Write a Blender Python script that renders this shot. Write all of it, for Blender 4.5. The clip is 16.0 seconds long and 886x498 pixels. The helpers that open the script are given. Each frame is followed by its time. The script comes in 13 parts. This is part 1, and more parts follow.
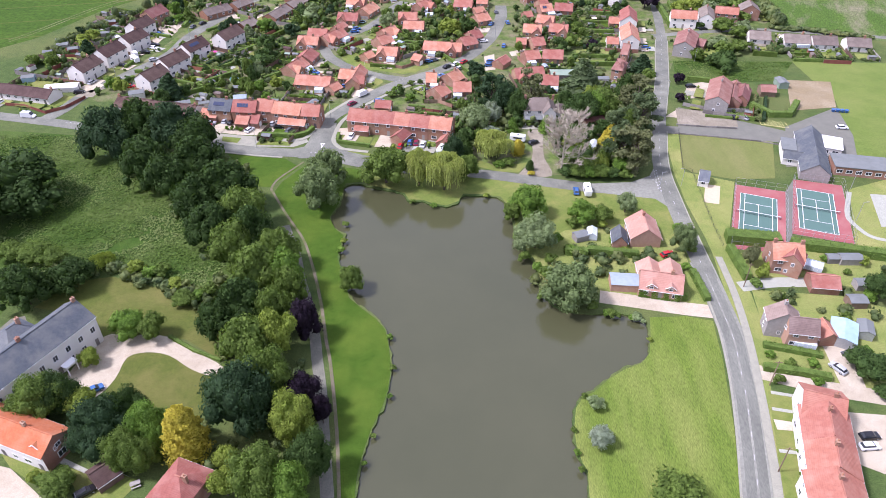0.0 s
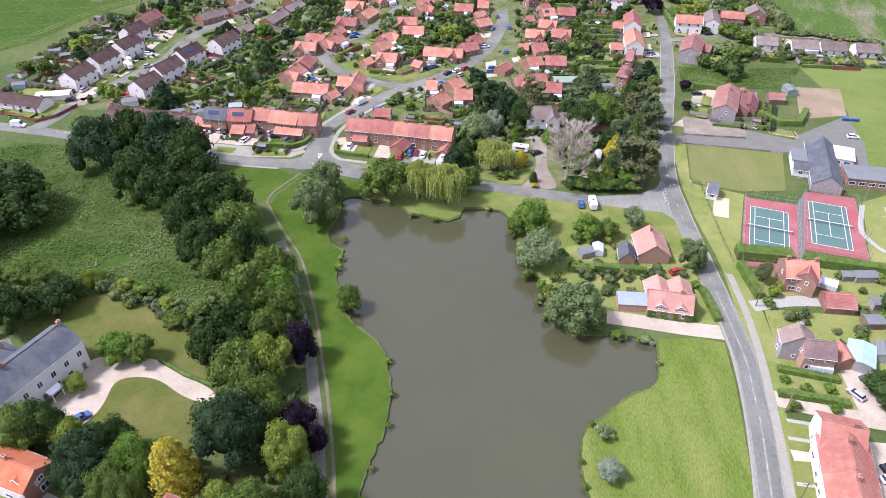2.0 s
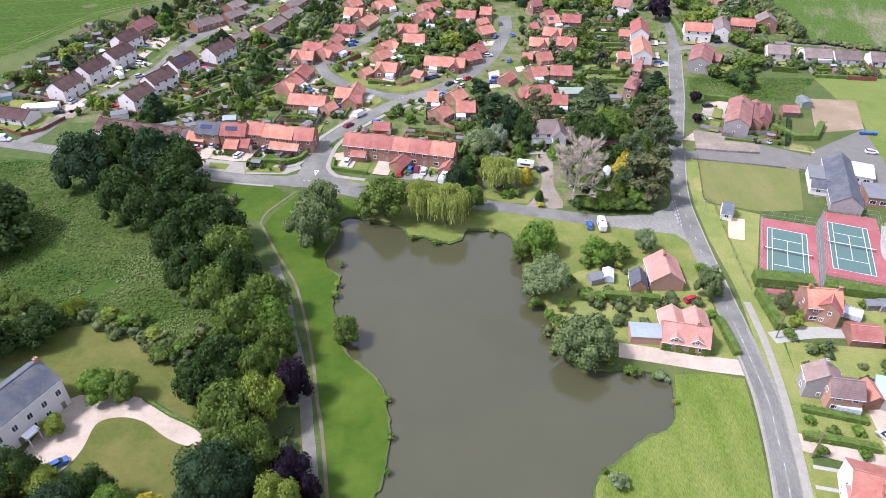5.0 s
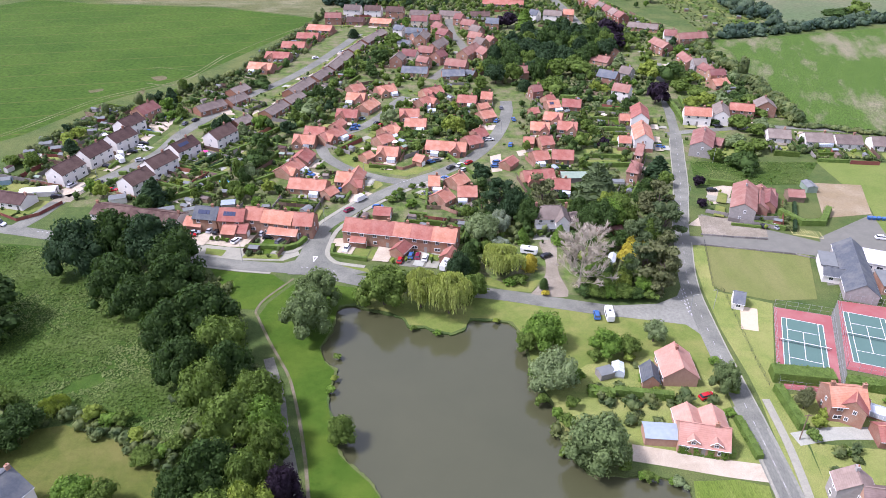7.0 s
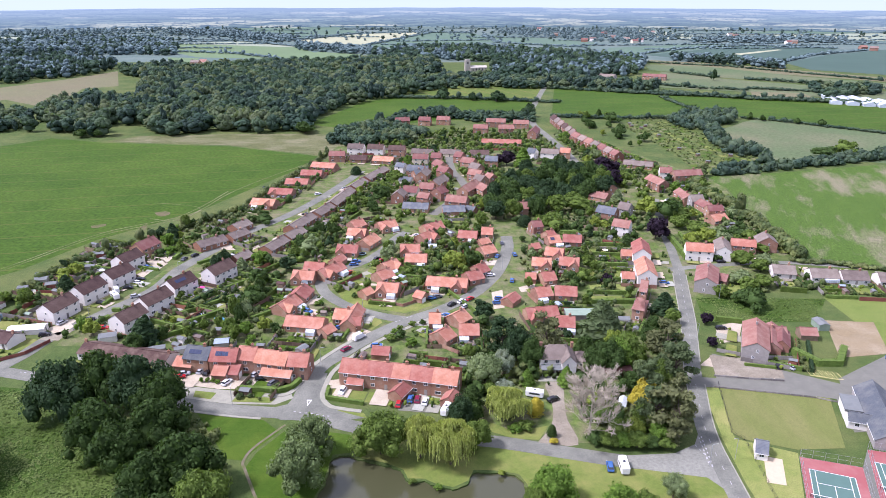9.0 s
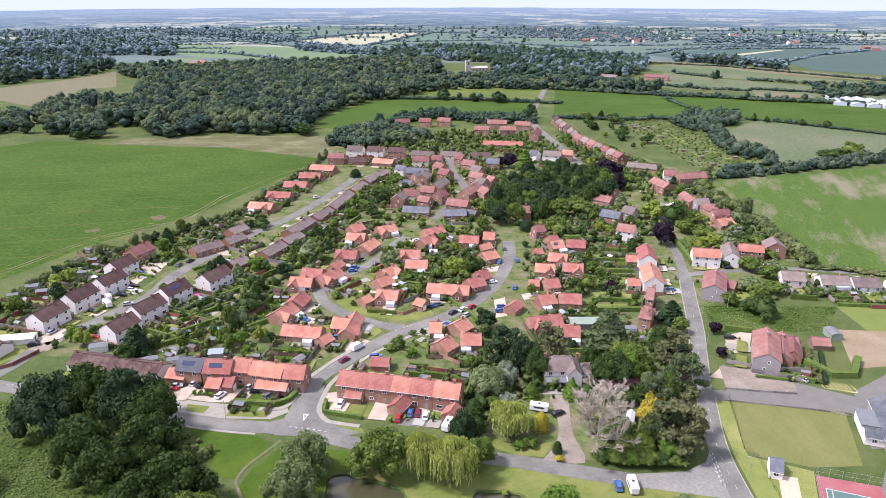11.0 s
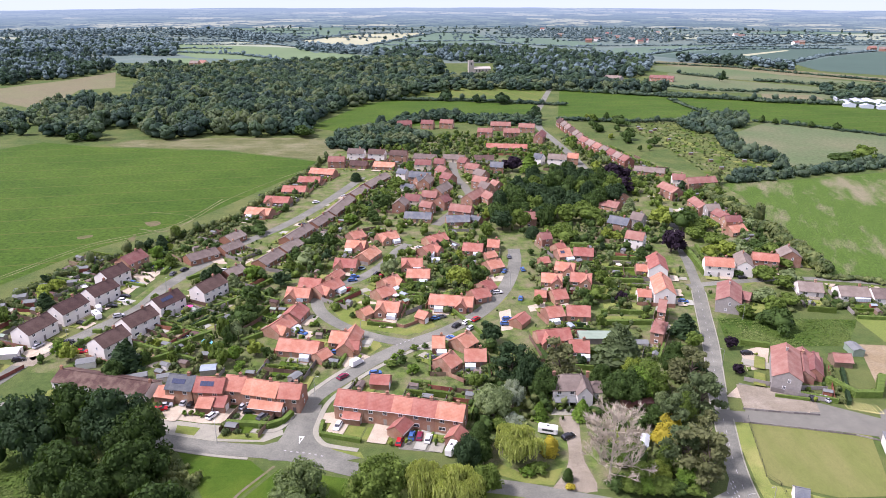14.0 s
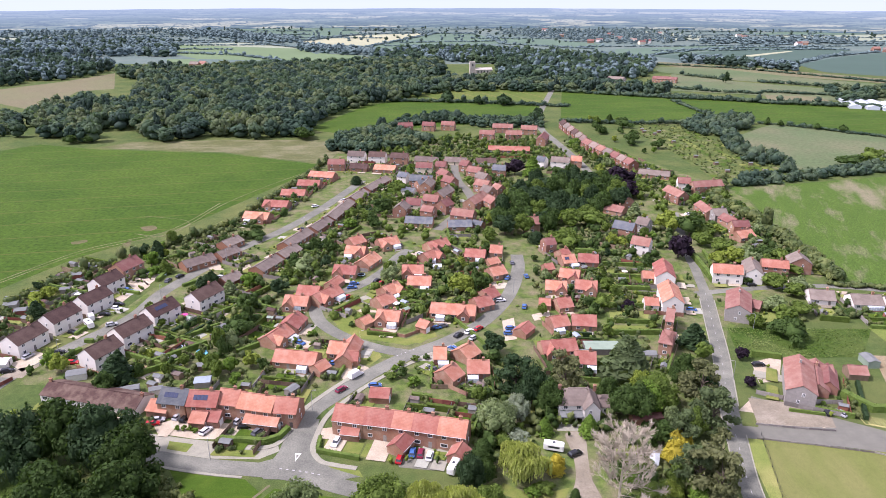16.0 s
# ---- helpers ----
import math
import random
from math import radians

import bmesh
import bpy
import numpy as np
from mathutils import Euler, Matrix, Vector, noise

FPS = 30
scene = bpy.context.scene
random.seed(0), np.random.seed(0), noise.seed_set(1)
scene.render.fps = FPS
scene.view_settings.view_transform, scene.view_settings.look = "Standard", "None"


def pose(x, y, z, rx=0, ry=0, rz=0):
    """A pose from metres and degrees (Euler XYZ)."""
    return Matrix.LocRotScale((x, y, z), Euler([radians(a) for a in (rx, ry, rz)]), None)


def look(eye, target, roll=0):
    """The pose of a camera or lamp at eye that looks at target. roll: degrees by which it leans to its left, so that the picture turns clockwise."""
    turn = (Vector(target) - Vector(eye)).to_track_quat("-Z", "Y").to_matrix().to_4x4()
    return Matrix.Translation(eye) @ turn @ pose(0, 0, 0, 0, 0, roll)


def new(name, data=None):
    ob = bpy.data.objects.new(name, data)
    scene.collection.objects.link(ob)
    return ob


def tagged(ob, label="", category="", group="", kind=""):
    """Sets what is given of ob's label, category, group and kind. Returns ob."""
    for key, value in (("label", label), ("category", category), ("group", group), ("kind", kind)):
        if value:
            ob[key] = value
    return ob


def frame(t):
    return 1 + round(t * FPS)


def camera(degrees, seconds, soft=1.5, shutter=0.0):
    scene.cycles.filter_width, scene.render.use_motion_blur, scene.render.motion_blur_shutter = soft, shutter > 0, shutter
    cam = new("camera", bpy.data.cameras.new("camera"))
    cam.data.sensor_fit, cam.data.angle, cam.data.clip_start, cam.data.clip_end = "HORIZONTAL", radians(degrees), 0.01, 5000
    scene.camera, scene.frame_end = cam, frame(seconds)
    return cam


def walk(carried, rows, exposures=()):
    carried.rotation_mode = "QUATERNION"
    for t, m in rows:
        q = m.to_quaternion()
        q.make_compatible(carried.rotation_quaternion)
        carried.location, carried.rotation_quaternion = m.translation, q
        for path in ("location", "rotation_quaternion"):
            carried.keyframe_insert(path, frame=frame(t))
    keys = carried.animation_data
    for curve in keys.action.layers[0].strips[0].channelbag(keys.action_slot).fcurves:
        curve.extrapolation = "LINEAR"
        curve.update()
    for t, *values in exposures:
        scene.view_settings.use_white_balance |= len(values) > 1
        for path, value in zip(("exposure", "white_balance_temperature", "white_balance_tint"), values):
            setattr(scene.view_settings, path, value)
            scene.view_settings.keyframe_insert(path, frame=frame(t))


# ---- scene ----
# ---- camera: a straight level flight, nose down at first, tilting up once on the way ----
cam = camera(65.4, 16.0, soft=0.0)


def flight(t, down, yaw):
    return (t, pose(-0.166 * t + 0.00046 * t * t, 4.092 * t - 0.0078 * t * t, 120.6 - 0.089 * t, 90 - down, -0.02, yaw))


TILTS = [(0, 37.31, 0), (1, 37.33, -0.02), (2, 37.35, -0.02), (3, 37.40, 0), (4, 37.43, 0.01), (5.2, 37.40, 0.01), (6.3, 37.36, 0.02), (6.5, 37.30, 0.02),
         (6.6, 37.1, 0.03), (6.7, 36.4, 0.04), (6.8, 35.3, 0.05), (6.9, 33.6, 0.06), (7.0, 31.26, 0.07), (7.1, 28.8, 0.08), (7.2, 26.2, 0.09), (7.3, 23.9, 0.1),
         (7.4, 22.2, 0.1), (7.5, 21.27, 0.1), (7.6, 20.9, 0.1), (7.8, 20.68, 0.1), (8, 20.63, 0.09), (9, 20.60, 0.08), (10.2, 20.60, 0.09), (11.5, 20.59, 0.12),
         (12.5, 20.60, 0.19), (13.5, 20.60, 0.25), (14.5, 20.58, 0.30), (15.5, 20.55, 0.35), (16, 20.55, 0.37)]
walk(cam, [flight(*row) for row in TILTS], [(0, 0.34, 5640, 31), (6.6, 0.35, 5640, 31), (7.6, 0.34, 5530, 30), (9, 0.32, 5630, 31), (11.5, 0.32, 5900, 33), (16, 0.32, 6000, 33)])

# ---- light: bright sky with thin cloud, the sun high to the left ----
SUN_AZ, SUN_EL = radians(-98), radians(54)  # azimuth from +y towards +x
world = bpy.data.worlds.new("sky")
scene.world = world
world.use_nodes = True
_n, _l = world.node_tree.nodes, world.node_tree.links
_sky = _n.new("ShaderNodeTexSky")
_sky.sky_type, _sky.sun_disc = "NISHITA", False
_sky.sun_elevation, _sky.sun_rotation = SUN_EL, SUN_AZ
_sky.dust_density, _sky.air_density = 3.0, 1.0
_cloud = _n.new("ShaderNodeMixRGB")  # thin white cloud over the blue
_cloud.inputs[0].default_value = 0.62
_cloud.inputs[2].default_value = (7.4, 7.7, 8.3, 1)
_l.new(_sky.outputs[0], _cloud.inputs[1])
_l.new(_cloud.outputs[0], _n["Background"].inputs[0])
_n["Background"].inputs[1].default_value = 0.145
_s = bpy.data.lights.new("sun", "SUN")
_s.energy, _s.angle, _s.color = 5.0, radians(9), (1.0, 0.96, 0.89)
_sun = new("sun", _s)
_sun.matrix_world = look((0, 0, 400), (-400 * math.sin(SUN_AZ) / math.tan(SUN_EL), -400 * math.cos(SUN_AZ) / math.tan(SUN_EL), 0))
scene.view_settings.exposure = 0.0


# ---- materials ----
def mat(name, c1, c2=None, scale=1.0, rough=0.8, bump=0.0, bscale=None, c3=None, s3=0.05, metal=0.0, island=0.0, objvar=0.0, stretch=(1, 1, 1), spec=0.1, local=False, grain=0.0):
    """Two colours mixed by noise of a size in 1/m, a third in broad patches, variation by piece and by thing."""
    m = bpy.data.materials.new(name)
    m.use_nodes = True
    n, l = m.node_tree.nodes, m.node_tree.links
    b = n["Principled BSDF"]
    b.inputs["Roughness"].default_value, b.inputs["Metallic"].default_value = rough, metal
    b.inputs["Specular IOR Level"].default_value = spec
    if local:
        src = n.new("ShaderNodeTexCoord").outputs["Object"]
    else:
        src = n.new("ShaderNodeNewGeometry").outputs["Position"]
    mp = n.new("ShaderNodeMapping")
    mp.inputs["Scale"].default_value = stretch
    l.new(src, mp.inputs[0])
    vec = mp.outputs[0]

    def noise_tex(s, detail):
        t = n.new("ShaderNodeTexNoise")
        t.inputs["Scale"].default_value, t.inputs["Detail"].default_value, t.inputs["Roughness"].default_value = s, detail, 0.65
        l.new(vec, t.inputs["Vector"])
        return t.outputs["Fac"]

    def ramp(v, lo, hi):
        r = n.new("ShaderNodeMapRange")
        r.inputs[1].default_value, r.inputs[2].default_value = lo, hi
        l.new(v, r.inputs[0])
        return r.outputs[0]

    def mix(f, a, c, kind="MIX"):
        x = n.new("ShaderNodeMixRGB")
        x.blend_type = kind
        for i, v in enumerate((f, a, c)):
            if isinstance(v, (int, float)):
                x.inputs[i].default_value = v
            elif isinstance(v, tuple):
                x.inputs[i].default_value = (*v, 1)
            else:
                l.new(v, x.inputs[i])
        return x.outputs[0]

    col = mix(ramp(noise_tex(scale, 5), 0.3, 0.7), c1, c2 or tuple(v * 0.75 for v in c1))
    if c3:
        col = mix(ramp(noise_tex(s3, 4), 0.42, 0.68), col, c3)
    if grain:
        col = mix(grain, col, mix(ramp(noise_tex(scale * 9, 3), 0.3, 0.7), (0.25, 0.25, 0.25), (0.85, 0.85, 0.8)), "OVERLAY")
    if island or objvar:
        hs = n.new("ShaderNodeHueSaturation")
        l.new(col, hs.inputs["Color"])
        r = n.new("ShaderNodeNewGeometry").outputs["Random Per Island"] if island else n.new("ShaderNodeObjectInfo").outputs["Random"]
        a = island or objvar
        q = n.new("ShaderNodeMapRange")
        q.inputs[3].default_value, q.inputs[4].default_value = 1 - a, 1 + a
        l.new(r, q.inputs[0])
        l.new(q.outputs[0], hs.inputs["Value"])
        if objvar:
            h = n.new("ShaderNodeMapRange")
            h.inputs[3].default_value, h.inputs[4].default_value = 0.5 - objvar * 0.05, 0.5 + objvar * 0.05
            l.new(n.new("ShaderNodeObjectInfo").outputs["Random"], h.inputs[0])
            l.new(h.outputs[0], hs.inputs["Hue"])
        col = hs.outputs[0]
    l.new(col, b.inputs["Base Color"])
    if bump:
        bp = n.new("ShaderNodeBump")
        bp.inputs["Strength"].default_value = bump
        bp.inputs["Distance"].default_value = 0.3
        l.new(noise_tex(bscale or scale * 2, 4), bp.inputs["Height"])
        l.new(bp.outputs[0], b.inputs["Normal"])
    return m


def striped(m, period, width, colour, angle, soft=0.0):
    """Adds narrow parallel lines (wheel tracks, courses) to a material's colour."""
    n, l = m.node_tree.nodes, m.node_tree.links
    b = n["Principled BSDF"]
    old = b.inputs["Base Color"].links[0].from_socket
    g = n.new("ShaderNodeNewGeometry")
    mp = n.new("ShaderNodeMapping")
    mp.inputs["Rotation"].default_value = (0, 0, radians(angle))
    l.new(g.outputs["Position"], mp.inputs[0])
    sx = n.new("ShaderNodeSeparateXYZ")
    l.new(mp.outputs[0], sx.inputs[0])
    wob = n.new("ShaderNodeTexNoise")
    wob.inputs["Scale"].default_value = 0.02
    l.new(g.outputs["Position"], wob.inputs["Vector"])
    add = n.new("ShaderNodeMath")
    add.operation = "MULTIPLY_ADD"
    add.inputs[1].default_value = 2.0
    l.new(wob.outputs["Fac"], add.inputs[0])
    l.new(sx.outputs[0], add.inputs[2])
    md = n.new("ShaderNodeMath")
    md.operation = "PINGPONG"
    md.inputs[1].default_value = period / 2
    l.new(add.outputs[0], md.inputs[0])
    lt = n.new("ShaderNodeMapRange")
    lt.inputs[1].default_value, lt.inputs[2].default_value = width / 2, width / 2 + max(soft, 0.01)
    lt.inputs[3].default_value, lt.inputs[4].default_value = 1.0, 0.0
    l.new(md.outputs[0], lt.inputs[0])
    x = n.new("ShaderNodeMixRGB")
    l.new(lt.outputs[0], x.inputs[0])
    l.new(old, x.inputs[1])
    x.inputs[2].default_value = (*colour, 1)
    l.new(x.outputs[0], b.inputs["Base Color"])
    return m


M = {}
M["rough_grass"] = mat("rough_grass", (0.071, 0.104, 0.028), (0.038, 0.065, 0.018), 0.35, 0.9, 0.5, 1.5, (0.100, 0.115, 0.038), 0.03, grain=0.60)
M["meadow"] = mat("meadow", (0.042, 0.081, 0.010), (0.025, 0.055, 0.008), 0.5, 0.9, 0.9, 0.9, (0.078, 0.111, 0.027), 0.045, grain=0.8)
M["verge"] = mat("verge", (0.172, 0.202, 0.054), (0.118, 0.154, 0.037), 0.4, 0.9, 0.3, 3, (0.222, 0.222, 0.076), 0.06, grain=0.6)
M["bank_grass"] = mat("bank_grass", (0.048, 0.092, 0.009), (0.033, 0.068, 0.006), 0.5, 0.9, 0.3, 2, (0.068, 0.106, 0.012), 0.08, grain=0.55)
M["lawn"] = mat("lawn", (0.130, 0.166, 0.036), (0.094, 0.128, 0.028), 0.8, 0.9, 0.2, 4, (0.178, 0.182, 0.055), 0.09, grain=0.45)
# lawn again in darker tones, the cloud shade by the manor painted in
M["manor_lawn"] = mat("manor_lawn", (0.088, 0.104, 0.021), (0.064, 0.082, 0.017), 0.8, 0.9, 0.2, 4, (0.120, 0.116, 0.034), 0.09, grain=0.5)
M["garden"] = mat("garden", (0.078, 0.110, 0.025), (0.039, 0.062, 0.015), 0.22, 0.95, 0.6, 1.0, (0.109, 0.125, 0.040), 0.07, grain=0.50)
M["garden_mix"] = mat("garden_ground", (0.108, 0.150, 0.036), (0.040, 0.066, 0.018), 0.30, 0.95, 0.25, 1.2, (0.158, 0.142, 0.084), 0.13, grain=0.6)
M["playing_field"] = mat("playing_field", (0.118, 0.160, 0.034), (0.092, 0.134, 0.028), 0.2, 0.9, 0.1, 4, (0.150, 0.176, 0.048), 0.03, grain=0.4)
M["bowling_green"] = mat("bowling_green", (0.132, 0.150, 0.044), (0.112, 0.130, 0.037), 0.6, 0.9, 0.1, 4, (0.158, 0.158, 0.058), 0.07, stretch=(1.0, 0.3, 1), grain=0.35)
M["crop"] = striped(mat("crop", (0.038, 0.079, 0.008), (0.030, 0.064, 0.006), 0.05, 0.9, 0.3, 0.6, (0.053, 0.092, 0.011), 0.012, grain=0.6), 24, 0.7, (0.076, 0.090, 0.020), 78, 0.3)
M["crop_pale"] = striped(mat("crop_pale", (0.077, 0.113, 0.022), (0.062, 0.095, 0.019), 0.05, 0.9, 0.3, 0.5, (0.106, 0.129, 0.031), 0.01, grain=0.50), 24, 0.9, (0.149, 0.133, 0.045), -25, 0.4)
M["straw_field"] = mat("straw_field", (0.062, 0.106, 0.018), (0.047, 0.088, 0.014), 0.16, 0.9, 0.4, 0.6, (0.155, 0.146, 0.088), 0.05, grain=0.7)
for _q in M["straw_field"].node_tree.nodes:  # streaks along the drills
    if _q.type == "MAPPING":
        _q.vector_type = "TEXTURE"
        _q.inputs["Rotation"].default_value, _q.inputs["Scale"].default_value = (0, 0, radians(-109)), (3.2, 1.0, 1.0)
    elif _q.type == "MAP_RANGE" and abs(_q.inputs[1].default_value - 0.42) < 1e-4:
        _q.inputs[1].default_value, _q.inputs[2].default_value = 0.50, 0.66
M["stubble"] = mat("stubble", (0.104, 0.106, 0.044), (0.068, 0.084, 0.030), 0.16, 0.9, 0.4, 0.8, (0.170, 0.160, 0.094), 0.05, stretch=(0.6, 1.0, 1), grain=0.7)
M["bare_earth"] = mat("bare_field_earth", (0.138, 0.112, 0.066), (0.096, 0.088, 0.044), 0.4, 0.95, 0.3, 3, (0.064, 0.088, 0.022), 0.15, grain=0.4)
M["tan_field"] = mat("tan_field", (0.150, 0.134, 0.078), (0.122, 0.114, 0.064), 0.05, 0.9, 0.2, 0.5, (0.128, 0.132, 0.066), 0.012, grain=0.40)
# pasture has some extra blue in its colours for haze
M["pasture"] = mat("pasture", (0.090, 0.124, 0.056), (0.071, 0.104, 0.046), 0.04, 0.9, 0.2, 0.5, (0.130, 0.134, 0.074), 0.01, grain=0.40)
M["barley"] = mat("barley", (0.255, 0.248, 0.146), (0.213, 0.222, 0.124), 0.03, 0.9, 0.2, 0.4)
# crops of the far country, haze painted into their base colours
M["hazed_crop"] = mat("hazed_crop", (0.098, 0.142, 0.118), (0.078, 0.118, 0.104), 0.004, 0.9, c3=(0.132, 0.165, 0.138), s3=0.006)
M["hazed_green"] = mat("hazed_green_crop", (0.098, 0.152, 0.102), (0.084, 0.132, 0.094), 0.01, 0.9)
M["hazed_dark"] = mat("hazed_dark_crop", (0.062, 0.102, 0.078), (0.054, 0.090, 0.070), 0.01, 0.9)
M["hazed_pasture"] = mat("hazed_pasture", (0.125, 0.180, 0.088), (0.105, 0.156, 0.078), 0.01, 0.9)
M["hazed_pale"] = mat("hazed_pale_grass", (0.245, 0.275, 0.195), (0.205, 0.240, 0.172), 0.01, 0.9)
M["hazed_barley"] = mat("hazed_barley", (0.320, 0.325, 0.205), (0.275, 0.285, 0.182), 0.01, 0.9)
M["asphalt"] = mat("asphalt", (0.152, 0.154, 0.128), (0.110, 0.113, 0.095), 0.25, 0.85, 0.1, 6, (0.188, 0.190, 0.156), 0.08, grain=0.35)
M["worn_asphalt"] = mat("worn_asphalt", (0.195, 0.197, 0.164), (0.162, 0.164, 0.137), 0.12, 0.85, 0.1, 6, (0.220, 0.222, 0.184), 0.05, grain=0.3)
M["wheel_lane"] = mat("worn_wheel_lane", (0.142, 0.145, 0.122), (0.118, 0.120, 0.102), 0.5, 0.85, 0.1, 6, (0.186, 0.189, 0.158), 0.07, stretch=(1.0, 0.25, 1), grain=0.35)
M["tarmac"] = mat("tarmac", (0.161, 0.159, 0.130), (0.131, 0.131, 0.107), 0.3, 0.85, 0.1, 6)
M["pavement"] = mat("pavement", (0.275, 0.269, 0.211), (0.224, 0.219, 0.173), 0.5, 0.9, 0.1, 5, grain=0.30)
M["gravel"] = mat("gravel", (0.385, 0.332, 0.250), (0.318, 0.270, 0.198), 0.7, 0.95, 0.3, 5, (0.430, 0.380, 0.295), 0.1, grain=0.40)
M["dirt"] = mat("stony_dirt", (0.212, 0.184, 0.136), (0.160, 0.141, 0.106), 0.35, 0.95, 0.3, 4, (0.250, 0.222, 0.172), 0.12, grain=0.5)
M["pond_green"] = mat("mown_pond_green", (0.108, 0.152, 0.024), (0.074, 0.114, 0.017), 0.5, 0.9, 0.3, 3, (0.152, 0.176, 0.044), 0.08, stretch=(1.0, 0.22, 1), grain=0.6)
M["lane"] = mat("lane", (0.173, 0.169, 0.133), (0.127, 0.126, 0.100), 0.4, 0.95, 0.2, 4, grain=0.40)
M["trodden"] = mat("trodden_earth", (0.168, 0.140, 0.100), (0.122, 0.106, 0.074), 0.8, 0.95, 0.3, 4, (0.100, 0.112, 0.040), 0.3, grain=0.4)
M["soil"] = mat("soil", (0.226, 0.178, 0.106), (0.180, 0.140, 0.082), 0.2, 0.95, 0.3, 3, (0.262, 0.218, 0.145), 0.1, grain=0.45)
M["concrete"] = mat("concrete", (0.323, 0.328, 0.274), (0.275, 0.279, 0.231), 0.6, 0.9, 0.1, 4, grain=0.30)
M["sand"] = mat("sand", (0.471, 0.396, 0.277), (0.426, 0.353, 0.244), 1.0, 0.95, 0.1, 5)
M["paint"] = mat("white_road_paint", (0.72, 0.71, 0.68), (0.55, 0.54, 0.52), 2.0, 0.7)
M["worn_paint"] = mat("worn_white_paint", (0.454, 0.442, 0.432), (0.259, 0.254, 0.249), 1.5, 0.8)
M["yellow_paint"] = mat("yellow_road_paint", (0.75, 0.66, 0.30), (0.6, 0.52, 0.22), 2.0, 0.7)
M["court_red"] = mat("court_red", (0.285, 0.094, 0.090), (0.248, 0.082, 0.080), 0.3, 0.85, 0.05, 4, (0.310, 0.136, 0.124), 0.15)
M["court_green"] = mat("court_green", (0.089, 0.153, 0.128), (0.081, 0.140, 0.117), 0.3, 0.85, 0.05, 4)
M["water"] = mat("pond_water", (0.063, 0.064, 0.031), (0.051, 0.054, 0.025), 0.02, 0.09, 0.05, 0.9, spec=0.5)
M["brick"] = mat("red_brick", (0.297, 0.159, 0.107), (0.228, 0.121, 0.083), 1.2, 0.9, 0.1, 8, (0.328, 0.221, 0.161), 0.3, objvar=0.16, grain=0.40)
M["pale_brick"] = mat("pale_pink_brick", (0.414, 0.266, 0.187), (0.342, 0.209, 0.145), 1.2, 0.9, 0.1, 8)
M["dark_brick"] = mat("brown_brick", (0.247, 0.125, 0.083), (0.183, 0.092, 0.063), 1.2, 0.9, 0.1, 8, objvar=0.14, grain=0.30)
M["render"] = mat("white_render", (0.70, 0.67, 0.61), (0.64, 0.61, 0.555), 0.6, 0.85, 0.03, 6, objvar=0.05)
M["cream"] = mat("cream_render", (0.66, 0.58, 0.43), (0.6, 0.53, 0.40), 0.6, 0.85, objvar=0.06)
M["stone"] = mat("grey_stone", (0.33, 0.31, 0.28), (0.25, 0.235, 0.215), 1.2, 0.9, 0.2, 6)
M["limestone"] = mat("pale_limestone", (0.44, 0.41, 0.35), (0.37, 0.34, 0.29), 0.3, 0.9)
M["timber"] = mat("weathered_timber", (0.21, 0.15, 0.105), (0.14, 0.10, 0.07), 0.8, 0.9, objvar=0.35)
M["red_timber"] = mat("red_stained_timber", (0.26, 0.10, 0.07), (0.19, 0.075, 0.055), 0.8, 0.9, objvar=0.25)
M["grey_timber"] = mat("grey_timber", (0.27, 0.25, 0.225), (0.2, 0.185, 0.165), 0.8, 0.9, objvar=0.3)


def roof_mat(name, c1, c2, c3, var=0.22):
    m = mat(name, c1, c2, 1.6, 0.8, 0.15, 6, c3, 0.25, objvar=var, local=True)
    n, l = m.node_tree.nodes, m.node_tree.links
    w = n.new("ShaderNodeTexWave")  # courses of tiles
    w.bands_direction = "Y"
    w.inputs["Scale"].default_value = 0.95
    w.inputs["Distortion"].default_value = 0.4
    tc = n.new("ShaderNodeTexCoord")
    l.new(tc.outputs["Object"], w.inputs["Vector"])
    bp = n.new("ShaderNodeBump")
    bp.inputs["Strength"].default_value, bp.inputs["Distance"].default_value = 0.35, 0.06
    l.new(w.outputs["Fac"], bp.inputs["Height"])
    l.new(bp.outputs[0], n["Principled BSDF"].inputs["Normal"])
    return m


M["pantile"] = roof_mat("orange_pantile", (0.352, 0.147, 0.101), (0.278, 0.112, 0.078), (0.392, 0.206, 0.152), 0.26)
M["orange_tile"] = roof_mat("bright_orange_pantile", (0.430, 0.145, 0.064), (0.350, 0.110, 0.050), (0.400, 0.180, 0.100), 0.05)
M["pink_tile"] = roof_mat("faded_pink_tile", (0.335, 0.138, 0.096), (0.270, 0.106, 0.075), (0.370, 0.186, 0.136), 0.05)
M["pale_tile"] = roof_mat("pale_pink_tile", (0.415, 0.226, 0.168), (0.345, 0.182, 0.136), (0.450, 0.270, 0.208), 0.05)
M["red_tile"] = roof_mat("dull_red_tile", (0.231, 0.106, 0.087), (0.185, 0.086, 0.070), (0.264, 0.158, 0.129))
M["brown_tile"] = roof_mat("brown_tile", (0.084, 0.052, 0.044), (0.063, 0.040, 0.034), (0.112, 0.074, 0.063))
M["mossy_tile"] = roof_mat("mossy_brown_tile", (0.076, 0.043, 0.036), (0.056, 0.034, 0.029), (0.144, 0.102, 0.079))
M["grey_tile"] = roof_mat("grey_brown_tile", (0.164, 0.131, 0.110), (0.131, 0.107, 0.090), (0.202, 0.167, 0.140))
M["brown_pantile"] = roof_mat("weathered_brown_tile", (0.215, 0.158, 0.132), (0.165, 0.120, 0.100), (0.265, 0.200, 0.170))
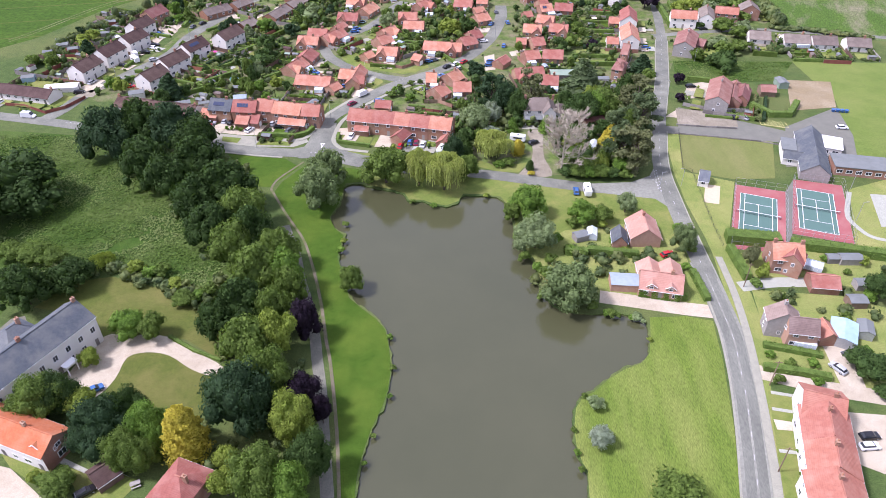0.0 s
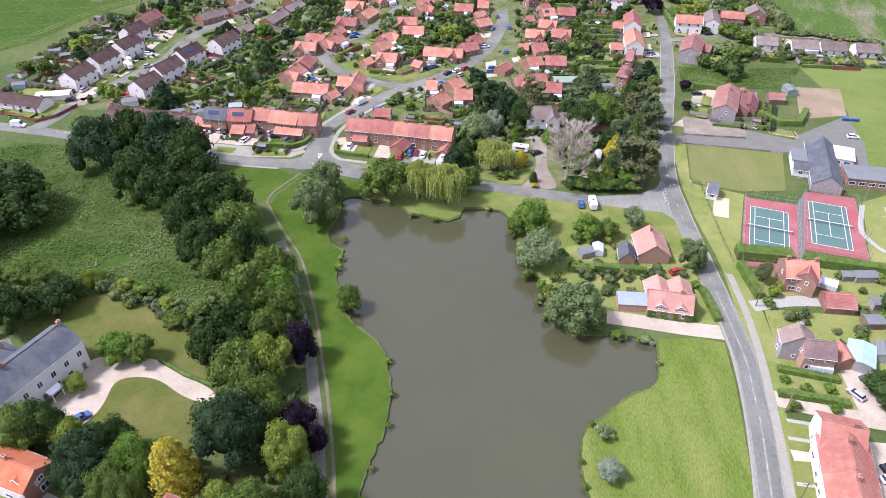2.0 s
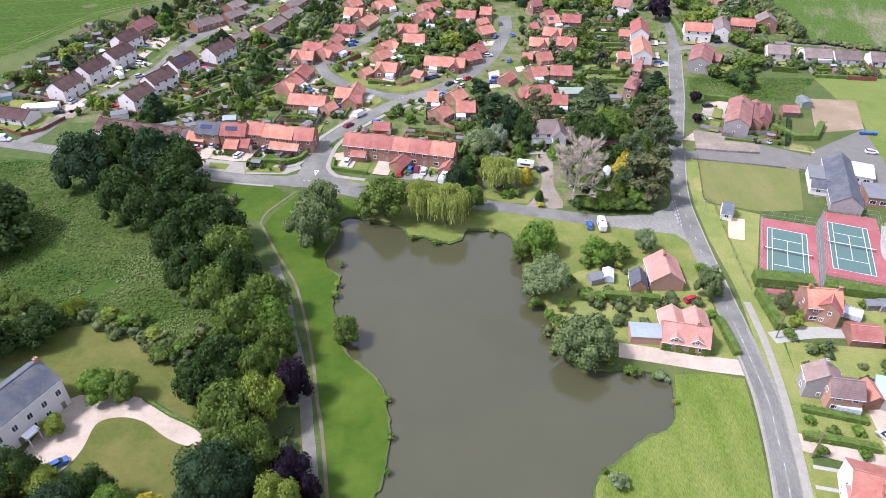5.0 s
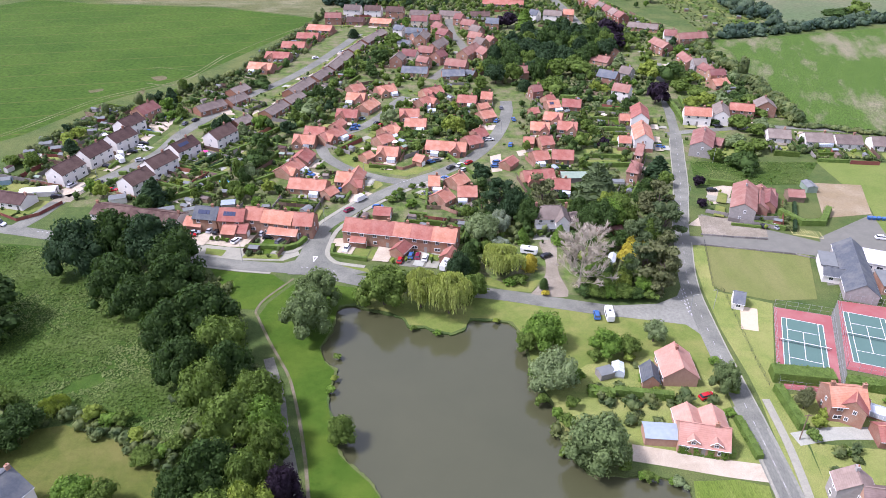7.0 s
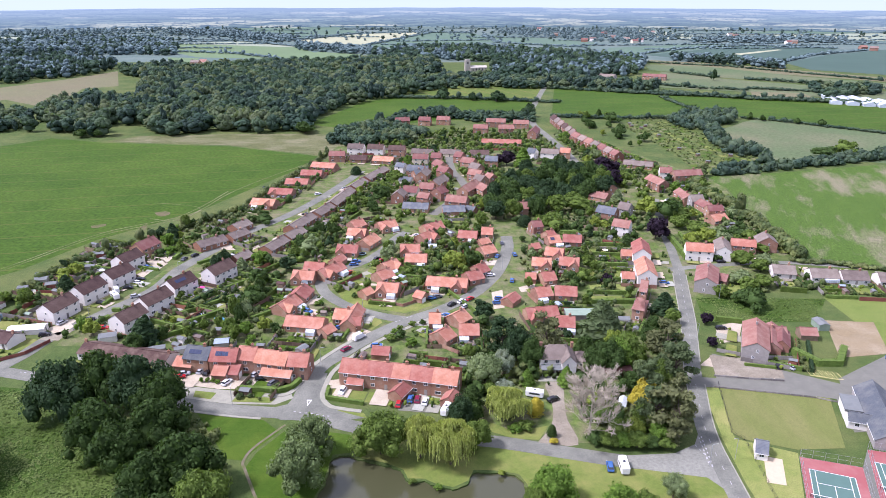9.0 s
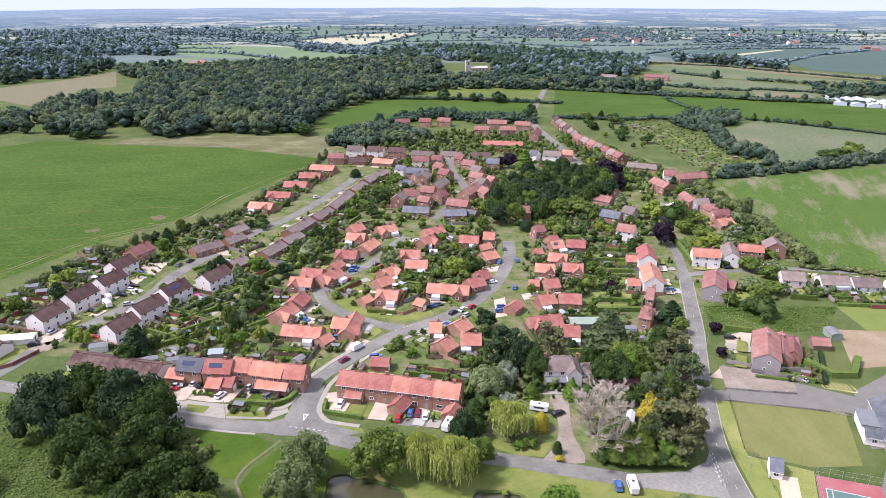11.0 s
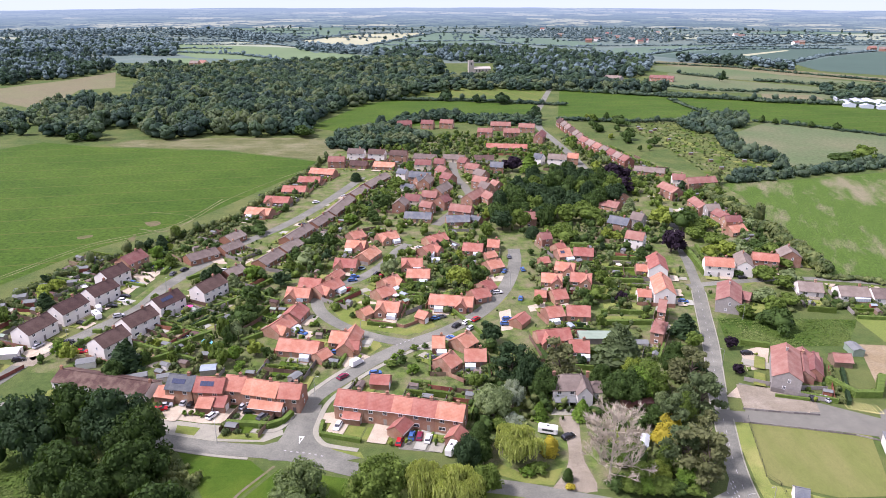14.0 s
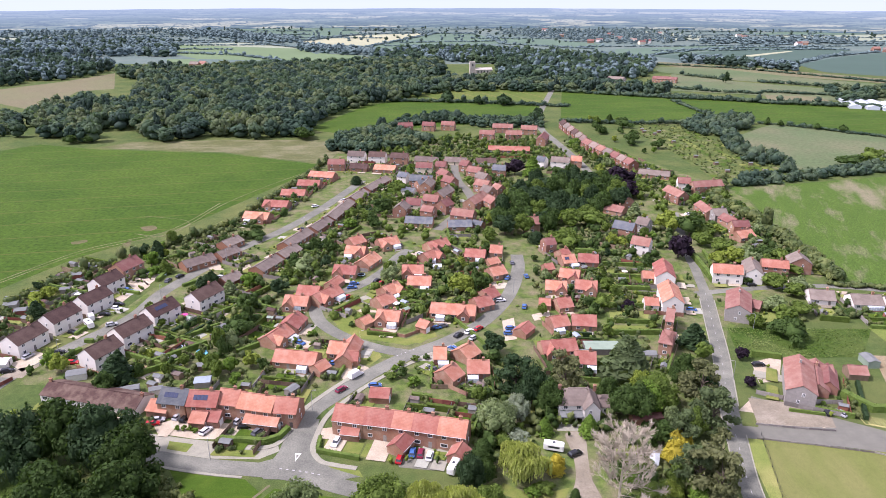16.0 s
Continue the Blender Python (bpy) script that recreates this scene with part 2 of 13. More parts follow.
M["lead"] = mat("blue_grey_roof_sheet", (0.288, 0.336, 0.368), (0.232, 0.280, 0.312), 0.8, 0.5, 0.05, 3)
M["slate"] = roof_mat("blue_slate", (0.110, 0.122, 0.134), (0.082, 0.092, 0.104), (0.160, 0.166, 0.158))
M["felt"] = mat("flat_roof_felt", (0.172, 0.184, 0.176), (0.138, 0.148, 0.142), 0.4, 0.9)
M["white"] = mat("white_joinery", (0.78, 0.78, 0.76), (0.72, 0.72, 0.70), 1.0, 0.5)
M["glass"] = mat("window_glass", (0.030, 0.034, 0.040), (0.045, 0.05, 0.057), 0.5, 0.08, spec=0.6)
M["conservatory"] = mat("conservatory_glazing", (0.55, 0.60, 0.64), (0.45, 0.50, 0.54), 0.7, 0.15, spec=0.6)
M["solar"] = mat("solar_panel", (0.035, 0.045, 0.085), (0.05, 0.06, 0.10), 2.0, 0.6, spec=0.08)
M["door"] = mat("painted_door", (0.12, 0.10, 0.09), (0.3, 0.28, 0.25), 0.1, 0.6, objvar=0.5)
M["pot"] = mat("clay_pot", (0.42, 0.20, 0.12), None, 3, 0.9)
M["pool_water"] = mat("clear_blue_pool", (0.16, 0.46, 0.58), (0.12, 0.38, 0.50), 1.0, 0.1)
M["pink_cloth"] = mat("pink_cloth", (0.62, 0.10, 0.28), (0.55, 0.08, 0.24), 2.0, 0.9)
M["bark"] = mat("bark", (0.13, 0.105, 0.080), (0.08, 0.065, 0.05), 2.0, 0.95, 0.4, 5)
M["dead_wood"] = mat("bare_grey_branches", (0.440, 0.392, 0.305), (0.340, 0.300, 0.232), 1.0, 0.95)
M["dark_metal"] = mat("dark_metal", (0.05, 0.052, 0.055), None, 2, 0.5, metal=0.6)
M["grey_metal"] = mat("galvanised_steel", (0.42, 0.43, 0.43), (0.34, 0.35, 0.35), 2, 0.5, metal=0.5)
M["tyre"] = mat("tyre_rubber", (0.02, 0.02, 0.02), None, 2, 0.9)
M["green_felt"] = mat("green_sheeting", (0.240, 0.300, 0.228), (0.192, 0.250, 0.190), 0.5, 0.7)
M["blue_tarp"] = mat("pale_blue_sheeting", (0.32, 0.44, 0.49), (0.26, 0.37, 0.42), 0.5, 0.7)


def thin(m, share=0.3):
    """Leaves let part of the light through."""
    n, l = m.node_tree.nodes, m.node_tree.links
    b = n["Principled BSDF"]
    t = n.new("ShaderNodeBsdfTranslucent")
    x = n.new("ShaderNodeMixShader")
    x.inputs[0].default_value = share
    g = n.new("ShaderNodeMixRGB")
    g.blend_type = "MULTIPLY"
    g.inputs[0].default_value = 1.0
    g.inputs[2].default_value = (1.5, 1.6, 0.9, 1)
    l.new(b.inputs["Base Color"].links[0].from_socket, g.inputs[1])
    l.new(g.outputs[0], t.inputs["Color"])
    l.new(b.outputs[0], x.inputs[1])
    l.new(t.outputs[0], x.inputs[2])
    l.new(x.outputs[0], n["Material Output"].inputs["Surface"])
    return m


def leaf_mat(name, c1, c2, isl=0.22):
    return thin(mat(name, c1, c2, 0.45, 0.7, 0.6, 3.0, island=isl, spec=0.12))


L = {}
L["dark"] = leaf_mat("dark_foliage", (0.068, 0.116, 0.028), (0.031, 0.059, 0.014))
# darker copy of the dark leaf: cloud shade on the old park painted in
L["oak"] = leaf_mat("dark_foliage_cloud_shaded", (0.052, 0.092, 0.021), (0.023, 0.046, 0.011))
L["deep"] = leaf_mat("deep_blue_green_foliage", (0.046, 0.083, 0.032), (0.020, 0.042, 0.017))
L["mid"] = leaf_mat("mid_green_foliage", (0.137, 0.200, 0.038), (0.062, 0.100, 0.018))
L["bright"] = leaf_mat("bright_green_foliage", (0.154, 0.252, 0.037), (0.072, 0.135, 0.020))
L["light"] = leaf_mat("yellow_green_foliage", (0.251, 0.314, 0.052), (0.117, 0.160, 0.024))
L["grey"] = leaf_mat("grey_green_foliage", (0.215, 0.275, 0.12), (0.118, 0.16, 0.066))
L["sallow"] = leaf_mat("sallow_foliage", (0.16, 0.214, 0.08), (0.096, 0.138, 0.05))
L["silver"] = leaf_mat("silver_foliage", (0.247, 0.290, 0.195), (0.182, 0.223, 0.150))
L["willow"] = leaf_mat("willow_foliage", (0.372, 0.412, 0.112), (0.262, 0.31, 0.08))
L["purple"] = leaf_mat("copper_foliage", (0.029, 0.019, 0.030), (0.019, 0.012, 0.021))
L["gold"] = leaf_mat("golden_foliage", (0.466, 0.399, 0.046), (0.323, 0.280, 0.033))
L["pine"] = leaf_mat("pine_foliage", (0.112, 0.152, 0.062), (0.07, 0.102, 0.044))
L["brown"] = leaf_mat("rusty_pine_foliage", (0.15, 0.162, 0.068), (0.096, 0.112, 0.048))
L["hedge"] = leaf_mat("hedge_foliage", (0.176, 0.262, 0.058), (0.092, 0.146, 0.03))
L["mixed"] = thin(mat("garden_foliage", (0.106, 0.144, 0.046), (0.040, 0.069, 0.026), 0.22, 0.7, c3=(0.168, 0.194, 0.062), s3=0.16, island=0.22, spec=0.2))
# wood greens lifted towards blue: haze over the woods, put into the leaves
L["wood_dark"] = thin(mat("dark_wood_foliage", (0.05, 0.09, 0.058), (0.028, 0.056, 0.039), 0.05, 0.75, c3=(0.064, 0.106, 0.066), s3=0.02, island=0.18, spec=0.15))
L["wood_mid"] = thin(mat("mid_wood_foliage", (0.074, 0.12, 0.062), (0.043, 0.077, 0.046), 0.05, 0.75, c3=(0.088, 0.132, 0.07), s3=0.02, island=0.18, spec=0.15))
L["wood_light"] = thin(mat("light_wood_foliage", (0.116, 0.158, 0.074), (0.072, 0.106, 0.056), 0.05, 0.75, c3=(0.134, 0.165, 0.08), s3=0.02, island=0.18, spec=0.15))
L["wood_dull"] = thin(mat("dull_wood_foliage", (0.058, 0.096, 0.068), (0.036, 0.064, 0.049), 0.05, 0.75, island=0.18, spec=0.15))
# distant leaves: haze painted in as a paler, bluer green
L["far"] = mat("far_foliage_hazed", (0.128, 0.182, 0.176), (0.102, 0.150, 0.152), 0.01, 0.8, island=0.2, spec=0.1)
L["weeds"] = thin(mat("meadow_weeds", (0.084, 0.134, 0.024), (0.060, 0.104, 0.018), 0.12, 0.8, c3=(0.160, 0.196, 0.070), s3=0.05, island=0.18, spec=0.1))
# hedgerow and scrub green, blued in the same way for haze
L["wood"] = thin(mat("woodland_foliage", (0.056, 0.094, 0.060), (0.027, 0.053, 0.038), 0.05, 0.75, c3=(0.100, 0.142, 0.076), s3=0.07, island=0.2, spec=0.15))

# ---- builders ----
RNG = np.random.default_rng(7)
MESHES = {}


def link(name, bm, material):
    me = bpy.data.meshes.new(name)
    bm.to_mesh(me)
    bm.free()
    for m in (material if isinstance(material, (list, tuple)) else [material]):
        me.materials.append(m)
    return me


def part(name, bm, material, parent, label=""):
    """Links a bmesh or a mesh as one object under a thing or part."""
    me = bm if isinstance(bm, bpy.types.Mesh) else link(name, bm, material)
    ob = new(name, me)
    ob.parent = parent
    return tagged(ob, label) if label else ob


def thing(name, m, label, category, group="", kind=""):
    ob = new(name)
    ob.matrix_world = m
    ob.empty_display_size = 0.3
    return tagged(ob, label, category, group, kind)


def box(bm, x0, y0, z0, x1, y1, z1, turn=None):
    v = [bm.verts.new((x, y, z)) for z in (z0, z1) for y in (y0, y1) for x in (x0, x1)]
    if turn is not None:
        for q in v:
            q.co = turn @ q.co
    for f in ((0, 2, 3, 1), (4, 5, 7, 6), (0, 1, 5, 4), (2, 6, 7, 3), (0, 4, 6, 2), (1, 3, 7, 5)):
        bm.faces.new([v[i] for i in f])
    return v


def arrays(name, verts, faces, material):
    me = bpy.data.meshes.new(name)
    k = faces.shape[1]
    me.vertices.add(len(verts))
    me.vertices.foreach_set("co", np.asarray(verts, dtype=np.float32).ravel())
    me.loops.add(faces.size)
    me.loops.foreach_set("vertex_index", faces.astype(np.int32).ravel())
    me.polygons.add(len(faces))
    me.polygons.foreach_set("loop_start", np.arange(0, faces.size, k, dtype=np.int32))
    me.polygons.foreach_set("use_smooth", np.ones(len(faces), dtype=bool))
    me.update(calc_edges=True)
    me.materials.append(material)
    return me


ROADS, PLOTS, HOMES = [], [], []  # centre lines and footprints that planting keeps clear of
ROOTS = []


def smooth(pts, n=6):
    """A rounded line through points (Catmull-Rom)."""
    p = [Vector((*q, 0)) for q in pts]
    p = [2 * p[0] - p[1]] + p + [2 * p[-1] - p[-2]]
    out = []
    for a, b, c, d in zip(p, p[1:], p[2:], p[3:]):
        for i in range(n):
            t = i / n
            out.append(0.5 * (2 * b + (c - a) * t + (2 * a - 5 * b + 4 * c - d) * t * t + (3 * b - a - 3 * c + d) * t ** 3))
    return out + [p[-2]]


def offset(line, d):
    out = []
    for i, q in enumerate(line):
        t = (line[min(i + 1, len(line) - 1)] - line[max(i - 1, 0)]).normalized()
        out.append(q + Vector((t.y, -t.x, 0)) * d)
    return out


def ribbon(name, pts, width, z, material, label, category, keep=True, shift=0.0, n=6, depth=0.3):
    """A strip of road or path with its edges going into the ground."""
    line = smooth(pts, n)
    if keep:
        ROADS.append((np.array([[q.x, q.y] for q in line]), width / 2 + 1.2))
    a, b = offset(line, shift - width / 2), offset(line, shift + width / 2)
    bm = bmesh.new()
    rows = [[bm.verts.new((q.x, q.y, h)) for q, h in ((p, z - depth), (p, z), (r, z), (r, z - depth))] for p, r in zip(a, b)]
    for s, t in zip(rows, rows[1:]):
        for i in range(3):
            bm.faces.new((s[i], s[i + 1], t[i + 1], t[i]))
    bmesh.ops.recalc_face_normals(bm, faces=bm.faces)
    ob = new(name, link(name, bm, material))
    return tagged(ob, label, category, kind="structure")


def sheet(name, pts, z, material, label, category, round_=0, plot=False):
    """A flat piece of ground with a short edge down."""
    line = [Vector((*q, 0)) for q in pts]
    if round_:
        line = smooth([*pts, pts[0]], round_)[:-1]
    bm = bmesh.new()
    top = [bm.verts.new((q.x, q.y, z)) for q in line]
    f = bm.faces.new(top)
    if f.calc_area() and f.normal.z < 0:
        f.normal_flip()
    bm.normal_update()
    if f.normal.z < 0:
        f.normal_flip()
    bmesh.ops.triangulate(bm, faces=[f])
    if plot:
        c = np.array([[q.x, q.y] for q in line])
        PLOTS.append((c.mean(0), 0.0, (np.ptp(c[:, 0]) / 2, np.ptp(c[:, 1]) / 2)))
    ob = new(name, link(name, bm, material))
    return tagged(ob, label, category, kind="structure")


def inside(pts, poly):
    poly = np.asarray(poly, float)
    x, y = pts[:, 0], pts[:, 1]
    r = np.zeros(len(pts), bool)
    for (ax, ay), (bx, by) in zip(poly, np.roll(poly, -1, 0)):
        hit = (ay > y) != (by > y)
        with np.errstate(divide="ignore", invalid="ignore"):
            r ^= hit & (x < (bx - ax) * (y - ay) / (by - ay) + ax)
    return r


def clear_of(pts, margin=0.0):
    """Which points keep off roads and buildings."""
    ok = np.ones(len(pts), bool)
    for line, half in ROADS:
        for a, b in zip(line, line[1:]):
            d = b - a
            t = np.clip(((pts - a) @ d) / max(d @ d, 1e-9), 0, 1)
            ok &= np.hypot(*(pts - a - t[:, None] * d).T) > half + margin
    for c, rot, half in PLOTS:
        q = pts - c
        cs, sn = math.cos(rot), math.sin(rot)
        u, v = q[:, 0] * cs + q[:, 1] * sn, -q[:, 0] * sn + q[:, 1] * cs
        ok &= (np.abs(u) > half[0] + margin) | (np.abs(v) > half[1] + margin)
    return ok


ICO = {}


def ico(sub):
    if sub not in ICO:
        bm = bmesh.new()
        bmesh.ops.create_icosphere(bm, subdivisions=sub, radius=1)
        v = np.array([q.co[:] for q in bm.verts])
        f = np.array([[q.index for q in p.verts] for p in bm.faces])
        bm.free()
        ICO[sub] = (v, f)
    return ICO[sub]


def leaves(rng, centres, normals, size, tilt=0.8, droop=0.0, aspect=1.0):
    """Small four-cornered leaf sprays, facing roughly along the normals."""
    n = len(centres)
    nn = normals + rng.normal(0, tilt, (n, 3))
    nn /= np.linalg.norm(nn, axis=1)[:, None]
    u = np.cross(nn, rng.normal(0, 1, (n, 3)))
    u /= np.linalg.norm(u, axis=1)[:, None]
    if droop:
        u = u * (1 - droop) + np.array([0, 0, -1]) * droop
        u /= np.linalg.norm(u, axis=1)[:, None]
    w = np.cross(nn, u)
    w /= np.maximum(np.linalg.norm(w, axis=1), 1e-6)[:, None]
    s = (size * rng.uniform(0.55, 1.35, n))[:, None]
    u, w = u * s * aspect, w * s * rng.uniform(0.5, 0.9, n)[:, None]
    v = np.stack([centres - u * 0.9, centres - w, centres + u, centres + w * 0.85], 1).reshape(-1, 3)
    return v, np.arange(4 * n).reshape(n, 4)


def tube(bm, pts, r0, r1, sides=6):
    rings = []
    for i, p in enumerate(pts):
        t = (pts[min(i + 1, len(pts) - 1)] - pts[max(i - 1, 0)]).normalized()
        a = t.orthogonal().normalized()
        b = t.cross(a)
        r = r0 + (r1 - r0) * i / (len(pts) - 1)
        rings.append([bm.verts.new(p + (a * math.cos(k * math.tau / sides) + b * math.sin(k * math.tau / sides)) * r) for k in range(sides)])
    for s, t in zip(rings, rings[1:]):
        for k in range(sides):
            bm.faces.new((s[k], s[(k + 1) % sides], t[(k + 1) % sides], t[k]))
    bm.faces.new(rings[-1])


def trunk_mesh(seed, height, reach, r=0.05, base=0.0, limbs=7):
    rng = random.Random(seed)
    bm = bmesh.new()
    top = Vector((rng.uniform(-0.05, 0.05), rng.uniform(-0.05, 0.05), height))
    tube(bm, [Vector((0, 0, -0.03)), Vector((0.01, 0, height * 0.3)), top * 0.7, top], r, r * 0.35, 7)
    for i in range(limbs):
        a, h = i * 2.4 + rng.uniform(0, 0.6), height * rng.uniform(0.35, 0.75)
        d = Vector((math.cos(a), math.sin(a), 0)) * reach * rng.uniform(0.7, 1)
        tube(bm, [Vector((0, 0, h)), d * 0.5 + Vector((0, 0, h + 0.12 * height)), d + Vector((0, 0, h + rng.uniform(0.15, 0.35) * height))], r * 0.45, r * 0.12, 5)
    return link("trunk", bm, M["bark"])


def crown_broad(seed, leaf, lobes=40, count=3600, size=0.048, flat=0.9, spread=0.80):
    """A crown of unit radius and about 1.7 high: many leafy lobes round the limbs, with gaps between."""
    rng = np.random.default_rng(seed)
    g = rng.normal(0, 1, (lobes, 3))
    g /= np.linalg.norm(g, axis=1)[:, None]
    g[:, 2] = np.abs(g[:, 2]) * 1.25 - 0.45
    c = g * rng.uniform(0.55, 1.0, (lobes, 1)) * spread * np.array([1, 1, flat])
    r = rng.uniform(0.16, 0.35, lobes)
    iv, jf = ico(1)
    V, F, k = [], [], 0
    for i in range(lobes):  # leafy mass inside each lobe
        v = iv * r[i] * 0.74 * (1 + rng.normal(0, 0.10, (len(iv), 1))) + c[i]
        V.append(v)
        F.append(jf + k)
        k += len(v)
    iv, jf = ico(2)  # the shaded heart of the crown
    V.append(iv * np.array([0.48, 0.48, 0.5 * flat]) * (1 + rng.normal(0, 0.08, (len(iv), 1))))
    F.append(jf + k)
    core = arrays("core", np.concatenate(V), np.concatenate(F), leaf)
    per = rng.choice(lobes, count, p=r ** 2 / (r ** 2).sum())
    d = rng.normal(0, 1, (count, 3))
    d /= np.linalg.norm(d, axis=1)[:, None]
    d[:, 2] = np.where(d[:, 2] < -0.3, -d[:, 2], d[:, 2])
    p = c[per] + d * (r[per] * rng.uniform(0.78, 1.12, count))[:, None]
    lv, lf = leaves(rng, p, d, size, 0.38)
    bm = bmesh.new()
    bm.from_mesh(core)
    bpy.data.meshes.remove(core)
    tmp = arrays("tmp", lv, lf, leaf)
    bm.from_mesh(tmp)
    bpy.data.meshes.remove(tmp)
    return link("crown", bm, leaf)


def crown_willow(seed, leaf, count=9400):
    """Weeping: several domes, from each of which long fronds arch out and hang."""
    rng = np.random.default_rng(seed)
    P, D = [], []
    n, domes = 22, []
    for i in range(11):
        a, rr = i * 2.4 + rng.uniform(0, 0.5), (0.0 if i == 0 else rng.uniform(0.35, 0.68))
        domes.append((math.cos(a) * rr, math.sin(a) * rr, 0.9 - 0.55 * rr + rng.uniform(-0.08, 0.08), rng.uniform(0.30, 0.44)))
    for i in range(count // n):
        cx, cy, cz, cr = domes[int(rng.integers(0, len(domes)))]
        a, reach = rng.uniform(0, math.tau), cr * math.sqrt(rng.uniform(0.08, 1))
        t = np.linspace(0, 1, n)
        out = np.minimum(t / 0.35, 1) ** 0.7 * reach + 0.04 * t
        x, y = cx + math.cos(a) * out, cy + math.sin(a) * out
        fall = (0.35 + 0.75 * math.hypot(x[-1], y[-1])) * rng.uniform(0.5, 1.05)
        z = cz - 0.35 * (out / cr) ** 2 * cr - fall * np.maximum(t - 0.3, 0) ** 1.15
        P.append(np.stack([x + rng.normal(0, 0.012, n), y + rng.normal(0, 0.012, n), np.maximum(z, -0.78)], 1))
        D.append(np.tile([math.cos(a) * 0.8, math.sin(a) * 0.8, 0.6], (n, 1)))
    P, D = np.concatenate(P), np.concatenate(D)
    v, f = leaves(rng, P, D + np.array([0, 0, 0.4]), 0.034, 0.4, 0.75, 2.0)
    iv, jf = ico(2)
    c = iv * np.array([0.55, 0.55, 0.55]) * (1 + rng.normal(0, 0.08, (len(iv), 1))) + np.array([0, 0, 0.05])
    a, b = arrays("a", v, f, leaf), arrays("b", c, jf, leaf)
    bm = bmesh.new()
    bm.from_mesh(a)
    bm.from_mesh(b)
    bpy.data.meshes.remove(a)
    bpy.data.meshes.remove(b)
    return link("crown", bm, leaf)


def crown_conifer(seed, leaf, count=2600, tiers=9, shape=1.0, size=0.075):
    """Tiers of drooping sprays round a spire; height 2 to a radius of 0.55."""
    rng = np.random.default_rng(seed)
    t = rng.uniform(0, 1, count) ** 0.75
    a = rng.uniform(0, math.tau, count)
    tier = 0.82 + 0.18 * np.abs(np.sin(t * tiers * math.pi)) + 0.12 * np.sin(a * 7 + t * 20)
    r = (1 - t) ** (0.75 * shape) * 0.55 * tier * rng.uniform(0.8, 1.1, count)
    p = np.stack([np.cos(a) * r, np.sin(a) * r, -0.95 + t * 2.05], 1)
    d = np.stack([np.cos(a), np.sin(a), np.full(count, 0.5)], 1)
    v, f = leaves(rng, p, d, size, 0.5, 0.25, 1.2)
    iv, jf = ico(2)
    z = iv[:, 2]
    rad = (1 - (z + 1) / 2) ** 0.75 * 0.44 + 0.02
    h = np.hypot(iv[:, 0], iv[:, 1]) + 1e-6
    c = np.stack([iv[:, 0] / h * rad, iv[:, 1] / h * rad, -0.95 + (z + 1) * 1.0], 1)
    x, y = arrays("a", v, f, leaf), arrays("b", c, jf, leaf)
    bm = bmesh.new()
    bm.from_mesh(x)
    bm.from_mesh(y)
    bpy.data.meshes.remove(x)
    bpy.data.meshes.remove(y)
    return link("crown", bm, leaf)


def crown_pine(seed, leaf, count=2400):
    """Loose flat plates of needles at several heights."""
    rng = np.random.default_rng(seed)
    n = 30
    z = rng.uniform(-0.9, 0.9, n)
    reach = np.where(z < -0.3, 0.55, 0.75 - 0.45 * (z + 0.3) / 1.2) * rng.uniform(0.5, 1.1, n)
    a = rng.uniform(0, math.tau, n)
    c = np.stack([np.cos(a) * reach, np.sin(a) * reach, z], 1)
    rr = rng.uniform(0.17, 0.34, n)
    per = rng.integers(0, n, count)
    d = rng.normal(0, 1, (count, 3))
    d /= np.linalg.norm(d, axis=1)[:, None]
    p = c[per] + d * rr[per][:, None] * np.array([1, 1, 0.45]) * rng.uniform(0.6, 1.1, (count, 1))
    v, f = leaves(rng, p, d * np.array([0.5, 0.5, 1]) + np.array([0, 0, 0.4]), 0.07, 0.6, 0.1, 1.2)
    iv, jf = ico(1)
    V = np.concatenate([iv * rr[i] * np.array([0.75, 0.75, 0.32]) + c[i] for i in range(n)])
    F = np.concatenate([jf + i * len(iv) for i in range(n)])
    x, y = arrays("a", v, f, leaf), arrays("b", V, F, leaf)
    bm = bmesh.new()
    bm.from_mesh(x)
    bm.from_mesh(y)
    bpy.data.meshes.remove(x)
    bpy.data.meshes.remove(y)
    return link("crown", bm, leaf)


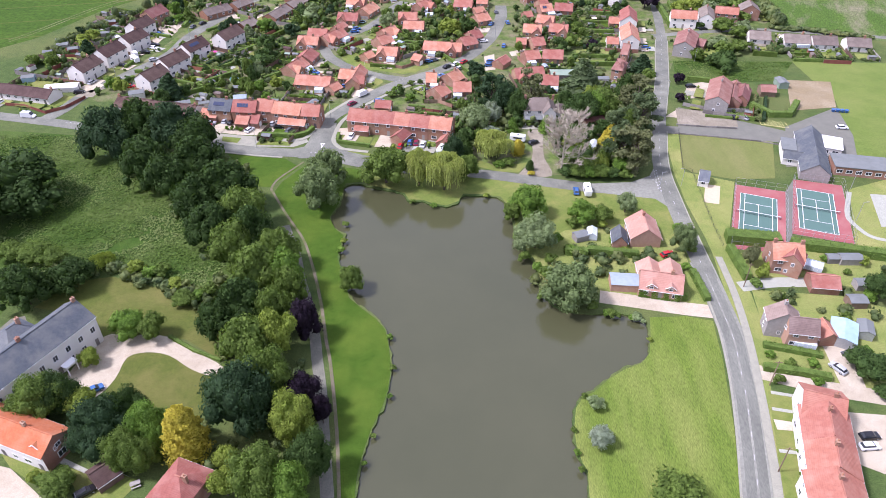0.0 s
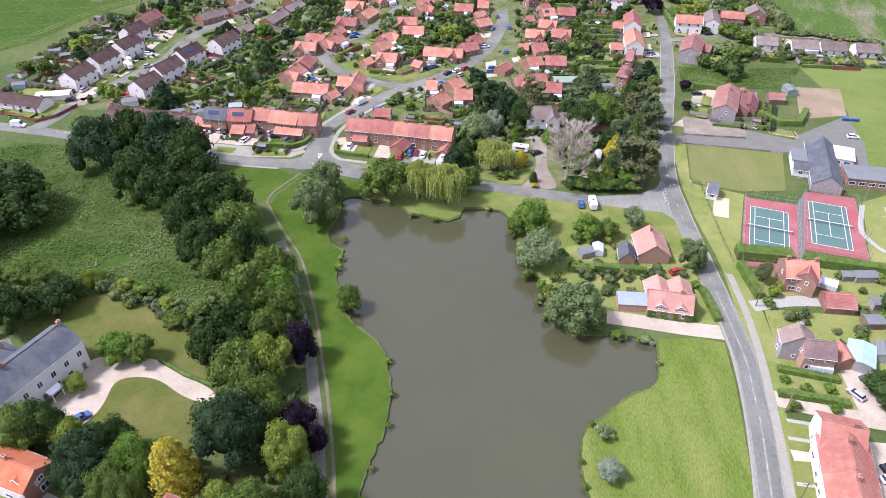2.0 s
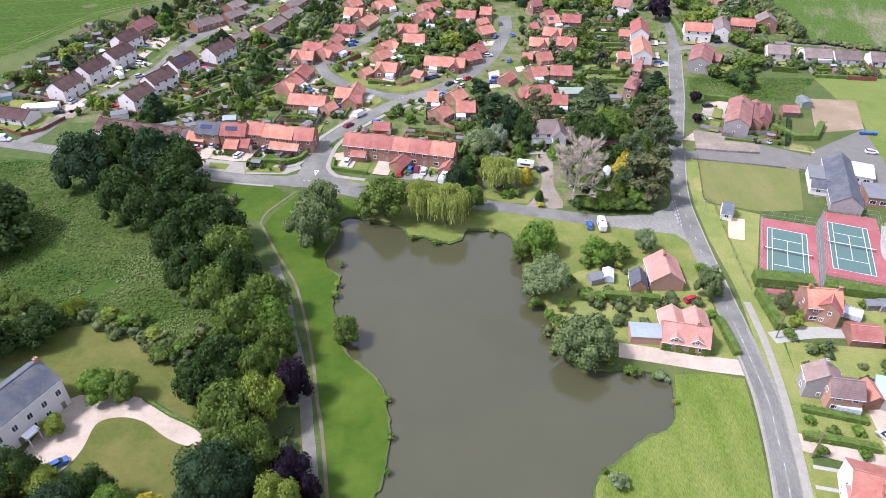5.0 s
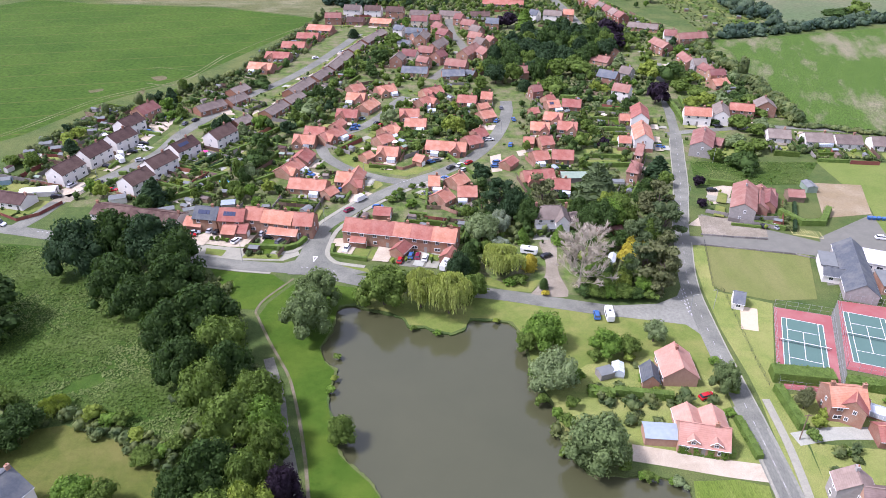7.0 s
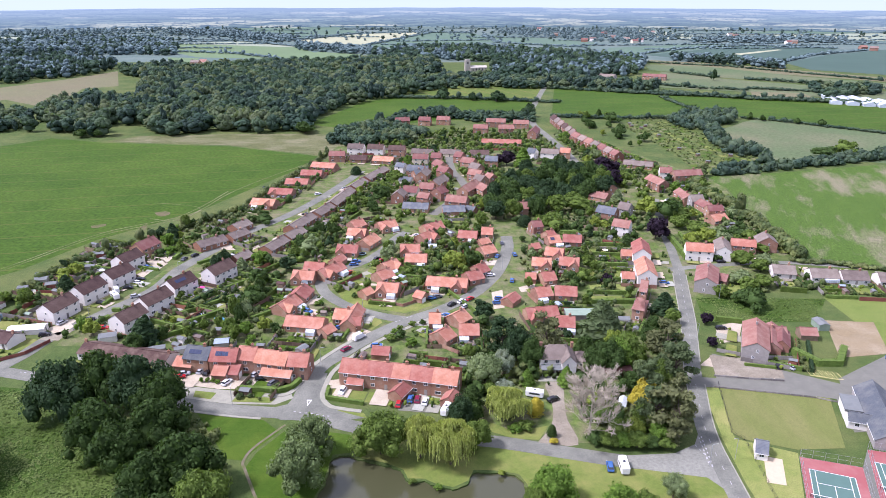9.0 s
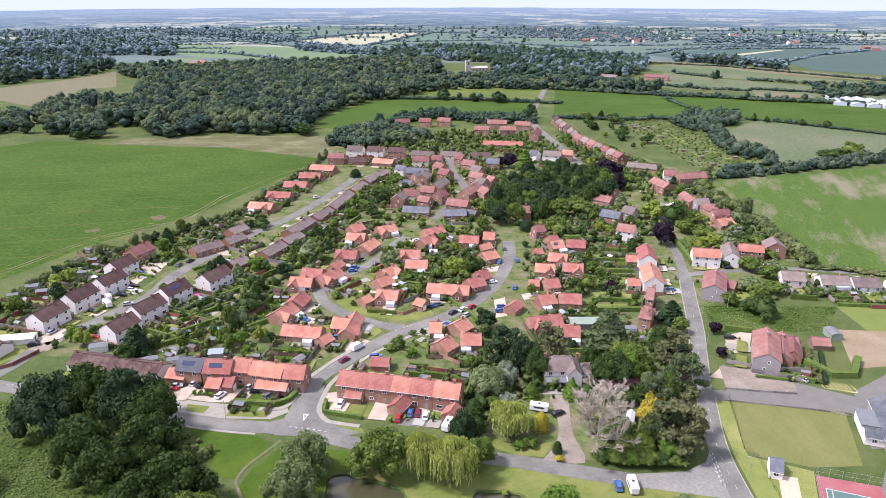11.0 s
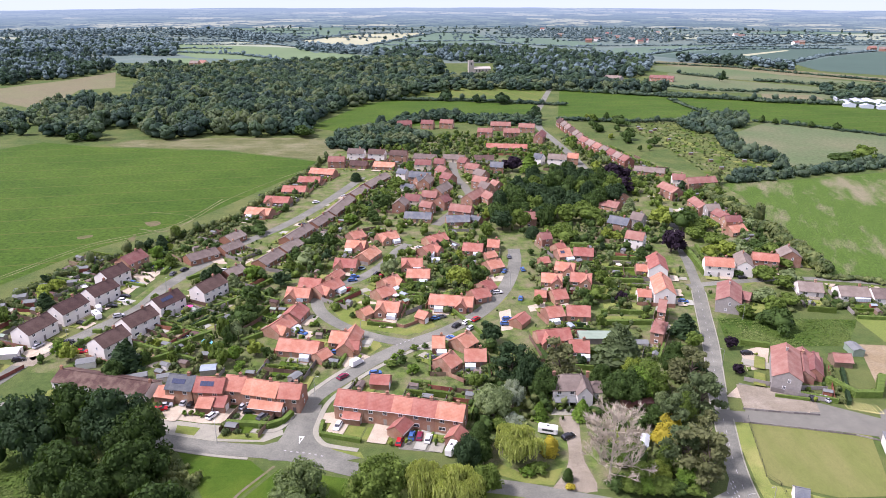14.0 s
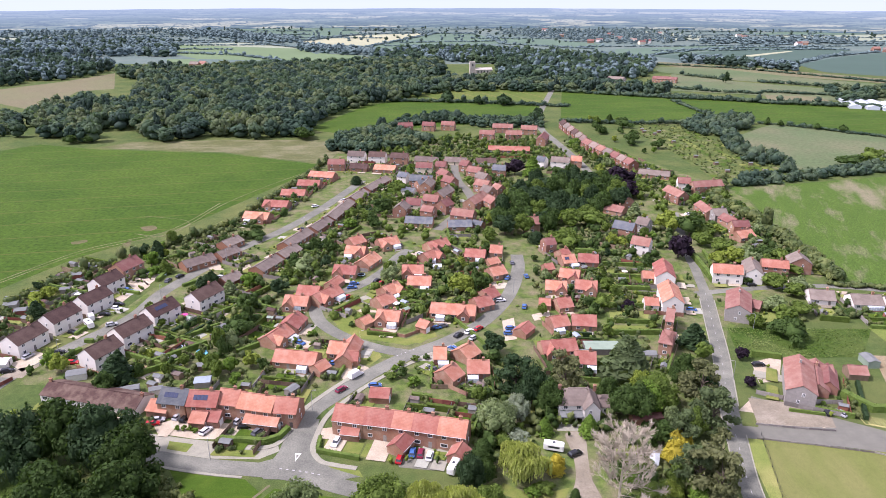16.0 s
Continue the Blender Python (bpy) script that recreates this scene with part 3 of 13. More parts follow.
def bare_mesh(seed):
    """A leafless crown: forking limbs and a haze of fine twigs, unit radius."""
    rng = random.Random(seed)
    bm = bmesh.new()
    tips = []

    def grow(p, d, length, r, level):
        q = p + d * length * 0.5 + Vector((rng.uniform(-1, 1), rng.uniform(-1, 1), rng.uniform(-0.3, 0.6))) * length * 0.14
        e = q + (d + Vector((rng.uniform(-0.3, 0.3), rng.uniform(-0.3, 0.3), 0.2))).normalized() * length * 0.5
        tube(bm, [p, q, e], max(r, 0.004), max(r * 0.55, 0.003), 5 if level < 2 else 3)
        if level >= 3:
            tips.append((p, e))
        if level >= 5:
            return
        for _ in range(3):
            s = (d + Vector((rng.uniform(-1, 1), rng.uniform(-1, 1), rng.uniform(-0.4, 0.7))) * 0.8).normalized()
            grow(p.lerp(e, rng.uniform(0.4, 1)), s, length * rng.uniform(0.5, 0.72), r * 0.55, level + 1)

    tube(bm, [Vector((0, 0, -1.0)), Vector((0, 0, -0.6)), Vector((0.02, 0, 0.1)), Vector((0, 0.02, 0.7))], 0.032, 0.01, 7)
    for i in range(20):
        a, h = i * 2.4, -0.8 + i * 0.07
        grow(Vector((0, 0, h)), Vector((math.cos(a), math.sin(a), rng.uniform(0.25, 0.7))).normalized(), 0.60 - i * 0.012, 0.010, 2)
    for p, e in tips:
        for _ in range(11):
            o = p.lerp(e, rng.uniform(0.2, 1))
            d = ((e - p).normalized() + Vector((rng.uniform(-1, 1), rng.uniform(-1, 1), rng.uniform(-0.4, 1))) * 0.9).normalized() * rng.uniform(0.07, 0.17)
            n = d.orthogonal().normalized() * 0.0042
            bm.faces.new([bm.verts.new(v) for v in (o - n, o + n, o + d)])
    return link("crown", bm, M["dead_wood"])


WORDS = {"dark": "dark green", "oak": "shade-darkened green", "deep": "deep blue-green", "mid": "mid-green", "bright": "fresh bright green", "light": "pale yellow-green", "grey": "grey-green",
         "silver": "silvery grey", "sallow": "pale grey-green", "willow": "yellow-green", "purple": "dark copper-purple", "gold": "golden yellow", "pine": "dull dark green", "brown": "rusty brown-green", "hedge": "green"}


def tree(x, y, r, h, leaf="mid", form="broad", where="garden", low=0.03, lean=0.0):
    """A tree with a crown of radius r and height h over the ground."""
    k = int(abs(x * 7 + y * 3)) % 3
    shape = "bush" if form == "broad" and (h < 10 or y > 270) else form
    if shape == "broad" and y < 105:
        shape = "fine"
    if (y > 255 or h < 4.5) and shape in ("bush", "conifer"):
        shape = "small_" + shape
    if shape == "bush" and y < 205:
        shape = "fine_bush"
    if where == "village wood":
        shape, r, h = "bush", r * 1.22, h * 1.08
    key = (shape, leaf, k)
    if key not in MESHES:
        seed = 11 + k * 17 + len(leaf) * 5
        if shape == "broad":
            MESHES[key] = crown_broad(seed, L[leaf])
        elif shape == "bush":
            MESHES[key] = crown_broad(seed, L[leaf], 22, 1050, 0.083, 0.85, 0.74)
        elif shape == "fine_bush":
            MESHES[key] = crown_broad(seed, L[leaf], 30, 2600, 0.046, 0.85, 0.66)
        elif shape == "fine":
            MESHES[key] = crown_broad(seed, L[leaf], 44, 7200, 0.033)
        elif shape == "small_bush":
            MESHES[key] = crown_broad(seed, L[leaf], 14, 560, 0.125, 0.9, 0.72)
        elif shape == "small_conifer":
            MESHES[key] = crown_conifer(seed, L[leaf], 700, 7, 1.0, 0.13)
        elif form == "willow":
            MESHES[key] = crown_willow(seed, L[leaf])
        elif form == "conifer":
            MESHES[key] = crown_conifer(seed, L[leaf])
        elif form == "column":
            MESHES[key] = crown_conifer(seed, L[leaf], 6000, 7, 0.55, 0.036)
        elif form == "pine":
            MESHES[key] = crown_pine(seed, L[leaf])
        elif form == "bare":
            MESHES[key] = bare_mesh(seed)
    tk = ("trunk", k)
    if tk not in MESHES:
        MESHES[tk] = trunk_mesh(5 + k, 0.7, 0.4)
    noun = {"broad": "broadleaf tree", "bush": "rounded shrub", "willow": "weeping willow", "conifer": "tiered conifer", "column": "columnar conifer",
            "pine": "pine with open plates", "bare": "tree with fine twigs"}[form]
    name = {"bush": "shrub", "willow": "willow_tree", "conifer": "conifer", "column": "conifer", "pine": "pine_tree", "bare": "bare_tree"}.get(form, "tree")
    colour = "bare grey" if form == "bare" else WORDS[leaf]
    size = "large " if h > 13 else "low " if h < 4 else ""
    root = thing(name, pose(x, y, 0, 0, 0, (x * 37 + y * 53) % 360), f"{size}{colour} {noun} growing by the {where}", "tree" if form != "bush" else "shrub")
    crown = part("crown", MESHES[key], None, root)
    zc = {"broad": 0.50, "bush": 0.42, "willow": 0.47, "conifer": 0.5, "column": 0.5, "pine": 0.56, "bare": 0.5}[form]
    half = {"broad": 0.92, "bush": 0.9, "willow": 1.0, "conifer": 1.1, "column": 1.1, "pine": 1.0, "bare": 1.05}[form]
    lift = h * low
    rad = r / {"conifer": 0.55, "column": 0.5, "pine": 0.95}.get(form, 1.0)
    hz = (h - lift) / (2 * half)
    if form in ("broad", "bush"):
        hz = (h - lift) / 1.55
        crown.matrix_basis = Matrix.LocRotScale((0, 0, lift + 0.62 * hz), None, (rad, rad, hz))
    elif form == "willow":
        hz = h * 0.62
        crown.matrix_basis = Matrix.LocRotScale((0, 0, h - 0.9 * hz), None, (rad, rad, hz))
    else:
        crown.matrix_basis = Matrix.LocRotScale((0, 0, lift + 1.0 * hz), None, (rad, rad, hz))
    if form != "bare":
        t = part("trunk", MESHES[tk], None, root)
        s = max(h, 1.5)
        t.matrix_basis = Matrix.LocRotScale((0, 0, 0), None, (min(r, s * 0.6), min(r, s * 0.6), s))
    PLOTS.append((np.array([x, y]), 0.0, (r * 0.5, r * 0.5)))
    return root


def thicket(name, pts, radii, heights, leaf, label, category, sub=1, spray=10, size=0.3, lobes=1):
    """Many shrubs or far trees that nobody could count, as one mass of leafy mounds."""
    rng = np.random.default_rng(len(pts) + 3)
    iv, jf = ico(sub)
    pts, radii, heights = np.asarray(pts), np.asarray(radii), np.asarray(heights)
    if lobes > 1:  # every mound becomes a few overlapping lobes
        k = lobes
        a = rng.uniform(0, math.tau, (len(pts), k))
        d = rng.uniform(0.2, 0.75, (len(pts), k)) * radii[:, None]
        d[:, 0] = 0
        pts = (pts[:, None] + np.stack([np.cos(a) * d, np.sin(a) * d], 2)).reshape(-1, 2)
        hs = heights[:, None] * rng.uniform(0.55, 0.95, (len(heights), k))
        hs[:, 0] = heights
        rs = radii[:, None] * rng.uniform(0.42, 0.62, (len(radii), k))
        rs[:, 0] = radii * rng.uniform(0.62, 0.85, len(radii))
        heights, radii = hs.ravel(), rs.ravel()
    n, m = len(pts), len(iv)
    half = np.minimum(heights * 0.55, radii * 1.15) if lobes > 1 else heights * 0.5
    if lobes > 2:  # one low lobe reaches the ground
        low = np.arange(n) % lobes == lobes - 1
        heights = np.where(low, heights * 0.6, heights)
        half = np.where(low, heights * 0.52, half)
    elif lobes == 2:
        half = np.where(np.arange(n) % 2 == 0, heights * 0.5, half)
    mid_z = heights - half
    ax = rng.uniform(0, math.tau, (n, 1))
    wob = 0.86 + 0.14 * np.sin(iv[None, :, 0] * 4.1 + ax) * np.sin(iv[None, :, 1] * 3.7 + ax * 2) + rng.normal(0, 0.10, (n, m))
    V = np.empty((n, m, 3))
    V[:, :, 0] = pts[:, :1] + iv[None, :, 0] * radii[:, None] * wob
    V[:, :, 1] = pts[:, 1:2] + iv[None, :, 1] * radii[:, None] * wob
    V[:, :, 2] = mid_z[:, None] + half[:, None] * iv[None, :, 2] * wob
    F = (jf[None] + (np.arange(n) * m)[:, None, None]).reshape(-1, 3)
    ob = new(name, arrays(name, V.reshape(-1, 3), F, leaf))
    if spray:
        d = rng.normal(0, 1, (n, spray, 3))
        d /= np.linalg.norm(d, axis=2)[..., None]
        d[..., 2] = np.abs(d[..., 2]) * 0.95 - 0.12
        c = np.empty((n, spray, 3))
        c[..., 0] = pts[:, None, 0] + d[..., 0] * radii[:, None] * 1.02
        c[..., 1] = pts[:, None, 1] + d[..., 1] * radii[:, None] * 1.0
        c[..., 2] = mid_z[:, None] + half[:, None] * d[..., 2] * 1.06
        v, f = leaves(rng, c.reshape(-1, 3), d.reshape(-1, 3), np.repeat(size * radii, spray), 0.9)
        bm = bmesh.new()
        bm.from_mesh(ob.data)
        t = arrays("t", v, f, leaf)
        bm.from_mesh(t)
        bpy.data.meshes.remove(t)
        old = ob.data
        ob.data = link(name, bm, leaf)
        bpy.data.meshes.remove(old)
    return tagged(ob, label, category, kind="stuff")


def hedge(pts, width, height, leaf="hedge", label="clipped green hedge along a garden", n=1):
    """A clipped hedge along a line: a solid core with leafy sprays on it."""
    rng = np.random.default_rng(int(abs(pts[0][0] * 10 + pts[0][1])))
    line = smooth(pts, 4) if n > 1 else [Vector((*p, 0)) for p in pts]
    a, b = offset(line, -width / 2), offset(line, width / 2)
    bm = bmesh.new()
    rows = [[bm.verts.new((q.x, q.y, h)) for q, h in ((p, 0), (p.lerp(r, 0.06), height * 0.96), (r.lerp(p, 0.06), height * 0.96), (r, 0))] for p, r in zip(a, b)]
    for s, t in zip(rows, rows[1:]):
        for i in range(3):
            bm.faces.new((s[i], s[i + 1], t[i + 1], t[i]))
    bm.faces.new(rows[0])
    bm.faces.new(rows[-1])
    P, D = [], []
    for p, q in zip(line, line[1:]):
        d = q - p
        k = max(6, int(d.length * (width + 2 * height) * (6.0 if pts[0][1] < 175 else 2.2)))
        t = rng.uniform(0, 1, k)
        side = Vector((d.y, -d.x, 0)).normalized()
        s = rng.uniform(-1.0, 1.0, k)
        face = rng.random(k) < width / (width + 1.6 * height)
        sg = np.where(face, s, np.sign(s))
        z = np.where(face, height, rng.uniform(0.05, 1, k) * height)
        P.append(np.stack([p.x + d.x * t + side.x * sg * width / 2, p.y + d.y * t + side.y * sg * width / 2, z], 1))
        D.append(np.stack([np.where(face, 0, side.x * sg), np.where(face, 0, side.y * sg), np.where(face, 1, 0.3)], 1))
    P, D = np.concatenate(P), np.concatenate(D)
    P += D * rng.uniform(-0.05, 0.22, (len(P), 1))
    v, f = leaves(rng, P, D, 0.2, 0.6)
    t = arrays("t", v, f, L[leaf])
    bm.from_mesh(t)
    bpy.data.meshes.remove(t)
    ob = new("hedge", link("hedge", bm, L[leaf]))
    return tagged(ob, label, "hedge")


def fence(pts, height=1.6, material="timber", label="weathered timber panel fence between gardens"):
    """Posts and boarded panels along a line."""
    o = Vector((*pts[0], 0))
    if pts[0][1] > 262:  # far off: one run of boards with its stepped top
        bm = bmesh.new()
        rows = []
        for p, q in zip(pts, pts[1:]):
            p, q = Vector((*p, 0)) - o, Vector((*q, 0)) - o
            n, d = max(1, round((q - p).length / 2.0)), (q - p)
            side = Vector((-d.y, d.x, 0)).normalized() * 0.04
            for i in range(n + 1):
                for e in ((-0.001, 0.0) if i % 2 else (0.0, 0.001)):
                    c = p + d * min(max(i / n + e, 0), 1)
                    h = height + (0.09 if (i + (e > 0)) % 2 else -0.04)
                    rows.append([bm.verts.new(c + side * k + Vector((0, 0, z))) for k, z in ((-1, -0.05), (-1, h), (1, h), (1, -0.05))])
        for a, b in zip(rows, rows[1:]):
            for i in range(3):
                bm.faces.new((a[i], a[i + 1], b[i + 1], b[i]))
        bm.faces.new(rows[0])
        bm.faces.new(rows[-1])
        ob = new("fence", link("fence", bm, M[material]))
        ob.matrix_world = pose(o.x, o.y, 0)
        return tagged(ob, label, "fence")
    root = thing("fence", pose(pts[0][0], pts[0][1], 0), label, "fence")
    for p, q in zip(pts, pts[1:]):
        p, q = Vector((*p, 0)) - o, Vector((*q, 0)) - o
        n = max(1, round((q - p).length / 3.6))
        ang = math.atan2(q.y - p.y, q.x - p.x)
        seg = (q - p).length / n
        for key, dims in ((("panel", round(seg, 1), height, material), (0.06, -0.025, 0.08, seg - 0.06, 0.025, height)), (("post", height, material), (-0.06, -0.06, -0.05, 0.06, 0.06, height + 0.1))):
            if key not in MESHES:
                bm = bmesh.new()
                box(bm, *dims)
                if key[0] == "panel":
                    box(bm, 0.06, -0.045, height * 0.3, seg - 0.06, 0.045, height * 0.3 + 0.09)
                MESHES[key] = link(key[0], bm, M[material])
        for i in range(n):
            s = p + (q - p) * i / n
            for key in (("panel", round(seg, 1), height, material), ("post", height, material)):
                part(key[0], MESHES[key], None, root).matrix_basis = Matrix.Translation(s) @ Matrix.Rotation(ang, 4, "Z")
    return root


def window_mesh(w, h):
    key = ("window", w, h)
    if key not in MESHES:
        bm = bmesh.new()
        t = 0.13
        xs, zs = (-w / 2, -w / 2 + t, -0.035, 0.035, w / 2 - t, w / 2), (0, t, h - t, h)
        g = [[bm.verts.new((p, -0.06, q)) for q in zs] for p in xs]
        for i in range(5):
            for j in range(3):
                if not (j == 1 and i in (1, 3)):
                    bm.faces.new((g[i][j], g[i + 1][j], g[i + 1][j + 1], g[i][j + 1]))
        ext = bmesh.ops.extrude_face_region(bm, geom=list(bm.faces))
        bmesh.ops.translate(bm, verts=[q for q in ext["geom"] if isinstance(q, bmesh.types.BMVert)], vec=(0, 0.09, 0))
        bmesh.ops.recalc_face_normals(bm, faces=bm.faces)
        MESHES[key] = link("window", bm, M["white"])
        bm = bmesh.new()
        box(bm, -w / 2 + t - 0.01, -0.03, t - 0.01, w / 2 - t + 0.01, 0.02, h - t + 0.01)
        MESHES[("pane", w, h)] = link("pane", bm, M["glass"])
    return MESHES[key], MESHES[("pane", w, h)]


def add_window(root, m, w=1.35, h=1.2):
    f, g = window_mesh(w, h)
    if root.matrix_world.translation.y > 400:  # far off: frame and glass in one mesh
        key = ("far_window", w, h)
        if key not in MESHES:
            bm = bmesh.new()
            bm.from_mesh(f)
            k = len(bm.faces)
            bm.from_mesh(g)
            bm.faces.ensure_lookup_table()
            for q in bm.faces[k:]:
                q.material_index = 1
            MESHES[key] = link("window", bm, [M["white"], M["glass"]])
        o = part("window", MESHES[key], None, root)
        o.matrix_basis = m
        return o
    o = part("window", f, None, root)
    o.matrix_basis = m
    part("pane", g, None, o)
    return o


def add_door(root, m, w=0.95, h=2.05, name="door", material="door"):
    key = (name, w, h, material)
    if key not in MESHES:
        bm = bmesh.new()
        box(bm, -w / 2, -0.05, 0.0, w / 2, 0.03, h)
        for k in range(2):
            box(bm, -w / 2 + 0.12, -0.07, 0.2 + k * h * 0.48, w / 2 - 0.12, -0.04, h * 0.42 + k * h * 0.48)
        MESHES[key] = link(name, bm, M[material])
    o = part(name, MESHES[key], None, root)
    o.matrix_basis = m
    return o


def building(x, y, rot, length, width, eave, ridge, wall="brick", roof="pantile", label="", name="house", category="house", chimneys=1, hip=0.0, windows=True, doors=1,
             join=None, solar=0, overhang=0.35, group="", garage=0, tall=0.0):
    """A pitched-roof building, its ridge along local x. Parts: wall, roof, ridge, gutters, chimneys, windows, doors."""
    if join is None:
        root = thing(name, pose(x, y, 0, 0, 0, rot), label, category, group)
        base = Matrix.Identity(4)
    else:
        root = join
        base = join.matrix_world.inverted() @ pose(x, y, 0, 0, 0, rot)
    a, b = length / 2, width / 2

    def add(nm, bm, m):
        o = part(nm, bm, m, root)
        o.matrix_basis = base
        return o

    PLOTS.append((np.array([x, y]), radians(rot), (a + 0.8, b + 0.8)))
    if join is None and category == "house":
        HOMES.append((x, y, radians(rot), a, b, name))
        ROOTS.append(root)
    rise = ridge - eave
    hx = hip * b  # inset of the ridge's ends on a hipped roof
    bm = bmesh.new()
    lo = [bm.verts.new(p) for p in ((-a, -b, -0.1), (a, -b, -0.1), (a, b, -0.1), (-a, b, -0.1))]
    hi = [bm.verts.new(p) for p in ((-a, -b, eave), (a, -b, eave), (a, b, eave), (-a, b, eave))]
    for i in (0, 2):
        bm.faces.new((lo[i], lo[(i + 1) % 4], hi[(i + 1) % 4], hi[i]))
    if hip > 0:
        for i in (1, 3):
            bm.faces.new((lo[i], lo[(i + 1) % 4], hi[(i + 1) % 4], hi[i]))
        bm.faces.new(hi)
    else:
        g1, g2 = bm.verts.new((a, 0, ridge - 0.02)), bm.verts.new((-a, 0, ridge - 0.02))
        bm.faces.new((lo[1], lo[2], hi[2], g1, hi[1]))
        bm.faces.new((lo[3], lo[0], hi[0], g2, hi[3]))
        bm.faces.new((hi[0], hi[1], g1, g2))
        bm.faces.new((hi[2], hi[3], g2, g1))
    add("wall", bm, M[wall])
    # roof: slabs with thickness and eaves
    o, t = overhang, 0.14
    drop = o * rise / b
    bm = bmesh.new()
    e = 0.12 if hip == 0 else o
    if hip == 0:
        for s in (-1, 1):
            v = [bm.verts.new(p) for p in ((-a - e, s * (b + o), eave - drop), (a + e, s * (b + o), eave - drop), (a + e, 0, ridge), (-a - e, 0, ridge))]
            w = [bm.verts.new((*p.co[:2], p.co.z + t)) for p in v]
            bm.faces.new(v)
            bm.faces.new(w)
            for i in range(4):
                bm.faces.new((v[i], v[(i + 1) % 4], w[(i + 1) % 4], w[i]))
    else:
        v = [bm.verts.new(p) for p in ((-a - o, -b - o, eave - drop), (a + o, -b - o, eave - drop), (a + o, b + o, eave - drop), (-a - o, b + o, eave - drop))]
        u = [bm.verts.new((p.co.x, p.co.y, p.co.z + t)) for p in v]
        r = [bm.verts.new((-a + hx, 0, ridge + t)), bm.verts.new((a - hx, 0, ridge + t))]
        bm.faces.new(v)
        for i in range(4):
            bm.faces.new((v[i], v[(i + 1) % 4], u[(i + 1) % 4], u[i]))
        bm.faces.new((u[0], u[1], r[1], r[0]))
        bm.faces.new((u[1], u[2], r[1]))
        bm.faces.new((u[2], u[3], r[0], r[1]))
        bm.faces.new((u[3], u[0], r[0]))
    bmesh.ops.recalc_face_normals(bm, faces=bm.faces)
    rf = add("roof", bm, M[roof])
    bm = bmesh.new()
    box(bm, -a - e + hx, -0.13, ridge + t - 0.07, a + e - hx, 0.13, ridge + t + 0.09)
    rt = part("ridge_tiles", bm, M[roof], rf)
    for s in (-1, 1) if y < 235 else ():
        bm = bmesh.new()
        box(bm, -a - e, s * (b + o) - 0.06, eave - drop - 0.06, a + e, s * (b + o) + 0.06, eave - drop + 0.07)
        add("gutter", bm, M["white"])
    for i in range(chimneys):
        cx = -a + 0.6 if i == 0 and chimneys > 1 else (a - 0.6 if i == 1 else a * (0.45 if i == 0 else -0.1))
        bm = bmesh.new()
        box(bm, cx - 0.45, -0.3, ridge - 0.9, cx + 0.45, 0.3, ridge + 1.0)
        box(bm, cx - 0.52, -0.37, ridge + 1.0, cx + 0.52, 0.37, ridge + 1.14)
        c = add("chimney", bm, M["brick"] if wall != "stone" else M["stone"])
        bm = bmesh.new()
        bmesh.ops.create_cone(bm, cap_ends=True, segments=8, radius1=0.15, radius2=0.11, depth=0.45, matrix=Matrix.Translation((cx, 0, ridge + 1.35)))
        part("chimney_pot", bm, M["pot"], c)
    if solar:
        n = max(2, int(length * 0.5 / 1.1))
        slope = math.atan2(rise, b)
        key = ("solar_panel",)
        if key not in MESHES:
            bm = bmesh.new()
            box(bm, -0.5, -0.8, 0, 0.5, 0.8, 0.05)
            MESHES[key] = link("solar_panel", bm, M["solar"])
        for i in range(n):
            p = part("solar_panel", MESHES[key], None, rf)
            p.matrix_basis = pose(-length * 0.25 + i * 1.08, -b * 0.48, eave + rise * 0.52 + t + 0.06, math.degrees(slope))
    if windows:
        storeys = 1 if eave < 3.6 else 2
        lift = 3.2 if tall else 2.55
        n = max(1, int(length / (3.3 if y < 400 else 4.6)))
        cr, sr = math.cos(radians(rot)), math.sin(radians(rot))
        for s, ang in ((-1, 0), (1, 180)):
            if y > 160 and s * cr > 0.15:
                continue
            for k in range(storeys):
                for i in range(n):
                    wx = -a + (i + 0.5) * length / n
                    z = 0.95 + k * lift
                    if k == 0 and doors and i % 3 == 1 and s < 0:
                        add_door(root, base @ pose(wx, -b, 0.02))
                        continue
                    big = k == 0 and (i + int(abs(x))) % 2 == 0
                    add_window(root, base @ pose(wx, s * b, z, 0, 0, ang), 2.0 if big and not tall else 1.35, tall or 1.2)
        if hip == 0 and storeys > 1:
            for s, ang in ((-1, -90), (1, 90)):
                if y > 160 and s * sr > 0.1:
                    continue
                for k in range(storeys):
                    add_window(root, base @ pose(s * a, 0.6 * (1 - 2 * (k % 2)), 0.95 + k * lift, 0, 0, ang), 0.9)
    for i in range(garage):
        add_door(root, base @ pose(a, -1.2 + 0 * i, 0.02, 0, 0, 90), 2.3, 2.05, "garage_door", "white")
    return root


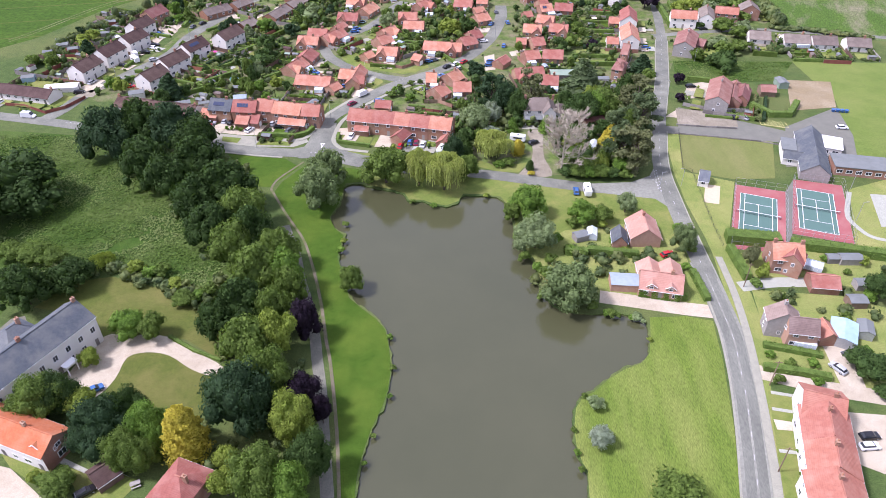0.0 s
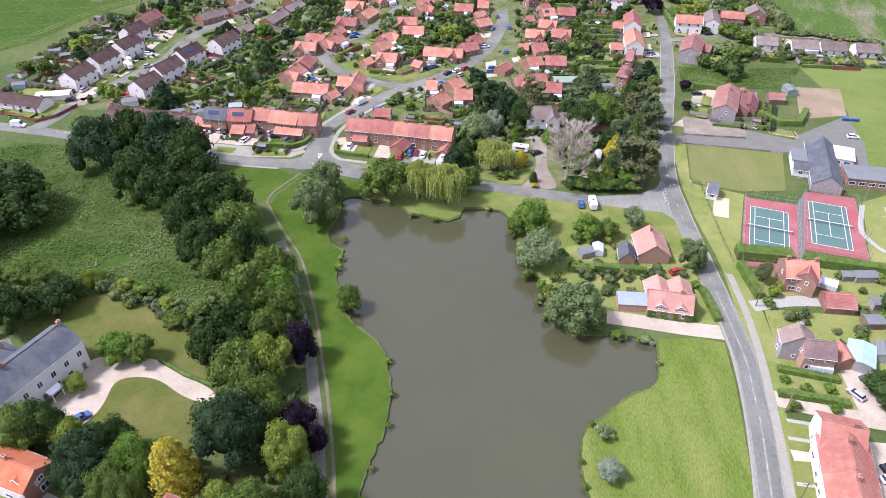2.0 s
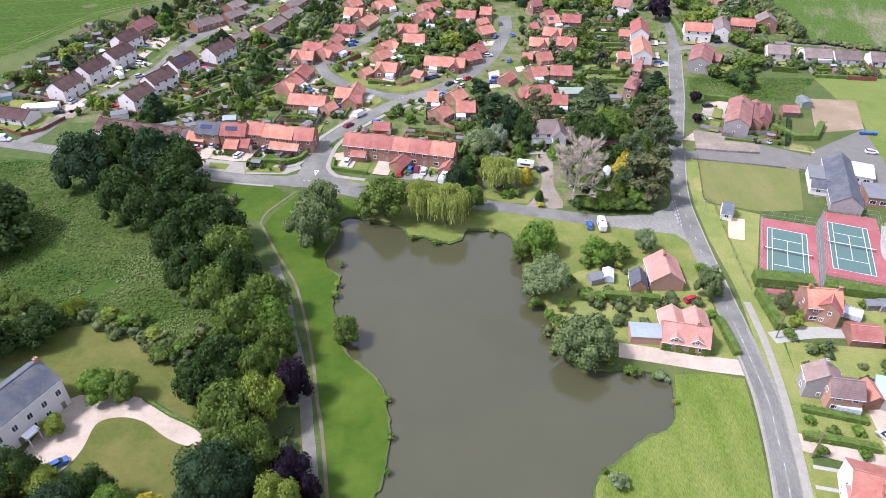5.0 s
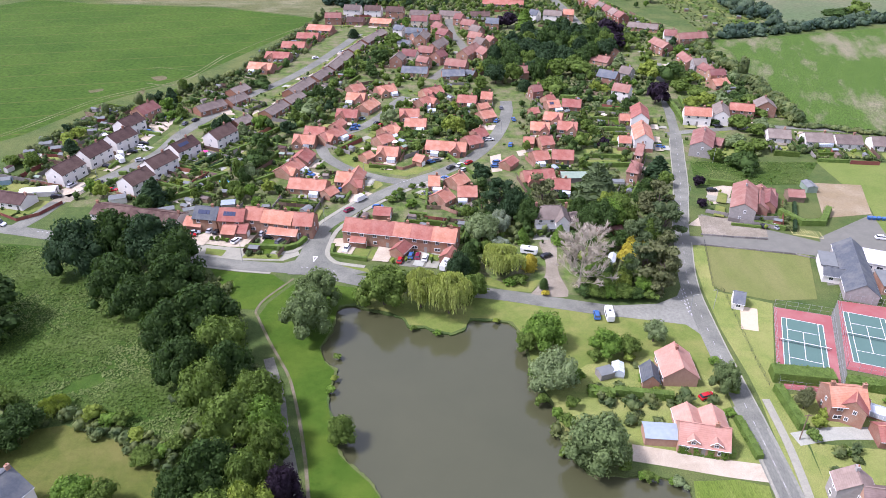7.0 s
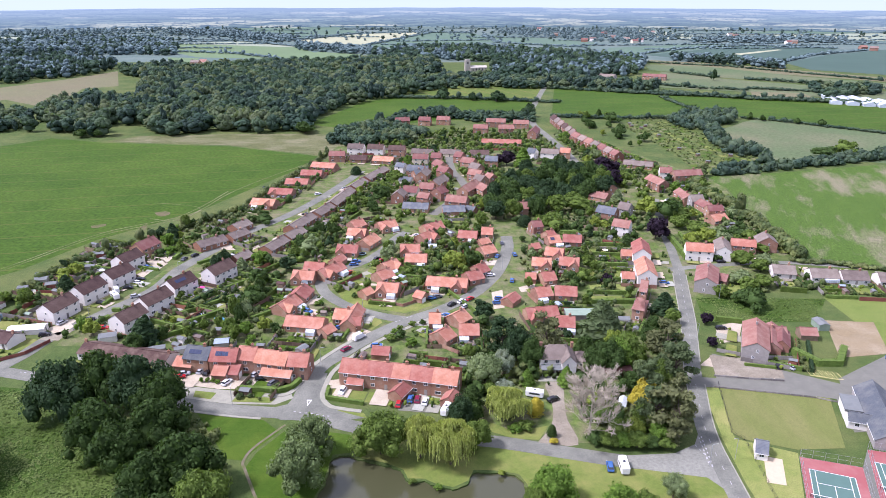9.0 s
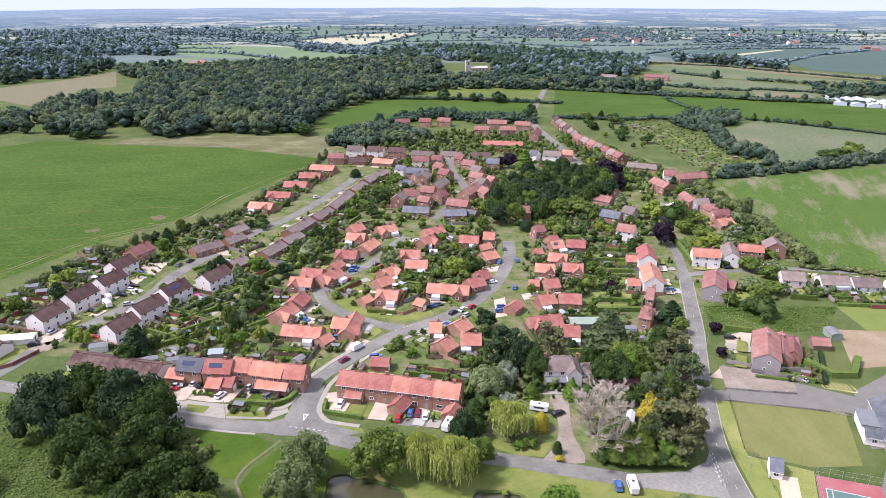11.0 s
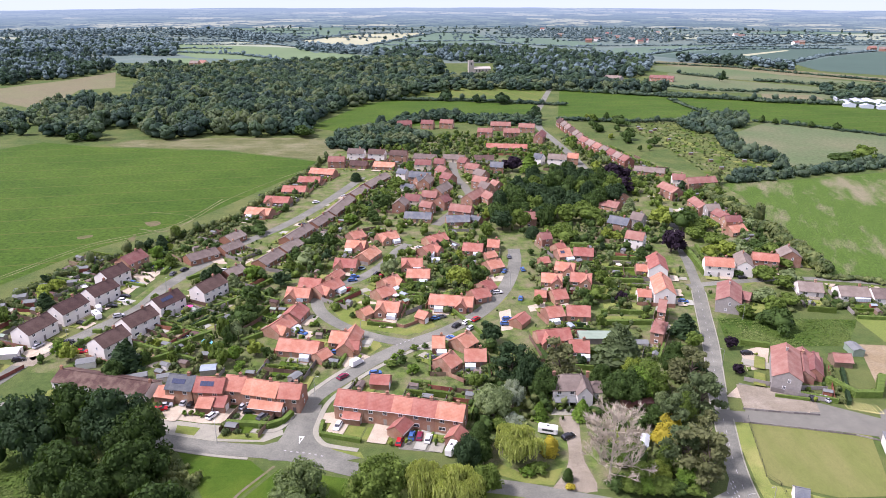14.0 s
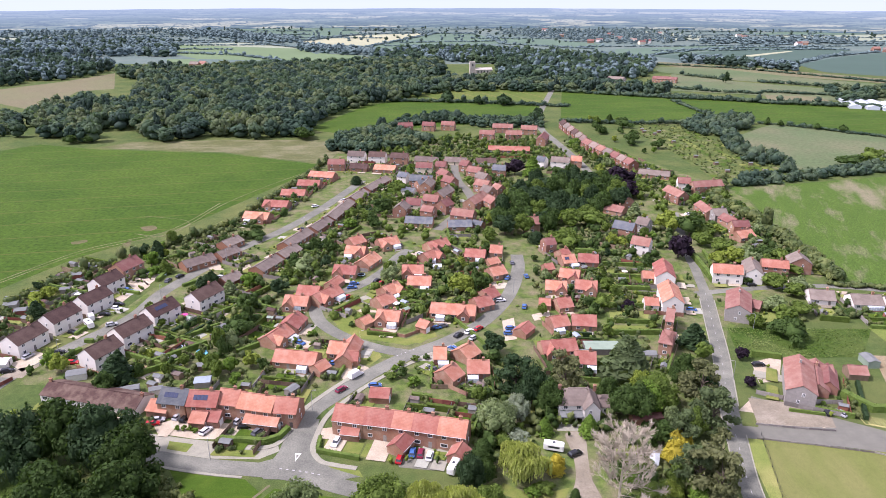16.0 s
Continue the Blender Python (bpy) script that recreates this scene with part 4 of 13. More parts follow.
def shed(x, y, rot, l, w, h, material="timber", roof="felt", label="small timber garden shed with a felt roof", name="shed"):
    root = thing(name, pose(x, y, 0, 0, 0, rot), label, "shed")
    bm = bmesh.new()
    a, b = l / 2, w / 2
    box(bm, -a, -b, -0.05, a, b, h * 0.8)
    g = [bm.verts.new(p) for p in ((-a, -b, h * 0.8), (-a, b, h * 0.8), (-a, 0, h), (a, -b, h * 0.8), (a, b, h * 0.8), (a, 0, h))]
    bm.faces.new(g[:3])
    bm.faces.new(g[3:])
    part("wall", bm, M[material], root)
    bm = bmesh.new()
    for s in (-1, 1):
        v = [bm.verts.new(p) for p in ((-a - 0.12, s * (b + 0.15), h * 0.8 - 0.05), (a + 0.12, s * (b + 0.15), h * 0.8 - 0.05), (a + 0.12, 0, h + 0.02), (-a - 0.12, 0, h + 0.02))]
        q = [bm.verts.new((*p.co[:2], p.co.z + 0.06)) for p in v]
        bm.faces.new(v)
        bm.faces.new(q)
        for i in range(4):
            bm.faces.new((v[i], v[(i + 1) % 4], q[(i + 1) % 4], q[i]))
    bmesh.ops.recalc_face_normals(bm, faces=bm.faces)
    part("roof", bm, M[roof], root)
    add_door(root, pose(a, 0, 0.02, 0, 0, 90), 0.8, min(1.8, h * 0.75))
    PLOTS.append((np.array([x, y]), radians(rot), (a, b)))
    return root


PAINTS = {}
for _k, _c in {"silver": (0.42, 0.43, 0.45), "black": (0.012, 0.012, 0.014), "white": (0.78, 0.78, 0.78), "red": (0.42, 0.02, 0.025), "blue": (0.05, 0.13, 0.32), "grey": (0.11, 0.115, 0.125), "maroon": (0.20, 0.02, 0.05)}.items():
    PAINTS[_k] = mat("car_paint_" + _k, _c, tuple(v * 0.93 for v in _c), 0.5, 0.25, metal=0.1, spec=0.6)


def car(x, y, rot, colour="silver", van=False, where="parked beside the road"):
    """A car: body, glasshouse, windows, wheels, lamps. It points along local x."""
    key = ("car", colour, van)
    ln, wd = (5.4, 2.0) if van else (4.25, 1.78)
    ht = 2.3 if van else 1.48
    if key not in MESHES:
        bm = bmesh.new()
        prof = [(-0.5, 0.30), (-0.5, 0.62), (-0.46, 0.93 if not van else ht - 0.06), (-0.38, 0.98 if not van else ht), (0.18 if van else -0.3, 0.98 if not van else ht), (0.26, 0.96), (0.46, 0.80), (0.5, 0.60), (0.5, 0.30)]
        if van:
            prof[5] = (0.34, 1.15)
        rows = [[bm.verts.new((px * ln, s * wd / 2 * (0.97 if pz > 0.7 else 1), pz)) for px, pz in prof] for s in (-1, 1)]
        bm.faces.new(rows[0])
        bm.faces.new(rows[1][::-1])
        for i in range(len(prof)):
            j = (i + 1) % len(prof)
            bm.faces.new((rows[0][i], rows[1][i], rows[1][j], rows[0][j]))
        bmesh.ops.recalc_face_normals(bm, faces=bm.faces)
        bmesh.ops.bevel(bm, geom=[e for e in bm.edges if e.calc_face_angle(0) > 0.3], offset=0.07, segments=2, affect="EDGES")
        MESHES[key] = link("body", bm, PAINTS[colour])
        if not van:
            bm = bmesh.new()
            lo = [(-0.44, 0.80), (0.27, 0.80)]
            hi = [(-0.36, 0.68), (0.10, 0.70)]
            v = [bm.verts.new((px * ln, s * w * wd / 2, z)) for (px, w), z in ((lo[0], 0.94), (lo[1], 0.94), (hi[1], ht - 0.05), (hi[0], ht - 0.05)) for s in (-1, 1)]
            for f in ((0, 2, 4, 6), (1, 3, 5, 7), (0, 1, 3, 2), (2, 3, 5, 4), (4, 5, 7, 6), (6, 7, 1, 0)):
                bm.faces.new([v[i] for i in f])
            bmesh.ops.recalc_face_normals(bm, faces=bm.faces)
            MESHES[("cabin", colour)] = link("window", bm, M["glass"])
            bm = bmesh.new()
            box(bm, -0.37 * ln, -0.33 * wd, ht - 0.07, 0.11 * ln, 0.33 * wd, ht)
            bmesh.ops.bevel(bm, geom=list(bm.edges), offset=0.03, segments=1, affect="EDGES")
            MESHES[("cartop", colour)] = link("roof", bm, PAINTS[colour])
        else:
            bm = bmesh.new()
            v = [bm.verts.new((px * ln, s * 0.43 * wd, z)) for px, z in ((0.335, 1.22), (0.205, ht - 0.12)) for s in (-1, 1)]
            q = [bm.verts.new((p.co.x + 0.05, p.co.y, p.co.z + 0.03)) for p in v]
            for f in ((0, 1, 3, 2), (4, 6, 7, 5), (0, 2, 6, 4), (1, 5, 7, 3), (0, 4, 5, 1), (2, 3, 7, 6)):
                bm.faces.new([(v + q)[i] for i in f])
            MESHES[("cabin", "van")] = link("windscreen", bm, M["glass"])
        if "tyre" not in MESHES:
            bm = bmesh.new()
            bmesh.ops.create_cone(bm, cap_ends=True, segments=14, radius1=0.32, radius2=0.32, depth=0.2, matrix=Matrix.Rotation(math.pi / 2, 4, "X"))
            MESHES["tyre"] = link("tyre", bm, M["tyre"])
            bm = bmesh.new()
            bmesh.ops.create_cone(bm, cap_ends=True, segments=10, radius1=0.19, radius2=0.19, depth=0.22, matrix=Matrix.Rotation(math.pi / 2, 4, "X"))
            MESHES["rim"] = link("rim", bm, M["grey_metal"])
            bm = bmesh.new()
            box(bm, -0.03, -0.16, -0.06, 0.03, 0.16, 0.06)
            MESHES["lamp"] = link("headlight", bm, M["white"])
    root = thing("van" if van else "car", pose(x, y, 0.06, 0, 0, rot), f"{colour} {'panel van' if van else 'hatchback car'} {where}", "van" if van else "car", "parked cars")
    part("body", MESHES[key], None, root)
    if van:
        part("windscreen", MESHES[("cabin", "van")], None, root)
    else:
        part("window", MESHES[("cabin", colour)], None, root)
        part("roof", MESHES[("cartop", colour)], None, root)
    for sx in (-0.3, 0.31):
        for sy in (-1, 1):
            w = part("wheel", MESHES["tyre"], None, root)
            w.matrix_basis = Matrix.Translation((sx * ln, sy * (wd / 2 - 0.1), 0.32))
            if y < 280:
                part("rim", MESHES["rim"], None, w)
    for sy in (-1, 1) if y < 280 else ():
        h = part("headlight", MESHES["lamp"], None, root)
        h.matrix_basis = Matrix.Translation((0.5 * ln - 0.01, sy * wd * 0.36, 0.64))
    return root



def make_ground(bank):
    """One sheet of ground to the horizon, with a hollow for the pond and its steep little banks, and the water in it."""
    line = smooth([*bank, bank[0]], 5)[:-1]
    rng = random.Random(4)
    wig = [q + Vector((rng.uniform(-0.35, 0.35), rng.uniform(-0.35, 0.35), 0)) for q in line]
    bm = bmesh.new()
    rim = [bm.verts.new((q.x, q.y, 0)) for q in wig]
    out = [bm.verts.new(p) for p in ((-4700, -1500, 0), (4700, -1500, 0), (4700, 4980, 0), (-4700, 4980, 0))]
    ed = [bm.edges.new((r[i], r[(i + 1) % len(r)])) for r in (rim, out) for i in range(len(r))]
    bmesh.ops.triangle_fill(bm, use_beauty=True, use_dissolve=False, edges=ed)
    for f in bm.faces:
        if f.normal.z < 0:
            f.normal_flip()
    low = [bm.verts.new((q.x, q.y, -1.2)) for q in wig]
    for i in range(len(rim)):
        j = (i + 1) % len(rim)
        bm.faces.new((rim[i], rim[j], low[j], low[i]))
    tagged(new("ground", link("ground", bm, M["rough_grass"])), "rough green grassland reaching to the horizon", "ground", kind="structure")
    bm = bmesh.new()
    cx, cy = sum(q.x for q in wig) / len(wig), sum(q.y for q in wig) / len(wig)
    f = bm.faces.new([bm.verts.new((q.x + (q.x - cx) * 0.01, q.y + (q.y - cy) * 0.01, -0.45)) for q in wig])
    bm.normal_update()
    if f.normal.z < 0:
        f.normal_flip()
    bmesh.ops.triangulate(bm, faces=[f])
    tagged(new("water", link("water", bm, M["water"])), "still grey-brown pond water with faint ripples", "water", kind="structure")


def scatter(name, poly, step, radius, height, leaf, label, sub, spray, keep_off=False, lobes=3):
    """Fills an outline with uneven leafy mounds."""
    rng = np.random.default_rng(int(abs(poly[0][0]) * 3 + step * 7))
    p = np.asarray(poly, float)
    lo, hi = p.min(0), p.max(0)
    gx, gy = np.meshgrid(np.arange(lo[0], hi[0], step), np.arange(lo[1], hi[1], step))
    pts = np.stack([gx.ravel(), gy.ravel()], 1) + rng.uniform(-0.55, 0.55, (gx.size, 2)) * step
    pts = pts[inside(pts, p)]
    if keep_off:
        pts = pts[clear_of(pts, radius[0] * 0.5)]
    if not len(pts):
        return None
    return thicket(name, pts, rng.uniform(*radius, len(pts)), rng.uniform(*height, len(pts)), L[leaf], label, "trees", sub, spray, 0.32 if radius[1] < 4 else 0.34, lobes)


CROWNS = {}


def crown_arrays(lobes, sprays, seed):
    """A far crown of unit radius, two high: leafy lobes and sprays, as triangles."""
    key = (lobes, sprays, seed)
    if key not in CROWNS:
        rng = np.random.default_rng(seed * 13 + lobes)
        iv, jf = ico(1)
        d = rng.normal(0, 1, (lobes, 3))
        d /= np.linalg.norm(d, axis=1)[:, None]
        d[:, 2] = np.abs(d[:, 2]) * 1.2 - 0.3
        d[0] = (0, 0, 0.9)
        c = d * rng.uniform(0.45, 0.66, (lobes, 1)) * np.array([1, 1, 0.95]) + np.array([0, 0, 1.0])
        r = rng.uniform(0.34, 0.50, lobes)
        V = [np.concatenate([iv * r[i] * 0.9 * (1 + rng.normal(0, 0.08, (len(iv), 1))) + c[i] for i in range(lobes)])]
        F = [np.concatenate([jf + i * len(iv) for i in range(lobes)])]
        low = iv * np.array([0.7, 0.7, 0.5]) + np.array([0, 0, 0.5])
        F.append(jf + len(V[0]))
        V.append(low)
        per = rng.integers(0, lobes, sprays)
        n = rng.normal(0, 1, (sprays, 3))
        n /= np.linalg.norm(n, axis=1)[:, None]
        n[:, 2] = np.where(n[:, 2] < -0.2, -n[:, 2], n[:, 2])
        lv, lf = leaves(rng, c[per] + n * (r[per] * rng.uniform(0.85, 1.1, sprays))[:, None], n, 0.17 * math.sqrt(110 / sprays) ** 0.7, 0.35)
        k = sum(len(v) for v in V)
        F += [lf[:, :3] + k, lf[:, [0, 2, 3]] + k]
        CROWNS[key] = (np.concatenate(V + [lv]), np.concatenate(F))
    return CROWNS[key]


def grove(name, poly, step, radius, height, kinds, label, lobes=9, sprays=110):
    """A wood of many crowns nobody could count: one mass for each kind of leaf."""
    rng = np.random.default_rng(int(abs(poly[0][0]) * 3 + step * 7))
    p = np.asarray(poly, float)
    lo, hi = p.min(0), p.max(0)
    gx, gy = np.meshgrid(np.arange(lo[0], hi[0] + step, step), np.arange(lo[1], hi[1] + step, step))
    gx[1::2] += step / 2
    pts = np.stack([gx.ravel(), gy.ravel()], 1) + rng.uniform(-0.38, 0.38, (gx.size, 2)) * step
    pts = pts[inside(pts, p)]
    tone = np.array([noise.noise((q[0] * 0.018, q[1] * 0.018, 5.0)) for q in pts]) * 1.1 + rng.normal(0, 0.28, len(pts))
    kind = np.clip(((tone + 0.55) / 1.1 * len(kinds)).astype(int), 0, len(kinds) - 1)
    for k, leaf in enumerate(kinds):
        V, F, o = [], [], 0
        for x, y in pts[kind == k]:
            v, f = crown_arrays(lobes, sprays, int(rng.integers(0, 5)))
            r, h, a = rng.uniform(*radius), rng.uniform(*height), rng.uniform(0, math.tau)
            if leaf == "wood_dull" and rng.random() < 0.3:  # a pine among them
                r, h = r * 0.6, h * 1.15
            c, s = math.cos(a) * r, math.sin(a) * r
            V.append(np.column_stack([x + v[:, 0] * c - v[:, 1] * s, y + v[:, 0] * s + v[:, 1] * c, v[:, 2] * h / 2]))
            F.append(f + o)
            o += len(v)
        if V:
            tagged(new(name, arrays(name, np.concatenate(V), np.concatenate(F), L[leaf])), label, "trees", kind="stuff")


def treeline(name, pts, step, radius, height, leaf, label, sub=1, spray=10):
    """A hedgerow: leafy mounds close along a line."""
    rng = np.random.default_rng(int(abs(pts[0][0]) + len(pts)))
    P = []
    for (ax, ay), (bx, by) in zip(pts, pts[1:]):
        k = max(2, int(math.hypot(bx - ax, by - ay) / (step * 0.55)))
        t = np.linspace(0, 1, k, endpoint=False)[:, None]
        P.append(np.array([[ax, ay]]) + t * np.array([[bx - ax, by - ay]]) + rng.normal(0, step * 0.15, (k, 2)))
    P = np.concatenate(P)
    hs = rng.uniform(*height, len(P)) * np.where(rng.random(len(P)) < 0.06, 1.9, 1)
    return thicket(name, P, rng.uniform(*radius, len(P)), hs, L[leaf], label, "hedgerow", sub, spray)


def tennis_court(x, y, rot):
    """Green playing surface with painted lines, net and posts."""
    root = thing("tennis_court", pose(x, y, 0.085, 0, 0, rot), "green hard tennis court with white lines and a net", "court")
    bm = bmesh.new()
    box(bm, -5.6, -12.0, -0.02, 5.6, 12.0, 0.0)
    part("surface", bm, M["court_green"], root)
    for x0, y0, x1, y1 in ((-5.485, -11.885, 5.485, -11.785), (-5.485, 11.785, 5.485, 11.885), (-5.485, -11.885, -5.385, 11.885), (5.385, -11.885, 5.485, 11.885), (-4.165, -11.885, -4.065, 11.885), (4.065, -11.885, 4.165, 11.885),
                           (-4.115, -6.45, 4.115, -6.35), (-4.115, 6.35, 4.115, 6.45), (-0.05, -6.4, 0.05, 6.4)):
        bm = bmesh.new()
        grow = 0.03
        box(bm, x0 - grow, y0 - grow, 0.0, x1 + grow, y1 + grow, 0.006)
        part("line", bm, M["paint"], root)
    bm = bmesh.new()
    for k in range(8):
        box(bm, -6.4, -0.008, 0.06 + k * 0.1, 6.4, 0.008, 0.072 + k * 0.1)
    for k in range(33):
        box(bm, -6.4 + k * 0.4 - 0.006, -0.008, 0.05, -6.4 + k * 0.4 + 0.006, 0.008, 0.88)
    net = part("net", bm, M["dark_metal"], root)
    bm = bmesh.new()
    box(bm, -6.4, -0.05, 0.86, 6.4, 0.05, 0.98)
    part("net_band", bm, M["white"], net)
    for s in (-1, 1):
        bm = bmesh.new()
        bmesh.ops.create_cone(bm, cap_ends=True, segments=8, radius1=0.06, radius2=0.06, depth=1.1, matrix=Matrix.Translation((s * 6.4, 0, 0.55)))
        part("post", bm, M["dark_metal"], root)
    return root


def mesh_fence(pts, height=2.75, gap=3.0, label="tall wire mesh fence round the courts", material="grey_metal"):
    """Steel posts with rails and thin wires."""
    root = thing("wire_fence", pose(pts[0][0], pts[0][1], 0), label, "fence")
    o = Vector((*pts[0], 0))
    key = ("steel_post", height, material)
    if key not in MESHES:
        bm = bmesh.new()
        bmesh.ops.create_cone(bm, cap_ends=True, segments=6, radius1=0.045, radius2=0.045, depth=height + 0.1, matrix=Matrix.Translation((0, 0, height / 2)))
        MESHES[key] = link("post", bm, M[material])
    for p, q in zip(pts, pts[1:]):
        p, q = Vector((*p, 0)) - o, Vector((*q, 0)) - o
        n = max(1, round((q - p).length / gap))
        for i in range(n + 1):
            part("post", MESHES[key], None, root).matrix_basis = Matrix.Translation(p.lerp(q, i / n))
        for h in (0.1, height / 2, height - 0.03):
            bm = bmesh.new()
            tube(bm, [p + Vector((0, 0, h)), p.lerp(q, 0.5) + Vector((0, 0, h)), q + Vector((0, 0, h))], 0.022, 0.022, 4)
            part("rail", bm, M[material], root)
    return root


def caravan(x, y, rot, label="white touring caravan parked on a drive", l=5.6):
    root = thing("caravan", pose(x, y, 0, 0, 0, rot), label, "caravan")
    bm = bmesh.new()
    v = box(bm, -l / 2, -1.1, 0.45, l / 2, 1.1, 2.6)
    bmesh.ops.bevel(bm, geom=list(bm.edges), offset=0.22, segments=2, affect="EDGES")
    body = part("body", bm, M["white"], root)
    for s in (-1, 1):
        bm = bmesh.new()
        box(bm, -l * 0.3, s * 1.1 - 0.03, 1.4, l * 0.28, s * 1.1 + 0.03, 2.0)
        part("window", bm, M["glass"], body)
        bm = bmesh.new()
        bmesh.ops.create_cone(bm, cap_ends=True, segments=12, radius1=0.36, radius2=0.36, depth=0.22, matrix=Matrix.Translation((-0.2, s * 0.95, 0.36)) @ Matrix.Rotation(math.pi / 2, 4, "X"))
        part("wheel", bm, M["tyre"], root)
    bm = bmesh.new()
    box(bm, -0.4, -0.35, 2.59, 0.4, 0.35, 2.68)
    part("roof_hatch", bm, M["glass"], body)
    return root


def pole(x, y, h, label="tall timber utility pole beside the road", material="timber", arm=True, name="utility_pole"):
    root = thing(name, pose(x, y, 0), label, "pole")
    bm = bmesh.new()
    bmesh.ops.create_cone(bm, cap_ends=True, segments=8, radius1=0.15, radius2=0.10, depth=h + 0.3, matrix=Matrix.Translation((0, 0, h / 2 - 0.15)))
    part("post", bm, M[material], root)
    if arm:
        bm = bmesh.new()
        box(bm, -0.75, -0.06, h - 0.55, 0.75, 0.06, h - 0.43)
        part("crossarm", bm, M[material], root)
    return root


def street_lamp(x, y, rot, h=7.0):
    root = thing("street_lamp", pose(x, y, 0, 0, 0, rot), "slim grey steel street lamp beside the road", "street lamp", "street lamps")
    if "lamp_post" not in MESHES:
        bm = bmesh.new()
        tube(bm, [Vector((0, 0, -0.1)), Vector((0, 0, h * 0.6)), Vector((0, 0, h - 0.3)), Vector((0.5, 0, h)), Vector((1.0, 0, h + 0.05))], 0.08, 0.045, 6)
        MESHES["lamp_post"] = link("post", bm, M["grey_metal"])
        bm = bmesh.new()
        box(bm, 0.95, -0.12, h - 0.02, 1.55, 0.12, h + 0.12)
        MESHES["lamp_head"] = link("lamp_head", bm, M["concrete"])
    part("post", MESHES["lamp_post"], None, root)
    part("lamp_head", MESHES["lamp_head"], None, root)
    return root


def glasshouse(x, y, rot, l, w, h=2.6, label="small white-framed glass conservatory", name="conservatory", lean=False):
    """A glazed room: low wall, frame bars and pitched glazing."""
    root = thing(name, pose(x, y, 0, 0, 0, rot), label, "conservatory")
    a, b = l / 2, w / 2
    bm = bmesh.new()
    box(bm, -a, -b, 0, a, b, 0.5)
    part("wall", bm, M["brick"] if name == "conservatory" else M["concrete"], root)
    bm = bmesh.new()
    ey = h * 0.72
    v = [bm.verts.new(p) for p in ((-a, -b, 0.5), (a, -b, 0.5), (a, b, 0.5), (-a, b, 0.5), (-a, -b, ey), (a, -b, ey), (a, b, ey), (-a, b, ey), (-a, 0, h), (a, 0, h))]
    for f in ((0, 1, 5, 4), (2, 3, 7, 6), (1, 2, 6, 9, 5), (3, 0, 4, 8, 7), (4, 5, 9, 8), (6, 7, 8, 9)):
        bm.faces.new([v[i] for i in f])
    g = part("glazing", bm, M["conservatory"], root)
    n = max(2, int(l / 0.9))
    for i in range(n + 1):
        px = -a + i * l / n
        bm = bmesh.new()
        tube(bm, [Vector((px, -b - 0.02, 0.5)), Vector((px, -b - 0.02, ey)), Vector((px, 0, h + 0.02)), Vector((px, b + 0.02, ey)), Vector((px, b + 0.02, 0.5))], 0.05, 0.05, 4)
        part("bar", bm, M["white"], g)
    PLOTS.append((np.array([x, y]), radians(rot), (a, b)))
    return root


def nearest_road(x, y):
    best = (1e9, 0, 0)
    for line, half in PAVED:
        d = np.hypot(line[:, 0] - x, line[:, 1] - y)
        i = int(d.argmin())
        if d[i] < best[0]:
            best = (d[i], line[i][0], line[i][1])
    return best


LAWN_N = [0]


def patch(name, x, y, rot, l, w, material, label, category):
    LAWN_N[0] += 1
    z = 0.072 + 0.0009 * LAWN_N[0]
    bm = bmesh.new()
    c, s = math.cos(rot), math.sin(rot)
    r = random.Random(LAWN_N[0])
    v = [bm.verts.new((x + px * c - py * s, y + px * s + py * c, z)) for px, py in ((-l / 2, -w / 2), (l / 2 * r.uniform(0.8, 1), -w / 2), (l / 2, w / 2 * r.uniform(0.8, 1)), (-l / 2, w / 2))]
    bm.faces.new(v)
    ob = new(name, link(name, bm, M[material]))
    return tagged(ob, label, category, kind="structure")


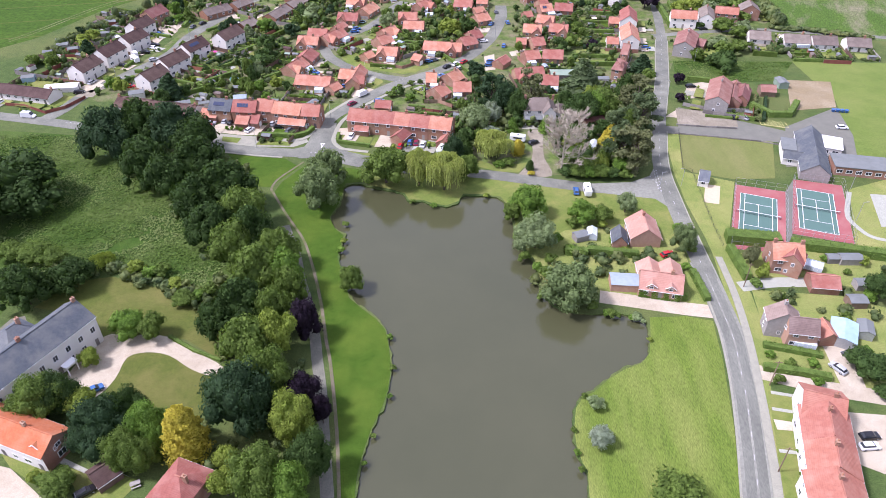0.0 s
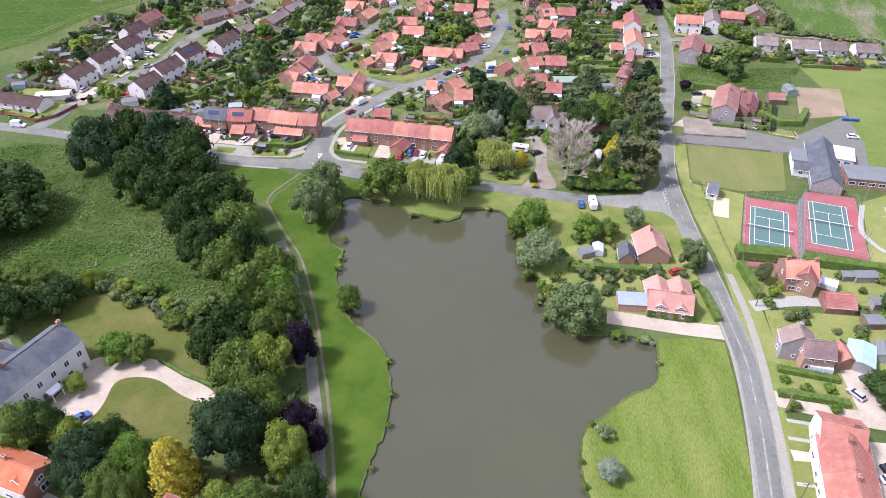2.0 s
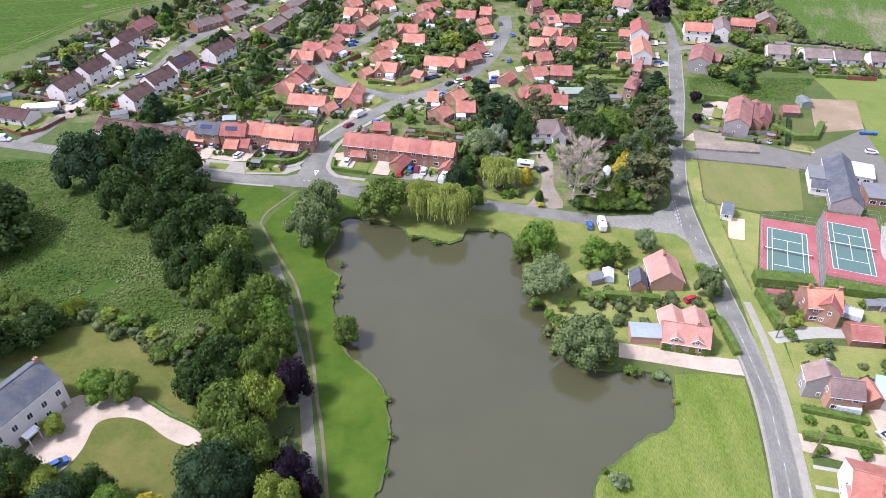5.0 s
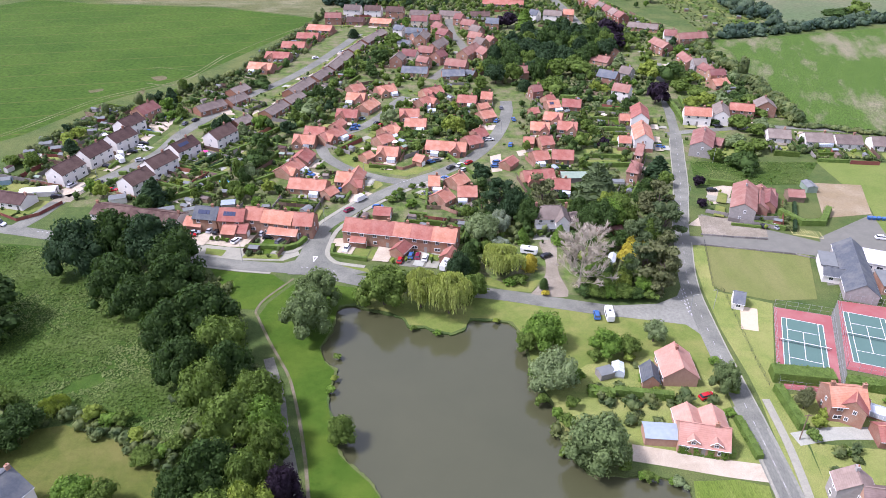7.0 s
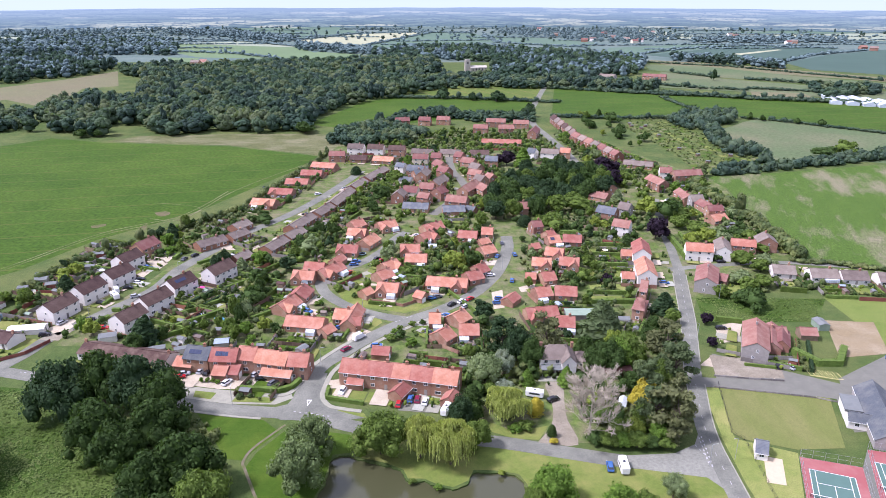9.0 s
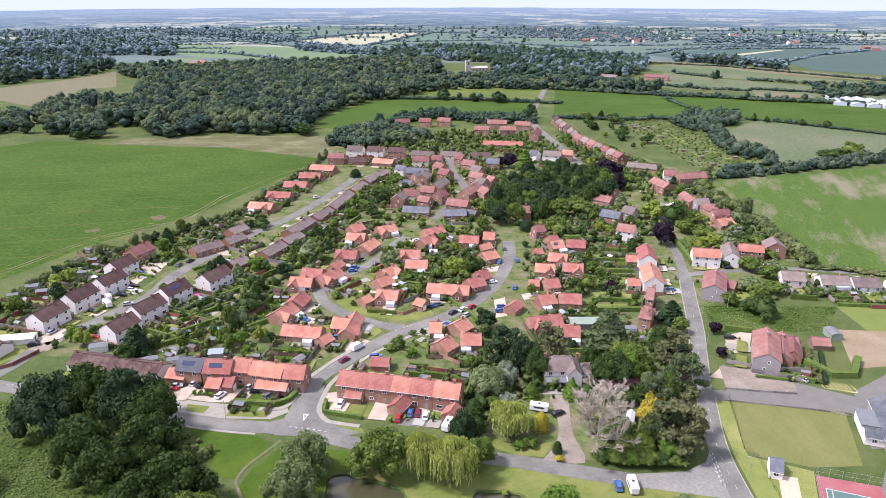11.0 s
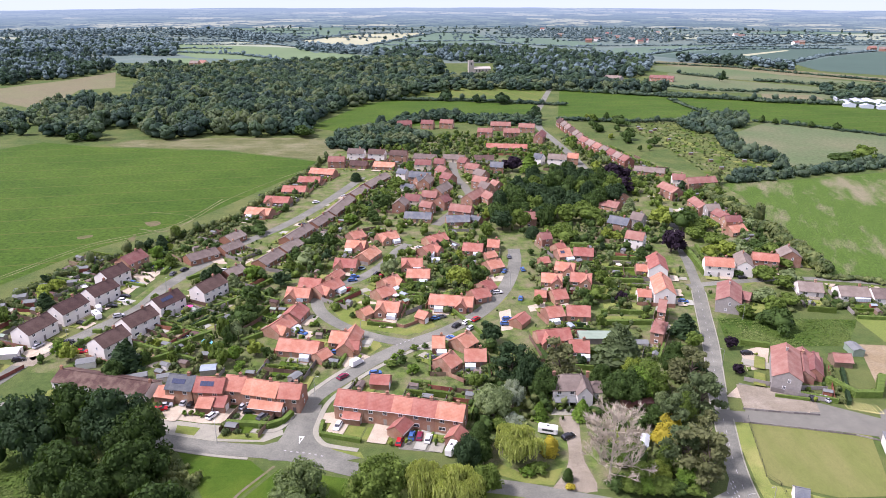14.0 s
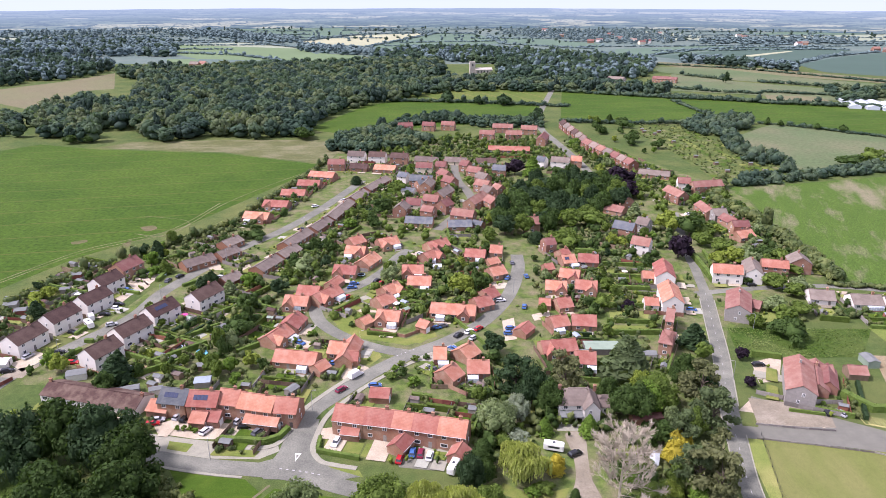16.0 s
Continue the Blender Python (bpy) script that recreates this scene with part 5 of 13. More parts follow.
def gardens():
    """Behind every home a garden with lawn, fences or hedges and a shed; in front a pale drive."""
    rng = random.Random(21)
    taken = []
    edge_pts = []
    for x, y, rot, a, b, name in list(HOMES):
        if y < 205 or y > 560:
            continue
        d, rx, ry = nearest_road(x, y)
        n = Vector((-math.sin(rot), math.cos(rot)))
        side = 1 if (n.x * (rx - x) + n.y * (ry - y)) > 0 else -1
        u = Vector((math.cos(rot), math.sin(rot)))
        deg = math.degrees(rot)
        # front drive
        depth = min(d - 3.4 - b, 9)
        if depth > 2.5 and 5 < d < 26:
            off = rng.choice((-1, 1)) * a * 0.45
            c = Vector((x, y)) + u * off + n * side * (b + depth / 2)
            q = np.array([[c.x, c.y]])
            if clear_of(q, 0.5)[0]:
                patch("drive", c.x, c.y, rot, rng.uniform(3.2, 6), depth, rng.choice(("gravel", "concrete", "pavement", "gravel")), "pale hard-surfaced drive in front of a house", "drive")
                if rng.random() < 0.5 and depth > 4.6:
                    car(c.x, c.y, deg + 90 * side + rng.uniform(-8, 8), rng.choice(("silver", "black", "white", "grey", "blue", "red", "silver")), False, "parked on a drive")
        # back garden
        long_plot = name == "semi_detached_house" and y < 360
        gd = rng.uniform(24, 31) if long_plot else rng.uniform(10, 16)
        c = Vector((x, y)) - n * side * (b + 1.0 + gd / 2)
        q = np.array([[c.x, c.y]])
        if any(math.hypot(c.x - p, c.y - w) < 9 for p, w in taken):
            continue
        taken.append((c.x, c.y))
        if long_plot:
            for k in range(7):
                e = Vector((x, y)) - n * side * (b + rng.uniform(3, gd - 3)) + u * rng.uniform(-0.8, 0.8) * a
                if clear_of(np.array([[e.x, e.y]]), 1.2)[0]:
                    patch("garden_bed", e.x, e.y, rot, rng.uniform(3, 5.5), rng.uniform(3, 8), rng.choice(("lawn", "verge", "soil", "bank_grass", "concrete", "lawn", "gravel")), "plot of lawn, paving or dug soil in a long garden", "garden")
            for k in range(3):
                e = Vector((x, y)) - n * side * (b + rng.uniform(8, gd)) + u * rng.choice((-0.8, -0.15, 0.2, 0.8)) * a
                if clear_of(np.array([[e.x, e.y]]), 1.4)[0]:
                    shed(e.x, e.y, deg + rng.choice((0, 90)), rng.uniform(2.2, 3.8), rng.uniform(1.8, 2.6), rng.uniform(2.0, 2.5), rng.choice(("timber", "grey_timber", "render")), rng.choice(("felt", "felt", "brown_tile")), "small weathered shed in a long back garden")
        elif clear_of(q, 1.5)[0]:
            patch("lawn", c.x, c.y, rot, a * 1.1, gd * 0.7, rng.choice(("lawn", "verge", "bank_grass", "lawn")), "small mown back garden lawn", "lawn")
        w = a + 0.6
        for s in (-1, 0, 1) if long_plot else (-1, 1):
            p0, p1 = Vector((x, y)) - n * side * b + u * s * w, Vector((x, y)) - n * side * (b + gd) + u * s * w
            mid = (p0 + p1) / 2
            if not clear_of(np.array([[mid.x, mid.y], [p1.x, p1.y]]), 0.0).all():
                continue
            if rng.random() < 0.45:
                hedge([(p0.x, p0.y), (p1.x, p1.y)], rng.uniform(0.7, 1.3), rng.uniform(1.3, 2.2), rng.choice(("hedge", "mid", "dark", "hedge")), "clipped green hedge between back gardens")
            else:
                fence([(p0.x, p0.y), (p1.x, p1.y)], 1.7, rng.choice(("timber", "grey_timber")))
            for k in range(14 if long_plot else 5):
                e = p0.lerp(p1, rng.uniform(0.1, 1)) - u * s * rng.uniform(0.6, 1.6)
                edge_pts.append((e.x, e.y))
        q0, q1 = Vector((x, y)) - n * side * (b + gd) - u * w, Vector((x, y)) - n * side * (b + gd) + u * w
        for k in range(int(w)):
            e = q0.lerp(q1, rng.uniform(0, 1)) + n * side * rng.uniform(-1, 1.2)
            edge_pts.append((e.x, e.y))
        c = Vector((x, y)) - n * side * (b + gd - 2.0) + u * rng.choice((-1, 1)) * a * 0.55
        if rng.random() < 0.75 and clear_of(np.array([[c.x, c.y]]), 1.6)[0]:
            shed(c.x, c.y, deg + rng.choice((0, 90)), rng.uniform(2.2, 3.4), rng.uniform(1.7, 2.3), rng.uniform(2.0, 2.5), rng.choice(("timber", "grey_timber", "grey_timber")), rng.choice(("felt", "felt", "grey_tile")))
    p = np.array(edge_pts)
    p = p[clear_of(p, 0.3)]
    r = np.random.default_rng(5)
    thicket("garden_shrubs", p, r.uniform(0.6, 1.5, len(p)), r.uniform(0.9, 2.6, len(p)), L["mixed"], "mixed green garden shrubs along borders", "shrubs", 1, 26, 0.34, 2)


def plots():
    """What fills the plots: front lawns, patios, back fences, hedges, sheds and dug beds."""
    rng = random.Random(58)
    beds = []
    for x, y, rot, a, b, name in list(HOMES):
        if not 205 < y < 610 or abs(x) > 185 or (y < 246 and -95 < x < -20):
            continue
        d, rx, ry = nearest_road(x, y)
        u, n = Vector((math.cos(rot), math.sin(rot))), Vector((-math.sin(rot), math.cos(rot)))
        side = 1 if (n.x * (rx - x) + n.y * (ry - y)) > 0 else -1
        o, deg = Vector((x, y)), math.degrees(rot)

        def spot(f, k):
            q = o + u * f + n * k
            return q, np.array([[q.x, q.y]])

        for f in (-0.55, 0.55):  # lawns in front
            q, w = spot(f * a, side * (b + 3.2))
            if d > 9 and clear_of(w, 0.9)[0]:
                patch("lawn", q.x, q.y, rot, a * 0.85, 3.6, rng.choice(("lawn", "verge", "lawn", "gravel")), "small mown front lawn of a house", "lawn")
        q, w = spot(rng.uniform(-0.3, 0.3) * a, -side * (b + 2.0))
        if clear_of(w, 0.9)[0]:
            patch("patio", q.x, q.y, rot, rng.uniform(3, 5), rng.uniform(2.4, 3.2), rng.choice(("concrete", "pavement", "gravel", "dirt")), "paved terrace behind a house", "patio")
        for k in (rng.uniform(8.5, 11), rng.uniform(13.5, 17)):
            p, q = o - n * side * (b + k) - u * (a + 0.4), o - n * side * (b + k) + u * (a + 0.4)
            line = np.array([p.lerp(q, t / 4)[:] for t in range(5)])
            if clear_of(line, 0.35).all():
                if rng.random() < 0.5:
                    hedge([tuple(p), tuple(q)], rng.uniform(0.8, 1.5), rng.uniform(1.4, 2.4), rng.choice(("dark", "mid", "hedge", "deep")), "clipped dark hedge between gardens")
                else:
                    fence([tuple(p), tuple(q)], 1.7, rng.choice(("timber", "timber", "grey_timber", "red_timber")))
        for s in (-1, 1):
            p, q = o + u * s * (a + 1.2) + n * side * b, o + u * s * (a + 1.2) - n * side * (b + 7)
            line = np.array([p.lerp(q, t / 4)[:] for t in range(5)])
            if rng.random() < 0.6 and clear_of(line, 0.15).all():
                fence([tuple(p), tuple(q)], 1.6, rng.choice(("timber", "grey_timber", "brick")))
        q, w = spot(rng.choice((-0.7, 0.7)) * a, -side * (b + rng.uniform(5.5, 8)))
        if rng.random() < 0.45 and y < 430 and clear_of(w, 1.7)[0]:
            shed(q.x, q.y, deg + rng.choice((0, 90)), rng.uniform(2.0, 3.2), rng.uniform(1.7, 2.2), rng.uniform(2.0, 2.4), rng.choice(("timber", "grey_timber", "render", "red_timber")), rng.choice(("felt", "grey_tile", "green_felt", "lead")))
        for _ in range(16):
            q, w = spot(rng.uniform(-1.25, 1.25) * a, rng.choice((-side, -side, side)) * (b + rng.uniform(1.2, 9)))
            beds.append((q.x, q.y))
    p = np.array(beds)
    p = p[clear_of(p, 0.25)]
    r = np.random.default_rng(9)
    kind = r.integers(0, 3, len(p))
    for k, leaf in enumerate(("dark", "hedge", "light")):
        c = p[kind == k]
        thicket("garden_shrubs", c, r.uniform(0.5, 1.25, len(c)), r.uniform(0.7, 2.3, len(c)), L[leaf], WORDS[leaf] + " shrubs and flower beds round the houses", "shrubs", 1, 9, 0.36, 2)


def church(x, y, rot):
    root = thing("church", pose(x, y, 0, 0, 0, rot), "pale stone church with a square tower among trees", "church")
    bm = bmesh.new()
    box(bm, -4, -4, -0.2, 4, 4, 17.5)
    for i in range(4):
        for j in range(4):
            if i in (0, 3) or j in (0, 3):
                box(bm, -4 + i * 2.1, -4 + j * 2.1, 17.5, -4 + i * 2.1 + 1.4, -4 + j * 2.1 + 1.4, 18.6)
    tower = part("tower", bm, M["limestone"], root)
    for s, ang in ((-1, 0), (1, 90)):
        bm = bmesh.new()
        box(bm, -0.9, -4.08, 12, 0.9, -3.9, 15.5)
        part("belfry_opening", bm, M["dark_metal"], tower).matrix_basis = pose(0, 0, 0, 0, 0, ang)
    bm = bmesh.new()
    box(bm, 4, -6, -0.2, 30, 6, 7)
    v = [bm.verts.new(p) for p in ((4, -6.4, 7), (30, -6.4, 7), (30, 6.4, 7), (4, 6.4, 7), (4, 0, 9.5), (30, 0, 9.5))]
    part("nave", bm_faces(bm, v, ((0, 1, 5, 4), (2, 3, 4, 5), (1, 2, 5), (3, 0, 4))), M["limestone"], root)
    for i in range(5):
        bm = bmesh.new()
        box(bm, 7 + i * 5, -6.1, 2.5, 8.6 + i * 5, -5.9, 5.5)
        part("window", bm, M["glass"], root)
    return root


def bm_faces(bm, v, faces):
    for f in faces:
        bm.faces.new([v[i] for i in f])
    return bm


def long_glasshouse(x, y, rot, l):
    root = thing("greenhouse", pose(x, y, 0, 0, 0, rot), "long white commercial glasshouse in the fields", "greenhouse", "commercial glasshouses")
    bm = bmesh.new()
    box(bm, -l / 2, -6, -0.1, l / 2, 6, 3)
    part("wall", bm, M["conservatory"], root)
    bm = bmesh.new()
    v = [bm.verts.new(p) for p in ((-l / 2, -6.3, 3), (l / 2, -6.3, 3), (l / 2, 6.3, 3), (-l / 2, 6.3, 3), (-l / 2, 0, 4.6), (l / 2, 0, 4.6))]
    part("roof", bm_faces(bm, v, ((0, 1, 5, 4), (2, 3, 4, 5), (1, 2, 5), (3, 0, 4))), M["conservatory"], root)


def far_house(x, y, rot):
    building(x, y, rot, 16, 10, 5.5, 9, random.Random(int(x)).choice(("brick", "render", "cream")), random.Random(int(y)).choice(("brown_pantile", "red_tile", "grey_tile")), "distant house among far trees", "house", "house", chimneys=0, windows=False)


def dashes(line, shift, on, gap, width):
    """White dashes painted along a road."""
    pts = [Vector((p[0], p[1], 0)) for p in line]
    seg = [(a, b, (b - a).length) for a, b in zip(pts, pts[1:])]
    total = sum(s[2] for s in seg)
    root = thing("road_marking", pose(pts[0].x, pts[0].y, 0), "worn white broken line painted on the road", "road marking")
    d = 0.5
    key = ("dash", on, width)
    if key not in MESHES:
        bm = bmesh.new()
        box(bm, -on / 2, -width / 2, 0.05, on / 2, width / 2, 0.082)
        MESHES[key] = link("dash", bm, M["worn_paint"])
    while d < total:
        r = d
        for a, b, s in seg:
            if r <= s:
                p = a.lerp(b, r / s) - pts[0]
                part("dash", MESHES[key], None, root).matrix_basis = pose(p.x, p.y, 0, 0, 0, math.degrees(math.atan2(b.y - a.y, b.x - a.x)))
                break
            r -= s
        d += on + gap
    return root


def give_way(x, y, rot):
    bm = bmesh.new()
    a = [(-1.9, 0), (1.6, 0.85), (1.6, -0.85)]
    o, i = [bm.verts.new((p, q, 0.08)) for p, q in a], [bm.verts.new((p * 0.55 + 0.15, q * 0.5, 0.08)) for p, q in a]
    for k in range(3):
        bm.faces.new((o[k], o[(k + 1) % 3], i[(k + 1) % 3], i[k]))
    ob = new("road_marking", link("road_marking", bm, M["paint"]))
    ob.matrix_world = pose(x, y, 0, 0, 0, rot)
    return tagged(ob, "white painted give-way triangle on the estate road", "road marking")


def bay(x, y, rot):
    bm = bmesh.new()
    for b in ((-1.2, -2.4, -1.1, 2.4), (1.1, -2.4, 1.2, 2.4), (-1.2, -2.4, 1.2, -2.28)):
        box(bm, b[0], b[1], 0.05, b[2], b[3], 0.088)
    ob = new("parking_bay", link("parking_bay", bm, M["yellow_paint"]))
    ob.matrix_world = pose(x, y, 0, 0, 0, rot)
    return tagged(ob, "yellow painted parking bay on school tarmac", "road marking", "parking bays")


def backdrop():
    """Far hazy country beyond the last fields."""
    m = bpy.data.materials.new("far_haze")
    m.use_nodes = True
    n, l = m.node_tree.nodes, m.node_tree.links
    g = n.new("ShaderNodeNewGeometry")

    def scaled(x, z):
        mp = n.new("ShaderNodeMapping")
        mp.inputs["Scale"].default_value = (x, 0, z)
        l.new(g.outputs["Position"], mp.inputs[0])
        return mp.outputs[0]

    def between(v, lo, hi, a=0.0, b=1.0):
        r = n.new("ShaderNodeMapRange")
        for i, q in enumerate((lo, hi, a, b)):
            r.inputs[i + 1].default_value = q
        l.new(v, r.inputs[0])
        return r.outputs[0]

    def mix(f, a, c):
        x = n.new("ShaderNodeMixRGB")
        for i, v in enumerate((f, a, c)):
            if isinstance(v, tuple):
                x.inputs[i].default_value = (*v, 1)
            else:
                l.new(v, x.inputs[i])
        return x.outputs[0]

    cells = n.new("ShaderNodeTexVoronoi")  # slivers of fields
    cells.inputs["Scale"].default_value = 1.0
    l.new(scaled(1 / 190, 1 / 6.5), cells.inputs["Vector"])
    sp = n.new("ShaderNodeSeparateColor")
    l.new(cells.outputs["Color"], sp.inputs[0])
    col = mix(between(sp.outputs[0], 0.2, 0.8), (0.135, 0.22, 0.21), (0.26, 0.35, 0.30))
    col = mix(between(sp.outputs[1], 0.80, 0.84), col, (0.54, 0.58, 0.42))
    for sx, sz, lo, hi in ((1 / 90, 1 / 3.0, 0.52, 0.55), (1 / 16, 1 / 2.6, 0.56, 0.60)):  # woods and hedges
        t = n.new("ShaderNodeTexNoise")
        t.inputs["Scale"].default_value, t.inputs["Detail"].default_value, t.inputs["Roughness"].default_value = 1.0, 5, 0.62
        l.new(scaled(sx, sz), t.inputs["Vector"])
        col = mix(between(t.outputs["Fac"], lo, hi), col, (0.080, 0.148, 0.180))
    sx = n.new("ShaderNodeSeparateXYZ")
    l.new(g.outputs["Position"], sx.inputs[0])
    # haze painted by height: the glowing colour fades to pale blue upwards
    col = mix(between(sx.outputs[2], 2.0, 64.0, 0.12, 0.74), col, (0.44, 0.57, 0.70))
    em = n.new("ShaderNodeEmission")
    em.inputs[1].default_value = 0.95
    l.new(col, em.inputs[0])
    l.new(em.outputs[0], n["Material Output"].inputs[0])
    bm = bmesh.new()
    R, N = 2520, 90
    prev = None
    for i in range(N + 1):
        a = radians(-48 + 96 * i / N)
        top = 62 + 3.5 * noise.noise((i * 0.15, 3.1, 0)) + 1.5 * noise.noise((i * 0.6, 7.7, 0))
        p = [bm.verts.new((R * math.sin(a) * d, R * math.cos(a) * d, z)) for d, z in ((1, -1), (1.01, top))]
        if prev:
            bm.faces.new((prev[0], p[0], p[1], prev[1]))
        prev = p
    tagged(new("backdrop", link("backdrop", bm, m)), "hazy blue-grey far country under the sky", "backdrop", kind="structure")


def tufts(name, poly, count, size, leaf, label):
    """Coarse weeds and grass tufts over a piece of ground."""
    rng = np.random.default_rng(count)
    p = np.asarray(poly, float)
    pts = rng.uniform(p.min(0), p.max(0), (count * 3, 2))
    pts = pts[inside(pts, p)][:count]
    pts = pts[clear_of(pts)]
    clump = np.array([noise.noise((q[0] * 0.09, q[1] * 0.09, 2.0)) for q in pts])
    pts = pts[clump > -0.4]
    c = np.column_stack([pts, rng.uniform(0.06, 0.12 + 0.9 * size, len(pts))])
    v, f = leaves(rng, c, np.tile([0, 0, 1.0], (len(c), 1)), size, 0.35)
    ob = new(name, arrays(name, v, f, leaf))
    return tagged(ob, label, "weeds", kind="stuff")


def sky_band():
    """Pale bright cloud low over the horizon."""
    m = bpy.data.materials.new("pale_cloud")
    m.use_nodes = True
    n, l = m.node_tree.nodes, m.node_tree.links
    em = n.new("ShaderNodeEmission")
    em.inputs[0].default_value, em.inputs[1].default_value = (0.67, 0.78, 0.90, 1), 1.0
    l.new(em.outputs[0], n["Material Output"].inputs[0])
    bm = bmesh.new()
    prev = None
    for i in range(41):
        a = radians(-60 + 3 * i)
        p = [bm.verts.new((4700 * math.sin(a), 4700 * math.cos(a), z)) for z in (-5, 420)]
        if prev:
            bm.faces.new((prev[0], p[0], p[1], prev[1]))
        prev = p
    tagged(new("backdrop", link("backdrop", bm, m)), "pale cloudy sky low over the horizon", "backdrop", kind="structure")


def dormer(root, x, y, z, rot, w=1.8, roof="pink_tile"):
    """A small gabled window standing out of a roof slope; it faces local -y."""
    m = root.matrix_world.inverted() @ pose(x, y, z, 0, 0, rot)
    bm = bmesh.new()
    a = w / 2
    v = [bm.verts.new(p) for p in ((-a, 0, 0), (a, 0, 0), (a, 0, 0.9), (0, 0, 1.7), (-a, 0, 0.9), (-a, 2.4, 0), (a, 2.4, 0), (a, 2.4, 0.9), (0, 2.4, 1.7), (-a, 2.4, 0.9))]
    for f in ((0, 1, 2, 3, 4), (5, 9, 8, 7, 6), (0, 4, 9, 5), (1, 6, 7, 2)):
        bm.faces.new([v[i] for i in f])
    d = part("dormer", bm, M["pale_brick"], root)
    d.matrix_basis = m
    bm = bmesh.new()
    for s in (-1, 1):
        v = [bm.verts.new(p) for p in ((s * (a + 0.2), -0.2, 0.75), (s * (a + 0.2), 2.4, 0.75), (0, 2.4, 1.74), (0, -0.2, 1.74))]
        q = [bm.verts.new((*p.co[:2], p.co.z + 0.1)) for p in v]
        bm.faces.new(v)
        bm.faces.new(q)
        for i in range(4):
            bm.faces.new((v[i], v[(i + 1) % 4], q[(i + 1) % 4], q[i]))
    bmesh.ops.recalc_face_normals(bm, faces=bm.faces)
    part("roof", bm, M[roof], d)
    for s in (-1, 1):
        bm = bmesh.new()
        tube(bm, [Vector((s * (a + 0.2), -0.24, 0.78)), Vector((0, -0.24, 1.80))], 0.09, 0.09, 4)
        part("bargeboard", bm, M["white"], d)
    add_window(d, pose(0, 0, 0.1), 1.1, 0.85)


def ivy(root, x, y, rot, l, h, gaps=()):
    """Thick ivy over a wall that faces local -y, left clear round openings."""
    rng = np.random.default_rng(4)
    n = int(l * h * 45)
    p = np.stack([rng.uniform(-l / 2, l / 2, n), rng.uniform(-0.32, -0.05, n), rng.uniform(0, h, n)], 1)
    for c in gaps:
        p = p[(np.abs(p[:, 0] - c) > 0.75) | (p[:, 2] < 0.7)]
    v, f = leaves(rng, p, np.tile([0, -1.0, 0.3], (len(p), 1)), 0.17, 0.5)
    o = part("ivy", arrays("ivy", v, f, L["bright"]), None, root)
    o.matrix_basis = root.matrix_world.inverted() @ pose(x, y, 0, 0, 0, rot)


def estate_details():
    """Cross gables, glazed rooms, patios and hedges on the sunny sides of the estate bungalows."""
    rng = random.Random(77)
    for (x, y, rot, a, b, name), root in list(zip(HOMES, ROOTS)):
        if name != "bungalow" or not 215 < y < 470 or x > 130:
            continue
        u = Vector((math.cos(rot), math.sin(rot)))
        n = Vector((-math.sin(rot), math.cos(rot)))
        side = -1 if n.y > 0 else 1
        end = rng.choice((-1, 1))
        deg = math.degrees(rot)
        free = clear_of(np.array([[x + n.x * side * (b + 2.5), y + n.y * side * (b + 2.5)]]), 0.5)[0]
        if a > 4 and rng.random() < 0.5:
            c = Vector((x, y)) + u * end * a * 0.5 + n * side * (b + 1.6) / 2
            building(c.x, c.y, deg + 90, b + 1.6, 4.4, 2.45, 4.6, "brick", "pantile", "", "wing", chimneys=0, windows=False, join=root)
            g = Vector((x, y)) + u * end * a * 0.5 + n * side * (b + 1.6)
            add_window(root, root.matrix_world.inverted() @ pose(g.x, g.y, 0.95, 0, 0, deg + (0 if side < 0 else 180)), 1.35, 1.2)
        if free:
            c = Vector((x, y)) - u * end * a * 0.45 + n * side * (b + 2.2)
            patch("patio", c.x, c.y, rot, a * 0.9, 3.6, rng.choice(("pavement", "concrete", "gravel", "pavement")), "small paved patio beside a bungalow", "patio")
            if rng.random() < 0.4:
                c = Vector((x, y)) - u * end * a * 0.5 + n * side * (b + 1.35)
                glasshouse(c.x, c.y, deg, 3.4, 2.6, 2.6, "white-framed conservatory on a brick bungalow")
            p, q = (Vector((x, y)) + n * side * (b + 7.5) + u * k * (a + 1) for k in (-1, 1))
            if clear_of(np.array([p[:], q[:], ((p + q) / 2)[:]]), 0.3).all():
                hedge([(p.x, p.y), (q.x, q.y)], rng.uniform(0.7, 1.2), rng.uniform(1.2, 1.9), rng.choice(("hedge", "mid", "dark")), "clipped green hedge between estate gardens")


def garden_trees(poly, count, small=2.0, large=4.6):
    """Single trees standing in the free ground of back gardens."""
    rng = random.Random(int(abs(poly[0][0]) + count))
    p = np.asarray(poly, float)
    lo, hi = p.min(0), p.max(0)
    n = 0
    for _ in range(count * 12):
        x, y = rng.uniform(lo[0], hi[0]), rng.uniform(lo[1], hi[1])
        q = np.array([[x, y]])
        if n < count and inside(q, p)[0] and clear_of(q, 1.6)[0]:
            r = rng.uniform(small, large)
            tree(x, y, r, r * rng.uniform(1.6, 2.3), rng.choice(("dark", "mid", "deep", "mid", "bright", "light", "dark", "grey")), rng.choice(("broad", "broad", "broad", "broad", "conifer")), "back gardens")
            n += 1


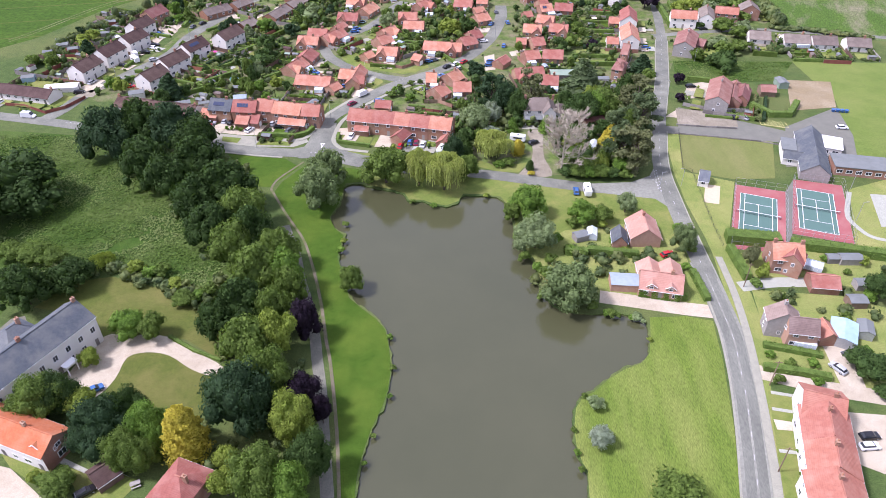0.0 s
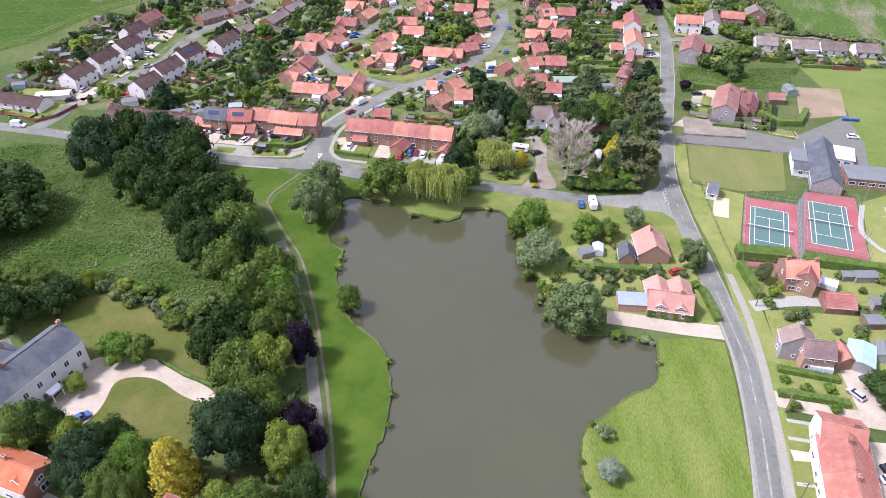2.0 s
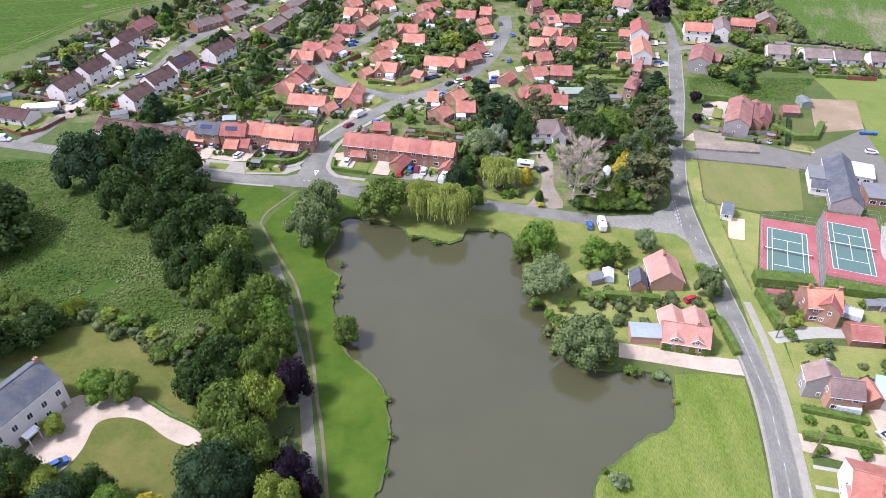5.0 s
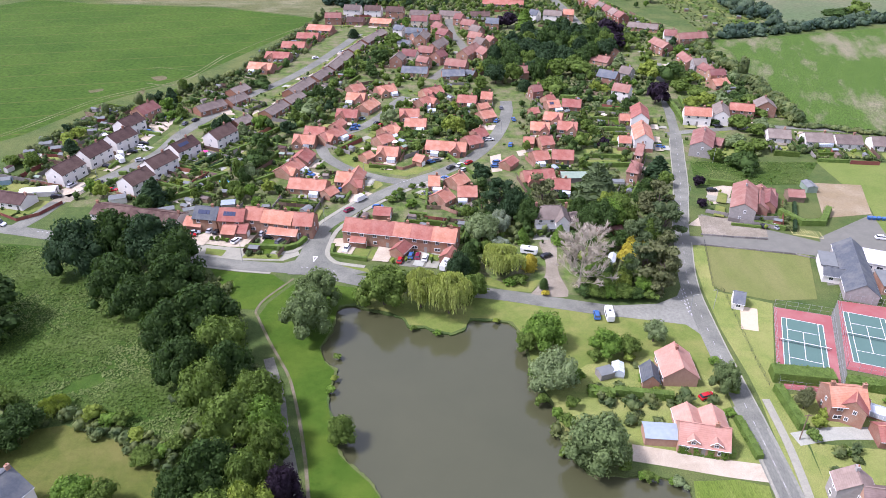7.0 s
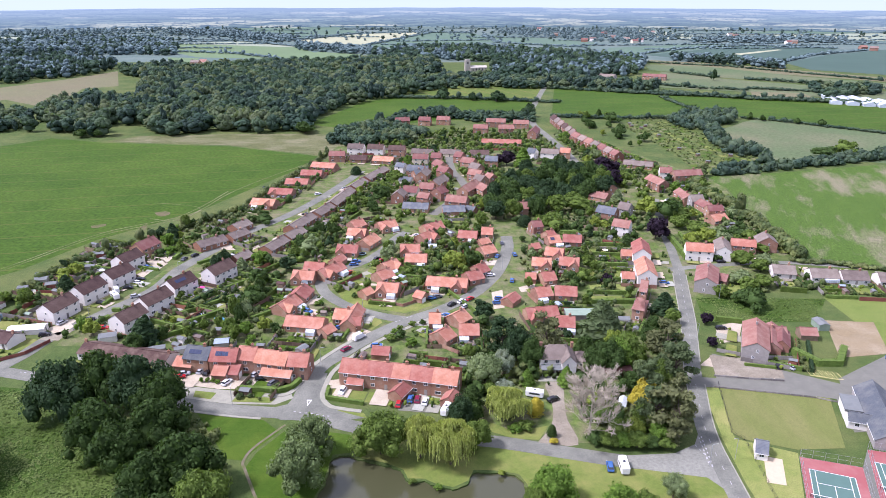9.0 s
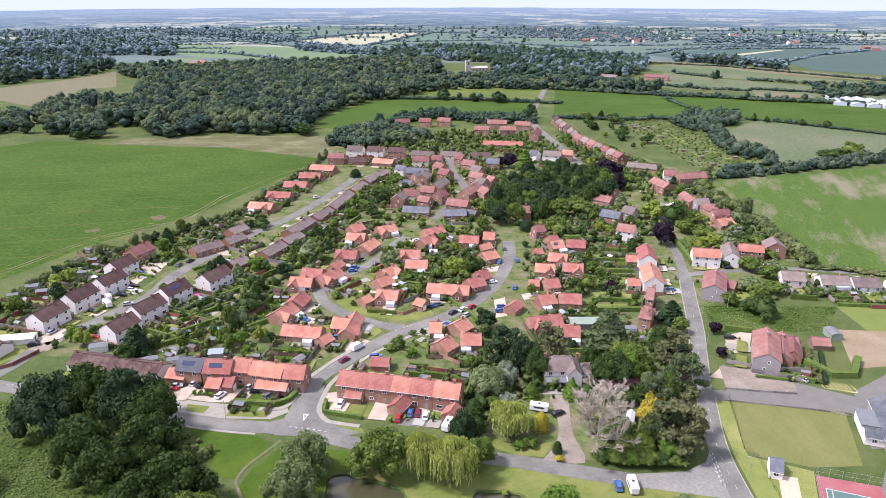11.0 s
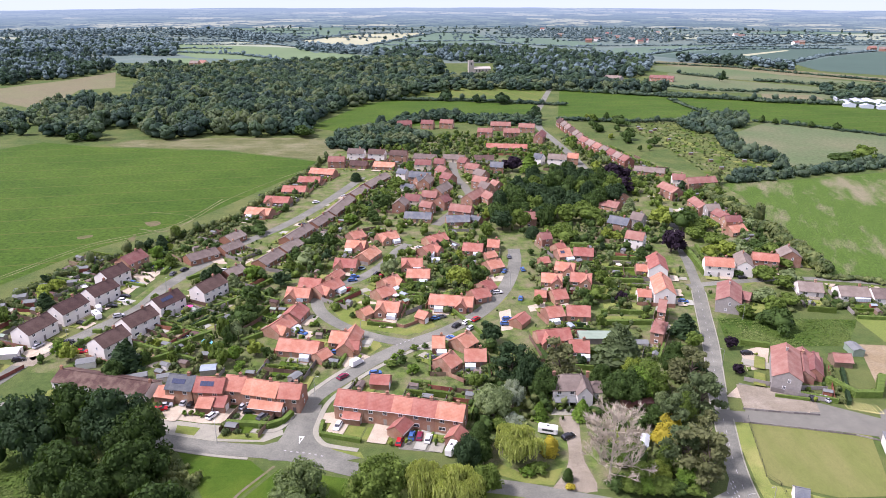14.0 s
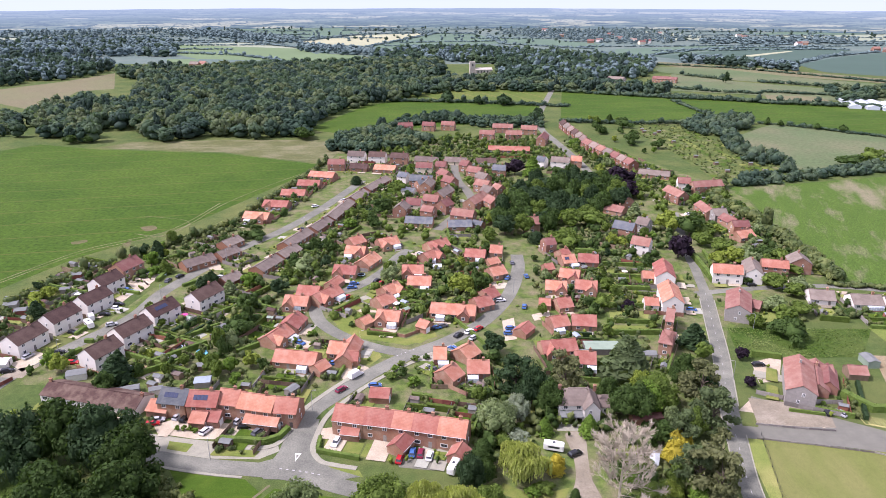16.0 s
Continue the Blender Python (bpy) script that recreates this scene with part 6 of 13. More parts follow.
def pool(x, y, r=1.8):
    root = thing("paddling_pool", pose(x, y, 0), "round blue garden pool on a lawn", "pool")
    bm = bmesh.new()
    bmesh.ops.create_cone(bm, cap_ends=False, segments=20, radius1=r, radius2=r, depth=0.8, matrix=Matrix.Translation((0, 0, 0.4)))
    part("side", bm, M["blue_tarp"], root)
    bm = bmesh.new()
    bmesh.ops.create_circle(bm, cap_ends=True, segments=20, radius=r - 0.02, matrix=Matrix.Translation((0, 0, 0.68)))
    part("water", bm, M["pool_water"], root)


def trampoline(x, y, r=1.6):
    root = thing("trampoline", pose(x, y, 0), "round dark garden trampoline on thin legs", "trampoline")
    bm = bmesh.new()
    bmesh.ops.create_cone(bm, cap_ends=True, segments=18, radius1=r - 0.2, radius2=r - 0.2, depth=0.03, matrix=Matrix.Translation((0, 0, 0.8)))
    part("mat", bm, M["tyre"], root)
    bm = bmesh.new()
    tube(bm, [Vector((math.cos(k * math.tau / 18) * r, math.sin(k * math.tau / 18) * r, 0.8)) for k in range(19)], 0.14, 0.14, 5)
    part("padding", bm, M["blue_tarp"], root)
    for k in range(4):
        bm = bmesh.new()
        c, d = math.cos(k * 1.571) * r, math.sin(k * 1.571) * r
        box(bm, c - 0.04, d - 0.04, 0, c + 0.04, d + 0.04, 0.8)
        part("leg", bm, M["grey_metal"], root)


def garden_table(x, y, rot):
    """A timber garden table with a bench on each side."""
    root = thing("garden_table", pose(x, y, 0.06, 0, 0, rot), "grey timber garden table with two benches on paving", "table")
    bm = bmesh.new()
    for k in range(5):
        box(bm, -1.0, -0.42 + k * 0.17, 0.70, 1.0, -0.27 + k * 0.17, 0.75)
    part("tabletop", bm, M["grey_timber"], root)
    for s in (-1, 1):
        bm = bmesh.new()
        box(bm, -0.95, s * 0.75 - 0.15, 0.40, 0.95, s * 0.75 + 0.15, 0.45)
        part("bench", bm, M["grey_timber"], root)
        for t in (-0.8, 0.8):
            bm = bmesh.new()
            box(bm, t - 0.05, s * 0.35 - 0.05, 0, t + 0.05, s * 0.35 + 0.05, 0.7)
            box(bm, t - 0.05, s * 0.75 - 0.1, 0, t + 0.05, s * 0.75 + 0.1, 0.4)
            part("leg", bm, M["grey_timber"], root)


def parasol(x, y, material="white"):
    root = thing("parasol", pose(x, y, 0), "open garden parasol on a terrace", "parasol")
    bm = bmesh.new()
    bmesh.ops.create_cone(bm, cap_ends=False, segments=8, radius1=1.5, radius2=0.03, depth=0.6, matrix=Matrix.Translation((0, 0, 2.4)))
    part("canopy", bm, M[material], root)
    bm = bmesh.new()
    box(bm, -0.03, -0.03, 0, 0.03, 0.03, 2.65)
    box(bm, -0.3, -0.3, 0, 0.3, 0.3, 0.1)
    part("pole", bm, M["grey_metal"], root)


def porch(root, x, y, rot, w=3.0, d=1.8, h=3.0):
    """A white porch with two columns and a flat slate top."""
    m = root.matrix_world.inverted() @ pose(x, y, 0, 0, 0, rot)
    bm = bmesh.new()
    box(bm, -w / 2, -d, h - 0.4, w / 2, 0, h)
    box(bm, -w / 2 - 0.15, -d - 0.15, h, w / 2 + 0.15, 0, h + 0.12)
    p = part("porch", bm, M["white"], root)
    p.matrix_basis = m
    for s in (-1, 1):
        bm = bmesh.new()
        bmesh.ops.create_cone(bm, cap_ends=True, segments=10, radius1=0.17, radius2=0.14, depth=h - 0.4, matrix=Matrix.Translation((s * (w / 2 - 0.25), -d + 0.25, (h - 0.4) / 2)))
        part("column", bm, M["white"], p)


def wheelie_bin(x, y, rot):
    """A large bin: tapered body, sloping lid, two wheels."""
    root = thing("bin", pose(x, y, 0.05, 0, 0, rot), "large blue wheeled bin standing on the yard", "bin", "bins on the yard")
    if "bin_body" not in MESHES:
        bm = bmesh.new()
        v = [bm.verts.new((sx * w, sy * d, z)) for z, w, d in ((0.12, 0.48, 0.36), (1.05, 0.62, 0.5)) for sx, sy in ((-1, -1), (1, -1), (1, 1), (-1, 1))]
        bm_faces(bm, v, ((3, 2, 1, 0), (0, 1, 5, 4), (1, 2, 6, 5), (2, 3, 7, 6), (3, 0, 4, 7), (4, 5, 6, 7)))
        MESHES["bin_body"] = link("body", bm, PAINTS["blue"])
        bm = bmesh.new()
        v = [bm.verts.new((sx * 0.66, y, z + k)) for k in (0, 0.07) for sx, y, z in ((-1, -0.55, 1.06), (1, -0.55, 1.06), (1, 0.52, 1.22), (-1, 0.52, 1.22))]
        bm_faces(bm, v, ((3, 2, 1, 0), (4, 5, 6, 7), (0, 1, 5, 4), (1, 2, 6, 5), (2, 3, 7, 6), (3, 0, 4, 7)))
        MESHES["bin_lid"] = link("lid", bm, PAINTS["blue"])
        bm = bmesh.new()
        bmesh.ops.create_cone(bm, cap_ends=True, segments=10, radius1=0.1, radius2=0.1, depth=0.08, matrix=Matrix.Rotation(math.pi / 2, 4, "Y"))
        MESHES["bin_wheel"] = link("wheel", bm, M["tyre"])
    part("body", MESHES["bin_body"], None, root)
    part("lid", MESHES["bin_lid"], None, root)
    for sx in (-1, 1):
        part("wheel", MESHES["bin_wheel"], None, root).matrix_basis = Matrix.Translation((sx * 0.46, 0.34, 0.1))


def allotments(poly):
    """Rows of small beds with sheds between."""
    rng = np.random.default_rng(31)
    p = np.asarray(poly, float)
    lo, hi = p.min(0), p.max(0)
    root = thing("allotment_garden", pose(lo[0], lo[1], 0.08), "patchwork of allotment beds, some bare and some planted", "garden")
    kinds = ["garden", "garden_mix", "bank_grass", "bank_grass", "lawn", "garden_mix", "rough_grass", "garden", "garden_mix"]
    n = 0
    for gx in np.arange(lo[0], hi[0], 6.5):
        for gy in np.arange(lo[1], hi[1], 11):
            c = np.array([[gx + rng.uniform(-1, 1), gy + rng.uniform(-1, 1)]])
            if not inside(c, p)[0] or n > 240:
                continue
            n += 1
            w, d = rng.uniform(3.2, 5.8), rng.uniform(5, 10)
            if rng.random() < 0.06:
                shed(c[0][0], c[0][1], rng.uniform(-20, 20), 3, 2.2, 2.2, str(rng.choice(["timber", "grey_timber", "timber"])), "felt", "small weathered shed on the allotments")
                continue
            bm = bmesh.new()
            x, y = c[0] - lo
            z = 0.004 * (n % 9)
            v = [bm.verts.new((x + sx * w / 2, y + sy * d / 2, z)) for sx, sy in ((-1, -1), (1, -1), (1, 1), (-1, 1))]
            bm.faces.new(v)
            part("bed", bm, M[kinds[int(rng.integers(0, len(kinds) - (rng.random() < 0.8)))]], root)


def flat_block(x, y, rot, l, w, h, wall, roof, label, name="building"):
    """A low flat-roofed block with a parapet edge and a row of windows."""
    root = thing(name, pose(x, y, 0, 0, 0, rot), label, "building")
    bm = bmesh.new()
    box(bm, -l / 2, -w / 2, -0.1, l / 2, w / 2, h)
    part("wall", bm, M[wall], root)
    bm = bmesh.new()
    box(bm, -l / 2 - 0.3, -w / 2 - 0.3, h, l / 2 + 0.3, w / 2 + 0.3, h + 0.25)
    part("roof", bm, M[roof], root)
    for i in range(int(l / 3)):
        add_window(root, pose(-l / 2 + 1.5 + i * 3, -w / 2, 1.0), 2.0, 1.3)
    PLOTS.append((np.array([x, y]), radians(rot), (l / 2, w / 2)))
    return root


# ---- ground and water ----
BANK = [(-32.5, 191.4), (-29.0, 193.9), (-24.4, 191.8), (-17.2, 189.4), (-12.5, 186.7), (-10.7, 183.1), (-6.4, 183.1), (-3.4, 181.1), (1.1, 179.9), (5.0, 182.4), (6.5, 186.7), (12.0, 186.4), (18.0, 185.0), (19.8, 180.2), (20.9, 171.3), (21.8, 161.2), (24.9, 153.2), (25.7, 145.7), (26.4, 138.7), (29.5, 133.1), (34.3, 131.2), (40.1, 131.0), (45.8, 130.7), (50.5, 129.7), (51.4, 126.8), (50.8, 121.7), (49.4, 117.0), (47.0, 114.2), (42.7, 112.4), (38.2, 109.2), (34.2, 105.4)]
BANK += [(31.4, 103.8), (29.2, 100.6), (27.8, 94.4), (27.7, 90.0), (28.2, 85.9), (29.1, 83.7), (28.5, 79.3), (28.1, 74.4), (25.7, 68.7), (15.9, 64.4), (3.6, 63.3), (-8.6, 65.4), (-15.3, 70.9), (-16.8, 78.1), (-16.9, 83.2), (-16.2, 88.6), (-15.0, 94.4), (-13.0, 100.6), (-12.1, 105.4), (-11.8, 112.4), (-13.0, 119.8), (-14.2, 125.7), (-17.2, 129.9), (-21.2, 133.8), (-24.2, 137.5), (-26.6, 145.7), (-29.4, 154.5), (-29.0, 160.7), (-28.8, 165.4), (-31.9, 168.3), (-34.3, 174.3), (-32.3, 182.1)]
make_ground(BANK)

# ---- fields ----
sheet("crop_field", [(-251.9, 259.0), (-195.1, 325.8), (-178.8, 367.4), (-164.8, 386.4), (-142.1, 418.5), (-124.6, 465.1), (-91.7, 554.2), (-176.7, 592.4), (-287.0, 606.8), (-338.2, 624.5), (-358.9, 595.9), (-474.5, 483.5)], 0.03, M["crop"], "broad green crop field with pale wheel tracks", "field")
sheet("stubble_field", [(-266.2, 634.1), (-182.3, 644.1), (-113.9, 644.3), (-80.0, 627.8), (-87.4, 596.9), (-92.7, 557.8), (-177.9, 596.6), (-284.5, 611.2)], 0.05, M["stubble"], "dry straw-coloured strip of rough stubble", "field")
sheet("tan_field", [(-623.5, 824.6), (-577.1, 955.9), (-535.4, 1045.3), (-512.2, 1145.1), (-432.6, 967.5), (-467.1, 940.3), (-424.6, 783.2), (-510.3, 845.7), (-543.5, 719.3)], 0.04, M["tan_field"], "dry tan field beside the woods", "field")
sheet("crop_field", [(-130.0, 691.5), (-92.9, 830.7), (-60.4, 864.8), (100.0, 843.8), (88.2, 747.1), (4.0, 712.3), (-98.4, 672.5)], 0.04, M["crop"], "green field with paired wheel tracks", "field")
sheet("crop_field", [(-61.7, 882.8), (-52.2, 985.9), (134.0, 998.3), (108.1, 856.7), (5.5, 883.1)], 0.05, M["crop_pale"], "green field below the church trees", "field")
sheet("crop_field", [(144.0, 964.2), (280.0, 903.0), (485.3, 824.8), (600.9, 787.1), (458.8, 603.3), (387.9, 661.3), (307.9, 728.8), (249.3, 751.1), (169.1, 725.1), (108.7, 743.9)], 0.04, M["crop"], "wide green crop field beyond the allotments", "field")
sheet("pasture_field", [(245.3, 658.2), (285.7, 701.7), (305.1, 719.5), (383.3, 653.7), (455.5, 599.0), (391.4, 516.0), (314.6, 538.3), (270.1, 545.0), (244.2, 546.6), (242.0, 596.1)], 0.06, M["pasture"], "patchy green and brown field", "field")
sheet("straw_field", [(175.1, 495.8), (231.5, 506.3), (308.7, 528.4), (458.3, 549.2), (252.1, 306.3), (190.0, 329.1), (164.2, 340.6), (173.9, 371.1), (172.7, 413.7), (181.2, 466.3)], 0.03, M["straw_field"], "green field streaked with dry straw", "field")
sheet("allotment", [(180.1, 725.2), (223.0, 713.2), (229.7, 611.0), (237.2, 531.4), (180.7, 503.1), (177.0, 531.1), (174.8, 589.7), (167.0, 673.5)], 0.05, M["garden"], "patchwork of small allotment beds", "allotment")
# from here the fields wear the haze-tinted colours, save a few nearer strips
sheet("far_field", [(-1019, 1281), (1042, 1297), (2923, 2728), (-2938, 2657)], 0.072, M["hazed_crop"], "wide far country of crops greyed by haze", "field")
sheet("far_field", [(-651, 1754), (-323, 1621), (-261, 1479), (-277, 1338), (-465, 1380), (-542, 1477)], 0.084, M["hazed_pasture"], "pale green far pasture", "field")
sheet("far_field", [(-638, 1736), (-486, 1813), (-292, 1654), (-278, 1576), (-323, 1621)], 0.096, M["hazed_pale"], "narrow pale far field", "field")
sheet("far_field", [(-668, 1573), (-579, 1544), (-540, 1439), (-610, 1451)], 0.108, M["hazed_pasture"], "small pale green pasture between woods", "field")
sheet("far_field", [(-522, 1380), (-459, 1369), (-420, 1220), (-478, 1266)], 0.120, M["hazed_pasture"], "small pale green pasture between woods", "field")
sheet("far_field", [(-297, 1338), (-260, 1506), (-161, 1442), (-195, 1338), (-272, 1317)], 0.132, M["hazed_pasture"], "green far pasture by the wood", "field")
sheet("far_field", [(-366, 1834), (-243, 2112), (-85, 2197), (-47, 2114), (-184, 1705), (-310, 1757)], 0.144, M["hazed_barley"], "ripening pale barley field", "field")
sheet("far_field", [(-180, 1671), (-35, 2198), (88, 2143), (127, 1780), (12, 1760), (-112, 1608)], 0.156, M["hazed_green"], "far crop field tinted blue by haze", "field")
sheet("far_field", [(120, 2039), (251, 1946), (364, 1764), (318, 1612), (126, 1762)], 0.168, M["hazed_green"], "far crop field greyed by haze", "field")
sheet("far_field", [(611, 2326), (679, 2177), (719, 1885), (672, 1844), (518, 1949)], 0.180, M["hazed_pale"], "pale ripening far field", "field")
sheet("far_field", [(361, 1612), (604, 1730), (696, 1696), (395, 1447), (329, 1497)], 0.192, M["hazed_green"], "far field tinted blue by haze", "field")
sheet("far_field", [(391, 1434), (708, 1696), (863, 1601), (719, 1437), (604, 1304), (428, 1376)], 0.204, M["hazed_dark"], "dark green far crop field", "field")
sheet("far_field", [(574, 1461), (713, 1570), (716, 1556), (579, 1436)], 0.216, M["hazed_barley"], "pale strip of dry ground in a far field", "field")
sheet("far_field", [(595, 1284), (752, 1437), (1212, 1753), (725, 1054), (652, 1108), (584, 1169)], 0.228, M["hazed_dark"], "far crop field tinted blue by haze", "field")
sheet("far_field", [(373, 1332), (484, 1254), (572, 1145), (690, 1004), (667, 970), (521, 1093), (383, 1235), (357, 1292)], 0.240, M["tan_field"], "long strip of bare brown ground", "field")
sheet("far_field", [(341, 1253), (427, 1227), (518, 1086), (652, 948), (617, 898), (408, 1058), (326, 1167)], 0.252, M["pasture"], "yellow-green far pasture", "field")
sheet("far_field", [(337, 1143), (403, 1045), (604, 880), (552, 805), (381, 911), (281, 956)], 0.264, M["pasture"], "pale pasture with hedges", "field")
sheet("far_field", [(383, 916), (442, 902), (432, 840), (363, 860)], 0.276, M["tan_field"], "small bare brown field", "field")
sheet("far_field", [(-710, 2378), (-638, 2601), (-368, 2525), (-253, 2195), (-363, 1896), (-511, 2083)], 0.288, M["hazed_green"], "far crop field tinted blue by haze", "field")
sheet("far_field", [(-1347, 1976), (-1106, 1978), (-939, 2079), (-976, 1848), (-1111, 1630)], 0.300, M["hazed_pale"], "pale far field behind the wood", "field")
sheet("far_field", [(878, 2098), (1275, 2155), (1386, 2004), (1080, 1828), (1030, 1910), (927, 1999)], 0.312, M["hazed_pale"], "pale far field by a shelter belt", "field")
sheet("far_field", [(856, 2207), (1422, 2402), (1714, 2475), (1532, 2214), (878, 2098)], 0.324, M["hazed_green"], "hazy far crop field", "field")

# ---- greens, verges and paved ground ----
sheet("meadow", [(-214.4, 129.9), (-246.6, 202.9), (-164.7, 230.7), (-151.5, 229.4), (-135.9, 227.2), (-92.9, 202.9), (-60.7, 164.0), (-56.2, 129.9), (-69.6, 143.3), (-93.9, 150.7), (-113.2, 148.2), (-113.3, 129.9)], 0.02, M["meadow"], "overgrown meadow with pale flowering weeds", "meadow")
sheet("bank_lawn", [(-46.5, 206.7), (-27.7, 202.9), (-26.9, 194.9), (-32.0, 193.9), (-32.8, 182.1), (-34.8, 174.3), (-32.4, 168.3), (-29.4, 164.9), (-29.6, 160.7), (-30.0, 154.5), (-27.4, 145.7), (-24.7, 136.9), (-21.1, 132.9), (-17.1, 129.0), (-14.4, 124.9), (-13.2, 119.4), (-12.2, 112.4), (-12.5, 105.4), (-13.4, 100.6), (-15.4, 94.4), (-16.6, 88.6), (-17.3, 83.2), (-17.3, 76.8), (-19.2, 68.7), (-19.9, 77.8), (-22.0, 91.5), (-24.1, 103.8), (-26.3, 114.2), (-28.7, 123.7), (-31.1, 134.2), (-35.0, 148.2), (-39.9, 161.2), (-49.1, 178.3), (-54.5, 188.7), (-53.1, 194.9)], 0.03, M["bank_grass"], "mown green bank between path and pond", "grass")
sheet("verge_lawn", [(-76.0, 213.8), (-66.0, 211.6), (-55.0, 210.2), (-49.0, 204.4), (-56.5, 191.4), (-60.9, 192.1)], 0.03, M["bank_grass"], "mown green beside the road", "grass")
sheet("green_lawn", [(52.8, 129.5), (62.3, 129.9), (68.5, 128.2), (66.6, 114.2), (62.6, 94.4), (58.4, 77.8), (54.6, 64.4), (27.1, 64.4), (28.5, 75.0), (28.9, 79.6), (29.4, 84.0), (28.6, 86.1), (28.1, 90.0), (28.2, 94.4), (29.5, 100.2), (31.5, 103.3), (34.4, 104.9), (38.4, 108.7), (42.9, 111.8), (47.1, 113.6), (49.7, 116.8), (51.2, 121.7)], 0.03, M["pond_green"], "bright sunlit mown green beside the pond", "grass")
sheet("manor_lawn", [(-77.7, 110.6), (-76.0, 115.7), (-71.3, 117.0), (-65.7, 116.4), (-57.5, 111.5), (-52.3, 109.2), (-51.9, 100.6), (-58.3, 92.9), (-67.1, 97.4), (-75.4, 103.0)], 0.05, M["manor_lawn"], "mown lawn inside a curved drive", "lawn", round_=4)
sheet("manor_lawn", [(-106.1, 133.1), (-100.2, 143.3), (-90.4, 145.7), (-76.4, 141.0), (-66.9, 134.2), (-54.9, 127.8), (-52.2, 114.2), (-63.1, 121.4), (-69.1, 122.7), (-82.7, 121.7), (-91.6, 129.9)], 0.04, M["manor_lawn"], "mown lawn behind the large white house", "lawn")
sheet("gravel_drive", [(-87.9, 105.4), (-84.7, 121.7), (-76.2, 123.1), (-67.5, 122.3), (-59.0, 117.0), (-51.8, 112.4), (-52.3, 109.2), (-58.8, 111.5), (-65.5, 116.0), (-71.3, 117.1), (-75.4, 115.3), (-75.7, 108.9), (-77.6, 103.8), (-82.0, 100.6)], 0.06, M["gravel"], "pale gravel drive sweeping to the white house", "drive", round_=3)
sheet("bowling_green", [(87.5, 230.3), (104.3, 224.6), (119.7, 222.9), (110.7, 197.1), (96.9, 196.4), (84.1, 201.1), (81.8, 204.4)], 0.05, M["bowling_green"], "square mown bowling green, yellowish", "lawn")
sheet("playing_field", [(156.3, 297.6), (197.6, 295.0), (253.5, 291.2), (195.1, 202.9), (152.5, 206.7), (142.5, 207.5), (157.6, 255.8)], 0.04, M["playing_field"], "bright green school playing field", "field")
sheet("school_yard", [(92.8, 250.6), (127.3, 230.7), (128.6, 233.9), (155.3, 250.6), (150.9, 227.2), (143.1, 206.7), (117.3, 204.4), (121.4, 222.0), (87.4, 230.7)], 0.05, M["tarmac"], "grey tarmac yard beside the school", "yard")
sheet("car_park", [(91.6, 249.6), (113.6, 244.7), (110.8, 233.9), (88.6, 235.2)], 0.07, M["dirt"], "bare stony parking strip", "yard")
sheet("bare_soil", [(146.0, 276.7), (163.9, 274.9), (155.3, 250.6), (136.2, 247.6)], 0.06, M["soil"], "bare brown building ground", "yard")
sheet("court_surface", [(96.0, 193.2), (110.8, 188.7), (98.1, 155.9), (82.9, 158.5)], 0.06, M["court_red"], "red hard court surround", "court")
sheet("court_surface", [(116.4, 196.4), (130.8, 192.5), (119.8, 160.4), (103.7, 165.7)], 0.06, M["court_red"], "red hard court surround", "court")
sheet("sand_pit", [(86.3, 193.5), (90.8, 192.1), (87.1, 181.5), (82.6, 182.7)], 0.07, M["sand"], "pale square of sand on the grass", "court")
sheet("hard_play_court", [(137.5, 187.4), (151.3, 186.0), (145.9, 169.8), (132.0, 169.2)], 0.07, M["concrete"], "grey hard play court with white lines", "court")
sheet("court_grass", [(100.5, 158.5), (101.7, 160.7), (119.2, 158.5), (132.2, 190.4), (147.2, 196.4), (185.7, 188.7), (160.5, 150.7), (126.5, 155.9)], 0.025, M["verge"], "mown grass round the courts", "grass")
sheet("side_grass", [(78.0, 202.9), (96.4, 194.9), (82.2, 158.5), (77.5, 157.2), (76.9, 182.1)], 0.03, M["verge"], "mown grass beside the courts", "grass")
sheet("garden_lawn", [(82.7, 140.5), (92.7, 139.1), (107.0, 137.5), (114.9, 133.1), (129.8, 125.7), (114.8, 100.6), (100.3, 104.6), (90.2, 107.1), (75.6, 113.3), (81.0, 129.9)], 0.028, M["verge"], "sunny lawns and borders round the stone house", "lawn")
sheet("garden_lawn", [(36.5, 167.4), (54.1, 171.0), (69.4, 161.2), (68.5, 138.7), (70.1, 133.1), (50.1, 136.9), (41.7, 138.7), (35.7, 150.7)], 0.028, M["verge"], "sunny lawns round the pond houses", "lawn")
sheet("garden_lawn", [(81.7, 155.9), (100.5, 158.5), (124.9, 152.7), (143.2, 148.2), (132.3, 129.9), (118.3, 139.8), (106.1, 142.2), (84.5, 145.7)], 0.03, M["verge"], "sunny lawn beside the courts", "lawn")
sheet("front_gardens", [(74.0, 105.4), (79.8, 103.8), (75.4, 88.6), (71.6, 75.6), (68.8, 64.4), (62.7, 64.4), (67.0, 77.8), (70.0, 90.0)], 0.03, M["lawn"], "small front lawns of the terrace", "lawn")
sheet("rear_yard", [(89.0, 99.0), (97.1, 98.2), (112.5, 96.7), (102.9, 80.6), (89.4, 83.2), (84.6, 85.9)], 0.04, M["gravel"], "pale gravel yard behind the terrace", "yard")
sheet("car_yard", [(92.5, 119.8), (99.2, 120.8), (96.5, 105.4), (91.1, 106.3)], 0.066, M["gravel"], "pale gravel parking yard beside the stone house", "yard")
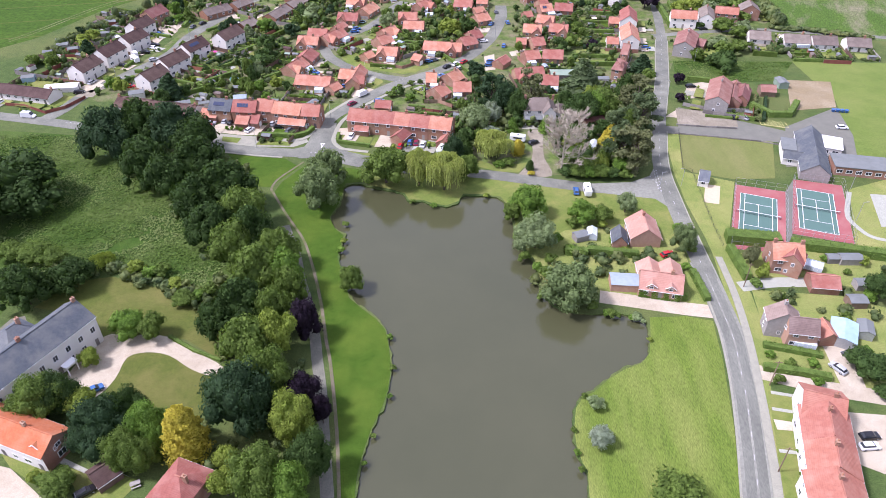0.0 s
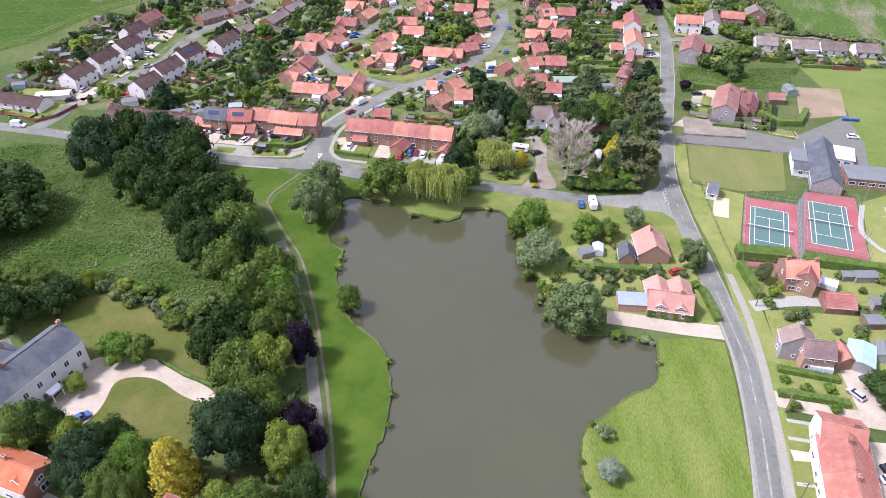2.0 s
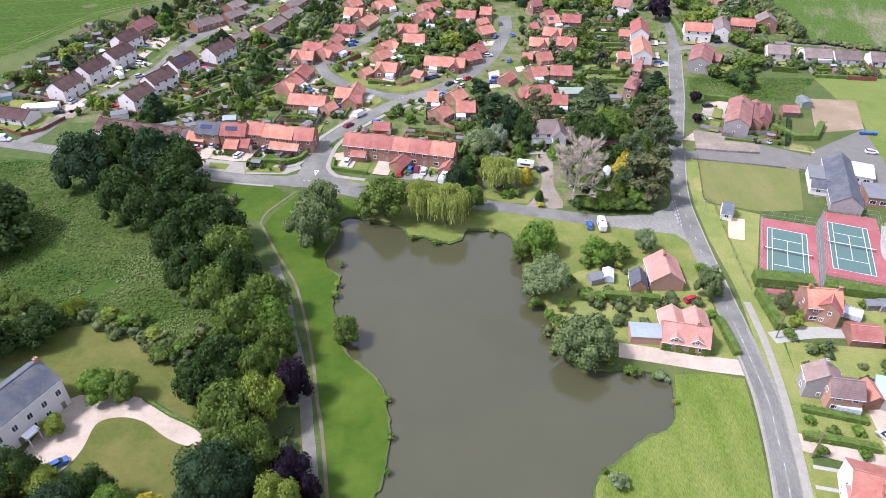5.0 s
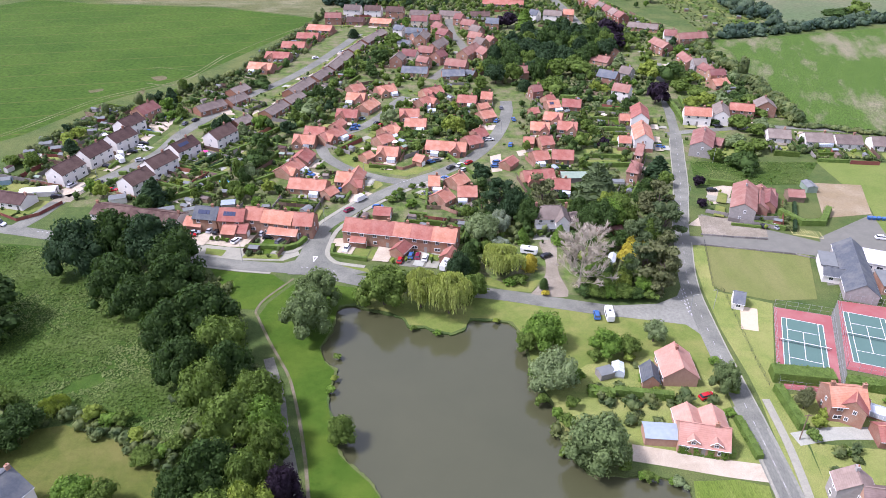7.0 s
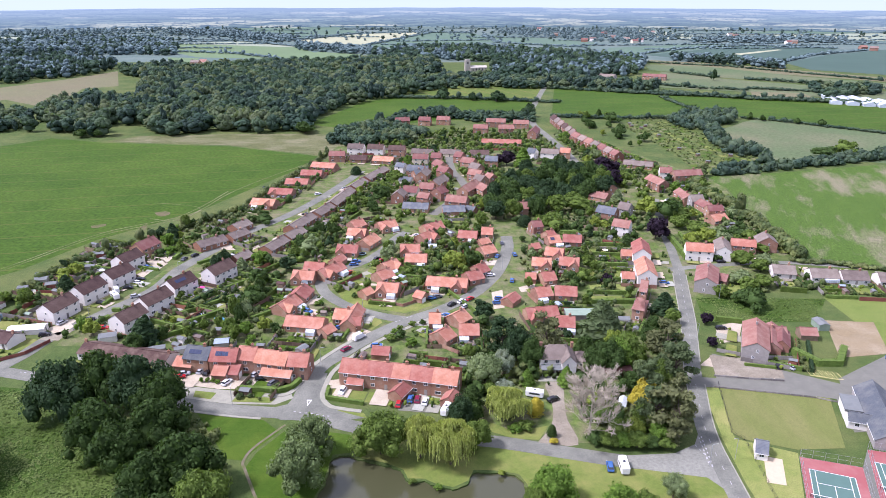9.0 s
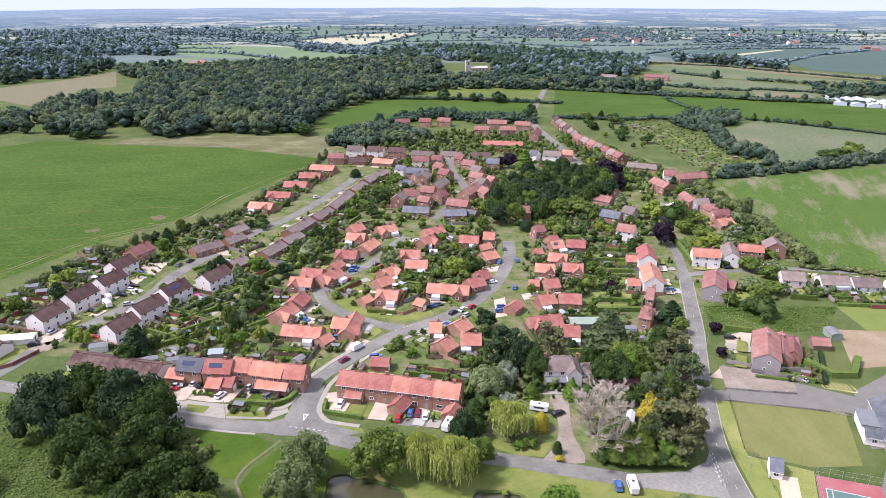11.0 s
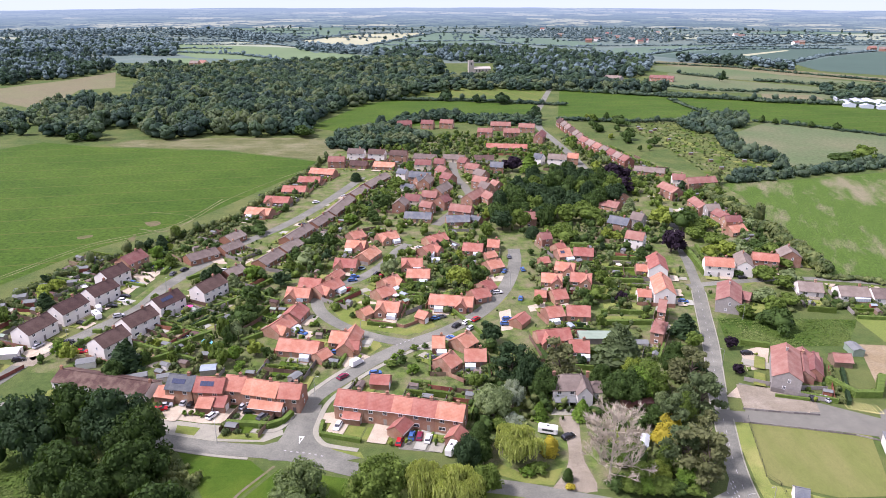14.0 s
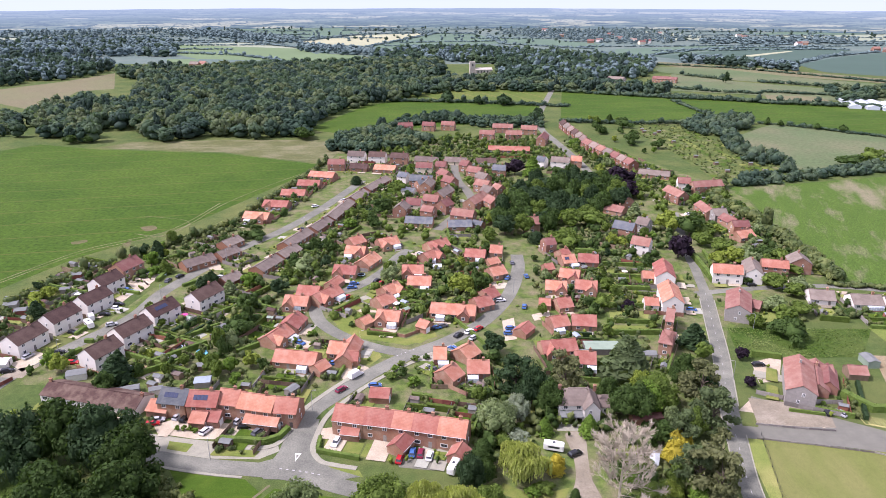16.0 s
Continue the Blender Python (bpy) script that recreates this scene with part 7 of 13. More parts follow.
sheet("pond_verge", [(-27.7, 202.9), (-12.2, 200.7), (12.5, 197.8), (32.6, 192.8), (50.4, 188.7), (66.7, 188.0), (74.9, 184.7), (76.0, 169.8), (75.5, 150.7), (69.9, 143.3), (69.4, 161.2), (54.1, 171.0), (36.5, 167.4), (24.6, 158.5), (22.8, 161.2), (21.9, 171.3), (20.6, 180.8), (18.5, 186.0), (12.0, 187.4), (6.6, 187.7), (5.0, 183.4), (1.1, 180.8), (-3.4, 182.1), (-6.5, 184.1), (-10.8, 184.1), (-12.2, 187.7), (-16.9, 190.4), (-24.5, 192.8)], 0.022, M["lawn"], "mown grass verge between the road and the pond", "grass")
sheet("pond_verge", [(22.8, 161.2), (36.5, 167.4), (35.7, 150.7), (41.7, 138.7), (31.8, 134.2), (30.3, 133.8), (27.2, 139.1), (26.5, 145.7), (25.8, 153.8)], 0.021, M["verge"], "rough grass bank of the pond", "grass")
sheet("roadside_verge", [(82.0, 232.5), (87.4, 230.7), (81.8, 202.9), (81.5, 169.8), (81.7, 155.9), (82.0, 138.7), (81.0, 129.9), (76.6, 114.2), (71.2, 88.6), (67.2, 75.6), (65.9, 77.8), (68.8, 91.5), (71.5, 105.4), (73.9, 121.7), (75.2, 138.7), (77.1, 155.9), (77.8, 175.8), (77.9, 199.2)], 0.021, M["verge"], "mown roadside verge", "grass")

# ---- roads ----
ribbon("main_road", [(54.0, 46.0), (58.5, 65.0), (63.0, 82.0), (64.7, 88.6), (66.5, 95.9), (68.4, 103.8), (70.0, 112.4), (71.6, 121.7), (72.1, 132.0), (72.4, 145.0), (72.5, 152.0)], 6.2, 0.06, M["worn_asphalt"], "pale grey main road with worn white lines", "road")
for _d in (-1.25, 1.25):
    ribbon("wheel_lane", [(54.0, 46.0), (58.5, 65.0), (63.0, 82.0), (64.7, 88.6), (66.5, 95.9), (68.4, 103.8), (70.0, 112.4), (71.6, 121.7), (72.1, 132.0), (72.4, 145.0)], 2.0, 0.066, M["wheel_lane"], "darker worn lane of the main road", "road", keep=False, shift=_d, depth=0.004)
MAIN = list(ROADS[-1][0])
ribbon("main_road", [(72.4, 145.0), (72.5, 152.0), (72.7, 170.0), (73.2, 185.0), (73.9, 199.0), (75.7, 211.0), (78.8, 224.0), (82.3, 239.0), (87.2, 256.5), (93.1, 276.7), (98.9, 300.4), (105.9, 328.8)], 5.3, 0.064, M["asphalt"], "pale grey main road with worn white lines", "road")
MAIN += [q for q in ROADS[-1][0] if q[1] > 153]
ribbon("main_road", [(102.4, 314.0), (105.9, 328.8), (111.2, 358.0), (112.4, 367.0), (118.2, 396.4), (122.8, 420.5), (127.7, 442.1)], 4.4, 0.068, M["asphalt"], "pale grey main road with worn white lines", "road")
sheet("junction", [(49.2, 193.8), (62.2, 194.7), (69.2, 198.7), (72.2, 204.3), (76.3, 207.3), (74.2, 185.8), (73.4, 170.2), (71.3, 172.3), (70.6, 179.9), (67.7, 184.6), (61.9, 185.8), (48.0, 188.7)], 0.058, M["worn_asphalt"], "wide grey junction mouth", "road")
ribbon("village_road", [(74.7, 187.0), (67.2, 190.1), (50.8, 190.8), (32.9, 194.9), (12.5, 200.0), (-12.3, 202.9), (-28.0, 207.1), (-44.4, 212.8), (-66.7, 215.7), (-79.3, 218.4), (-99.2, 223.6), (-139.3, 235.2), (-170.9, 242.8), (-209.6, 252.7)], 5.6, 0.055, M["asphalt"], "grey village road past the pond", "road")
ribbon("estate_road", [(-46.2, 210.3), (-45.5, 226.4), (-43.6, 240.3), (-36.2, 251.7), (-27.3, 263.8), (-16.1, 275.4), (-1.7, 286.8), (11.9, 302.7), (22.7, 325.4), (29.7, 353.9), (31.0, 373.8)], 6.0, 0.065, M["asphalt"], "grey estate road with a give-way marking", "road")
ribbon("estate_road", [(-13.1, 276.3), (-22.6, 278.9), (-33.6, 284.3), (-45.2, 293.8), (-52.9, 305.1), (-55.0, 317.4), (-49.5, 326.9), (-39.6, 337.1), (-30.9, 353.7), (-26.1, 370.4), (-21.1, 380.2)], 5.2, 0.07, M["asphalt"], "curving estate road", "road")
ribbon("west_road", [(-152.8, 238.3), (-148.7, 249.1), (-145.5, 263.3), (-136.5, 281.2), (-125.2, 304.8), (-122.4, 327.9), (-113.8, 354.8), (-106.5, 376.5), (-90.6, 406.8), (-78.0, 440.2), (-66.4, 482.3), (-59.5, 511.2)], 6.0, 0.06, M["asphalt"], "grey straight residential road", "road")
ribbon("new_estate_road", [(-7.8, 410.0), (1.7, 433.8), (12.3, 459.4), (10.2, 485.4), (4.7, 511.4), (2.6, 547.5), (2.8, 565.6)], 5.5, 0.06, M["tarmac"], "narrow estate road between brick houses", "road")
ribbon("far_road", [(98.2, 485.7), (94.3, 575.5), (88.3, 640.3), (83.7, 692.3), (87.3, 753.8), (102.4, 827.4), (121.5, 917.0), (137.7, 986.7), (160.4, 1061.1)], 6.5, 0.07, M["asphalt"], "pale road leading out between fields", "road")
ribbon("side_road", [(101.8, 328.7), (125.9, 333.9), (157.5, 337.2), (191.1, 331.0), (230.3, 323.2)], 4.0, 0.058, M["asphalt"], "narrow side lane to the bungalows", "road")
ribbon("school_drive", [(79.0, 232.3), (92.3, 230.5), (109.7, 227.6), (125.9, 223.7), (136.8, 220.1)], 6.0, 0.075, M["tarmac"], "grey school drive", "road")
ribbon("pond_lane", [(-20.2, 64.4), (-22.6, 77.8), (-25.7, 94.4), (-27.4, 103.8), (-29.8, 114.2), (-31.4, 121.7), (-33.1, 127.8), (-35.8, 136.4), (-38.7, 144.5), (-42.0, 155.9), (-47.6, 169.8)], 2.7, 0.05, M["lane"], "narrow grey lane under the trees", "road")
ribbon("pond_path", [(-18.5, 64.4), (-20.3, 77.8), (-22.3, 91.5), (-24.6, 103.8), (-26.8, 114.2), (-28.8, 121.7), (-31.7, 134.2), (-35.7, 148.2), (-40.2, 161.2), (-44.3, 168.9), (-49.1, 177.3), (-54.1, 187.0), (-55.8, 190.8), (-54.8, 196.4), (-51.1, 202.9), (-48.0, 207.9)], 0.75, 0.052, M["trodden"], "narrow trodden earth footpath round the pond", "path")
ribbon("court_path", [(131.4, 188.7), (124.8, 175.8), (124.6, 169.8), (126.9, 164.0), (134.5, 161.2)], 1.5, 0.07, M["concrete"], "grey footpath by the courts", "path")
ribbon("house_lane", [(79.9, 141.5), (89.8, 143.3), (100.5, 143.3)], 4.0, 0.05, M["concrete"], "pale drive to a brick house", "drive")
ribbon("garden_lane", [(72.3, 111.5), (80.4, 108.5), (89.5, 105.4), (99.5, 103.0), (113.9, 99.0)], 4.5, 0.05, M["gravel"], "pale gravel lane between houses", "drive")
ribbon("pond_drive", [(41.5, 137.5), (49.8, 135.7), (61.0, 133.1), (69.6, 131.6)], 5.0, 0.05, M["gravel"], "pale gravel drive by the pond house", "drive")
sheet("junction", [(-55.4, 215.9), (-49.6, 218.6), (-47.3, 227.0), (-45.9, 237.1), (-40.2, 237.1), (-40.0, 226.5), (-38.5, 219.7), (-33.3, 214.9), (-25.0, 211.4), (-31.3, 209.9), (-50.1, 210.3)], 0.067, M["asphalt"], "wide grey junction mouth with worn markings", "road")
ribbon("garden_path", [(74.3, 104.7), (79.7, 103.5)], 0.9, 0.07, M["concrete"], "pale concrete path to a terraced house", "path", keep=False, depth=0.06)
ribbon("garden_path", [(72.8, 100.0), (77.5, 99.0)], 0.9, 0.07, M["concrete"], "pale concrete path to a terraced house", "path", keep=False, depth=0.06)
ribbon("garden_path", [(70.1, 88.9), (74.8, 88.2)], 0.9, 0.07, M["concrete"], "pale concrete path to a terraced house", "path", keep=False, depth=0.06)
sheet("forecourt", [(72.0, 97.1), (77.7, 95.9), (77.2, 93.7), (71.8, 94.3)], 0.066, M["gravel"], "pale gravel forecourt before the terrace", "drive")
PAVED = [(line, half) for line, half in ROADS]
ribbon("pavement", [(61.4, 64.4), (65.7, 77.8), (68.7, 90.0), (71.8, 103.8), (75.3, 121.7), (77.5, 138.7), (78.3, 154.5)], 1.9, 0.17, M["pavement"], "raised tarmac pavement with a stone kerb", "pavement", keep=False)
ribbon("pavement", [(58.4, 77.8), (63.0, 94.4), (66.7, 110.6), (69.3, 127.8), (69.9, 143.3)], 0.5, 0.14, M["pavement"], "low stone kerb beside the green", "kerb", keep=False)
ribbon("kerb", [(72.5, 152.0), (72.7, 170.0), (73.2, 185.0), (73.9, 199.0), (75.7, 211.0), (78.8, 224.0), (80.5, 231.0)], 0.35, 0.13, M["pavement"], "pale stone kerb along the main road", "kerb", keep=False, shift=2.83)
ribbon("kerb", [(84.0, 245.5), (87.2, 256.5), (93.1, 276.7), (98.9, 300.4), (104.5, 323.0)], 0.35, 0.13, M["pavement"], "pale stone kerb along the main road", "kerb", keep=False, shift=2.83)
ribbon("kerb", [(77.2, 217.5), (78.8, 224.0), (82.3, 239.0), (87.2, 256.5), (93.1, 276.7), (98.9, 300.4), (104.5, 323.0)], 0.35, 0.13, M["pavement"], "pale stone kerb along the main road", "kerb", keep=False, shift=-2.83)
ribbon("pavement", [(-56.0, 210.9), (-66.2, 212.3), (-78.6, 214.9), (-92.0, 218.6)], 0.9, 0.15, M["pavement"], "narrow pavement", "pavement", keep=False)
ribbon("pavement", [(-26.4, 214.7), (-32.2, 216.0), (-36.5, 217.6), (-39.4, 222.2), (-39.7, 227.9), (-38.2, 238.7), (-32.4, 249.5), (-25.8, 258.7), (-13.9, 271.2), (0.4, 283.1)], 1.6, 0.17, M["pavement"], "raised tarmac pavement curving round the corner", "pavement", keep=False)
sheet("pavement", [(-92.0, 230.2), (-86.8, 229.6), (-77.3, 227.6), (-66.2, 225.8), (-54.2, 224.2), (-50.0, 225.4), (-48.6, 222.0), (-53.4, 218.4), (-67.2, 218.6), (-80.5, 221.4), (-92.0, 224.6)], 0.05, M["pavement"], "tarmac pavement and crossings in front of the terrace", "pavement")
ribbon("pavement", [(-66.5, 225.0), (-56.4, 223.4), (-50.2, 225.0), (-47.5, 233.9), (-45.9, 241.9), (-39.5, 253.1), (-31.3, 264.6)], 1.6, 0.17, M["pavement"], "raised tarmac pavement curving round the corner", "pavement", keep=False)
ribbon("wheel_track", [(-206.3, 320.3), (-199.3, 332.6), (-181.1, 372.2), (-165.5, 388.2), (-149.8, 400.9), (-141.9, 422.6), (-135.7, 455.2), (-118.6, 499.0), (-91.4, 552.4)], 0.7, 0.045, M["stubble"], "pale wheel track worn in the crop", "track", keep=False, depth=0.05)
ribbon("wheel_track", [(-207.9, 322.7), (-200.9, 335.2), (-182.7, 375.4), (-167.0, 391.7), (-152.1, 404.6), (-144.3, 425.7), (-138.2, 458.8)], 0.7, 0.045, M["stubble"], "pale wheel track worn in the crop", "track", keep=False, depth=0.05)
ribbon("wheel_track", [(-165.7, 402.7), (-149.1, 399.0), (-142.1, 418.5)], 0.6, 0.045, M["stubble"], "pale wheel track worn in the crop", "track", keep=False, depth=0.05)
ribbon("wheel_track", [(-142.1, 418.5), (-149.8, 426.8), (-175.0, 433.2)], 0.5, 0.045, M["stubble"], "pale wheel track worn in the crop", "track", keep=False, depth=0.05)
sheet("bare_patch", [(-167.6, 413.4), (-161.9, 416.4), (-157.4, 411.4), (-161.1, 406.5)], 0.045, M["bare_earth"], "bare brown patch in the crop", "field", round_=3)
sheet("bare_patch", [(-165.0, 385.5), (-163.7, 394.4), (-160.4, 383.0), (-162.5, 377.9)], 0.045, M["bare_earth"], "bare brown patch in the crop", "field", round_=3)
sheet("bare_patch", [(-192.7, 389.8), (-187.1, 393.4), (-184.5, 389.8), (-189.5, 386.3)], 0.045, M["bare_earth"], "bare brown patch in the crop", "field", round_=3)

# ---- houses along the west road ----
building(-151.7, 279.6, 72.7, 12.8, 8.2, 5.0, 7.8, "render", "brown_tile", "white rendered semi-detached house with a brown tiled roof", "semi_detached_house", "house", chimneys=1)
building(-148.0, 296.3, 71.2, 12.9, 8.2, 5.0, 7.8, "render", "brown_tile", "white rendered semi-detached house with a brown tiled roof", "semi_detached_house", "house", chimneys=1)
building(-143.2, 312.2, 68.2, 12.7, 8.2, 5.0, 7.8, "render", "brown_tile", "white rendered semi-detached house with a brown tiled roof", "semi_detached_house", "house", chimneys=1)
building(-146.1, 329.9, 69.1, 12.0, 8.2, 5.0, 7.8, "render", "brown_tile", "white rendered semi-detached house with a brown tiled roof", "semi_detached_house", "house", chimneys=1)
building(-120.1, 270.2, 65.3, 11.6, 8.2, 5.0, 7.8, "render", "brown_tile", "white rendered semi-detached house with a brown tiled roof", "semi_detached_house", "house", chimneys=1)
building(-116.9, 286.0, 64.3, 13.1, 8.2, 5.0, 7.8, "render", "brown_tile", "white rendered semi-detached house with a brown tiled roof", "semi_detached_house", "house", chimneys=1)
building(-112.4, 302.1, 62.6, 12.4, 8.2, 5.0, 7.8, "render", "brown_tile", "white rendered semi-detached house with a brown tiled roof", "semi_detached_house", "house", chimneys=1, solar=1)
building(-100.2, 316.6, 63.7, 13.5, 8.2, 5.0, 7.8, "render", "brown_tile", "white rendered semi-detached house with a brown tiled roof", "semi_detached_house", "house", chimneys=1)
building(-144.7, 346.6, 68.1, 11.8, 8.2, 5.0, 7.8, "brick", "red_tile", "red brick semi-detached house with a dull red roof", "semi_detached_house", "house")
building(-96.5, 337.7, 59.9, 9.4, 8.0, 2.6, 4.6, "dark_brick", "grey_tile", "low bungalow terrace with a grey-brown tiled roof", "bungalow_terrace", "house", chimneys=1)
building(-84.7, 354.2, 69.1, 16.0, 8.0, 2.6, 4.6, "dark_brick", "grey_tile", "low bungalow terrace with a grey-brown tiled roof", "bungalow_terrace", "house", chimneys=1)
building(-78.7, 370.2, 65.1, 13.6, 8.0, 2.6, 4.6, "dark_brick", "grey_tile", "low bungalow terrace with a grey-brown tiled roof", "bungalow_terrace", "house", chimneys=1)
building(-78.5, 388.9, 71.4, 22.9, 8.0, 2.6, 4.6, "dark_brick", "grey_tile", "low bungalow terrace with a grey-brown tiled roof", "bungalow_terrace", "house", chimneys=1)
building(-70.5, 410.3, 71.6, 18.1, 8.0, 2.6, 4.6, "dark_brick", "grey_tile", "low bungalow terrace with a grey-brown tiled roof", "bungalow_terrace", "house", chimneys=1)
building(-63.8, 437.0, 77.4, 32.9, 8.0, 2.6, 4.6, "dark_brick", "grey_tile", "low bungalow terrace with a grey-brown tiled roof", "bungalow_terrace", "house", chimneys=1)
building(-57.2, 466.0, 73.3, 19.1, 8.0, 2.6, 4.6, "dark_brick", "grey_tile", "low bungalow terrace with a grey-brown tiled roof", "bungalow_terrace", "house", chimneys=1)
building(-48.5, 493.2, 69.0, 29.9, 8.0, 2.6, 4.6, "dark_brick", "grey_tile", "low bungalow terrace with a grey-brown tiled roof", "bungalow_terrace", "house", chimneys=1)
building(-117.2, 357.8, 46.6, 14.8, 8.0, 2.6, 4.6, "dark_brick", "grey_tile", "low bungalow terrace with a grey-brown tiled roof", "bungalow_terrace", "house", chimneys=1)
building(-107.2, 368.9, 58.4, 11.5, 8.0, 2.6, 4.6, "dark_brick", "grey_tile", "low bungalow terrace with a grey-brown tiled roof", "bungalow_terrace", "house", chimneys=1)
building(-109.8, 383.6, 61.5, 11.0, 8.0, 2.6, 4.6, "dark_brick", "grey_tile", "low bungalow terrace with a grey-brown tiled roof", "bungalow_terrace", "house", chimneys=1)
building(-106.8, 425.4, -12.7, 14.6, 9, 2.5, 5.0, "brick", "pantile", "red brick bungalow with an orange pantile roof facing the field", "bungalow", "house", chimneys=0)
building(-101.6, 447.9, -9.1, 14.9, 9, 2.5, 5.0, "brick", "pantile", "red brick bungalow with an orange pantile roof facing the field", "bungalow", "house", chimneys=0)
building(-96.5, 471.5, -5.0, 14.9, 9, 2.5, 5.0, "brick", "pantile", "red brick bungalow with an orange pantile roof facing the field", "bungalow", "house", chimneys=0)
building(-91.2, 494.0, -5.6, 14.5, 9, 2.5, 5.0, "brick", "pantile", "red brick bungalow with an orange pantile roof facing the field", "bungalow", "house", chimneys=0)
building(-86.3, 515.7, -15.6, 17.8, 9, 2.5, 5.0, "brick", "pantile", "red brick bungalow with an orange pantile roof facing the field", "bungalow", "house", chimneys=0)
building(-80.7, 540.6, 0.2, 11.8, 7.6, 5.0, 7.8, "brick", "red_tile", "red brick two-storey house with a red roof", "house", "house")
building(-69.6, 566.3, -8.8, 12.8, 7.6, 5.0, 7.8, "render", "grey_tile", "pair of semi-detached houses with a tiled roof", "semi_detached_house", "house")
building(-54.0, 564.4, -8.8, 12.7, 7.6, 5.0, 7.8, "render", "brown_tile", "pair of semi-detached houses with a tiled roof", "semi_detached_house", "house")
building(-37.4, 560.5, -8.5, 12.9, 7.6, 5.0, 7.8, "brick", "brown_tile", "pair of semi-detached houses with a tiled roof", "semi_detached_house", "house")
building(-17.8, 560.7, -12.7, 17.0, 8.0, 2.5, 5.0, "cream", "grey_tile", "cream rendered house at the far end of the village", "house", "house")
building(-45.7, 535.1, -12.7, 15.6, 8.0, 2.5, 5.0, "brick", "pantile", "red brick house at the far end of the village", "house", "house")
building(-64.6, 539.4, -7.9, 12.5, 8.0, 2.5, 5.0, "brick", "brown_tile", "red brick house at the far end of the village", "house", "house")
building(-18.3, 531.1, -8.6, 11.4, 7.6, 5.0, 7.8, "cream", "red_tile", "cream rendered house at the far end of the village", "house", "house")
building(-19.3, 687.8, -14.8, 11.4, 7.6, 5.0, 7.8, "brick", "red_tile", "red brick house at the far end of the village", "house", "house")
building(-40.5, 684.8, 13.1, 13.1, 7.6, 5.0, 7.8, "brick", "red_tile", "red brick house at the far end of the village", "house", "house")
building(-1.7, 690.8, -13.7, 12.4, 7.6, 5.0, 7.8, "brick", "red_tile", "red brick house at the far end of the village", "house", "house")
building(47.0, 679.3, -9.0, 18.0, 7.6, 5.0, 7.8, "brick", "red_tile", "red brick house at the far end of the village", "house", "house")
building(53.8, 647.8, 0.2, 13.7, 7.6, 5.0, 7.8, "brick", "red_tile", "red brick house at the far end of the village", "house", "house")
building(31.4, 649.0, -11.6, 12.9, 7.6, 5.0, 7.8, "brick", "red_tile", "red brick house at the far end of the village", "house", "house")
building(69.5, 670.9, -11.2, 14.1, 7.6, 5.0, 7.8, "brick", "red_tile", "red brick house at the far end of the village", "house", "house")
building(76.6, 632.7, 73.6, 20.8, 7.6, 5.0, 7.8, "brick", "red_tile", "red brick house at the far end of the village", "house", "house")
building(45.8, 597.6, -7.5, 32.4, 8.0, 2.5, 5.0, "brick", "pantile", "red brick house at the far end of the village", "house", "house")
building(3.7, 558.9, -13.5, 16.0, 8.0, 2.5, 5.0, "cream", "grey_tile", "cream rendered house at the far end of the village", "house", "house")
building(25.6, 557.1, 0.2, 14.7, 8.0, 2.5, 5.0, "render", "brown_tile", "white rendered house at the far end of the village", "house", "house")
building(78.5, 548.6, -16.2, 13.2, 7.6, 5.0, 7.8, "render", "grey_tile", "white rendered house at the far end of the village", "house", "house")
building(90.4, 551.5, -13.8, 7.8, 7.6, 5.0, 7.8, "brick", "pantile", "red brick house at the far end of the village", "house", "house")
building(65.4, 550.4, -33.0, 6.8, 7.6, 5.0, 7.8, "render", "slate", "white rendered house at the far end of the village", "house", "house")
building(104.6, 694.9, -85.9, 13.9, 7.6, 5.0, 7.8, "dark_brick", "brown_tile", "brick terraced house with a brown roof", "terraced_house", "house")
building(105.8, 679.6, -85.9, 13.3, 7.6, 5.0, 7.8, "dark_brick", "grey_tile", "brick terraced house with a brown roof", "terraced_house", "house")
building(106.9, 665.0, -85.9, 12.7, 7.6, 5.0, 7.8, "dark_brick", "brown_pantile", "brick terraced house with a brown roof", "terraced_house", "house")
building(108.1, 650.9, -85.9, 12.2, 7.6, 5.0, 7.8, "dark_brick", "brown_tile", "brick terraced house with a brown roof", "terraced_house", "house")
building(109.1, 637.5, -85.9, 11.7, 7.6, 5.0, 7.8, "dark_brick", "grey_tile", "brick terraced house with a brown roof", "terraced_house", "house")
building(110.1, 624.6, -85.9, 11.2, 7.6, 5.0, 7.8, "dark_brick", "brown_pantile", "brick terraced house with a brown roof", "terraced_house", "house")
building(110.4, 610.0, -75.9, 11.9, 7.6, 5.0, 7.8, "dark_brick", "red_tile", "brick terraced house with a dull weathered roof", "terraced_house", "house")
building(113.5, 597.8, -75.9, 11.4, 7.6, 5.0, 7.8, "dark_brick", "brown_pantile", "brick terraced house with a dull weathered roof", "terraced_house", "house")
building(116.5, 586.0, -75.9, 11.0, 7.6, 5.0, 7.8, "dark_brick", "red_tile", "brick terraced house with a dull weathered roof", "terraced_house", "house")
building(119.4, 574.8, -76.0, 10.5, 7.6, 5.0, 7.8, "dark_brick", "grey_tile", "brick terraced house with a dull weathered roof", "terraced_house", "house")
building(122.2, 563.9, -76.0, 10.1, 7.6, 5.0, 7.8, "dark_brick", "red_tile", "brick terraced house with a dull weathered roof", "terraced_house", "house")
building(124.8, 553.5, -76.0, 9.8, 7.6, 5.0, 7.8, "dark_brick", "brown_pantile", "brick terraced house with a dull weathered roof", "terraced_house", "house")
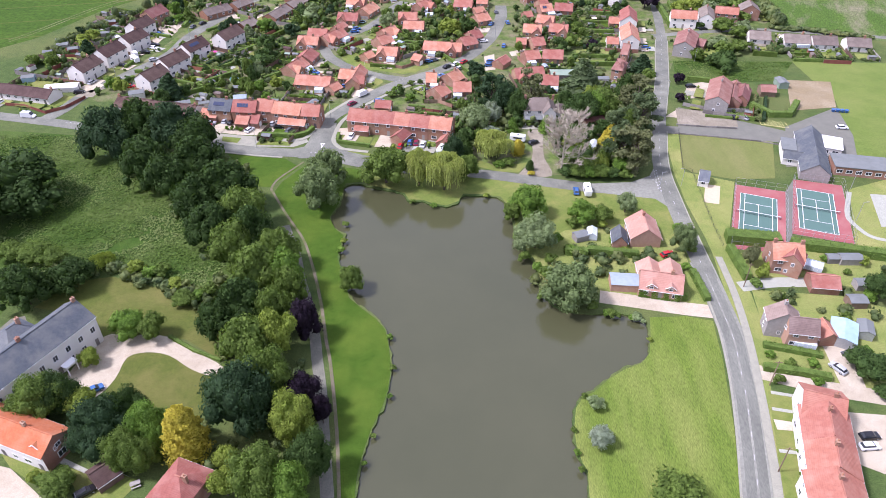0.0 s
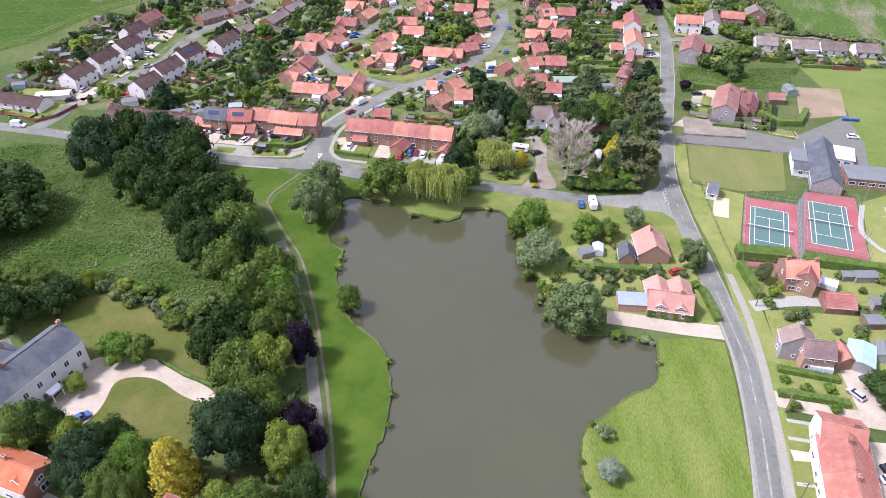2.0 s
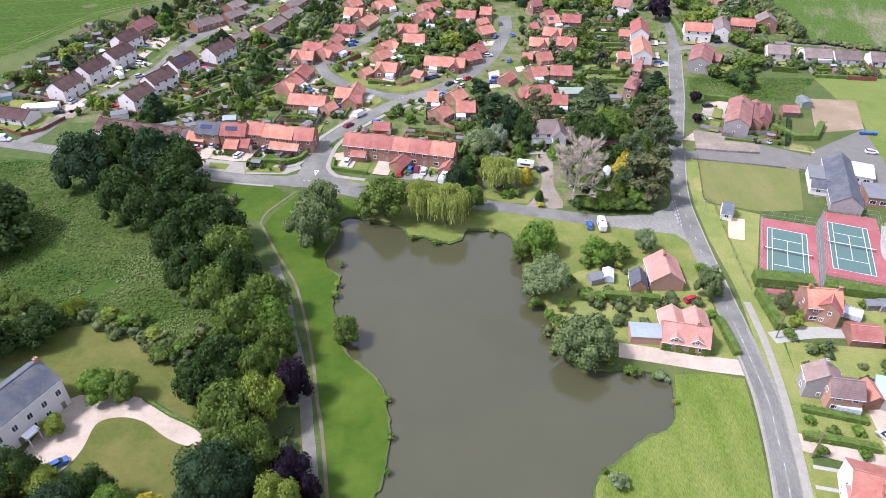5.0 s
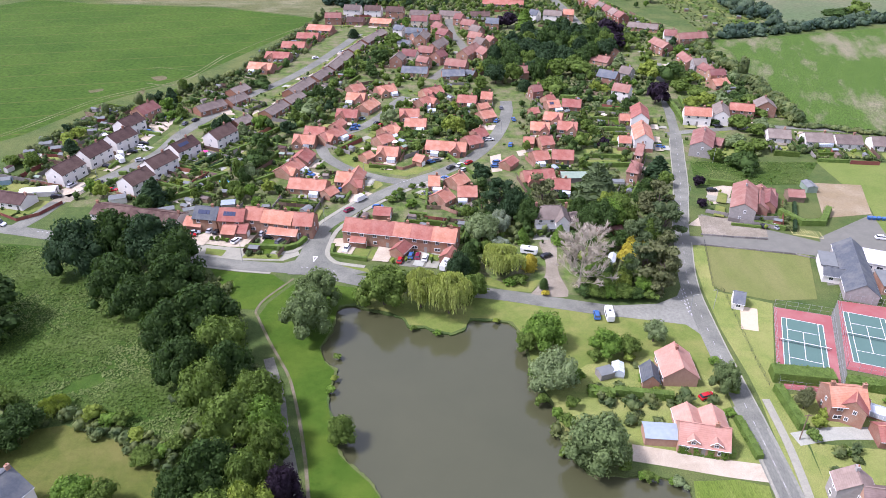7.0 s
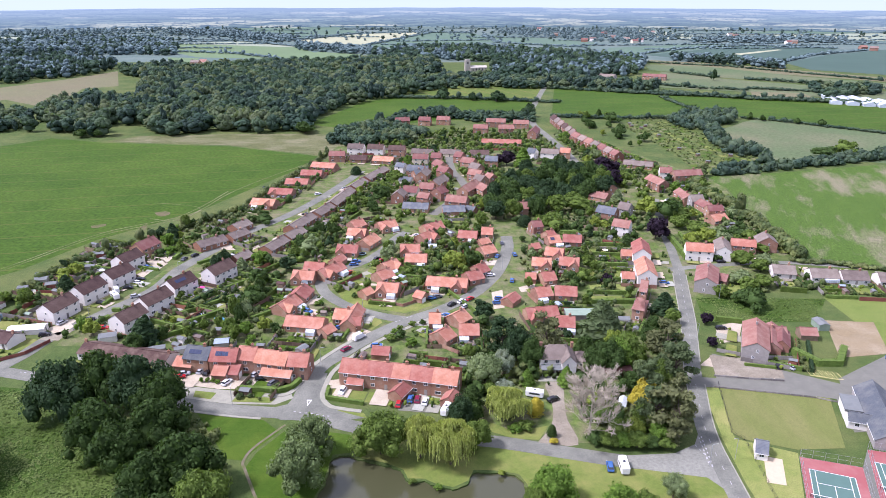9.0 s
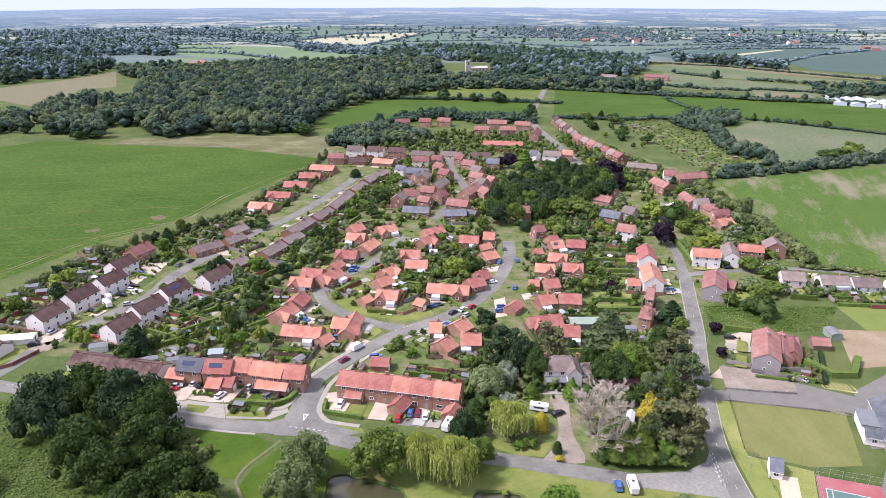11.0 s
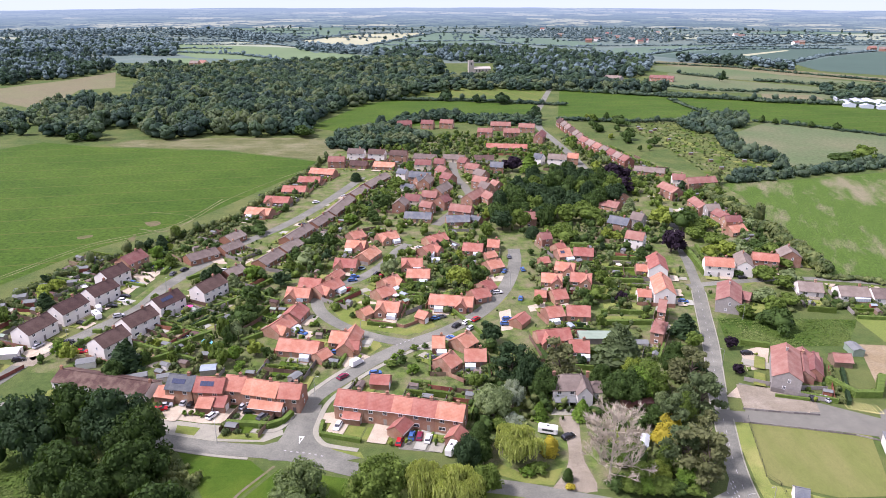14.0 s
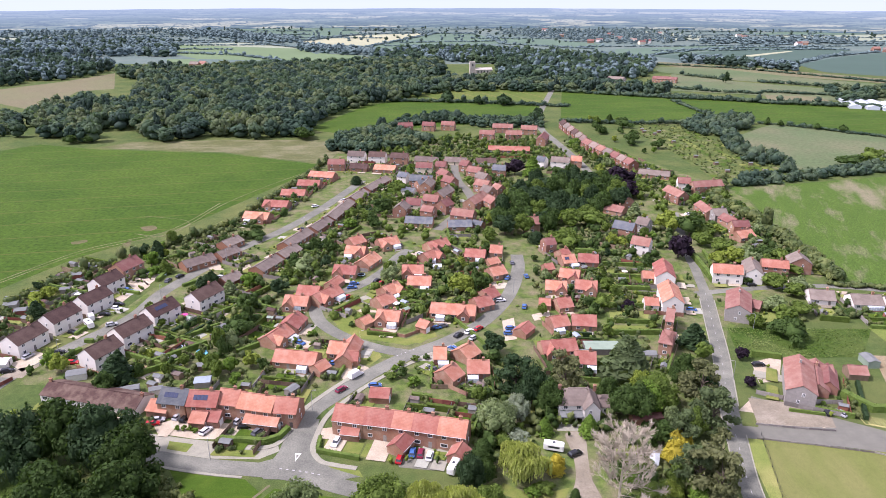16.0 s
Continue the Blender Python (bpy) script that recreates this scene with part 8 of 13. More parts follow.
building(127.4, 543.5, -76.0, 9.4, 7.6, 5.0, 7.8, "dark_brick", "red_tile", "brick terraced house with a dull weathered roof", "terraced_house", "house")
building(138.1, 521.5, -23.3, 20.6, 8.0, 2.5, 5.0, "brick", "grey_tile", "red brick house among tall garden trees", "house", "house")
building(148.3, 491.5, -10.3, 8.1, 7.6, 5.0, 7.8, "render", "red_tile", "white rendered house among tall garden trees", "house", "house")
building(160.0, 484.2, 12.6, 20.1, 7.6, 5.0, 7.8, "brick", "red_tile", "red brick house among tall garden trees", "house", "house")
building(135.1, 465.5, -72.7, 16.7, 7.6, 5.0, 7.8, "brick", "red_tile", "red brick house among tall garden trees", "house", "house")
building(142.2, 434.3, -85.2, 16.1, 6.6, 4.9, 7.2, "brick", "red_tile", "red brick house among tall garden trees", "house", "house")
building(145.9, 424.8, 8.4, 7.8, 7.6, 5.0, 7.8, "stone", "grey_tile", "stone house among tall garden trees", "house", "house")
building(147.6, 413.0, -75.9, 11.7, 6.6, 4.9, 7.2, "brick", "red_tile", "red brick house among tall garden trees", "house", "house")
building(149.7, 405.8, 6.6, 8.9, 6.6, 4.9, 7.2, "brick", "red_tile", "red brick house among tall garden trees", "house", "house")
building(148.3, 396.6, 22.5, 9.9, 8.0, 2.5, 5.0, "brick", "pantile", "red brick house among tall garden trees", "house", "house")
building(100.9, 451.8, -72.9, 9.2, 7.6, 5.0, 7.8, "brick", "slate", "red brick house among tall garden trees", "house", "house")
building(93.2, 440.3, -37.6, 11.4, 8.0, 2.5, 5.0, "brick", "red_tile", "red brick house among tall garden trees", "house", "house")
building(89.0, 401.2, -32.7, 10.8, 7.6, 5.0, 7.8, "brick", "slate", "red brick house among tall garden trees", "house", "house")
building(100.7, 408.3, -37.1, 6.7, 7.6, 5.0, 7.8, "stone", "grey_tile", "stone house among tall garden trees", "house", "house")
building(91.5, 377.7, -28.6, 9.0, 7.6, 5.0, 7.8, "render", "red_tile", "white rendered house among tall garden trees", "house", "house")
building(41.5, 409.2, 7.5, 8.1, 8.0, 5.1, 7.9, "brick", "red_tile", "red brick house among tall garden trees", "house", "house")
building(46.6, 378.0, 18.3, 5.6, 6.6, 4.9, 7.2, "brick", "red_tile", "red brick house among tall garden trees", "house", "house")

# ---- newer brick estate ----
building(-21.5, 443.3, -15.2, 9.1, 7.6, 5.0, 7.8, "cream", "red_tile", "cream rendered estate house with a red tiled roof", "house", "house")
building(-28.3, 435.0, 77.7, 9.5, 7.6, 5.0, 7.8, "brick", "grey_tile", "red brick estate house with a grey tiled roof", "house", "house")
building(-11.7, 450.7, -15.6, 9.2, 7.6, 5.0, 7.8, "brick", "red_tile", "red brick estate house with a red tiled roof", "house", "house")
building(-5.0, 465.0, 66.8, 17.4, 7.6, 5.0, 7.8, "brick", "grey_tile", "red brick estate house with a grey tiled roof", "house", "house")
building(-17.5, 417.8, -7.8, 15.0, 8.0, 2.5, 5.0, "brick", "slate", "red brick estate house with a dark slate roof", "house", "house")
building(-26.5, 480.2, -18.7, 8.6, 5.5, 2.3, 4.0, "render", "slate", "white rendered estate house with a dark slate roof", "house", "house")
building(-19.1, 496.1, -11.8, 14.6, 7.6, 5.0, 7.8, "brick", "slate", "red brick estate house with a dark slate roof", "house", "house")
building(-15.2, 485.0, 77.4, 13.4, 7.6, 5.0, 7.8, "brick", "grey_tile", "red brick estate house with a grey tiled roof", "house", "house")
building(-6.8, 534.7, -13.5, 7.5, 7.6, 5.0, 7.8, "brick", "red_tile", "red brick estate house with a red tiled roof", "house", "house")
building(16.2, 519.3, -29.4, 10.1, 7.6, 5.0, 7.8, "brick", "red_tile", "red brick estate house with a red tiled roof", "house", "house")
building(33.0, 524.4, -10.5, 9.1, 7.6, 5.0, 7.8, "brick", "slate", "red brick estate house with a dark slate roof", "house", "house")
building(20.1, 484.4, -35.4, 9.9, 7.6, 5.0, 7.8, "brick", "red_tile", "red brick estate house with a red tiled roof", "house", "house")
building(14.2, 450.9, 62.6, 19.7, 7.6, 5.0, 7.8, "brick", "red_tile", "red brick estate house with a red tiled roof", "house", "house")
building(6.3, 422.7, -20.0, 12.7, 7.6, 5.0, 7.8, "brick", "red_tile", "red brick estate house with a red tiled roof", "house", "house")
building(4.1, 412.2, 4.8, 12.7, 8.0, 2.5, 5.0, "brick", "slate", "red brick estate house with a dark slate roof", "house", "house")
building(14.1, 414.3, -30.6, 6.0, 5.5, 2.3, 4.0, "brick", "slate", "red brick estate house with a dark slate roof", "house", "house")
building(29.2, 476.8, -54.8, 6.8, 6.6, 4.9, 7.2, "brick", "red_tile", "red brick estate house with a red tiled roof", "house", "house")
building(-4.2, 510.2, -60.7, 11.0, 7.6, 5.0, 7.8, "brick", "red_tile", "red brick estate house with a red tiled roof", "house", "house")
building(-1.0, 493.1, -43.6, 8.7, 7.6, 5.0, 7.8, "brick", "red_tile", "red brick estate house with a red tiled roof", "house", "house")
building(20.9, 502.4, -45.4, 8.7, 7.6, 5.0, 7.8, "brick", "grey_tile", "red brick estate house with a grey tiled roof", "house", "house")
building(23.6, 447.7, -64.0, 9.6, 7.6, 5.0, 7.8, "brick", "red_tile", "red brick estate house with a red tiled roof", "house", "house")
building(-19.2, 484.2, 32.2, 5.5, 7.6, 5.0, 7.8, "brick", "slate", "red brick estate house with a dark slate roof", "house", "house")
building(-3.9, 441.5, 52.5, 7.6, 7.6, 5.0, 7.8, "brick", "red_tile", "red brick estate house with a red tiled roof", "house", "house")
building(10.2, 537.4, -32.5, 6.6, 7.6, 5.0, 7.8, "brick", "red_tile", "red brick estate house with a red tiled roof", "house", "house")
building(-12.9, 430.7, -27.3, 7.4, 6.6, 4.9, 7.2, "brick", "red_tile", "red brick estate house with a red tiled roof", "house", "house")
building(22.4, 470.4, -45.4, 7.6, 7.6, 5.0, 7.8, "brick", "grey_tile", "red brick estate house with a grey tiled roof", "house", "house")
building(-31.2, 506.2, -26.5, 7.0, 6.6, 4.9, 7.2, "render", "slate", "white rendered estate house with a dark slate roof", "house", "house")

# ---- pantiled estate ----
building(-53.3, 269.7, -9.7, 14.9, 8.0, 2.5, 5.0, "brick", "pantile", "red brick bungalow with an orange pantile roof", "bungalow", "house", chimneys=1)
building(-44.7, 264.1, 53.3, 5.1, 5.5, 2.3, 4.0, "brick", "pantile", "brick garage with an orange pantile roof", "garage", "garage", chimneys=0, windows=False, garage=1)
building(-39.6, 276.1, -10.4, 7.3, 8.0, 2.5, 5.0, "brick", "pantile", "red brick bungalow with an orange pantile roof", "bungalow", "house", chimneys=1)
building(-64.0, 285.1, 64.3, 10.7, 8.0, 2.5, 5.0, "brick", "pantile", "red brick bungalow with an orange pantile roof", "bungalow", "house", chimneys=1)
building(-60.5, 296.1, 77.5, 9.6, 8.0, 2.5, 5.0, "brick", "pantile", "red brick bungalow with an orange pantile roof", "bungalow", "house", chimneys=1)
building(-62.4, 314.8, -6.6, 9.9, 8.0, 2.5, 5.0, "brick", "pantile", "red brick bungalow with an orange pantile roof", "bungalow", "house", chimneys=1)
building(-59.4, 324.5, -7.5, 9.3, 8.0, 2.5, 5.0, "brick", "pantile", "red brick bungalow with an orange pantile roof", "bungalow", "house", chimneys=1)
building(-52.3, 320.9, 54.7, 13.5, 8.0, 2.5, 5.0, "brick", "pantile", "red brick bungalow with an orange pantile roof", "bungalow", "house", chimneys=1)
building(-50.8, 334.4, 66.5, 7.9, 5.5, 2.3, 4.0, "brick", "pantile", "brick garage with an orange pantile roof", "garage", "garage", chimneys=0, windows=False, garage=1)
building(-47.5, 347.3, -7.7, 10.4, 8.0, 2.5, 5.0, "brick", "pantile", "red brick bungalow with an orange pantile roof", "bungalow", "house", chimneys=1)
building(-39.0, 359.3, 66.2, 11.8, 8.0, 2.5, 5.0, "brick", "pantile", "red brick bungalow with an orange pantile roof", "bungalow", "house", chimneys=1)
building(-45.9, 372.0, -9.5, 9.8, 8.0, 2.5, 5.0, "brick", "pantile", "red brick bungalow with an orange pantile roof", "bungalow", "house", chimneys=1)
building(-28.1, 315.8, 44.5, 7.6, 8.0, 2.5, 5.0, "brick", "pantile", "red brick bungalow with an orange pantile roof", "bungalow", "house", chimneys=1)
building(-26.2, 326.5, 47.4, 8.6, 8.0, 2.5, 5.0, "brick", "pantile", "red brick bungalow with an orange pantile roof", "bungalow", "house", chimneys=1)
building(-24.6, 301.7, -9.8, 9.2, 8.0, 2.5, 5.0, "brick", "pantile", "red brick bungalow with an orange pantile roof", "bungalow", "house", chimneys=1)
building(-33.7, 298.0, 49.3, 4.8, 5.5, 2.3, 4.0, "brick", "pantile", "brick garage with an orange pantile roof", "garage", "garage", chimneys=0, windows=False, garage=1)
building(-17.7, 348.2, 0.2, 9.6, 8.0, 2.5, 5.0, "brick", "pantile", "red brick bungalow with an orange pantile roof", "bungalow", "house", chimneys=1)
building(-14.2, 335.3, -3.6, 10.1, 8.0, 2.5, 5.0, "brick", "pantile", "red brick bungalow with an orange pantile roof", "bungalow", "house", chimneys=1)
building(-10.4, 366.1, 48.5, 9.7, 8.0, 2.5, 5.0, "brick", "pantile", "red brick bungalow with an orange pantile roof", "bungalow", "house", chimneys=1)
building(-10.8, 295.0, -33.6, 4.6, 5.5, 2.3, 4.0, "brick", "pantile", "brick garage with an orange pantile roof", "garage", "garage", chimneys=0, windows=False, garage=1)
building(-4.8, 272.9, 0.2, 4.5, 8.0, 2.5, 5.0, "brick", "pantile", "red brick bungalow with an orange pantile roof", "bungalow", "house", chimneys=1)
building(10.9, 368.1, -9.4, 9.7, 8.0, 2.5, 5.0, "brick", "pantile", "red brick bungalow with an orange pantile roof", "bungalow", "house", chimneys=1)
building(21.1, 373.5, -7.9, 5.9, 8.0, 2.5, 5.0, "brick", "pantile", "red brick bungalow with an orange pantile roof", "bungalow", "house", chimneys=1)
building(18.2, 359.1, 31.5, 5.9, 5.5, 2.3, 4.0, "brick", "pantile", "brick garage with an orange pantile roof", "garage", "garage", chimneys=0, windows=False, garage=1)
building(19.1, 346.5, 29.2, 7.4, 8.0, 2.5, 5.0, "brick", "pantile", "red brick bungalow with an orange pantile roof", "bungalow", "house", chimneys=1)
building(14.3, 322.6, 42.1, 6.5, 8.0, 2.5, 5.0, "brick", "pantile", "red brick bungalow with an orange pantile roof", "bungalow", "house", chimneys=1)
building(11.3, 314.5, 28.6, 7.4, 8.0, 2.5, 5.0, "brick", "pantile", "red brick bungalow with an orange pantile roof", "bungalow", "house", chimneys=1)
building(0.1, 307.3, -8.9, 17.6, 8.0, 2.5, 5.0, "brick", "pantile", "red brick bungalow with an orange pantile roof", "bungalow", "house", chimneys=1)
building(43.0, 352.4, 19.7, 4.4, 5.5, 2.3, 4.0, "brick", "pantile", "brick garage with an orange pantile roof", "garage", "garage", chimneys=0, windows=False, garage=1)
building(52.4, 368.7, 30.1, 4.9, 8.0, 2.5, 5.0, "brick", "pantile", "red brick bungalow with an orange pantile roof", "bungalow", "house", chimneys=1)
building(53.1, 361.2, 14.3, 6.4, 8.0, 2.5, 5.0, "brick", "pantile", "red brick bungalow with an orange pantile roof", "bungalow", "house", chimneys=0, solar=1)
building(62.9, 362.0, -9.4, 9.3, 8.0, 2.5, 5.0, "brick", "pantile", "red brick bungalow with an orange pantile roof", "bungalow", "house", chimneys=1)
building(51.4, 343.4, -18.5, 8.7, 8.0, 2.5, 5.0, "brick", "pantile", "red brick bungalow with an orange pantile roof", "bungalow", "house", chimneys=0)
building(43.4, 330.6, -8.3, 8.8, 8.0, 2.5, 5.0, "brick", "pantile", "red brick bungalow with an orange pantile roof", "bungalow", "house", chimneys=1)
building(56.2, 331.0, -12.3, 9.0, 8.0, 2.5, 5.0, "brick", "pantile", "red brick bungalow with an orange pantile roof", "bungalow", "house", chimneys=1)
building(36.6, 314.8, -7.0, 4.7, 5.5, 2.3, 4.0, "brick", "pantile", "brick garage with an orange pantile roof", "garage", "garage", chimneys=0, windows=False, garage=1)
building(43.6, 313.7, 16.8, 6.1, 8.0, 2.5, 5.0, "brick", "pantile", "red brick bungalow with an orange pantile roof", "bungalow", "house", chimneys=1)
building(39.2, 297.4, 18.0, 6.8, 8.0, 2.5, 5.0, "brick", "pantile", "red brick bungalow with an orange pantile roof", "bungalow", "house", chimneys=1)
building(49.1, 298.0, -6.5, 9.0, 8.0, 2.5, 5.0, "brick", "pantile", "red brick bungalow with an orange pantile roof", "bungalow", "house", chimneys=0)
building(25.9, 291.9, 55.9, 7.2, 5.5, 2.3, 4.0, "brick", "pantile", "brick garage with an orange pantile roof", "garage", "garage", chimneys=0, windows=False, garage=1)
building(36.3, 278.2, 10.7, 12.5, 8.0, 2.5, 5.0, "brick", "pantile", "red brick bungalow with an orange pantile roof", "bungalow", "house", chimneys=0)
building(44.3, 270.1, -6.7, 7.1, 8.0, 2.5, 5.0, "brick", "pantile", "red brick bungalow with an orange pantile roof", "bungalow", "house", chimneys=1)
building(4.0, 273.9, 49.1, 7.0, 8.0, 2.5, 5.0, "brick", "pantile", "red brick bungalow with an orange pantile roof", "bungalow", "house", chimneys=1)
building(7.8, 263.7, 0.2, 7.4, 8.0, 2.5, 5.0, "brick", "pantile", "red brick bungalow with an orange pantile roof", "bungalow", "house", chimneys=1)
building(-1.7, 259.7, 51.0, 6.1, 8.0, 2.5, 5.0, "brick", "pantile", "red brick bungalow with an orange pantile roof", "bungalow", "house", chimneys=1)
building(-23.1, 248.2, -6.4, 6.2, 5.5, 2.3, 4.0, "brick", "pantile", "brick garage with an orange pantile roof", "garage", "garage", chimneys=0, windows=False, garage=1)
building(-32.1, 384.1, 31.3, 10.3, 8.0, 2.5, 5.0, "brick", "pantile", "red brick bungalow with an orange pantile roof", "bungalow", "house", chimneys=1)
building(-7.7, 380.7, 36.9, 11.6, 8.0, 2.5, 5.0, "brick", "pantile", "red brick bungalow with an orange pantile roof", "bungalow", "house", chimneys=1)
building(-48.1, 385.8, 43.3, 7.8, 8.0, 2.5, 5.0, "brick", "pantile", "red brick bungalow with an orange pantile roof", "bungalow", "house", chimneys=1)
building(-36.3, 274.3, 82.0, 15.2, 6, 2.5, 5.0, "brick", "pantile", "red brick bungalow with a white boarded gable", "bungalow", "house", chimneys=0)

# ---- brick terraces by the pond road ----
building(-83.4, 241.3, -8.9, 8.8, 8.0, 5.1, 7.9, "brick", "slate", "two-storey red brick terraced house with an orange pantile roof", "terraced_house", "house", solar=1, group="brick terrace")
building(-74.3, 240.0, -4.1, 9.1, 8.0, 5.1, 7.9, "brick", "pantile", "two-storey red brick terraced house with an orange pantile roof", "terraced_house", "house", solar=1, group="brick terrace")
building(-66.8, 240.9, -9.1, 6.4, 8.0, 5.1, 7.9, "brick", "pantile", "two-storey red brick terraced house with an orange pantile roof", "terraced_house", "house", group="brick terrace")
building(-57.8, 238.2, -12.1, 11.0, 8.0, 5.1, 7.9, "brick", "pantile", "two-storey red brick terraced house with an orange pantile roof", "terraced_house", "house", group="brick terrace")
building(-48.9, 236.7, -5.4, 6.8, 8.0, 5.1, 7.9, "brick", "pantile", "two-storey red brick terraced house with an orange pantile roof", "terraced_house", "house", group="brick terrace")
building(-29.9, 232.6, -12.1, 9.0, 8.0, 5.1, 7.9, "brick", "pantile", "two-storey red brick terraced house with an orange pantile roof", "terraced_house", "house", group="brick terrace")
building(-21.3, 230.9, -10.3, 8.6, 8.0, 5.1, 7.9, "brick", "pantile", "two-storey red brick terraced house with an orange pantile roof", "terraced_house", "house", group="brick terrace")
building(-14.4, 229.5, -12.6, 5.6, 8.0, 5.1, 7.9, "brick", "pantile", "two-storey red brick terraced house with an orange pantile roof", "terraced_house", "house", group="brick terrace")
building(-8.0, 228.0, -13.7, 7.6, 8.0, 5.1, 7.9, "brick", "pantile", "two-storey red brick terraced house with an orange pantile roof", "terraced_house", "house", group="brick terrace")
building(-0.4, 226.2, -12.9, 8.0, 8.0, 5.1, 7.9, "brick", "pantile", "two-storey red brick terraced house with an orange pantile roof", "terraced_house", "house", group="brick terrace")
building(-55.8, 234.6, -10.2, 10.5, 6.5, 2.3, 4.0, "brick", "pantile", "single-storey brick annexe with a pantile roof", "garage", "garage", chimneys=0, windows=False, garage=1)
building(-70.8, 235.8, -7.0, 5.1, 6.5, 2.3, 4.0, "brick", "pantile", "single-storey brick annexe with a pantile roof", "garage", "garage", chimneys=0, windows=False, garage=1)
building(-29.4, 229.8, -9.7, 5.3, 6.5, 2.3, 4.0, "brick", "pantile", "single-storey brick annexe with a pantile roof", "garage", "garage", chimneys=0, windows=False, garage=1)
building(-88.2, 240.7, -11.4, 6.7, 6.5, 2.3, 4.0, "brick", "pantile", "single-storey brick annexe with a pantile roof", "garage", "garage", chimneys=0, windows=False, garage=1)
building(-74.5, 235.1, -7.2, 4.9, 6.5, 2.3, 4.0, "brick", "pantile", "single-storey brick annexe with a pantile roof", "garage", "garage", chimneys=0, windows=False, garage=1)
building(-15.2, 223.0, 62.9, 6.4, 5, 2.3, 4.0, "brick", "pantile", "single-storey brick garage with a white door", "garage", "garage", chimneys=0, windows=False, garage=1)
building(0.8, 218.8, 68.0, 5.3, 5, 2.3, 4.0, "brick", "pantile", "single-storey brick garage with a pantile roof", "garage", "garage", chimneys=0, windows=False, garage=1)
building(-110.3, 246.2, -14.2, 34.1, 9, 2.6, 4.6, "render", "mossy_tile", "long low white terrace with a mossy brown roof", "bungalow_terrace", "house", chimneys=2)

# ---- white villa ----
villa = building(36.4, 242.0, 0.2, 11.6, 8.4, 5.0, 8.0, "render", "grey_tile", "white two-storey villa with a grey-brown hipped roof", "house", "house", hip=0.8, chimneys=2)
building(39.9, 239.4, -89.2, 8.4, 4.6, 4.9, 7.4, "render", "grey_tile", "", "wing", "house", join=villa, chimneys=0)
building(45.2, 243.2, -3.2, 6.0, 6.4, 2.9, 4.8, "render", "grey_tile", "", "wing", "house", join=villa, chimneys=0, hip=0.7)
_bm = bmesh.new()
_v = [_bm.verts.new((x, y, z + k)) for k in (0, 0.1) for x, y, z in ((-5.6, -4.15, 3.0), (1.1, -4.15, 3.0), (1.1, -7.0, 2.4), (-5.6, -7.0, 2.4))]
bm_faces(_bm, _v, ((3, 2, 1, 0), (4, 5, 6, 7), (0, 1, 5, 4), (1, 2, 6, 5), (2, 3, 7, 6), (3, 0, 4, 7)))
_r = part("veranda_roof", _bm, M["felt"], villa, "grey lean-to veranda roof")
for _x in (-5.3, -3.2, -1.1, 0.9):
    _bm = bmesh.new()
    box(_bm, _x - 0.08, -6.9, 0, _x + 0.08, -6.74, 2.45)
    part("post", _bm, M["white"], _r)
patch("terrace", 34.0, 233.5, 0.0, 9.0, 3.2, "pavement", "paved terrace in front of the villa", "patio")

# ---- terrace and houses beside the main road ----
building(91.9, 342.0, 79.5, 15.8, 8, 5.1, 7.9, "render", "pantile", "white-gabled terraced house with an orange roof", "terraced_house", "house")
building(87.2, 317.1, 81.4, 17.1, 8, 5.1, 7.9, "render", "pantile", "white-gabled terraced house with an orange roof", "terraced_house", "house")
building(81.4, 297.8, -20.7, 3.0, 11, 5.0, 7.8, "brick", "red_tile", "red brick house beside the road", "house", "house")
building(75.1, 280.3, -24.8, 4.4, 10, 5.0, 7.8, "brick", "red_tile", "red brick house with a hipped red roof", "house", "house", hip=0.8)
building(85.9, 342.7, -6.2, 6.2, 6.0, 2.4, 4.4, "brick", "pantile", "low brick outhouse with a pantile roof", "outhouse", "shed")
building(79.1, 315.2, -5.9, 5.5, 6.0, 2.4, 4.4, "render", "pantile", "low white outhouse with a pantile roof", "outhouse", "shed")
building(119.4, 342.5, -9.7, 12.4, 7, 5.0, 7.8, "render", "pantile", "long white cottage with an orange pantile roof", "house", "house")
building(143.2, 349.6, -15.2, 11.1, 7, 4.9, 7.2, "brick", "pantile", "brick cottage with an orange pantile roof", "house", "house")
building(132.0, 346.0, 74.7, 15.0, 7, 4.9, 7.2, "render", "grey_tile", "white gabled cottage with a grey roof", "house", "house")
building(156.5, 354.8, 78.7, 9.3, 9, 5.0, 7.8, "brick", "grey_tile", "red brick house with a brown gabled roof", "house", "house")
barn = building(111.9, 310.6, 68.0, 18.7, 9, 4.9, 7.2, "stone", "red_tile", "old stone barn house with a weathered red roof", "house", "house")
building(118.7, 313.6, -34.5, 7.1, 6.0, 2.4, 4.4, "brick", "red_tile", "", "wing", "house", join=barn, chimneys=0)
building(150.0, 321.9, -10.8, 9.6, 9, 2.5, 5.0, "render", "grey_tile", "pale bungalow with a grey tiled roof", "bungalow", "house")
building(165.4, 317.4, -5.6, 11.7, 9, 2.5, 5.0, "render", "grey_tile", "pale bungalow with a grey tiled roof", "bungalow", "house")
building(177.5, 315.1, -5.8, 11.1, 9, 2.5, 5.0, "render", "grey_tile", "pale bungalow with a grey tiled roof", "bungalow", "house")
building(192.2, 312.6, -9.1, 10.6, 9, 2.5, 5.0, "render", "grey_tile", "pale bungalow with a grey tiled roof", "bungalow", "house")
